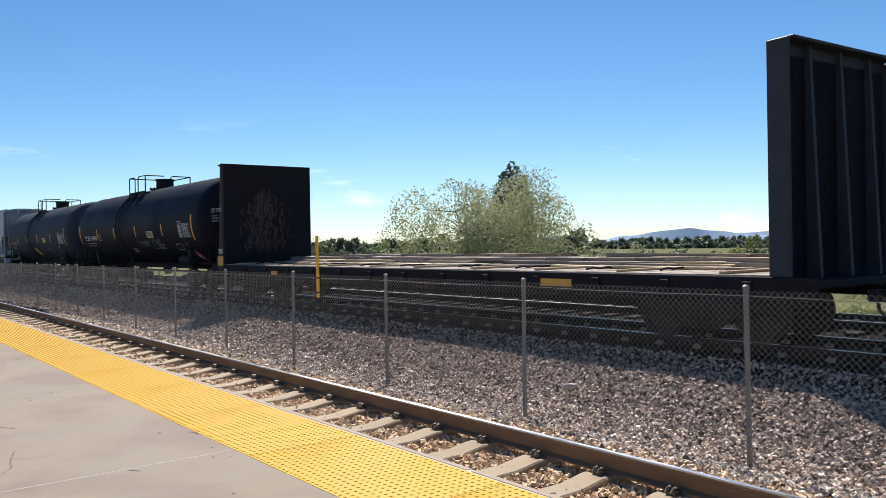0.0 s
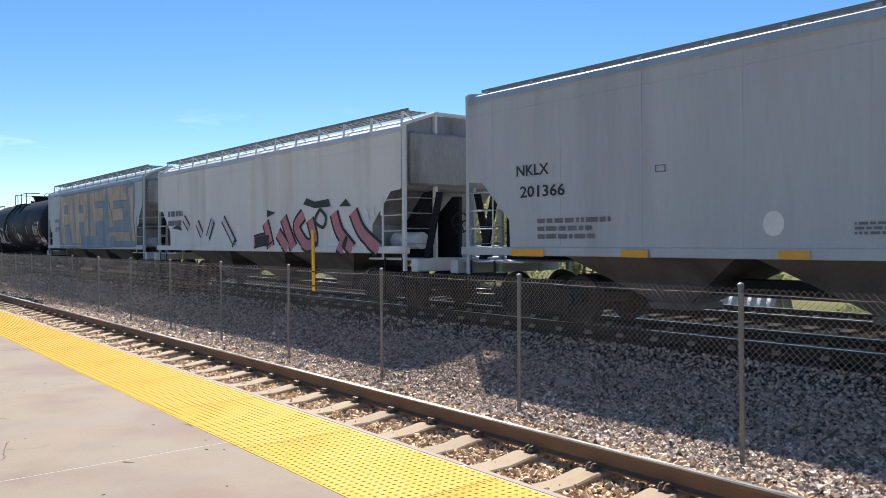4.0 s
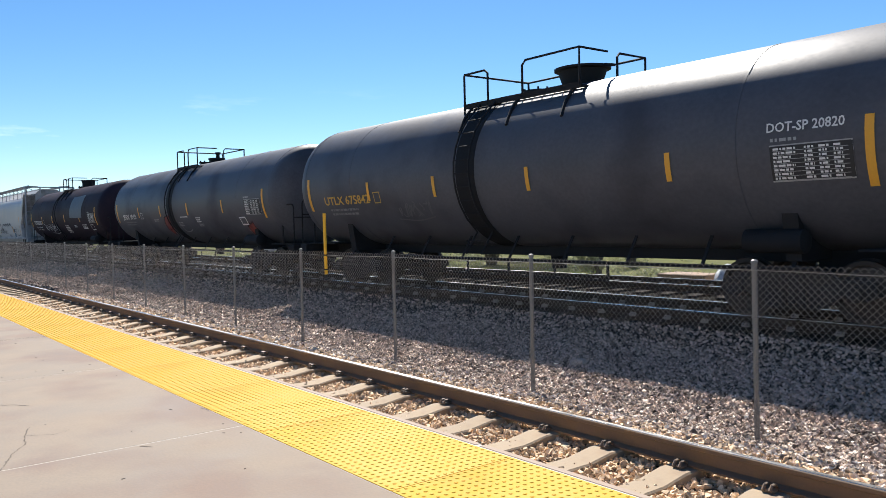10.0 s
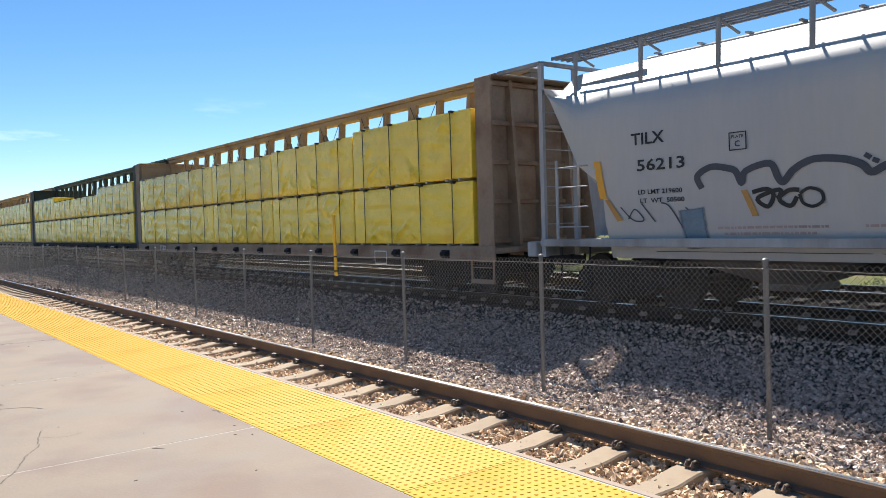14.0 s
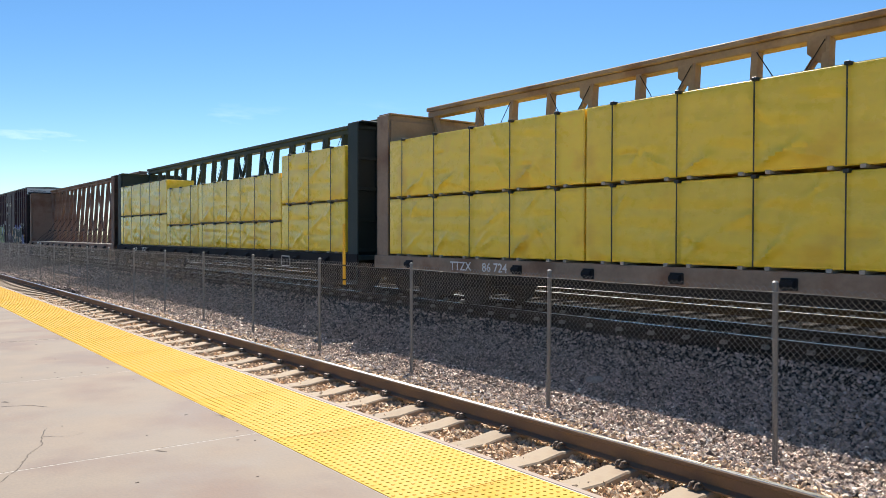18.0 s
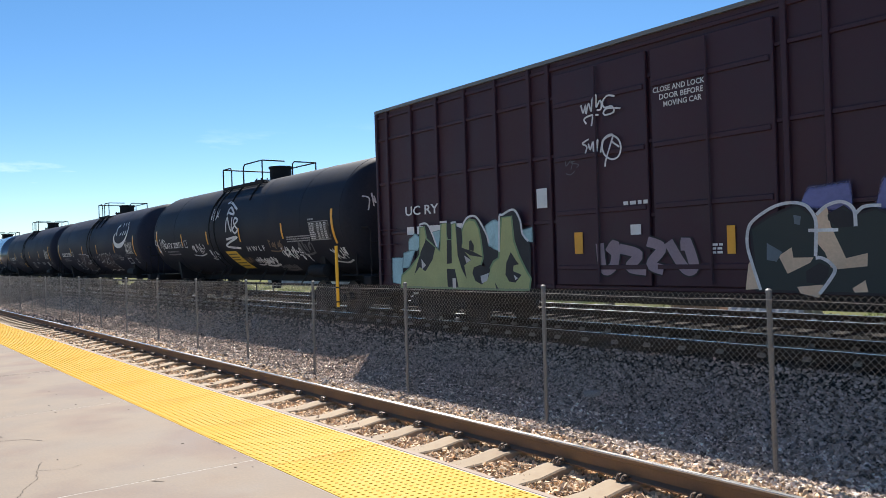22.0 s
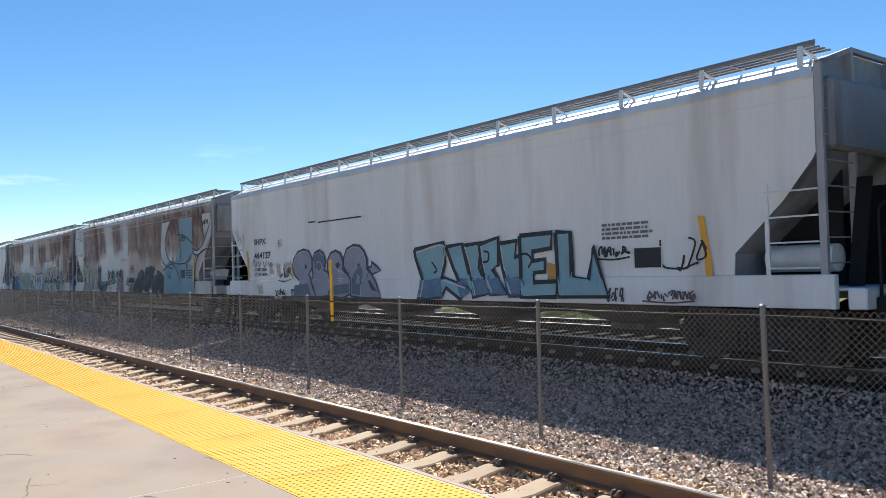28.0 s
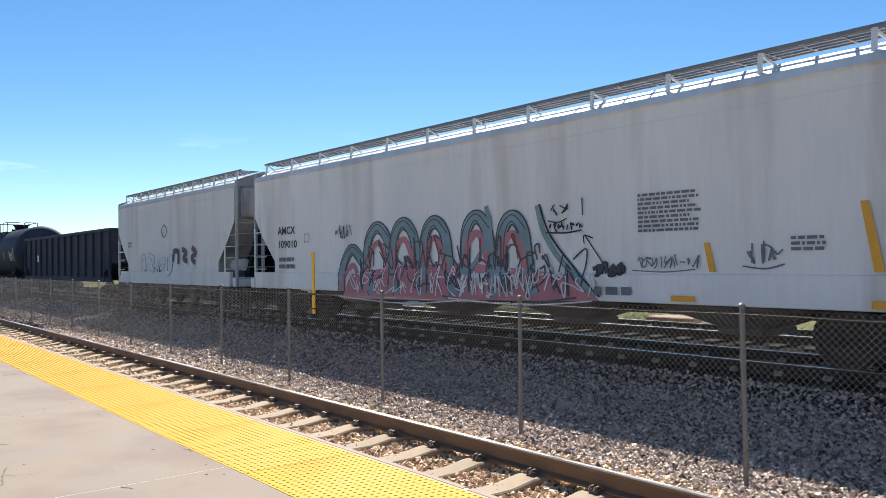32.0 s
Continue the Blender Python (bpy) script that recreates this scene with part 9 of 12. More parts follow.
sd.strokes([[(5.08, 3.78), (4.74, 3.64), (4.87, 3.25)], [(5.51, 3.88), (5.43, 3.22)], [(5.91, 3.88), (5.83, 3.23)], [(6.25, 3.91), (6.17, 3.24)]], 0.11, WHITE_PAINT, label="plain white strokes of a company mark")
sd.tag(-4.36, 1.60, 1.43, 0.59, rnd, CHALK, 0.03)
sd.strokes([[(-0.32, 2.08), (-0.10, 2.25)], [(0.30, 2.24), (0.22, 2.05)], [(0.66, 2.11), (0.83, 2.21), (0.92, 2.10), (0.72, 2.00), (0.66, 2.11)]], 0.03, CHALK, label="sprayed graffiti line")
sd.frame_of(5.94, 6.52, 1.75, 2.05, 0.04, WHITE_PAINT, label="small ruled stencil box")
sd.tag(3.63, 2.06, 0.77, 0.24, rnd, GHOST, 0.03)
sd.tag(4.52, 2.08, 0.65, 0.18, rnd, GHOST, 0.03)
sd.tag(5.74, 2.03, 0.84, 0.23, rnd, GHOST, 0.03)
sd.bars(4.69, 5.43, 2.10, 2, 0.059, 0.041, GREY_PAINT, rnd, cut=0.3)
sd.bars(7.15, 7.47, 2.03, 4, 0.044, 0.031, GREY_PAINT, rnd, cut=0.3)

# plain tank car
sd, rnd = CARS[21][1], CARS[21][3]
sd.placard(-1.97, -1.25, 1.71, 2.02, FADED_ORANGE, rnd, -0.15)
sd.tag(-4.10, 1.67, 1.93, 0.57, rnd, GHOST, 0.07)
sd.rect(6.09, 6.59, 1.75, 2.05, GREY_PAINT, label="grey filled stencil box")
sd.bars(1.16, 2.19, 2.07, 5, 0.053, 0.037, GREY_PAINT, rnd, cut=0.3)
sd.bars(2.85, 3.57, 2.07, 2, 0.056, 0.039, GREY_PAINT, rnd, cut=0.3)
sd.bars(4.56, 5.54, 2.05, 3, 0.041, 0.029, GREY_PAINT, rnd, cut=0.3)
sd.tag(7.13, 1.73, 0.56, 0.47, rnd, GHOST, 0.03)
sd.tag(3.25, 2.16, 0.50, 0.22, rnd, GHOST, 0.03)

# sooty tank car
sd, rnd = CARS[23][1], CARS[23][3]
sd.tag(-5.2, 1.55, 1.5, 0.6, rnd, CHALK, 0.06)

# light grey hopper
sd, rnd = CARS[24][1], CARS[24][3]
sd.text("SHPX", -8.25, 2.74, 0.21, BLACK_PAINT, width=0.88)
sd.text("464127", -8.23, 2.26, 0.22, BLACK_PAINT, width=1.20)
sd.frame_of(-6.50, -6.23, 2.65, 2.84, 0.02, BLACK_PAINT, label="small ruled stencil box")
sd.fill([(4.80, 1.81), (5.09, 1.75), (5.00, 1.29), (4.83, 1.34)], FADED_ORANGE, off=0.018, label="orange stripe")
sd.tag(6.07, 1.87, 0.68, 0.21, rnd, BLACK_PAINT, 0.035)
sd.tag(7.42, 1.56, 0.72, 0.61, rnd, BLACK_PAINT, 0.035)
sd.rect(6.84, 7.37, 1.66, 2.02, BLACK_PAINT, "stencil", label="black stencil box")
sd.frame_of(6.81, 7.40, 1.64, 2.04, 0.02, WHITE_PAINT, label="small ruled stencil box")
sd.tag(7.10, 1.07, 0.91, 0.18, rnd, ROSE_GREY, 0.03)
sd.tag(6.20, 1.02, 0.40, 0.25, rnd, SLATE, 0.03)
sd.fill([(8.08, 2.53), (8.20, 2.52), (8.34, 1.49), (8.22, 1.49)], ORANGE_PAINT, name="reflector", label="orange reflective strip")
sd.bars(6.15, 7.27, 2.51, 4, 0.049, 0.034, PRINT_GREY, rnd, cut=0.15)
sd.strokes([[(-4.57, 3.29), (-4.17, 3.28)], [(-4.02, 3.25), (-1.75, 3.26)]], 0.04, BLACK_PAINT, label="sprayed graffiti line")

# rust-patched hopper
sd, rnd = CARS[25][1], CARS[25][3]
sd.fill([(-9.4, 4.5), (-4.0, 4.5), (2.0, 4.5), (9.4, 4.5), (9.3, 3.9), (4.0, 3.7), (0.0, 3.6), (-5.0, 3.5), (-9.3, 3.7)], RUST_WASH, off=0.004, label="thin streaky wash of brown rust")
sd.fill([(-7.80, 4.52), (-5.73, 4.49), (-5.45, 2.89), (-8.01, 2.70)], RUST, off=0.006, label="worn patch of brown rust")
sd.fill([(-5.73, 4.49), (-4.51, 4.46), (-3.95, 3.15), (-5.39, 2.85)], RUST, off=0.006, label="worn patch of brown rust")
sd.fill([(-2.45, 4.24), (-1.42, 4.34), (-1.33, 3.24), (-2.09, 3.15)], RUST, off=0.006, label="worn patch of brown rust")
sd.fill([(-0.02, 4.25), (0.84, 4.21), (1.11, 3.13), (0.06, 3.14)], RUST, off=0.006, label="worn patch of brown rust")
sd.fill([(1.64, 4.18), (4.39, 4.18), (4.43, 3.06), (3.96, 2.77), (1.60, 2.89)], RUST, off=0.006, label="worn patch of brown rust")
sd.fill([(4.69, 4.14), (8.91, 4.22), (9.75, 4.23), (9.81, 4.10), (8.91, 4.05), (6.56, 3.99), (5.39, 3.90)], RUST, off=0.006, label="worn patch of brown rust")
sd.fill([(5.47, 4.14), (6.56, 4.14), (6.59, 3.17), (6.28, 2.91), (5.50, 2.97), (5.03, 3.42)], RUST, off=0.006, label="worn patch of brown rust")
sd.fill([(8.02, 4.10), (8.91, 4.09), (9.11, 3.27), (8.28, 2.80), (8.01, 3.04)], RUST, off=0.006, label="worn patch of brown rust")
sd.fill([(6.53, 4.18), (8.02, 4.14), (7.94, 3.14), (8.08, 2.81), (7.75, 2.35), (6.00, 2.29), (6.59, 2.98)], SKY_SPRAY, label="large pale blue painted form")
sd.fill([(4.79, 2.09), (5.20, 2.38), (5.88, 2.37), (7.96, 2.16), (8.16, 1.54), (8.11, 1.04), (4.76, 0.94)], SKY_SPRAY, label="large pale blue painted form")
sd.fill([(4.61, 4.10), (5.54, 4.14), (4.98, 3.43), (5.02, 2.86), (5.41, 2.42), (4.76, 2.04), (4.40, 2.26), (4.39, 3.17)], CREAM_SPRAY, label="large white painted form")
sd.fill([(8.97, 4.19), (9.77, 4.17), (9.74, 3.80), (9.14, 3.35)], CREAM_SPRAY, label="large white painted form")
sd.fill([(8.08, 2.75), (8.53, 2.74), (9.15, 3.06), (9.65, 3.73), (9.76, 3.27), (9.23, 2.78), (8.52, 2.58), (8.23, 2.57)], CREAM_SPRAY, off=0.014, label="large white painted form")
sd.strokes([[(5.60, 4.14), (4.98, 3.43), (5.02, 2.86), (5.41, 2.42), (6.50, 2.24), (7.43, 2.32), (7.76, 2.57)], [(8.86, 4.21), (9.04, 3.78), (9.12, 3.31)], [(7.98, 2.85), (8.48, 2.74), (9.15, 3.08), (9.74, 3.77)], [(8.00, 2.73), (8.23, 2.59), (8.67, 2.59), (9.23, 2.78)], [(9.14, 2.77), (8.57, 2.54), (8.19, 1.98), (8.18, 1.24)], [(4.35, 2.85), (4.63, 2.36), (5.73, 2.06), (5.82, 2.53)], [(6.30, 3.49), (7.13, 3.42), (7.99, 3.04)], [(8.01, 3.75), (8.10, 3.38), (8.20, 3.24)], [(9.23, 2.78), (9.62, 2.81), (9.78, 3.19)], [(6.66, 3.36), (6.69, 2.50)], [(7.32, 2.28), (7.36, 2.00)], [(4.62, 1.99), (5.74, 2.26), (6.36, 1.84), (6.71, 1.41)]], 0.055, BLACK_PAINT, label="thick black drawn outline", off=0.017)
sd.tag(6.64, 3.25, 0.60, 0.19, rnd, BLACK_PAINT, 0.03)
sd.tag(9.08, 3.74, 0.45, 0.20, rnd, BLACK_PAINT, 0.05)
sd.tag(5.18, 1.56, 0.21, 0.41, rnd, BLACK_PAINT, 0.03)
sd.piece(0.92, 0.93, 3.80, 1.08, 6, rnd, BLACK_PAINT, SLATE, None, 0.02, 0.6, label="black graffiti letters")
sd.tag(0.07, 2.04, 0.54, 0.29, rnd, BLACK_PAINT, 0.03)
sd.tag(2.68, 1.94, 0.93, 0.26, rnd, BLACK_PAINT, 0.035)
sd.tag(-0.33, 1.40, 1.19, 0.30, rnd, BLACK_PAINT, 0.05)
sd.tag(-0.01, 1.02, 0.75, 0.32, rnd, BLACK_PAINT, 0.04)
sd.rect(6.66, 7.13, 1.64, 1.98, BLACK_PAINT, "stencil", label="black stencil box")
sd.bars(7.25, 7.97, 1.98, 4, 0.059, 0.041, BLACK_PAINT, rnd, cut=0.2)
sd.rect(2.99, 3.12, 1.52, 2.01, ORANGE_PAINT, "reflector")
sd.fill([(8.01, 2.46), (8.11, 2.45), (8.18, 1.47), (8.08, 1.47)], ORANGE_PAINT, name="reflector", off=0.02, label="orange reflective strip")
sd.bars(8.19, 8.54, 1.61, 2, 0.037, 0.026, BLACK_PAINT, rnd, cut=0.3)

# graffiti low on the rust-patched hopper
sd, rnd = CARS[25][1], CARS[25][3]
sd.text("AMCX", -8.26, 2.74, 0.22, BLACK_PAINT, width=0.97)
sd.bars(-8.13, -7.11, 2.46, 1, 0.150, 0.105, PRINT_GREY, rnd, cut=0)
sd.fill([(-9.87, 4.13), (-8.29, 3.85), (-8.27, 3.12), (-9.83, 3.15)], PALE_SPRAY, off=0.008, label="pale painted-over patch")
sd.strokes([[(-8.34, 2.16), (-7.93, 2.23), (-7.47, 2.18)], [(-7.86, 2.16), (-8.17, 1.83), (-7.79, 1.55), (-8.01, 0.96)], [(-7.09, 2.07), (-7.43, 1.81), (-7.41, 1.32), (-6.98, 0.99)], [(-7.40, 1.57), (-7.02, 1.63)], [(-6.94, 2.27), (-6.48, 1.72), (-6.19, 1.01)], [(-5.97, 2.24), (-6.56, 1.64), (-6.87, 1.01)], [(-5.53, 2.08), (-5.92, 1.94), (-5.99, 1.64), (-5.54, 1.17)], [(-5.59, 1.77), (-5.81, 1.48), (-5.29, 1.25)]], 0.36, SLATE, label="dark outline of the graffiti", off=0.0112)
sd.strokes([[(-8.34, 2.16), (-7.93, 2.23), (-7.47, 2.18)], [(-7.86, 2.16), (-8.17, 1.83), (-7.79, 1.55), (-8.01, 0.96)], [(-7.09, 2.07), (-7.43, 1.81), (-7.41, 1.32), (-6.98, 0.99)], [(-7.40, 1.57), (-7.02, 1.63)], [(-6.94, 2.27), (-6.48, 1.72), (-6.19, 1.01)], [(-5.97, 2.24), (-6.56, 1.64), (-6.87, 1.01)], [(-5.53, 2.08), (-5.92, 1.94), (-5.99, 1.64), (-5.54, 1.17)], [(-5.59, 1.77), (-5.81, 1.48), (-5.29, 1.25)]], 0.31, CREAM_SPRAY, label="pale outline of the graffiti", off=0.0135)
sd.strokes([[(-8.34, 2.16), (-7.93, 2.23), (-7.47, 2.18)], [(-7.86, 2.16), (-8.17, 1.83), (-7.79, 1.55), (-8.01, 0.96)], [(-5.53, 2.08), (-5.92, 1.94), (-5.99, 1.64), (-5.54, 1.17)], [(-5.59, 1.77), (-5.81, 1.48), (-5.29, 1.25)]], 0.22, SAGE_SPRAY, label="pale sage graffiti letters", off=0.016)
sd.strokes([[(-7.09, 2.07), (-7.43, 1.81), (-7.41, 1.32), (-6.98, 0.99)], [(-7.40, 1.57), (-7.02, 1.63)], [(-6.94, 2.27), (-6.48, 1.72), (-6.19, 1.01)], [(-5.97, 2.24), (-6.56, 1.64), (-6.87, 1.01)]], 0.22, KHAKI_SPRAY, label="khaki graffiti letters", off=0.016)
sd.fill([(-5.35, 2.07), (-5.11, 2.39), (-4.80, 2.34), (-4.70, 2.05), (-4.94, 1.77), (-4.57, 1.48), (-3.40, 1.56), (-3.62, 1.22), (-3.98, 1.00), (-4.51, 0.98), (-5.06, 1.12), (-5.23, 1.56)], SLATE, off=0.019, label="dark grey-green ground of the graffiti")
sd.strokes([[(-5.36, 2.00), (-5.11, 2.39), (-4.80, 2.34), (-4.71, 2.06), (-5.00, 1.83), (-4.69, 1.53)], [(-5.13, 2.21), (-5.18, 1.77)], [(-4.65, 1.55), (-4.48, 1.83), (-4.34, 1.55)], [(-4.32, 1.59), (-4.24, 1.83), (-4.10, 1.59)], [(-3.97, 1.55), (-3.93, 1.75), (-3.77, 1.55)], [(-5.05, 1.48), (-4.90, 1.13), (-4.43, 0.98)], [(-3.39, 1.61), (-3.55, 1.35), (-3.98, 1.00)], [(-4.57, 1.43), (-3.97, 1.39), (-3.44, 1.48)], [(-3.89, 1.92), (-3.80, 1.99), (-3.71, 1.88), (-3.60, 1.98), (-3.54, 1.88), (-3.71, 1.68), (-3.89, 1.92)]], 0.045, CREAM_SPRAY, label="pale outlines and loops", off=0.056)
sd.strokes([[(-3.38, 1.99), (-3.31, 2.12), (-3.26, 1.73), (-3.39, 1.80), (-3.30, 2.02)], [(-3.23, 1.65), (-3.19, 1.92), (-2.99, 2.03), (-2.86, 1.85), (-2.93, 1.57)], [(-3.25, 1.86), (-3.11, 1.71), (-3.18, 1.98)], [(-3.20, 1.48), (-3.23, 1.39), (-2.91, 1.37), (-2.77, 1.48), (-3.00, 1.57), (-3.20, 1.47)], [(-3.38, 1.99), (-3.42, 1.73), (-3.18, 1.56)], [(-3.13, 1.53), (-3.04, 1.39)]], 0.055, BLACK_PAINT, label="black spray-drawn figure", off=0.016)
sd.strokes([[(-2.71, 2.02), (-2.64, 2.14), (-2.59, 1.77), (-2.71, 1.83), (-2.63, 2.05)], [(-2.57, 1.69), (-2.53, 1.95), (-2.35, 2.05), (-2.23, 1.88), (-2.29, 1.61)], [(-2.59, 1.89), (-2.46, 1.75), (-2.53, 2.01)], [(-2.54, 1.53), (-2.57, 1.45), (-2.28, 1.42), (-2.14, 1.53), (-2.36, 1.61), (-2.54, 1.52)], [(-2.71, 2.02), (-2.75, 1.77), (-2.53, 1.61)], [(-2.48, 1.58), (-2.39, 1.45)]], 0.055, BLACK_PAINT, label="black spray-drawn figure", off=0.016)
sd.strokes([[(-1.92, 2.01), (-1.87, 2.13), (-1.82, 1.77), (-1.93, 1.84), (-1.86, 2.04)], [(-1.80, 1.70), (-1.76, 1.95), (-1.60, 2.05), (-1.49, 1.88), (-1.55, 1.63)], [(-1.82, 1.89), (-1.70, 1.76), (-1.76, 2.01)], [(-1.77, 1.55), (-1.80, 1.47), (-1.54, 1.45), (-1.42, 1.55), (-1.61, 1.63), (-1.77, 1.54)], [(-1.92, 2.01), (-1.96, 1.78), (-1.76, 1.62)], [(-1.72, 1.60), (-1.64, 1.47)]], 0.055, BLACK_PAINT, label="black spray-drawn figure", off=0.016)
sd.strokes([[(-1.36, 2.05), (-1.31, 2.16), (-1.27, 1.82), (-1.37, 1.88), (-1.30, 2.07)], [(-1.25, 1.75), (-1.22, 1.98), (-1.07, 2.08), (-0.97, 1.92), (-1.02, 1.67)], [(-1.27, 1.93), (-1.16, 1.80), (-1.21, 2.04)], [(-1.23, 1.61), (-1.25, 1.53), (-1.01, 1.50), (-0.90, 1.60), (-1.08, 1.68), (-1.23, 1.59)], [(-1.36, 2.05), (-1.40, 1.82), (-1.21, 1.67)], [(-1.18, 1.65), (-1.11, 1.53)]], 0.055, BLACK_PAINT, label="black spray-drawn figure", off=0.016)
sd.fill([(-5.44, 2.01), (-5.36, 2.01), (-5.27, 1.50), (-5.37, 1.48)], ORANGE_PAINT, name="reflector", off=0.026, label="orange reflective strip")
sd.fill([(-3.00, 1.98), (-2.92, 1.97), (-2.88, 1.60), (-2.98, 1.58)], ORANGE_PAINT, name="reflector", off=0.026, label="orange reflective strip")
sd.fill([(-1.65, 2.00), (-1.60, 2.00), (-1.58, 1.70), (-1.64, 1.69)], ORANGE_PAINT, name="reflector", off=0.026, label="orange reflective strip")
sd.fill([(-8.80, 2.51), (-8.70, 2.50), (-8.58, 1.54), (-8.68, 1.53)], ORANGE_PAINT, name="reflector", off=0.026, label="orange reflective strip")
sd.fill([(-1.74, 1.31), (-0.84, 1.37), (-0.84, 0.96), (-1.72, 0.99)], WORN_RED, off=0.008, label="worn red paint on the sill")
sd.text("DO NOT HAMMER ON CAR", -1.23, 2.56, 0.10, RED_PAINT, width=0.91)
sd.tag(-3.29, 1.11, 0.70, 0.22, rnd, LILAC, 0.02)
sd.tag(-2.01, 1.00, 0.20, 0.34, rnd, BLACK_PAINT, 0.03)

# rust-streaked hopper with a row of graffiti
sd, rnd = CARS[26][1], CARS[26][3]
sd.fill([(-9.3, 4.5), (-4.0, 4.5), (2.0, 4.5), (9.3, 4.5), (9.3, 3.7), (4.0, 3.8), (0.0, 3.85), (-5.0, 3.75), (-9.2, 3.6)], RUST_WASH, off=0.004, label="thin streaky wash of brown rust")
sd.text("AMCX", -8.19, 2.68, 0.21, BLACK_PAINT, width=0.80)
sd.text("104688", -8.21, 2.20, 0.25, BLACK_PAINT, width=1.21)
sd.fill([(7.81, 4.04), (9.59, 4.48), (9.57, 3.04), (8.47, 2.10), (7.94, 1.57), (7.81, 2.91)], RUST, off=0.006, label="worn patch of brown rust")
sd.fill([(4.65, 4.13), (5.76, 4.12), (5.85, 3.18), (4.75, 3.10)], RUST, off=0.006, label="worn patch of brown rust")
sd.fill([(1.09, 3.80), (3.09, 3.86), (3.15, 3.11), (1.78, 2.90), (1.35, 3.25)], RUST, off=0.006, label="worn patch of brown rust")
sd.fill([(5.88, 4.12), (7.16, 4.18), (7.13, 3.67), (5.97, 3.44)], RUST, off=0.006, label="worn patch of brown rust")
sd.fill([(-5.15, 4.50), (-4.43, 4.46), (-4.67, 3.21), (-5.19, 3.19)], RUST, off=0.006, label="worn patch of brown rust")
sd.fill([(-1.54, 4.13), (-0.99, 4.14), (-0.91, 2.92), (-1.62, 2.83)], RUST, off=0.006, label="worn patch of brown rust")
sd.fill([(-9.57, 4.44), (-7.90, 4.46), (-8.32, 2.02), (-9.24, 2.21), (-9.80, 3.08)], RUST, off=0.006, label="worn patch of brown rust")
sd.fill([(-7.72, 4.44), (-5.76, 4.44), (-5.63, 3.34), (-7.58, 3.30)], RUST, off=0.006, label="worn patch of brown rust")
sd.fill([(7.75, 4.55), (9.60, 4.50), (9.61, 4.39), (7.74, 4.17)], RUST, off=0.006, label="worn patch of brown rust")
sd.fill([(6.24, 2.87), (6.61, 2.88), (6.59, 2.66), (6.31, 2.66)], RUST, off=0.006, label="worn patch of brown rust")
sd.fill([(2.76, 2.87), (4.81, 2.90), (4.80, 2.57), (2.78, 2.40)], PALE_SPRAY, off=0.009, label="pale painted-over patch")
sd.text("DO NOT HAMMER ON CAR", -1.29, 2.54, 0.10, RED_PAINT, width=1.88)
sd.bars(6.95, 7.78, 2.21, 6, 0.065, 0.046, BLACK_PAINT, rnd, cut=0.3)
sd.tag(7.90, 1.75, 0.21, 0.37, rnd, CHALK, 0.03)
sd.fill([(8.19, 2.50), (8.26, 2.50), (8.37, 1.50), (8.29, 1.50)], SIGN_YELLOW, name="reflector", off=0.014, label="yellow reflective strip")
sd.tag(2.86, 0.94, 0.82, 0.15, rnd, BLACK_PAINT, 0.03)
sd.tag(4.17, 0.97, 0.84, 0.12, rnd, BLACK_PAINT, 0.03)
sd.tag(6.19, 1.02, 0.37, 0.13, rnd, BLACK_PAINT, 0.03)
sd.frame_of(-6.50, -6.28, 2.42, 2.67, 0.02, PRINT_GREY, label="small ruled stencil box")

# light grey hopper with the tall pink and teal piece
sd, rnd = CARS[27][1], CARS[27][3]
sd.text("AMCX", -8.34, 2.69, 0.24, BLACK_PAINT, width=1.03)
sd.text("109010", -8.35, 2.26, 0.24, BLACK_PAINT, width=1.14)
sd.frame_of(-6.80, -6.52, 2.40, 2.66, 0.02, PRINT_GREY, label="small ruled stencil box")
sd.fill([(-4.81, 0.76), (-4.42, 1.46), (-2.40, 1.68), (0.06, 1.73), (2.86, 1.48), (3.54, 0.98)], PINK_SPRAY, off=0.009, label="pink spray along the foot of the graffiti")
sd.strokes([[(-4.84, 0.99), (-4.79, 1.67), (-4.38, 2.13), (-3.90, 1.79), (-3.67, 1.46), (-3.45, 0.95)]], 0.34, SLATE, label="dark outline of a tall arched letter", off=0.011)
sd.strokes([[(-4.84, 0.99), (-4.79, 1.67), (-4.38, 2.13), (-3.90, 1.79), (-3.67, 1.46), (-3.45, 0.95)]], 0.27, TEAL_GREY, label="tall arched letter in teal lines", off=0.013)
sd.strokes([[(-4.84, 0.99), (-4.74, 1.34), (-4.33, 1.70), (-4.03, 1.34), (-3.73, 1.31)]], 0.16, PINK_SPRAY, label="pink fill of the letter", off=0.015)
sd.strokes([[(-4.96, 1.15), (-4.95, 1.64), (-4.38, 2.20), (-3.78, 1.82)], [(-4.68, 1.15), (-4.67, 1.61), (-4.38, 2.04), (-4.05, 1.73)]], 0.025, SLATE, label="thin dark lines in the letter", off=0.017)
sd.strokes([[(-3.71, 1.02), (-3.66, 2.26), (-3.27, 2.69), (-2.83, 2.36), (-2.62, 1.46), (-2.41, 0.97)]], 0.34, SLATE, label="dark outline of a tall arched letter", off=0.011)
sd.strokes([[(-3.71, 1.02), (-3.66, 2.26), (-3.27, 2.69), (-2.83, 2.36), (-2.62, 1.46), (-2.41, 0.97)]], 0.27, TEAL_GREY, label="tall arched letter in teal lines", off=0.013)
sd.strokes([[(-3.71, 1.02), (-3.60, 1.94), (-3.22, 2.28), (-2.95, 1.93), (-2.68, 1.32)]], 0.16, PINK_SPRAY, label="pink fill of the letter", off=0.015)
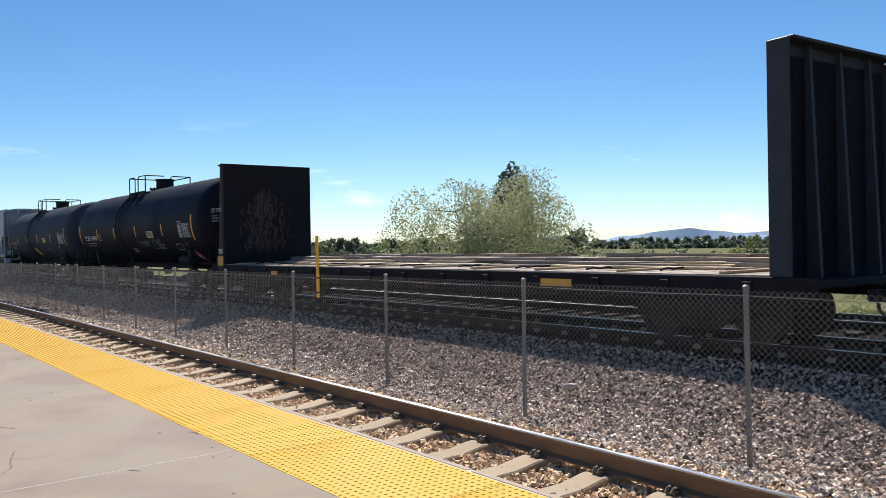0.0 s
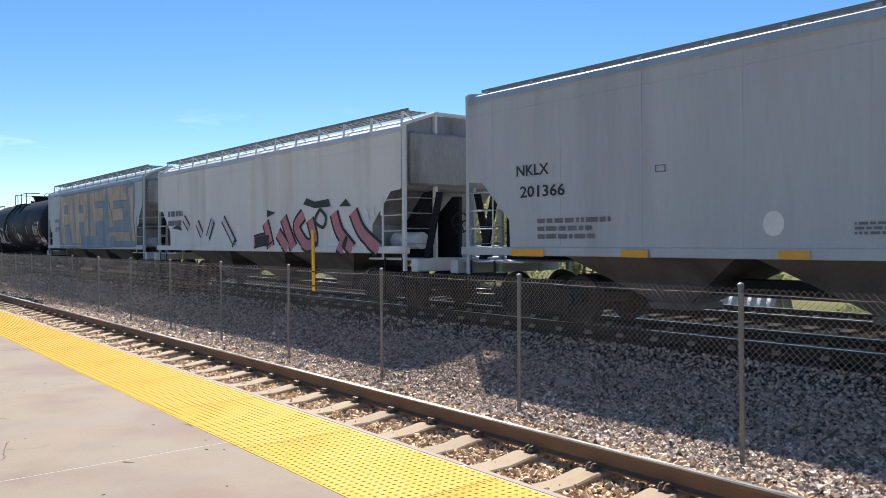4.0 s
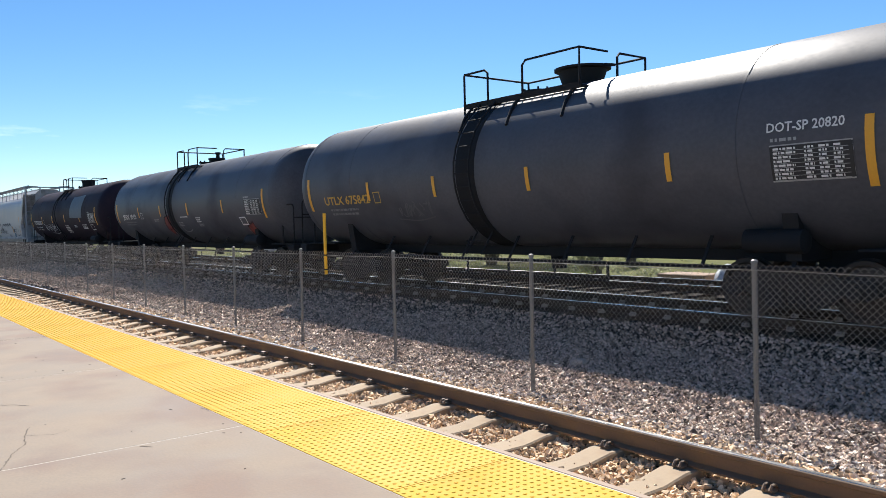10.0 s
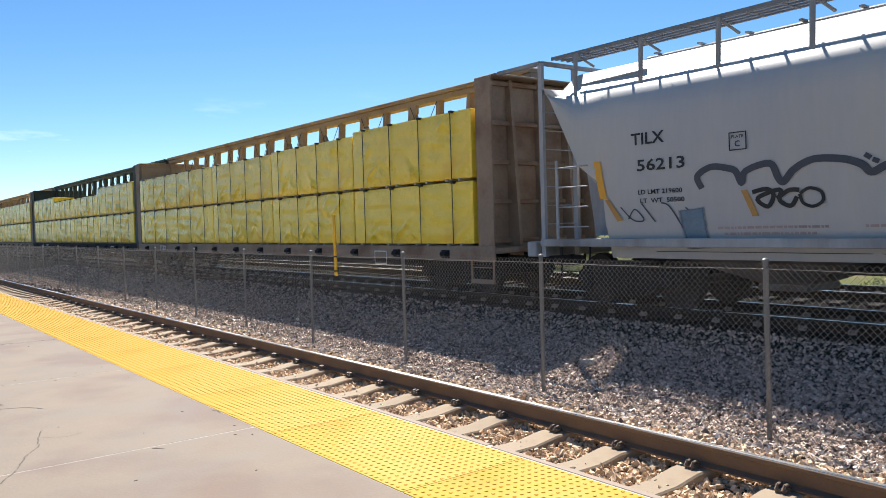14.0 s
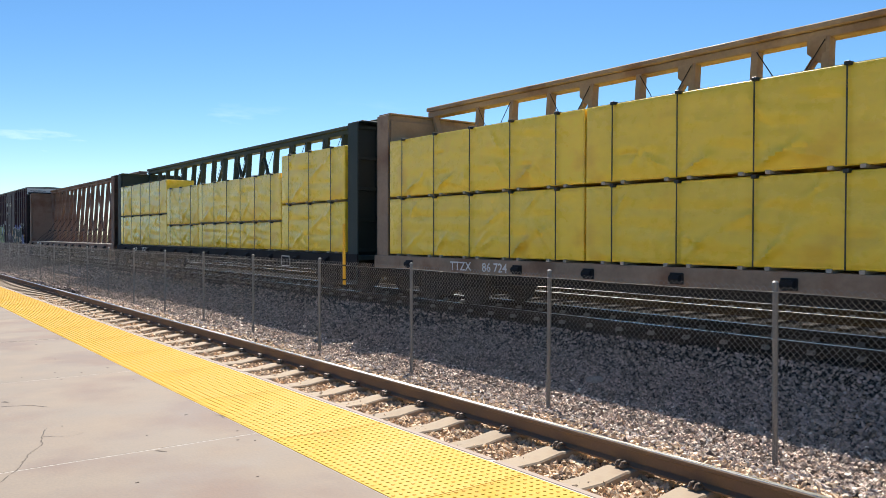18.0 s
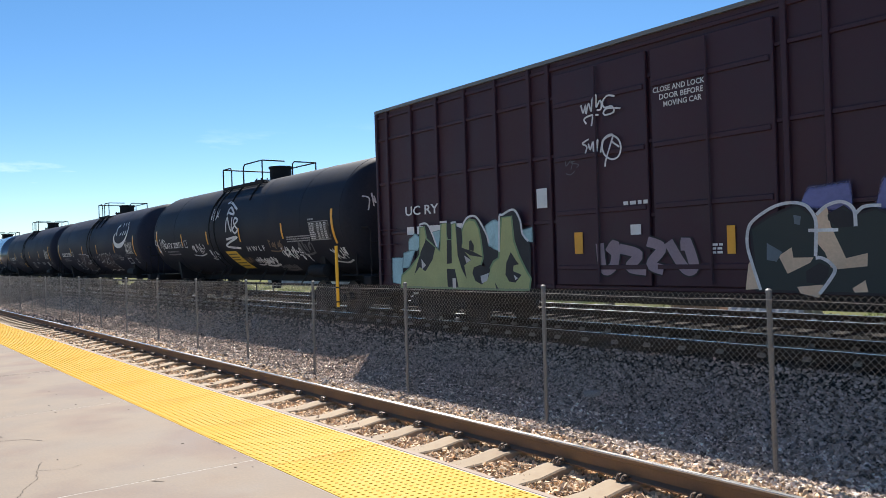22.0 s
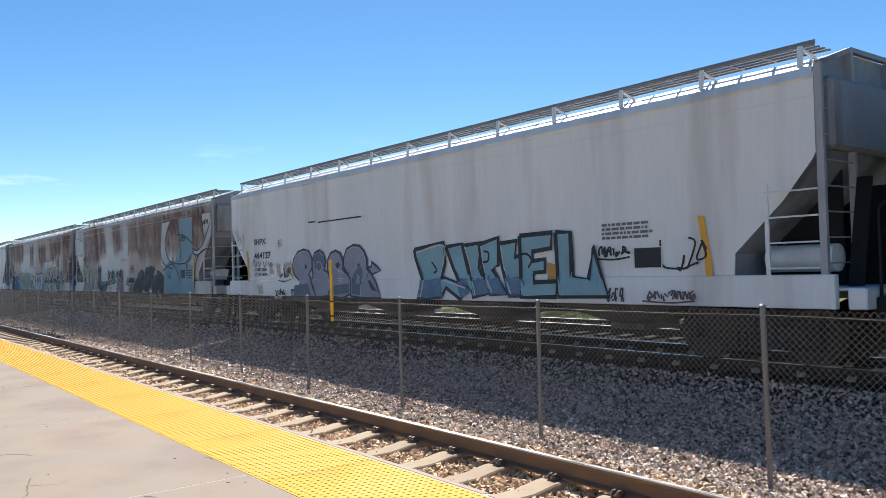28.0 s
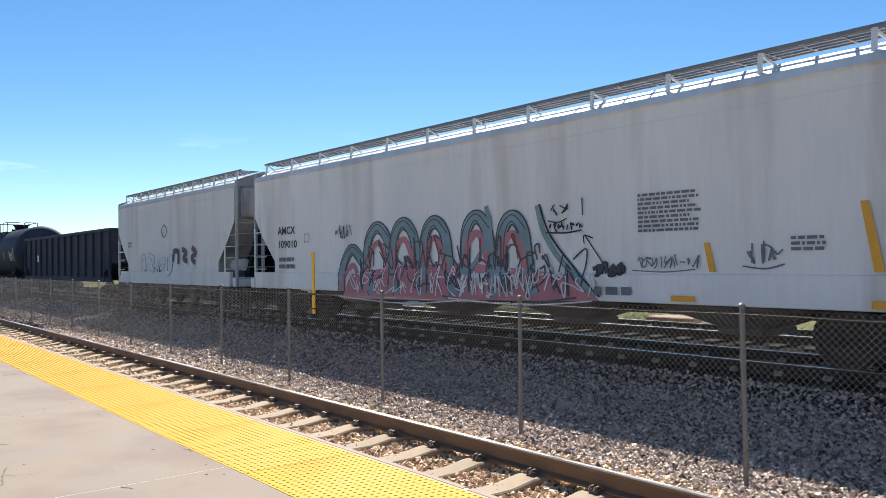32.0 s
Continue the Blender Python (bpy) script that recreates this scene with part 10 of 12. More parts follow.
sd.strokes([[(-3.82, 1.16), (-3.80, 2.24), (-3.27, 2.77), (-2.72, 2.38)], [(-3.56, 1.17), (-3.54, 2.20), (-3.27, 2.61), (-2.97, 2.31)]], 0.025, SLATE, label="thin dark lines in the letter", off=0.017)
sd.strokes([[(-2.63, 1.03), (-2.58, 2.32), (-2.22, 2.74), (-1.81, 2.41), (-1.62, 1.47), (-1.43, 0.99)]], 0.34, SLATE, label="dark outline of a tall arched letter", off=0.011)
sd.strokes([[(-2.63, 1.03), (-2.58, 2.32), (-2.22, 2.74), (-1.81, 2.41), (-1.62, 1.47), (-1.43, 0.99)]], 0.27, TEAL_GREY, label="tall arched letter in teal lines", off=0.013)
sd.strokes([[(-2.63, 1.03), (-2.53, 2.01), (-2.18, 2.34), (-1.92, 2.00), (-1.67, 1.33)]], 0.16, PINK_SPRAY, label="pink fill of the letter", off=0.015)
sd.strokes([[(-2.74, 1.18), (-2.72, 2.30), (-2.22, 2.81), (-1.71, 2.44)], [(-2.49, 1.18), (-2.47, 2.26), (-2.22, 2.65), (-1.94, 2.36)]], 0.025, SLATE, label="thin dark lines in the letter", off=0.017)
sd.strokes([[(-1.45, 1.06), (-1.40, 2.32), (-1.07, 2.72), (-0.69, 2.41), (-0.52, 1.47), (-0.34, 1.01)]], 0.34, SLATE, label="dark outline of a tall arched letter", off=0.011)
sd.strokes([[(-1.45, 1.06), (-1.40, 2.32), (-1.07, 2.72), (-0.69, 2.41), (-0.52, 1.47), (-0.34, 1.01)]], 0.27, TEAL_GREY, label="tall arched letter in teal lines", off=0.013)
sd.strokes([[(-1.45, 1.06), (-1.36, 2.02), (-1.03, 2.34), (-0.80, 2.01), (-0.57, 1.34)]], 0.16, PINK_SPRAY, label="pink fill of the letter", off=0.015)
sd.strokes([[(-1.55, 1.19), (-1.53, 2.30), (-1.07, 2.79), (-0.60, 2.43)], [(-1.32, 1.19), (-1.30, 2.26), (-1.08, 2.64), (-0.81, 2.36)]], 0.025, SLATE, label="thin dark lines in the letter", off=0.017)
sd.strokes([[(-0.04, 1.08), (0.00, 2.38), (0.30, 2.76), (0.64, 2.47), (0.79, 1.47), (0.95, 1.04)]], 0.34, SLATE, label="dark outline of a tall arched letter", off=0.011)
sd.strokes([[(-0.04, 1.08), (0.00, 2.38), (0.30, 2.76), (0.64, 2.47), (0.79, 1.47), (0.95, 1.04)]], 0.27, TEAL_GREY, label="tall arched letter in teal lines", off=0.013)
sd.strokes([[(-0.04, 1.08), (0.04, 2.10), (0.34, 2.40), (0.55, 2.09), (0.75, 1.35)]], 0.16, PINK_SPRAY, label="pink fill of the letter", off=0.015)
sd.strokes([[(-0.13, 1.21), (-0.11, 2.36), (0.30, 2.83), (0.73, 2.49)], [(0.07, 1.21), (0.09, 2.33), (0.30, 2.68), (0.53, 2.42)]], 0.025, SLATE, label="thin dark lines in the letter", off=0.017)
sd.strokes([[(1.04, 1.10), (1.08, 2.32), (1.36, 2.69), (1.67, 2.40), (1.81, 1.48), (1.96, 1.06)]], 0.34, SLATE, label="dark outline of a tall arched letter", off=0.011)
sd.strokes([[(1.04, 1.10), (1.08, 2.32), (1.36, 2.69), (1.67, 2.40), (1.81, 1.48), (1.96, 1.06)]], 0.27, TEAL_GREY, label="tall arched letter in teal lines", off=0.013)
sd.strokes([[(1.04, 1.10), (1.12, 2.05), (1.39, 2.34), (1.59, 2.04), (1.77, 1.36)]], 0.16, PINK_SPRAY, label="pink fill of the letter", off=0.015)
sd.strokes([[(0.96, 1.22), (0.98, 2.30), (1.36, 2.75), (1.75, 2.43)], [(1.14, 1.23), (1.16, 2.27), (1.36, 2.61), (1.57, 2.36)]], 0.025, SLATE, label="thin dark lines in the letter", off=0.017)
sd.strokes([[(2.05, 2.90), (2.23, 2.31), (2.68, 1.71), (3.46, 1.09)], [(0.63, 2.98), (0.73, 2.36), (0.05, 1.47)]], 0.12, TEAL_GREY, label="sprayed graffiti line", off=0.014)
sd.strokes([[(2.11, 2.92), (2.36, 2.31), (2.86, 1.71), (3.54, 1.06)]], 0.04, BLACK_PAINT, label="sprayed graffiti line", off=0.017)
sd.tag(-4.43, 0.91, 4.48, 0.77, rnd, CHALK, 0.03)
sd.tag(-0.18, 0.99, 3.56, 0.67, rnd, CHALK, 0.03)
sd.tag(-4.12, 1.05, 4.17, 0.98, rnd, SLATE, 0.035)
sd.tag(-0.40, 1.05, 3.43, 0.92, rnd, SLATE, 0.035)
sd.tag(-3.81, 1.47, 5.94, 0.93, rnd, ROSE_GREY, 0.04)
sd.bars(4.34, 5.54, 2.94, 9, 0.047, 0.033, PRINT_GREY, rnd, cut=0.2)
sd.fill([(5.55, 2.03), (5.65, 2.03), (5.75, 1.54), (5.64, 1.54)], ORANGE_PAINT, name="reflector", label="orange reflective strip")
sd.fill([(7.85, 2.56), (7.96, 2.56), (8.14, 1.54), (8.01, 1.54)], ORANGE_PAINT, name="reflector", label="orange reflective strip")
sd.rect(4.99, 5.42, 1.03, 1.13, ORANGE_PAINT, "reflector", off=0.04)
sd.rect(7.99, 8.91, 1.02, 1.14, ORANGE_PAINT, "reflector", off=0.04)
sd.tag(2.37, 2.60, 0.42, 0.35, rnd, BLACK_PAINT, 0.025)
sd.tag(2.36, 2.35, 0.78, 0.20, rnd, BLACK_PAINT, 0.03)
sd.strokes([[(3.15, 2.97), (3.16, 2.63)], [(3.22, 2.22), (3.72, 1.54)], [(3.19, 2.08), (3.19, 2.24), (3.39, 2.18)]], 0.025, BLACK_PAINT, label="sprayed graffiti line")
sd.piece(3.38, 1.48, 0.70, 0.20, 4, rnd, SLATE, BLACK_PAINT, None, 0.02, 0.5)
sd.tag(4.33, 1.59, 1.08, 0.24, rnd, PRINT_GREY, 0.02)
sd.tag(6.25, 1.67, 0.58, 0.36, rnd, PRINT_GREY, 0.025)
sd.bars(6.92, 7.42, 2.09, 3, 0.050, 0.035, PRINT_GREY, rnd, cut=0.3)
sd.tag(-5.10, 2.46, 0.70, 0.38, rnd, SLATE, 0.025)
sd.bars(-8.24, -7.29, 1.96, 2, 0.126, 0.088, PRINT_GREY, rnd, cut=0.3)
sd.bars(3.43, 4.20, 1.26, 1, 0.150, 0.105, PRINT_GREY, rnd, cut=0)

# short pale hopper
sd, rnd = CARS[28][1], CARS[28][3]
sd.piece(-3.16, 1.49, 3.76, 0.67, 4, rnd, CHALK, ROSE_GREY, None, 0.02, 0.35)
sd.piece(0.52, 1.74, 2.51, 0.73, 3, rnd, ROSE_GREY, CHALK, None, 0.02, 0.35)
sd.strokes([[(-0.68, 3.22), (-0.37, 3.46), (-0.06, 3.19), (-0.37, 2.93), (-0.68, 3.22)]], 0.05, PRINT_GREY, label="round grey mark")
sd.bars(-4.62, -3.98, 2.84, 2, 0.081, 0.057, PRINT_GREY, rnd, cut=0.3)

# pale hopper with faded graffiti low on its side
sd, rnd = CARS[4][1], CARS[4][3]
sd.strokes([[(1.11, 2.37), (1.31, 1.96), (1.47, 1.57)], [(0.35, 1.73), (0.89, 1.81), (1.35, 1.82)], [(1.90, 2.02), (2.51, 1.51)], [(2.24, 2.50), (2.52, 2.03), (2.86, 1.55)], [(3.40, 2.55), (3.01, 2.18), (3.56, 1.65), (3.98, 1.79), (3.76, 2.40)], [(5.00, 2.55), (5.27, 2.01), (5.89, 1.52)], [(5.92, 2.55), (6.30, 2.00), (7.06, 1.52)], [(5.23, 1.65), (5.48, 1.52)]], 0.46, GHOST_DARK, 0.01, label="dark shadow of the pink letters")
sd.strokes([[(1.11, 2.37), (1.31, 1.96), (1.47, 1.57)], [(0.35, 1.73), (0.89, 1.81), (1.35, 1.82)], [(1.90, 2.02), (2.51, 1.51)], [(2.24, 2.50), (2.52, 2.03), (2.86, 1.55)], [(3.40, 2.55), (3.01, 2.18), (3.56, 1.65), (3.98, 1.79), (3.76, 2.40)], [(5.00, 2.55), (5.27, 2.01), (5.89, 1.52)], [(5.92, 2.55), (6.30, 2.00), (7.06, 1.52)], [(5.23, 1.65), (5.48, 1.52)]], 0.3, PINK_SPRAY, 0.014, label="slanting pink graffiti letter")
sd.strokes([[(-5.36, 2.69), (-4.88, 2.31)], [(-4.12, 2.48), (-3.70, 2.02)], [(-2.76, 2.54), (-3.19, 1.91)], [(-1.94, 2.57), (-1.47, 2.11), (-1.01, 1.66)]], 0.36, SMOKE_GREEN, 0.01, label="smoky shade round the pale letters")
sd.strokes([[(-5.36, 2.69), (-4.88, 2.31)], [(-4.12, 2.48), (-3.70, 2.02)], [(-2.76, 2.54), (-3.19, 1.91)], [(-1.94, 2.57), (-1.47, 2.11), (-1.01, 1.66)]], 0.2, CREAM_SPRAY, 0.014, label="pale slanting graffiti letter")
sd.strokes([[(6.42, 2.63), (6.66, 2.32)], [(6.80, 2.71), (6.85, 2.35)], [(7.17, 2.80), (7.17, 2.41)]], 0.08, CHALK, 0.012, label="white spray strokes")
sd.strokes([[(4.30, 2.69), (4.04, 2.35), (4.47, 2.15), (4.60, 2.45), (4.30, 2.69)]], 0.1, SMOKE_GREEN, 0.016, label="grey-green ring of spray")
sd.fill([(3.40, 2.86), (3.59, 3.04), (4.04, 2.91), (4.75, 2.96), (4.83, 2.74), (4.04, 2.72)], SMOKE_GREEN, label="grey-green spray")
sd.fill([(5.26, 2.72), (5.59, 2.93), (5.83, 2.71)], SMOKE_GREEN, label="grey-green spray")
sd.fill([(1.22, 2.53), (1.23, 2.77), (1.74, 2.67)], SMOKE_GREEN, label="grey-green spray")
sd.fill([(-6.54, 2.31), (-5.79, 2.45), (-5.52, 2.21)], SMOKE_GREEN, label="grey-green spray")
sd.bars(-6.9, -5.4, 3.0, 2, 0.22, 0.16, PRINT_GREY, rnd, cut=0.1)

# bubble letters of the rust-streaked hopper
sd, rnd = CARS[26][1], CARS[26][3]
sd.fill([(-0.92, 1.38), (-0.97, 1.21), (-1.10, 1.08), (-1.27, 1.03), (-1.45, 1.07), (-1.58, 1.20), (-1.62, 1.37), (-1.57, 1.55), (-1.43, 1.68), (-1.26, 1.72), (-1.08, 1.68), (-0.96, 1.55)], LIME_SPRAY, off=0.012, label="round yellow-green face")
sd.strokes([[(-0.92, 1.38), (-0.97, 1.21), (-1.10, 1.08), (-1.27, 1.03), (-1.45, 1.07), (-1.58, 1.20), (-1.62, 1.37), (-1.57, 1.55), (-1.43, 1.68), (-1.26, 1.72), (-1.08, 1.68), (-0.96, 1.55), (-0.92, 1.38)], [(-1.43, 1.32), (-1.29, 1.16), (-1.07, 1.34)], [(-1.37, 1.50), (-1.35, 1.43)], [(-1.17, 1.52), (-1.15, 1.45)], [(-1.63, 1.90), (-1.58, 2.16), (-1.40, 2.10), (-1.45, 1.89), (-1.61, 1.92)], [(-1.23, 2.07), (-1.01, 2.05), (-1.21, 1.82), (-1.04, 1.85)]], 0.045, SLATE, label="dark outline of the round face", off=0.016)
sd.text("2017", -0.93, 1.85, 0.18, SLATE, width=0.63)
sd.fill([(-0.16, 2.04), (-0.08, 2.02), (-0.07, 1.51), (-0.21, 1.54)], FADED_ORANGE, name="reflector", off=0.018, label="faded orange strip")
sd.tag(-0.82, 1.07, 0.57, 0.17, rnd, SLATE, 0.03)
sd.tag(1.95, 1.00, 0.22, 0.19, rnd, SLATE, 0.03)

# smears at the end of the round-topped hopper
sd, rnd = CARS[12][1], CARS[12][3]
sd.fill([(-8.28, 2.85), (-8.13, 2.84), (-8.03, 2.12), (-8.18, 2.13)], ORANGE_PAINT, name="reflector", off=0.014, label="orange reflective strip")
sd.fill([(-8.08, 2.1), (-7.98, 2.1), (-7.72, 1.7), (-7.84, 1.68)], FADED_ORANGE, name="reflector", off=0.014, label="faded orange strip")
sd.fill([(-6.52, 1.82), (-6.18, 1.85), (-6.14, 1.21), (-6.43, 1.21)], SLATE_BLUE, off=0.01, label="smeared blue-grey paint")

# small writing on the light grey hopper
sd, rnd = CARS[24][1], CARS[24][3]
sd.text("LD LMT 220500", -8.21, 1.83, 0.10, BLACK_PAINT, width=0.89)
sd.text("LT WT  68000", -8.18, 1.66, 0.10, BLACK_PAINT, width=0.88)
sd.text("PLATE", -6.51, 2.71, 0.05, BLACK_PAINT, width=0.18)
sd.text("C", -6.46, 2.56, 0.11, BLACK_PAINT, width=0.09)
sd.fill([(-8.83, 2.55), (-8.72, 2.54), (-8.59, 1.52), (-8.71, 1.52)], ORANGE_PAINT, name="reflector", off=0.014, label="orange reflective strip")
sd.fill([(-5.70, 2.04), (-5.62, 2.03), (-5.54, 1.53), (-5.65, 1.53)], ORANGE_PAINT, name="reflector", off=0.014, label="orange reflective strip")
sd.strokes([[(-8.38, 2.02), (-8.23, 2.23), (-8.13, 1.99), (-7.99, 2.18)], [(-7.92, 2.16), (-7.83, 1.98), (-7.75, 2.17)], [(-7.56, 2.16), (-7.47, 1.97), (-7.33, 2.18)], [(-7.21, 2.14), (-7.12, 1.98), (-7.00, 2.12), (-6.98, 1.97)]], 0.03, BROWN_TAG, label="faint brown tag")
sd.tag(-6.41, 1.54, 0.70, 0.40, rnd, BLACK_PAINT, 0.03)
sd.tag(-6.67, 0.99, 0.64, 0.23, rnd, BLACK_PAINT, 0.03)
sd.tag(-9.89, 3.04, 0.40, 0.44, rnd, GREY_PAINT, 0.02)
sd.tag(-9.42, 2.70, 0.48, 0.50, rnd, GREY_PAINT, 0.02)
sd.fill([(-6.63, 2.03), (-6.43, 2.04), (-6.41, 1.71), (-6.61, 1.70)], PINKISH, off=0.006, label="faint pink smear")
sd.fill([(-6.19, 2.01), (-5.72, 2.07), (-5.71, 1.76), (-6.14, 1.72)], TANNISH, off=0.006, label="faint tan smear")
sd.fill([(-7.95, 1.30), (-7.62, 1.33), (-7.59, 1.07), (-7.89, 1.07)], TANNISH, off=0.006, label="faint tan smear")
sd.fill([(-7.14, 1.99), (-6.91, 2.01), (-6.89, 1.73), (-7.10, 1.72)], PINKISH, off=0.006, label="faint pink smear")

# lettering at the end of the first tank car
sd, rnd = CARS[1][1], CARS[1][3]
sd.text("TCBX 193760", 8.97, 3.11, 0.16, GREY_PAINT, width=0.91)
sd.bars(9.13, 9.68, 3.01, 3, 0.055, 0.038, GHOST, rnd, cut=0.2)

# yellow-green piece of the box car
sd = CARS[18][1]
sd.fill([(-6.37, 2.22), (-6.20, 2.15), (-6.23, 1.90), (-6.62, 1.91), (-6.57, 2.12)], CYAN_SPRAY, label="pale blue patch of spray")
sd.fill([(-7.31, 1.66), (-6.93, 1.66), (-7.02, 1.01), (-7.31, 1.06)], CYAN_SPRAY, label="pale blue patch of spray")
sd.fill([(-6.81, 1.76), (-6.44, 1.85), (-6.69, 1.49), (-6.88, 1.44)], CYAN_SPRAY, label="pale blue patch of spray")
sd.fill([(-5.70, 2.28), (-5.45, 2.31), (-5.50, 1.94)], CYAN_SPRAY, label="pale blue patch of spray")
sd.fill([(-3.80, 2.34), (-3.59, 2.44), (-3.43, 2.40), (-3.47, 1.80), (-3.73, 1.94)], CYAN_SPRAY, label="pale blue patch of spray")
sd.fill([(-2.73, 2.18), (-2.50, 2.22), (-2.50, 1.97), (-2.59, 2.01)], CYAN_SPRAY, label="pale blue patch of spray")
sd.fill([(-4.18, 2.55), (-4.03, 2.44), (-3.81, 2.08), (-3.77, 1.86), (-3.45, 1.76), (-3.35, 2.56), (-2.93, 2.65), (-2.76, 2.43), (-2.73, 2.14), (-2.56, 1.97), (-2.51, 1.81), (-2.53, 1.17), (-3.79, 1.24), (-4.11, 1.87)], BLACK_PAINT, label="black shadow of the graffiti")
sd.fill([(-5.96, 2.49), (-5.83, 2.46), (-5.53, 1.92), (-5.67, 1.43), (-6.47, 1.12), (-6.33, 1.75)], BLACK_PAINT, label="black shadow of the graffiti")
sd.shape([(-7.01, 0.92), (-6.95, 1.23), (-6.60, 1.42), (-6.21, 1.74), (-6.17, 2.44), (-5.99, 2.45), (-5.92, 2.14), (-5.43, 1.82), (-5.36, 2.48), (-5.16, 2.51), (-5.15, 2.10), (-4.99, 2.09), (-4.98, 2.45), (-4.84, 2.48), (-4.80, 1.99), (-4.63, 1.98), (-4.64, 2.26), (-4.54, 2.46), (-4.36, 2.54), (-4.18, 2.50), (-4.06, 2.31), (-4.00, 2.04), (-3.95, 1.64), (-4.04, 1.42), (-3.79, 1.33), (-3.62, 1.55), (-3.46, 1.63), (-3.34, 2.52), (-3.04, 2.53), (-2.99, 1.99), (-2.85, 1.66), (-2.65, 1.33), (-2.53, 1.17), (-2.59, 0.93), (-2.73, 0.92), (-3.48, 0.92), (-4.42, 0.92), (-5.54, 0.92), (-5.55, 0.92)], LIME_SPRAY, LIME_DARK, 0.05, "large yellow-green angular graffiti letters")
sd.fill([(-5.96, 2.47), (-5.85, 2.42), (-5.59, 1.93), (-5.72, 1.61), (-6.00, 1.33), (-6.22, 1.44), (-6.44, 1.25), (-6.28, 1.59), (-6.15, 1.85), (-6.00, 2.04), (-5.94, 2.19)], BLACK_PAINT, label="black gap between the letters")
sd.fill([(-5.15, 2.51), (-4.99, 2.47), (-5.01, 1.52), (-5.19, 1.51)], BLACK_PAINT, label="black gap between the letters")
sd.fill([(-5.20, 1.39), (-4.91, 1.38), (-4.79, 0.92), (-5.18, 0.92)], BLACK_PAINT, label="black gap between the letters")
sd.fill([(-4.83, 2.41), (-4.64, 2.34), (-4.62, 2.07), (-4.65, 1.89), (-4.25, 1.78), (-3.91, 1.64), (-4.38, 1.70), (-4.55, 1.79), (-4.34, 1.59), (-4.58, 1.47), (-4.51, 1.15), (-4.67, 1.38), (-4.80, 1.71)], BLACK_PAINT, label="black gap between the letters")
sd.fill([(-4.26, 1.42), (-4.04, 1.48), (-3.79, 1.37), (-3.72, 1.42), (-3.79, 1.20), (-4.01, 1.02), (-4.23, 1.11), (-4.31, 1.29)], BLACK_PAINT, label="black gap between the letters")
sd.fill([(-3.09, 1.75), (-2.96, 1.58), (-2.86, 1.48), (-3.02, 1.45), (-3.04, 1.33), (-2.79, 1.25), (-2.98, 1.08), (-3.16, 1.10), (-3.27, 1.25), (-3.24, 1.50)], BLACK_PAINT, label="black gap between the letters")
sd.fill([(-3.61, 1.09), (-3.48, 0.92), (-3.46, 0.92), (-3.55, 0.92)], BLACK_PAINT, label="black gap between the letters")
sd.fill([(-4.39, 2.02), (-4.32, 2.06), (-4.23, 1.92), (-4.25, 1.80), (-4.40, 1.82)], BLACK_PAINT, label="black gap between the letters")
sd.fill([(-2.99, 2.45), (-2.83, 2.39), (-2.75, 2.06), (-2.51, 1.73), (-2.52, 1.41), (-2.67, 1.69), (-2.91, 1.99)], BLACK_PAINT, label="black gap between the letters")
sd.fill([(-6.14, 1.64), (-5.97, 1.48), (-6.13, 1.38)], CREAM_SPRAY, label="pale fleck in the graffiti")
sd.fill([(-4.57, 1.70), (-4.34, 1.59), (-4.50, 1.52)], CREAM_SPRAY, label="pale fleck in the graffiti")
sd.fill([(-4.05, 1.22), (-3.77, 1.29), (-3.84, 1.11), (-4.01, 1.05)], CREAM_SPRAY, label="pale fleck in the graffiti")
sd.fill([(-3.02, 1.25), (-2.90, 1.18), (-2.98, 1.13)], CREAM_SPRAY, label="pale fleck in the graffiti")
sd.fill([(-5.00, 1.16), (-4.89, 1.16), (-4.88, 0.92), (-5.00, 0.92)], CREAM_SPRAY, label="pale fleck in the graffiti")
sd.strokes([[(-4.64, 2.35), (-4.45, 2.57), (-4.22, 2.61), (-4.05, 2.51), (-3.81, 2.16), (-3.75, 1.96)]], 0.05, CHALK, label="white rim of the graffiti")
sd.strokes([[(-3.44, 1.76), (-3.40, 2.52), (-3.31, 2.58), (-2.97, 2.67), (-2.79, 2.43), (-2.73, 2.14), (-2.57, 1.97)]], 0.05, CHALK, label="white rim of the graffiti")
sd.strokes([[(-6.19, 2.51), (-5.85, 2.49), (-5.53, 1.94)]], 0.05, CHALK, label="white rim of the graffiti")
sd.strokes([[(-5.40, 2.53), (-5.14, 2.53)]], 0.05, CHALK, label="white rim of the graffiti")
sd.strokes([[(-5.00, 2.49), (-4.82, 2.51)]], 0.05, CHALK, label="white rim of the graffiti")

# dark grey-green piece of the box car
sd = CARS[18][1]
sd.shape([(2.20, 1.01), (2.17, 1.61), (2.14, 2.00), (2.44, 2.19), (2.86, 2.34), (3.15, 2.10), (3.23, 1.84), (3.32, 1.97), (3.29, 2.16), (3.50, 2.27), (3.63, 2.14), (3.91, 2.21), (4.14, 2.08), (4.17, 1.82), (4.11, 1.46), (4.25, 0.98)], SMOKE_GREEN, GHOST_DARK, 0.04, "dark grey-green graffiti letters")
sd.shape([(4.17, 1.04), (4.21, 1.82), (4.25, 2.06), (4.45, 2.22), (4.71, 2.21), (4.92, 1.97), (5.00, 1.91), (5.08, 2.05), (5.39, 2.18), (5.66, 2.30), (6.12, 2.31), (6.27, 2.19), (6.35, 1.97), (6.28, 1.66), (6.20, 1.28), (6.01, 1.06), (5.75, 1.12), (5.34, 1.00)], SMOKE_GREEN, GHOST_DARK, 0.04, "dark grey-green graffiti letters")
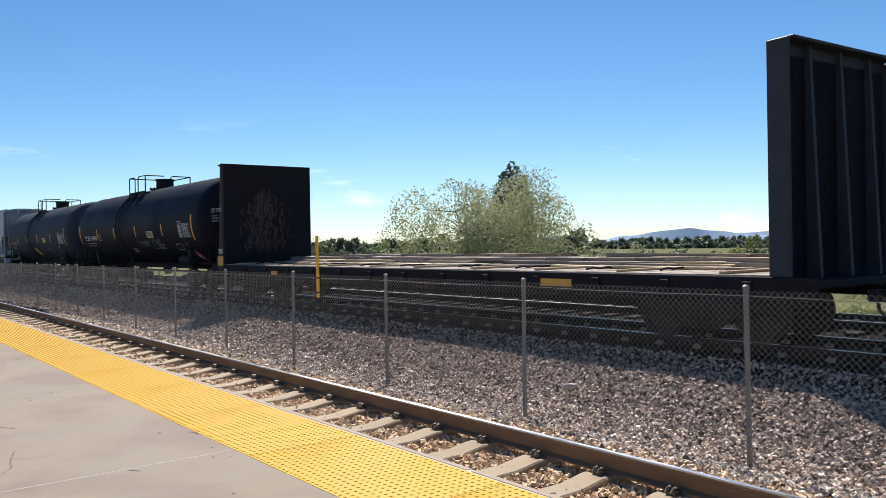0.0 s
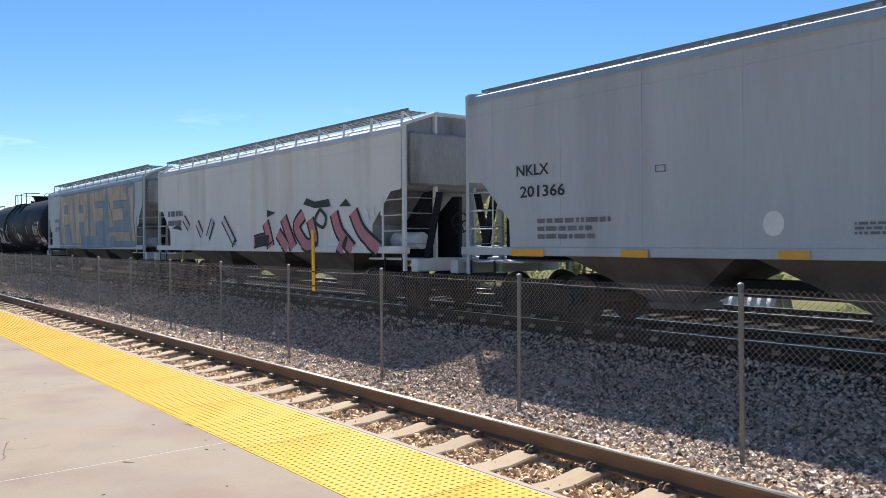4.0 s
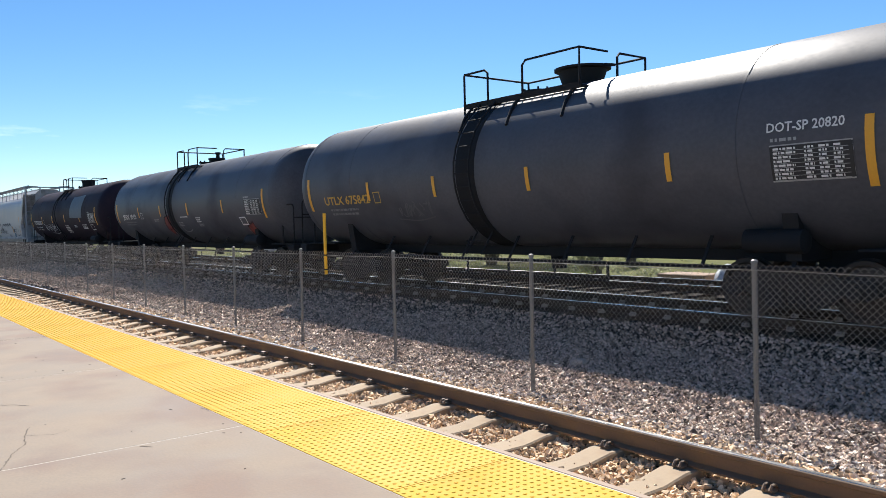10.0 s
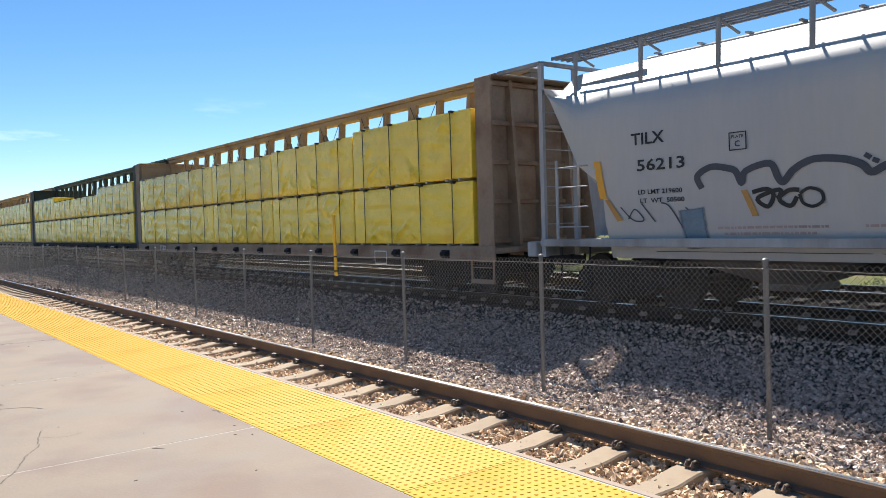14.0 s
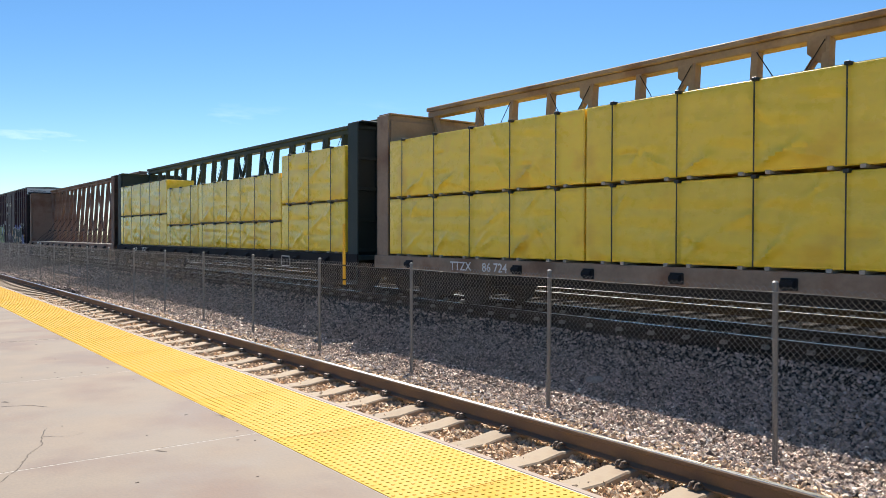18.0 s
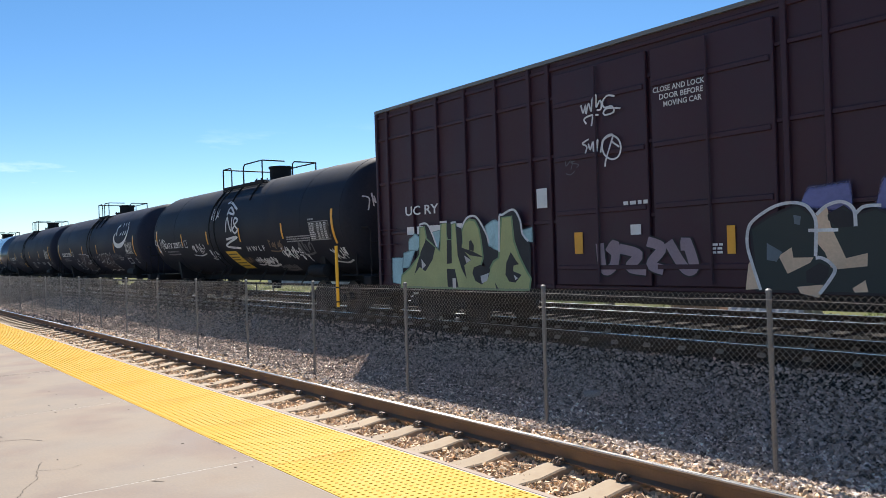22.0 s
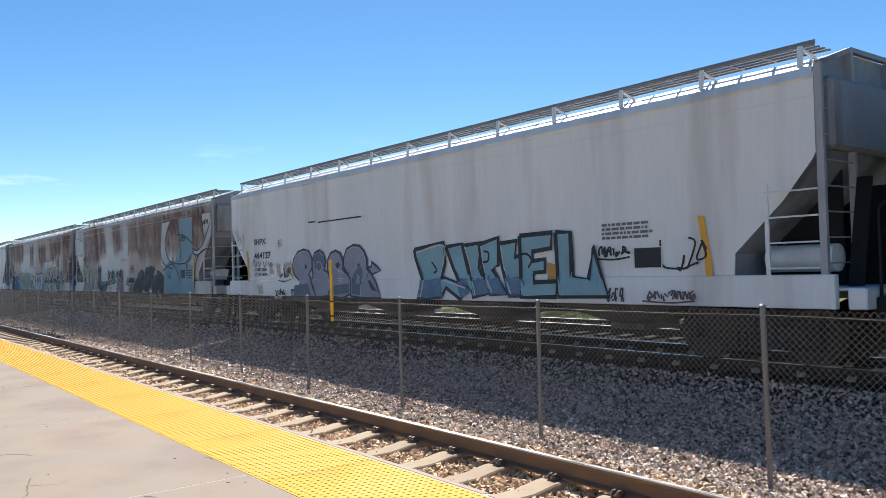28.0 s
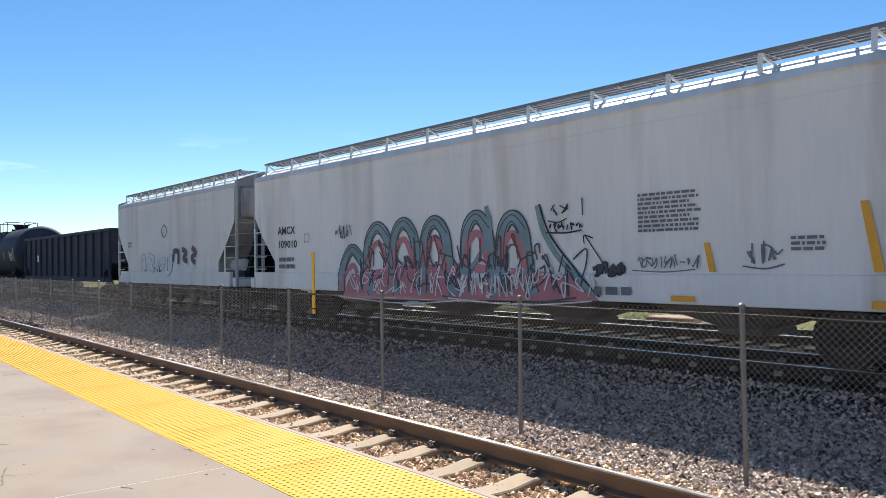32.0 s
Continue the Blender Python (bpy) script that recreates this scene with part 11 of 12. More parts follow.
sd.fill([(3.12, 2.14), (3.15, 2.20), (3.28, 2.27), (3.32, 1.99), (3.51, 1.51), (3.79, 1.58), (3.78, 1.39), (3.40, 1.35), (3.30, 1.38), (3.23, 1.60), (3.12, 1.75)], TAN_SPRAY, off=0.0135, label="tan fill of the graffiti")
sd.fill([(2.56, 1.56), (2.76, 1.69), (2.78, 1.53), (3.07, 1.53), (3.02, 1.45), (2.69, 1.28)], TAN_SPRAY, off=0.0135, label="tan fill of the graffiti")
sd.fill([(2.82, 1.08), (3.19, 1.12), (3.13, 0.92), (2.87, 0.98)], TAN_SPRAY, off=0.0135, label="tan fill of the graffiti")
sd.fill([(3.58, 1.07), (3.75, 1.19), (3.78, 1.02), (3.61, 1.01)], TAN_SPRAY, off=0.0135, label="tan fill of the graffiti")
sd.fill([(2.03, 1.02), (2.09, 1.44), (2.15, 1.51), (2.27, 1.04)], TAN_SPRAY, off=0.0135, label="tan fill of the graffiti")
sd.fill([(2.80, 2.19), (2.91, 2.16), (2.89, 2.03), (2.81, 2.05)], PATCH_GREY, off=0.0132, label="smoky patch in the graffiti")
sd.fill([(2.39, 1.77), (2.62, 1.62), (2.53, 1.47), (2.38, 1.50)], PATCH_GREY, off=0.0132, label="smoky patch in the graffiti")
sd.fill([(3.28, 2.16), (3.45, 2.26), (3.62, 2.14), (3.64, 1.97), (3.42, 1.96), (3.29, 2.08)], GHOST_DARK, off=0.0137, label="black inner form of the graffiti")
sd.fill([(2.96, 1.32), (3.15, 1.45), (3.28, 1.38), (3.26, 1.24), (3.14, 1.12), (2.96, 1.15)], GHOST_DARK, off=0.0137, label="black inner form of the graffiti")
sd.strokes([[(2.27, 1.02), (2.15, 1.44), (2.08, 1.75), (2.11, 2.02), (2.23, 2.17), (2.50, 2.33), (2.75, 2.38), (2.97, 2.33), (3.09, 2.17), (3.12, 2.00), (3.10, 1.55)], [(3.13, 2.17), (3.28, 2.30), (3.48, 2.34), (3.63, 2.22), (3.65, 1.97)], [(3.66, 2.16), (3.77, 2.25), (3.98, 2.25)], [(3.01, 1.94), (3.42, 1.93)], [(3.10, 1.52), (3.18, 1.52), (3.28, 1.46), (3.36, 1.35), (3.30, 1.21), (3.14, 0.98)]], 0.05, CHALK, label="white rim of the graffiti")
sd.fill([(4.09, 1.58), (4.23, 1.58), (4.25, 1.00), (4.10, 1.04)], TAN_SPRAY, label="tan fill of the graffiti")
sd.fill([(5.00, 1.80), (5.10, 1.91), (5.10, 1.45), (4.94, 1.34)], TAN_SPRAY, label="tan fill of the graffiti")
sd.fill([(4.50, 1.57), (4.61, 1.57), (4.59, 1.40)], TAN_SPRAY, label="tan fill of the graffiti")
sd.fill([(5.15, 1.51), (5.40, 1.48), (5.34, 1.00), (5.14, 1.17)], TAN_SPRAY, label="tan fill of the graffiti")
sd.fill([(5.61, 1.50), (5.82, 1.34), (6.20, 1.23), (6.01, 1.01), (5.75, 1.14)], TAN_SPRAY, label="tan fill of the graffiti")
sd.strokes([[(4.21, 2.00), (4.30, 2.15), (4.53, 2.23), (4.71, 2.25)]], 0.06, CHALK, label="white rim of the graffiti")
sd.strokes([[(4.77, 2.22), (4.90, 2.05), (5.00, 1.91)]], 0.06, CHALK, label="white rim of the graffiti")
sd.strokes([[(5.00, 1.91), (5.14, 2.11), (5.39, 2.21), (5.60, 2.31)]], 0.06, CHALK, label="white rim of the graffiti")
sd.strokes([[(5.82, 2.35), (6.12, 2.33)]], 0.06, CHALK, label="white rim of the graffiti")
sd.strokes([[(6.30, 2.27), (6.44, 2.02), (6.35, 1.76), (6.24, 1.25), (6.01, 1.25), (5.79, 1.34), (5.59, 1.53)]], 0.06, CHALK, label="white rim of the graffiti")

# bubble letters of the light grey hopper
sd = CARS[24][1]
sd.shape([(-5.59, 1.94), (-5.49, 2.18), (-5.24, 2.38), (-4.88, 2.46), (-4.58, 2.39), (-4.39, 2.14), (-4.40, 1.87), (-4.61, 1.67), (-4.42, 1.46), (-4.33, 1.26), (-4.15, 0.97), (-5.65, 0.97), (-5.64, 1.17), (-5.25, 1.23), (-5.03, 1.43), (-5.28, 1.54), (-5.49, 1.68)], LILAC, SLATE, 0.07, "lilac-grey bubble letter")
sd.shape([(-4.37, 1.67), (-4.39, 2.07), (-4.23, 2.33), (-3.96, 2.40), (-3.72, 2.28), (-3.63, 2.05), (-3.74, 1.79), (-3.46, 1.72), (-3.29, 1.52), (-3.26, 1.39), (-3.49, 1.01), (-4.15, 0.97), (-4.31, 1.33)], LILAC, SLATE, 0.07, "lilac-grey bubble letter")
sd.shape([(-3.55, 1.78), (-3.49, 2.11), (-3.35, 2.29), (-3.08, 2.36), (-2.83, 2.27), (-2.70, 2.01), (-2.73, 1.83), (-2.52, 1.64), (-2.41, 1.58), (-2.28, 1.45), (-2.30, 1.09), (-2.71, 0.96), (-3.49, 1.01), (-3.26, 1.39)], LILAC, SLATE, 0.07, "lilac-grey bubble letter")
sd.shape([(-2.65, 1.83), (-2.65, 2.14), (-2.49, 2.38), (-2.16, 2.48), (-1.85, 2.44), (-1.63, 2.27), (-1.52, 2.03), (-1.53, 1.80), (-1.29, 1.56), (-1.08, 1.39), (-0.89, 0.99), (-1.76, 0.98), (-2.30, 1.03), (-2.28, 1.45), (-2.44, 1.64)], LILAC, SLATE, 0.07, "lilac-grey bubble letter")
sd.shape([(-1.50, 1.83), (-1.32, 1.85), (-1.32, 1.99), (-0.90, 1.73), (-1.29, 1.64)], LILAC, SLATE, 0.07, "lilac-grey bubble letter")
sd.fill([(-4.84, 1.95), (-4.76, 2.00), (-4.68, 1.92), (-4.75, 1.84), (-4.83, 1.86)], SLATE, label="dark hole in the letter")
sd.fill([(-4.11, 1.86), (-3.97, 1.95), (-3.86, 1.86), (-4.02, 1.79)], SLATE, label="dark hole in the letter")
sd.fill([(-3.10, 1.96), (-2.92, 2.02), (-2.84, 1.92), (-3.02, 1.80)], SLATE, label="dark hole in the letter")
sd.fill([(-1.98, 1.93), (-1.87, 1.96), (-1.83, 1.87), (-1.95, 1.82)], SLATE, label="dark hole in the letter")
sd.fill([(-2.68, 1.77), (-2.41, 1.61), (-2.52, 1.54)], SLATE, label="dark hole in the letter")
sd.fill([(-1.58, 1.68), (-1.02, 1.16), (-1.30, 1.22)], SLATE, label="dark hole in the letter")
sd.fill([(-4.33, 2.20), (-4.00, 2.35), (-3.70, 2.18), (-3.73, 1.89), (-4.21, 1.80)], PATCH_GREY, label="smoky shade in the letters")
sd.fill([(-5.42, 1.33), (-4.62, 1.40), (-4.44, 1.02), (-5.47, 1.00)], PATCH_GREY, label="smoky shade in the letters")
sd.fill([(-3.16, 1.33), (-2.37, 1.39), (-2.38, 1.12), (-3.14, 1.04)], PATCH_GREY, label="smoky shade in the letters")
sd.fill([(-2.20, 1.63), (-1.87, 1.93), (-1.73, 1.75), (-1.83, 1.06), (-2.22, 1.09)], PATCH_GREY, label="smoky shade in the letters")
sd.strokes([[(-5.54, 1.90), (-5.45, 2.15), (-5.20, 2.34), (-4.87, 2.40), (-4.58, 2.34), (-4.45, 2.11), (-4.48, 1.88), (-4.67, 1.70)]], 0.02, CREAM_SPRAY, label="white line in the letters")
sd.strokes([[(-4.11, 1.79), (-4.16, 2.00), (-3.91, 2.03), (-3.74, 1.79)]], 0.02, CREAM_SPRAY, label="white line in the letters")
sd.strokes([[(-4.37, 1.64), (-4.07, 1.50), (-3.56, 1.52), (-3.39, 1.43)]], 0.02, CREAM_SPRAY, label="white line in the letters")
sd.strokes([[(-3.14, 1.88), (-2.93, 1.77), (-2.52, 1.64)]], 0.02, CREAM_SPRAY, label="white line in the letters")
sd.strokes([[(-1.99, 1.63), (-1.82, 1.39), (-1.80, 1.04)]], 0.02, CREAM_SPRAY, label="white line in the letters")
sd.strokes([[(-3.12, 1.52), (-2.61, 1.54)]], 0.02, CREAM_SPRAY, label="white line in the letters")
sd.strokes([[(-2.61, 1.89), (-2.58, 2.13), (-2.44, 2.33), (-2.15, 2.42), (-1.87, 2.38), (-1.68, 2.24), (-1.58, 2.01)]], 0.02, CREAM_SPRAY, label="white line in the letters")

# large blue letters of the light grey hopper
sd = CARS[24][1]
sd.shape([(0.54, 2.24), (1.66, 2.37), (1.68, 1.87), (1.56, 1.53), (2.47, 1.29), (2.23, 1.00), (1.73, 1.28), (1.56, 1.06), (0.62, 0.99), (0.87, 1.47), (0.57, 2.06)], TEAL_SPRAY, BLACK_PAINT, 0.1, "large pale blue angular graffiti letter")
sd.shape([(1.73, 2.26), (2.28, 2.31), (2.66, 1.20), (2.48, 1.29), (2.18, 1.46), (1.96, 1.76)], TEAL_SPRAY, BLACK_PAINT, 0.1, "large pale blue angular graffiti letter")
sd.shape([(2.30, 2.26), (2.91, 2.31), (2.83, 1.74), (3.17, 1.15), (2.65, 1.06), (2.49, 1.75)], TEAL_SPRAY, BLACK_PAINT, 0.1, "large pale blue angular graffiti letter")
sd.shape([(2.85, 2.27), (3.44, 2.40), (3.44, 1.78), (3.25, 1.70), (3.70, 1.13), (3.20, 1.13), (2.95, 1.67)], TEAL_SPRAY, BLACK_PAINT, 0.1, "large pale blue angular graffiti letter")
sd.shape([(3.47, 2.26), (3.98, 2.30), (3.92, 1.94), (4.40, 2.05), (4.36, 1.53), (4.03, 1.53), (4.47, 1.11), (3.76, 1.11), (3.56, 1.72)], TEAL_SPRAY, BLACK_PAINT, 0.1, "large pale blue angular graffiti letter")
sd.fill([(0.79, 1.44), (1.52, 1.47), (1.58, 1.08), (0.70, 1.02)], BLUE_WASH, label="deeper blue wash low in the letters")
sd.fill([(2.08, 1.53), (2.41, 1.46), (2.56, 1.17), (2.27, 1.07)], BLUE_WASH, label="deeper blue wash low in the letters")
sd.fill([(2.61, 1.55), (3.03, 1.42), (3.14, 1.17), (2.69, 1.10)], BLUE_WASH, label="deeper blue wash low in the letters")
sd.fill([(3.13, 1.55), (3.49, 1.42), (3.65, 1.15), (3.23, 1.15)], BLUE_WASH, label="deeper blue wash low in the letters")
sd.fill([(3.61, 1.54), (4.13, 1.45), (4.42, 1.14), (3.78, 1.14)], BLUE_WASH, label="deeper blue wash low in the letters")
sd.strokes([[(0.62, 2.16), (1.61, 2.31), (1.62, 1.87), (1.51, 1.57)]], 0.035, CREAM_SPRAY, label="white inner line of the letters")
sd.strokes([[(0.91, 1.47), (0.78, 1.04)]], 0.035, CREAM_SPRAY, label="white inner line of the letters")
sd.strokes([[(1.63, 1.47), (2.41, 1.27)]], 0.035, CREAM_SPRAY, label="white inner line of the letters")
sd.strokes([[(2.38, 2.24), (2.55, 1.75), (2.72, 1.11)]], 0.035, CREAM_SPRAY, label="white inner line of the letters")
sd.strokes([[(2.91, 2.23), (3.01, 1.67), (3.26, 1.18)]], 0.035, CREAM_SPRAY, label="white inner line of the letters")
sd.strokes([[(3.52, 2.23), (3.61, 1.72), (3.81, 1.16)]], 0.035, CREAM_SPRAY, label="white inner line of the letters")
sd.strokes([[(1.20, 1.92), (1.38, 1.71), (1.27, 1.64)]], 0.05, BLACK_PAINT, label="black drop line of the letters")
sd.strokes([[(3.00, 2.11), (3.14, 2.07), (3.12, 1.89), (2.96, 1.86)]], 0.05, BLACK_PAINT, label="black drop line of the letters")
sd.strokes([[(3.97, 1.97), (4.25, 2.01), (4.40, 1.87), (4.29, 1.70)]], 0.05, BLACK_PAINT, label="black drop line of the letters")

for poly in ([(4.08, 2.4), (4.95, 2.42), (4.92, 2.1), (4.42, 2.05), (4.42, 1.85), (4.75, 1.88), (4.75, 1.62), (4.44, 1.6), (4.46, 1.4), (5.08, 1.42), (5.05, 1.1), (4.12, 1.08)],
             [(5.05, 2.42), (5.42, 2.4), (5.45, 1.5), (5.85, 1.45), (5.95, 2.1), (6.28, 1.12), (5.12, 1.1)]):
    sd.shape(poly, TEAL_SPRAY, BLACK_PAINT, 0.1, "large pale blue angular graffiti letter")

# bubble letters of the rust-streaked hopper
sd = CARS[26][1]
sd.shape([(-8.52, 2.01), (-7.61, 2.11), (-7.36, 1.98), (-7.45, 1.42), (-7.38, 0.98), (-8.45, 0.95), (-8.53, 1.41)], SLATE, GHOST_DARK, 0.03, "dark grey sprayed letters")
sd.shape([(-7.41, 1.90), (-7.19, 1.92), (-7.10, 2.06), (-6.97, 2.07), (-6.92, 1.54), (-6.71, 1.42), (-6.77, 0.94), (-7.13, 0.99), (-7.37, 1.30), (-7.20, 1.42)], BRIGHT_BLUE, SLATE, 0.06, "bright blue graffiti letter")
sd.shape([(-6.81, 2.03), (-5.98, 2.09), (-6.02, 1.89), (-6.47, 1.84), (-6.48, 1.54), (-5.80, 1.54), (-5.67, 1.26), (-5.67, 0.95), (-6.68, 0.94), (-6.71, 1.42)], BRIGHT_BLUE, SLATE, 0.06, "bright blue graffiti letter")
sd.shape([(-6.09, 2.01), (-5.94, 2.24), (-5.72, 2.29), (-5.55, 2.11), (-5.59, 1.77), (-6.02, 1.66)], SAGE_PALE, SLATE, 0.04, "pale sage-green bubble letter")
sd.shape([(-5.58, 2.11), (-5.44, 2.28), (-5.23, 2.21), (-5.13, 2.04), (-5.17, 1.77), (-5.45, 1.66)], SAGE_PALE, SLATE, 0.04, "pale sage-green bubble letter")
sd.shape([(-5.08, 1.99), (-4.96, 2.26), (-4.64, 2.32), (-4.39, 2.20), (-4.34, 1.97), (-4.22, 1.65), (-4.29, 1.33), (-4.35, 1.07), (-4.67, 0.98), (-4.86, 1.11), (-4.92, 1.38), (-5.04, 1.77)], SAGE_PALE, SLATE, 0.04, "pale sage-green bubble letter")
sd.shape([(-5.53, 1.32), (-5.18, 1.38), (-4.92, 1.21), (-5.06, 1.01), (-5.33, 0.98)], SAGE_PALE, SLATE, 0.04, "pale sage-green bubble letter")
sd.shape([(-4.27, 2.07), (-4.09, 2.28), (-3.91, 2.22), (-3.86, 2.06), (-3.76, 1.44), (-3.80, 1.13), (-4.06, 1.02), (-4.23, 1.12), (-4.16, 1.54)], SAGE_PALE, SLATE, 0.04, "pale sage-green bubble letter")
sd.shape([(-3.89, 2.11), (-3.74, 2.28), (-3.59, 2.23), (-3.49, 1.95), (-3.53, 1.64), (-3.31, 1.44), (-3.32, 1.14), (-3.60, 0.96), (-3.76, 1.13)], SAGE_PALE, SLATE, 0.04, "pale sage-green bubble letter")
sd.shape([(-3.52, 1.85), (-3.46, 2.15), (-3.13, 2.31), (-2.82, 2.20), (-2.71, 1.93), (-2.89, 1.69), (-3.04, 1.64), (-2.64, 1.59), (-2.56, 1.40), (-2.70, 1.11), (-3.06, 1.00), (-3.26, 1.14), (-3.28, 1.44)], SAGE_PALE, SLATE, 0.04, "pale sage-green bubble letter")
sd.shape([(-2.84, 2.22), (-2.03, 2.23), (-2.15, 1.91), (-1.96, 2.09), (-1.74, 2.04), (-1.64, 1.72), (-1.66, 1.45), (-1.89, 1.27), (-2.07, 1.36), (-2.03, 0.99), (-2.65, 1.05), (-2.49, 1.45), (-2.53, 1.83)], SAGE_PALE, SLATE, 0.04, "pale sage-green bubble letter")
sd.strokes([[(-5.44, 2.28), (-5.16, 2.44), (-4.83, 2.36)]], 0.025, SLATE, label="sprayed graffiti line")
sd.strokes([[(-4.27, 2.23), (-4.03, 2.38), (-3.85, 2.32)]], 0.025, SLATE, label="sprayed graffiti line")
sd.strokes([[(-3.57, 2.30), (-3.34, 2.46), (-3.13, 2.48), (-2.87, 2.32)]], 0.025, SLATE, label="sprayed graffiti line")
sd.strokes([[(-3.19, 2.06), (-3.09, 2.10), (-2.98, 2.03), (-3.12, 1.96)]], 0.025, SLATE, label="sprayed graffiti line")
sd.strokes([[(-2.46, 1.68), (-2.32, 1.87), (-2.38, 1.92), (-2.45, 1.83), (-2.32, 1.66), (-2.46, 1.67)]], 0.025, SLATE, label="sprayed graffiti line")
sd.strokes([[(-2.44, 1.56), (-2.30, 1.54), (-2.42, 1.45), (-2.30, 1.40)]], 0.025, SLATE, label="sprayed graffiti line")
sd.strokes([[(-4.77, 1.98), (-4.59, 1.81), (-4.68, 1.54), (-4.91, 1.65)]], 0.025, SLATE, label="sprayed graffiti line")
sd.strokes([[(-5.80, 2.01), (-5.59, 1.83), (-5.37, 1.94), (-5.24, 1.77), (-5.10, 1.88)]], 0.025, SLATE, label="sprayed graffiti line")
sd.strokes([[(-5.73, 1.72), (-5.45, 1.60), (-5.04, 1.65)]], 0.025, SLATE, label="sprayed graffiti line")

# khaki and white letters of the rust-streaked hopper
sd = CARS[26][1]
sd.shape([(0.06, 2.07), (0.39, 2.21), (0.64, 2.06), (0.59, 1.57), (0.73, 1.43), (0.63, 1.01), (0.14, 0.94), (-0.08, 1.14), (-0.01, 1.36), (0.26, 1.43), (0.00, 1.72)], CHALK, SLATE, 0.09, "white bubble letter with a dark outline")
sd.shape([(0.49, 2.06), (0.81, 2.12), (0.91, 1.98), (0.94, 1.57), (0.99, 0.99), (0.67, 0.96)], CHALK, SLATE, 0.09, "white bubble letter with a dark outline")
sd.shape([(0.83, 2.10), (1.12, 2.14), (1.22, 1.98), (1.26, 1.43), (1.29, 0.97), (1.01, 0.97)], CHALK, SLATE, 0.09, "white bubble letter with a dark outline")
sd.shape([(1.18, 2.11), (1.52, 2.17), (1.67, 2.03), (1.73, 1.43), (1.78, 1.01), (1.33, 0.97), (1.26, 1.43)], CHALK, SLATE, 0.09, "white bubble letter with a dark outline")
sd.shape([(1.63, 2.13), (1.90, 2.19), (2.18, 2.15), (2.29, 1.69), (2.40, 1.44), (2.25, 1.31), (2.24, 0.99), (1.91, 0.99), (1.88, 1.30), (1.73, 1.43)], CHALK, SLATE, 0.09, "white bubble letter with a dark outline")
sd.strokes([[(0.22, 1.57), (0.31, 1.71), (0.52, 1.54)]], 0.04, SLATE, label="dark line in the letters")
sd.strokes([[(1.31, 1.84), (1.40, 1.59), (1.54, 1.54), (1.37, 1.77)]], 0.04, SLATE, label="dark line in the letters")
sd.strokes([[(-0.12, 2.15), (-0.03, 2.26), (-0.12, 2.32), (-0.21, 2.21), (-0.12, 2.15)]], 0.04, SLATE, label="dark line in the letters")
sd.fill([(2.44, 1.82), (2.93, 1.62), (2.64, 1.31), (2.74, 0.93), (2.42, 0.99)], TEAL_SPRAY, label="teal ground behind the graffiti")
sd.fill([(6.76, 1.95), (7.03, 1.85), (7.75, 1.54), (7.74, 1.35), (7.02, 1.15), (6.99, 1.00), (6.93, 1.20), (7.36, 1.55)], TEAL_SPRAY, label="teal ground behind the graffiti")
sd.fill([(2.51, 2.20), (3.72, 2.52), (3.87, 2.37), (4.88, 2.53), (5.01, 2.53), (5.64, 2.50), (5.71, 2.55), (6.68, 2.43), (6.77, 2.26), (6.76, 1.85), (7.36, 1.55), (6.80, 1.29), (6.85, 0.99), (2.68, 0.92), (2.61, 1.31), (3.14, 1.93), (2.58, 1.79)], SLATE, label="dark outer form of the graffiti")
sd.shape([(2.56, 2.16), (3.72, 2.46), (3.81, 1.86), (3.53, 1.44), (4.20, 1.67), (4.49, 1.42), (4.15, 1.26), (3.91, 0.96), (2.80, 0.93), (2.69, 1.31), (3.22, 1.96), (2.62, 1.82)], KHAKI_SPRAY, CHALK, 0.05, "large khaki angular graffiti letter")
sd.shape([(3.87, 2.30), (4.87, 2.46), (4.99, 2.00), (4.75, 1.87), (4.61, 2.05), (4.36, 1.96), (4.39, 1.85), (4.60, 1.84), (4.77, 1.58), (4.59, 1.33), (5.35, 1.61), (5.55, 1.42), (5.39, 1.28), (5.27, 0.94), (4.19, 0.97), (4.15, 1.20), (4.45, 1.42), (4.21, 1.73), (4.01, 1.70)], KHAKI_SPRAY, CHALK, 0.05, "large khaki angular graffiti letter")
sd.shape([(5.04, 2.48), (5.61, 2.44), (5.60, 1.93), (5.87, 1.79), (5.94, 1.92), (5.70, 2.49), (6.66, 2.40), (6.59, 1.96), (6.18, 2.00), (6.52, 1.45), (6.57, 1.29), (6.77, 0.99), (5.60, 0.95), (5.41, 1.22), (6.05, 1.36), (5.61, 1.44), (5.23, 1.78), (5.27, 2.11), (5.05, 2.17)], KHAKI_SPRAY, CHALK, 0.05, "large khaki angular graffiti letter")
sd.shape([(6.58, 1.70), (6.84, 1.70), (6.85, 1.83), (7.32, 1.55), (6.86, 1.38), (6.69, 1.43)], KHAKI_SPRAY, CHALK, 0.05, "large khaki angular graffiti letter")
sd.fill([(3.22, 1.81), (3.46, 1.87), (3.49, 1.62), (3.26, 1.56)], LILAC_HAZE, label="faint lilac haze in the letters")
sd.fill([(4.02, 2.15), (4.32, 2.20), (4.27, 1.97), (4.06, 1.94)], LILAC_HAZE, label="faint lilac haze in the letters")
sd.fill([(5.42, 1.72), (5.68, 1.77), (5.72, 1.57), (5.48, 1.55)], LILAC_HAZE, label="faint lilac haze in the letters")
sd.fill([(4.87, 1.27), (5.15, 1.33), (5.18, 1.05), (4.91, 1.01)], LILAC_HAZE, label="faint lilac haze in the letters")
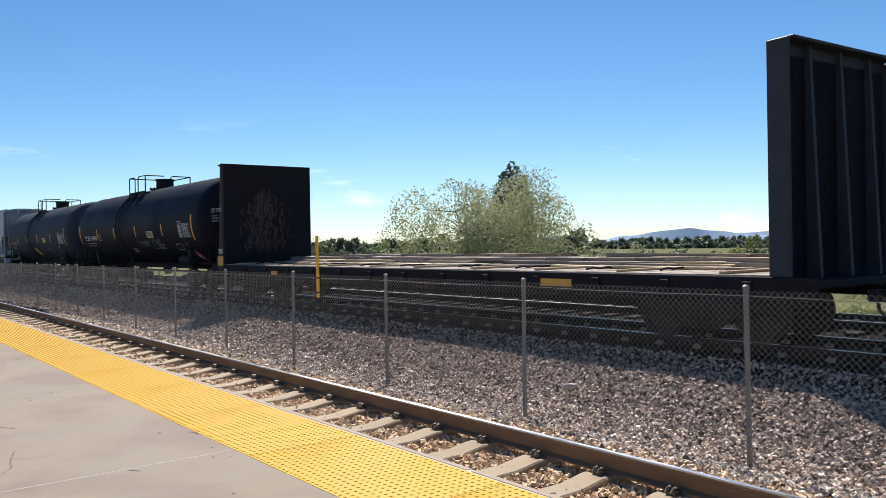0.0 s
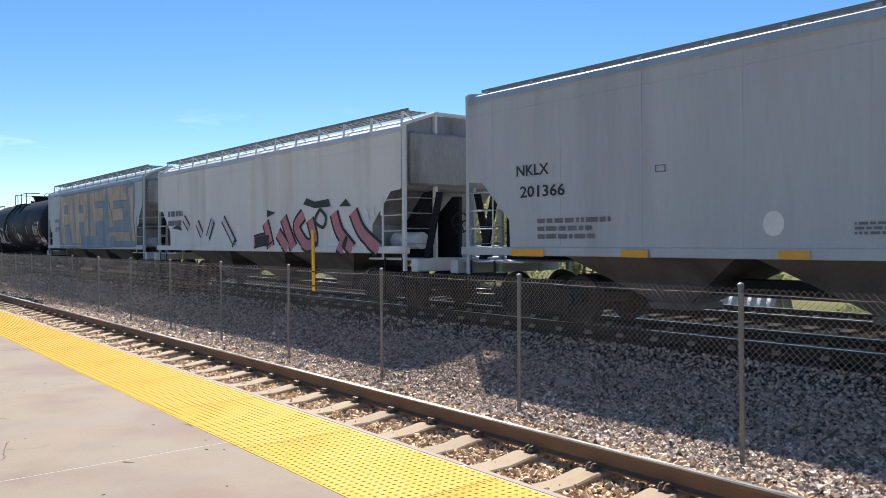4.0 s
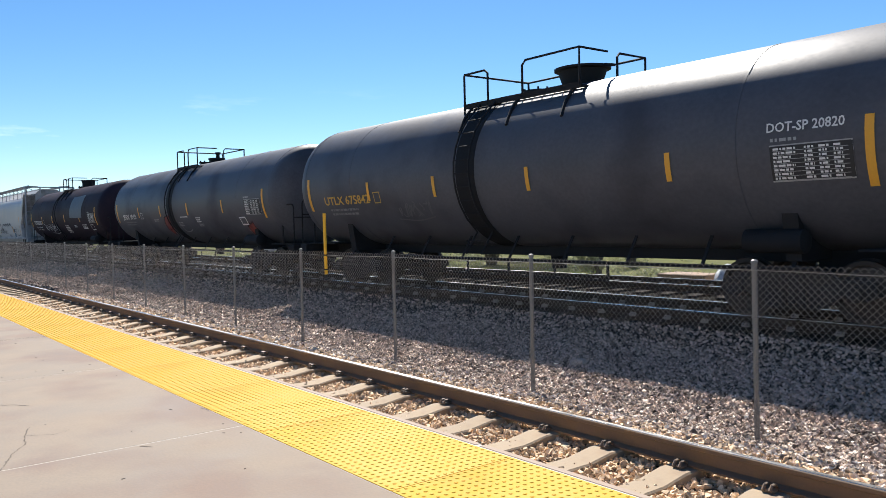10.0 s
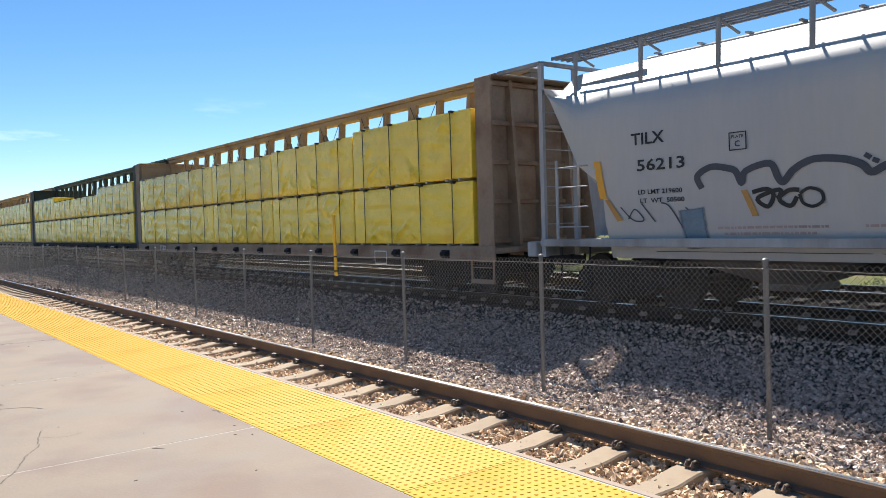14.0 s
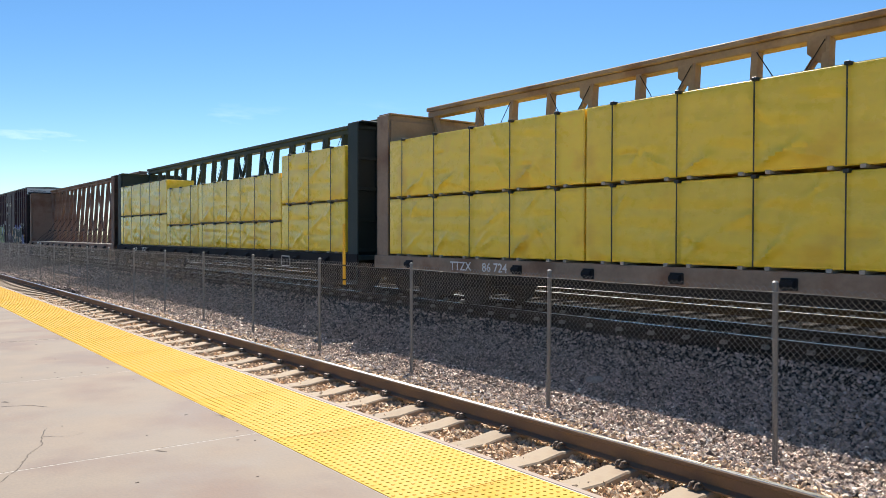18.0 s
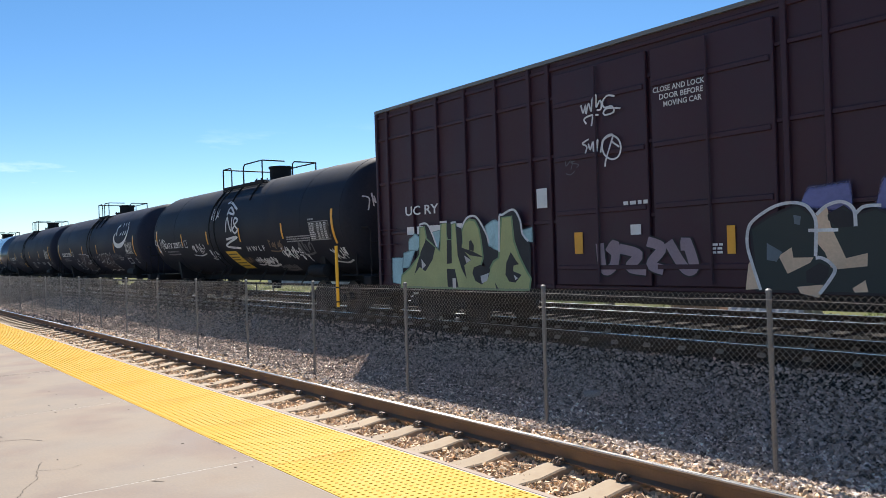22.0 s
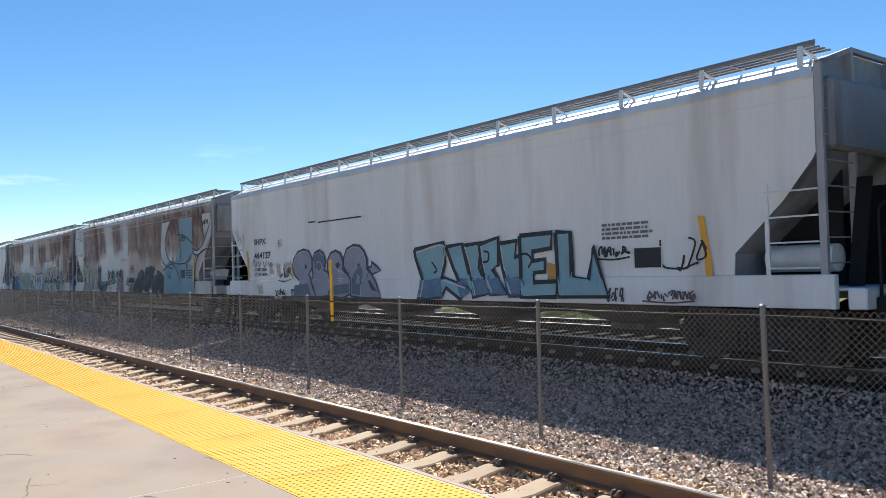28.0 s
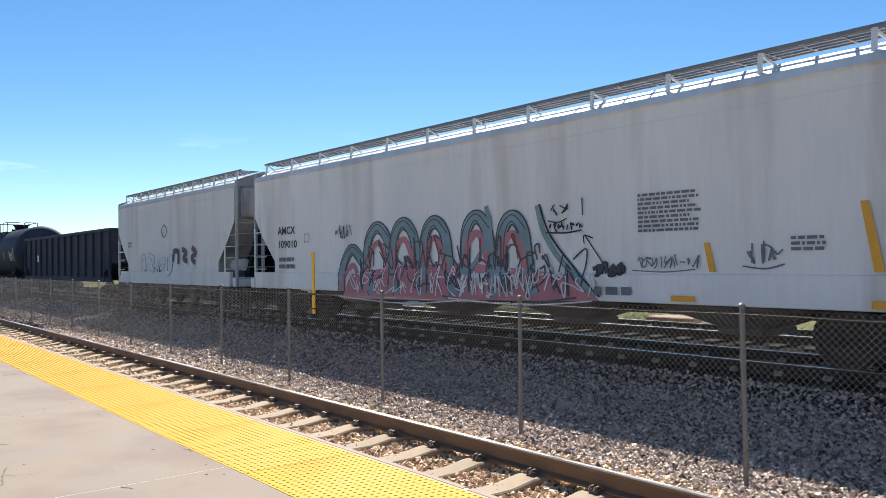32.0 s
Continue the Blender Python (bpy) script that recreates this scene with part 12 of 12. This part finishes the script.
sd.fill([(6.28, 1.34), (6.52, 1.34), (6.57, 1.09), (6.34, 1.05)], LILAC_HAZE, label="faint lilac haze in the letters")
sd.fill([(4.88, 1.72), (5.23, 1.89), (5.35, 1.61), (5.01, 1.44)], TEAL_SPRAY, label="teal block between the letters")

# petal-like pieces of the tank car with the white oval mark
sd = CARS[20][1]
sd.shape([(1.06, 2.03), (1.18, 2.26), (1.34, 2.33), (1.50, 2.27), (1.55, 2.07), (1.43, 1.91), (1.14, 1.88)], ROSE_DARK, CHALK, 0.04, "dark rose graffiti form with a white outline")
sd.shape([(1.52, 2.08), (1.56, 2.24), (1.75, 2.34), (1.93, 2.31), (2.01, 2.17), (1.95, 1.95), (1.69, 1.90)], ROSE_DARK, CHALK, 0.04, "dark rose graffiti form with a white outline")
sd.shape([(1.98, 2.28), (2.09, 2.35), (2.25, 2.34), (2.31, 2.16), (2.28, 2.00), (1.91, 1.84), (1.94, 2.01)], ROSE_DARK, CHALK, 0.04, "dark rose graffiti form with a white outline")
sd.shape([(2.29, 2.10), (2.40, 2.31), (2.62, 2.37), (2.77, 2.27), (2.76, 2.09), (2.54, 1.99)], ROSE_DARK, CHALK, 0.04, "dark rose graffiti form with a white outline")
sd.shape([(2.82, 2.34), (3.08, 2.20), (3.34, 2.42), (3.35, 2.17), (3.44, 1.98), (3.25, 1.85), (3.20, 1.92), (3.32, 1.66), (3.54, 1.45), (3.38, 1.40), (2.82, 1.45), (2.72, 1.88)], ROSE_DARK, CHALK, 0.04, "dark rose graffiti form with a white outline")
sd.shape([(0.99, 1.86), (1.43, 1.91), (1.56, 1.62), (1.39, 1.39), (1.12, 1.45), (0.88, 1.63)], ROSE_DARK, CHALK, 0.04, "dark rose graffiti form with a white outline")
sd.shape([(1.50, 1.91), (1.75, 2.01), (1.84, 1.73), (1.79, 1.45), (1.43, 1.42)], ROSE_DARK, CHALK, 0.04, "dark rose graffiti form with a white outline")
sd.shape([(1.88, 1.79), (2.13, 1.89), (2.24, 1.67), (2.02, 1.43), (1.79, 1.45)], ROSE_DARK, CHALK, 0.04, "dark rose graffiti form with a white outline")
sd.shape([(2.19, 1.78), (2.52, 1.83), (2.62, 1.61), (2.47, 1.39), (2.04, 1.39)], ROSE_DARK, CHALK, 0.04, "dark rose graffiti form with a white outline")
sd.shape([(2.66, 1.99), (2.78, 1.88), (2.95, 1.77), (2.82, 1.45), (2.51, 1.43)], ROSE_DARK, CHALK, 0.04, "dark rose graffiti form with a white outline")

# second petal-like piece
sd = CARS[20][1]
sd.shape([(-3.00, 2.39), (-2.86, 2.45), (-2.72, 2.38), (-2.68, 1.92), (-2.88, 1.79), (-3.00, 1.99)], ROSE_DARK, CHALK, 0.035, "dark rose graffiti form with a white outline")
sd.shape([(-2.72, 2.38), (-2.55, 2.42), (-2.38, 2.36), (-2.38, 2.04), (-2.62, 1.88)], ROSE_DARK, CHALK, 0.035, "dark rose graffiti form with a white outline")
sd.shape([(-2.34, 2.36), (-2.17, 2.42), (-2.01, 2.34), (-2.09, 2.03), (-2.28, 2.10)], ROSE_DARK, CHALK, 0.035, "dark rose graffiti form with a white outline")
sd.shape([(-1.96, 2.37), (-1.74, 2.40), (-1.63, 2.26), (-1.68, 1.83), (-1.86, 1.90)], ROSE_DARK, CHALK, 0.035, "dark rose graffiti form with a white outline")
sd.shape([(-1.60, 2.38), (-1.39, 2.37), (-1.34, 2.13), (-1.38, 1.76), (-1.62, 1.83)], ROSE_DARK, CHALK, 0.035, "dark rose graffiti form with a white outline")
sd.shape([(-1.27, 2.33), (-1.08, 2.29), (-1.04, 2.12), (-1.18, 1.88), (-1.31, 1.95)], ROSE_DARK, CHALK, 0.035, "dark rose graffiti form with a white outline")
sd.shape([(-1.18, 2.18), (-0.92, 2.29), (-0.76, 2.16), (-0.89, 1.99), (-1.12, 2.00)], ROSE_DARK, CHALK, 0.035, "dark rose graffiti form with a white outline")
sd.shape([(-0.80, 1.99), (-0.56, 2.04), (-0.50, 1.84), (-0.63, 1.70), (-0.74, 1.84)], ROSE_DARK, CHALK, 0.035, "dark rose graffiti form with a white outline")
sd.shape([(-2.92, 1.79), (-2.47, 1.88), (-2.52, 1.52), (-2.97, 1.40), (-3.08, 1.52)], ROSE_DARK, CHALK, 0.035, "dark rose graffiti form with a white outline")
sd.shape([(-2.41, 1.91), (-2.12, 1.97), (-2.03, 1.65), (-2.29, 1.38), (-2.63, 1.41)], ROSE_DARK, CHALK, 0.035, "dark rose graffiti form with a white outline")
sd.shape([(-1.95, 1.87), (-1.68, 1.83), (-1.94, 1.37), (-2.29, 1.38)], ROSE_DARK, CHALK, 0.035, "dark rose graffiti form with a white outline")
sd.shape([(-1.62, 1.83), (-1.28, 1.82), (-1.35, 1.45), (-1.89, 1.35)], ROSE_DARK, CHALK, 0.035, "dark rose graffiti form with a white outline")
sd.shape([(-1.19, 1.85), (-0.92, 1.87), (-0.99, 1.45), (-1.46, 1.35)], ROSE_DARK, CHALK, 0.035, "dark rose graffiti form with a white outline")

# ---- pieces of the platform and the tracks ----
for i in range(len(SLAB_X) - 1):
    x1, x0 = SLAB_X[i], SLAB_X[i + 1]
    for k, (y0, y1) in enumerate(((-1.2, STRIP_0 - 0.004), (-4.2, -1.208), (-7.0, -4.208))):
        ob = part("slab", lambda: slab(-1.2255, 1.2255, y0, y1), CONCRETE, PLATFORM, key=f"slab{k}")
        ob.location = ((x0 + x1) / 2, 0, 0)
CRACK = mat("crack_in_concrete", (0.095, 0.075, 0.058), 0.95, var=0.3, big=6, fine=60, bump=0)
wob = random.Random(21)
for pts, w in (([(-9.03, -1.2), (-9.03, 0.3), (-9.04, 1.25), (-9.02, 1.77)], 0.012), ([(-5.66, 0.74), (-5.6, 0.88), (-5.48, 0.98)], 0.009),
               ([(-4.88, 0.86), (-4.7, 0.81), (-4.5, 0.77), (-4.37, 0.7), (-4.24, 0.65), (-4.09, 0.6), (-3.8, 0.44), (-3.6, 0.42)], 0.008), ([(-4.7, 0.81), (-4.62, 0.93), (-4.66, 1.02)], 0.004),
               ([(-4.05, 1.22), (-3.99, 1.25)], 0.02), ([(-4.64, 1.75), (-4.6, 1.77), (-4.55, 1.76)], 0.012), ([(-5.82, 0.77), (-5.78, 0.8)], 0.035)):
    line = [(x + wob.uniform(-0.006, 0.006), y + wob.uniform(-0.006, 0.006)) for x, y in curl(pts, 8)]
    v, f = ribbon(line, w * 0.6)
    ob = part("crack", Geo().add([(x + wob.uniform(-0.3, 0.3) * w, y + wob.uniform(-0.3, 0.3) * w, PLAT_Z + 0.001) for x, y in v], [tuple(q) for q in f]), CRACK, PLATFORM, "dark crack in the concrete")
for k in range(26):
    x, y, r = wob.uniform(-9, -2.6), wob.uniform(0.3, 1.74), wob.uniform(0.003, 0.009)
    ob = part("speck", lambda: Geo().cbox(-1, 1, -0.6, 0.6, -0.5, 0.5, 0.3), CRACK, PLATFORM, key="speck")
    ob.location = (x, y, PLAT_Z + 0.001)
    ob.scale = (r, r, 0.003)
    ob.rotation_euler = (0, 0, wob.uniform(0, 3))
for i in range(-8, 62):
    ob = part("warning_tile", warning_tile, YELLOW_TILE, PLATFORM, "yellow tile with raised domes" if i == 0 else "", key="tile")
    ob.location = (-2.65 - TILE_LEN * (i + 0.5), STRIP_0, PLAT_Z)
for i in range(-4, 24):
    ob = part("nosing", lambda: Geo().cbox(-1.525, 1.525, STRIP_1 + 0.003, EDGE_Y, PLAT_Z - 0.3, PLAT_Z + 0.002, 0.012), CONCRETE_EDGE, PLATFORM, key="nosing")
    ob.location = (-2.91 - 3.06 * (i + 0.5), 0, 0)
for i in range(-14, 110):
    x = -2.82 - TIE_STEP * i
    t = part("tie", tie_geo, TIE, NEAR_FAR_RAIL, key="tie")
    t.location = (x, NEAR_CL, NEAR_Z - 0.166)
    t.rotation_euler = (0, 0, radians(0.5 * math.sin(i * 1.9)))
    if i < 60:
        for k, (yy, flip) in enumerate(((NEAR_CL + 0.752 - 0.105, 0), (NEAR_CL + 0.752 + 0.105, 1), (NEAR_CL - 0.752 + 0.105, 1))):
            c = part("rail_clip", clip_geo, CLIP, t, key="clip")
            c.location = (0, yy - NEAR_CL, 0)
            c.rotation_euler = (0, 0, math.pi * flip)
            c.scale = (0.85, 0.85, 0.8)
for cl in (FAR_CL, BACK_CL):
    for i in range(-4, 62 if cl == FAR_CL else 40):
        x = -1.7 - 0.61 * 1.2 * i
        t = part("tie", tie_geo, TIE_SHADED, NEAR_NEAR_RAIL, key="tie")
        t.location = (x, cl, FAR_Z - 0.166)
        for yy in (0.752 - 0.105, 0.752 + 0.105, -0.752 - 0.105, -0.752 + 0.105):
            if cl == BACK_CL and yy < 0:
                continue
            c = part("rail_clip", clip_geo, GALV, t, key="clip")
            c.location = (0, yy, 0)
            c.rotation_euler = (0, 0, math.pi * (1 if abs(yy) > 0.752 and yy > 0 or (yy < 0 and abs(yy) < 0.752) else 0))

motions()
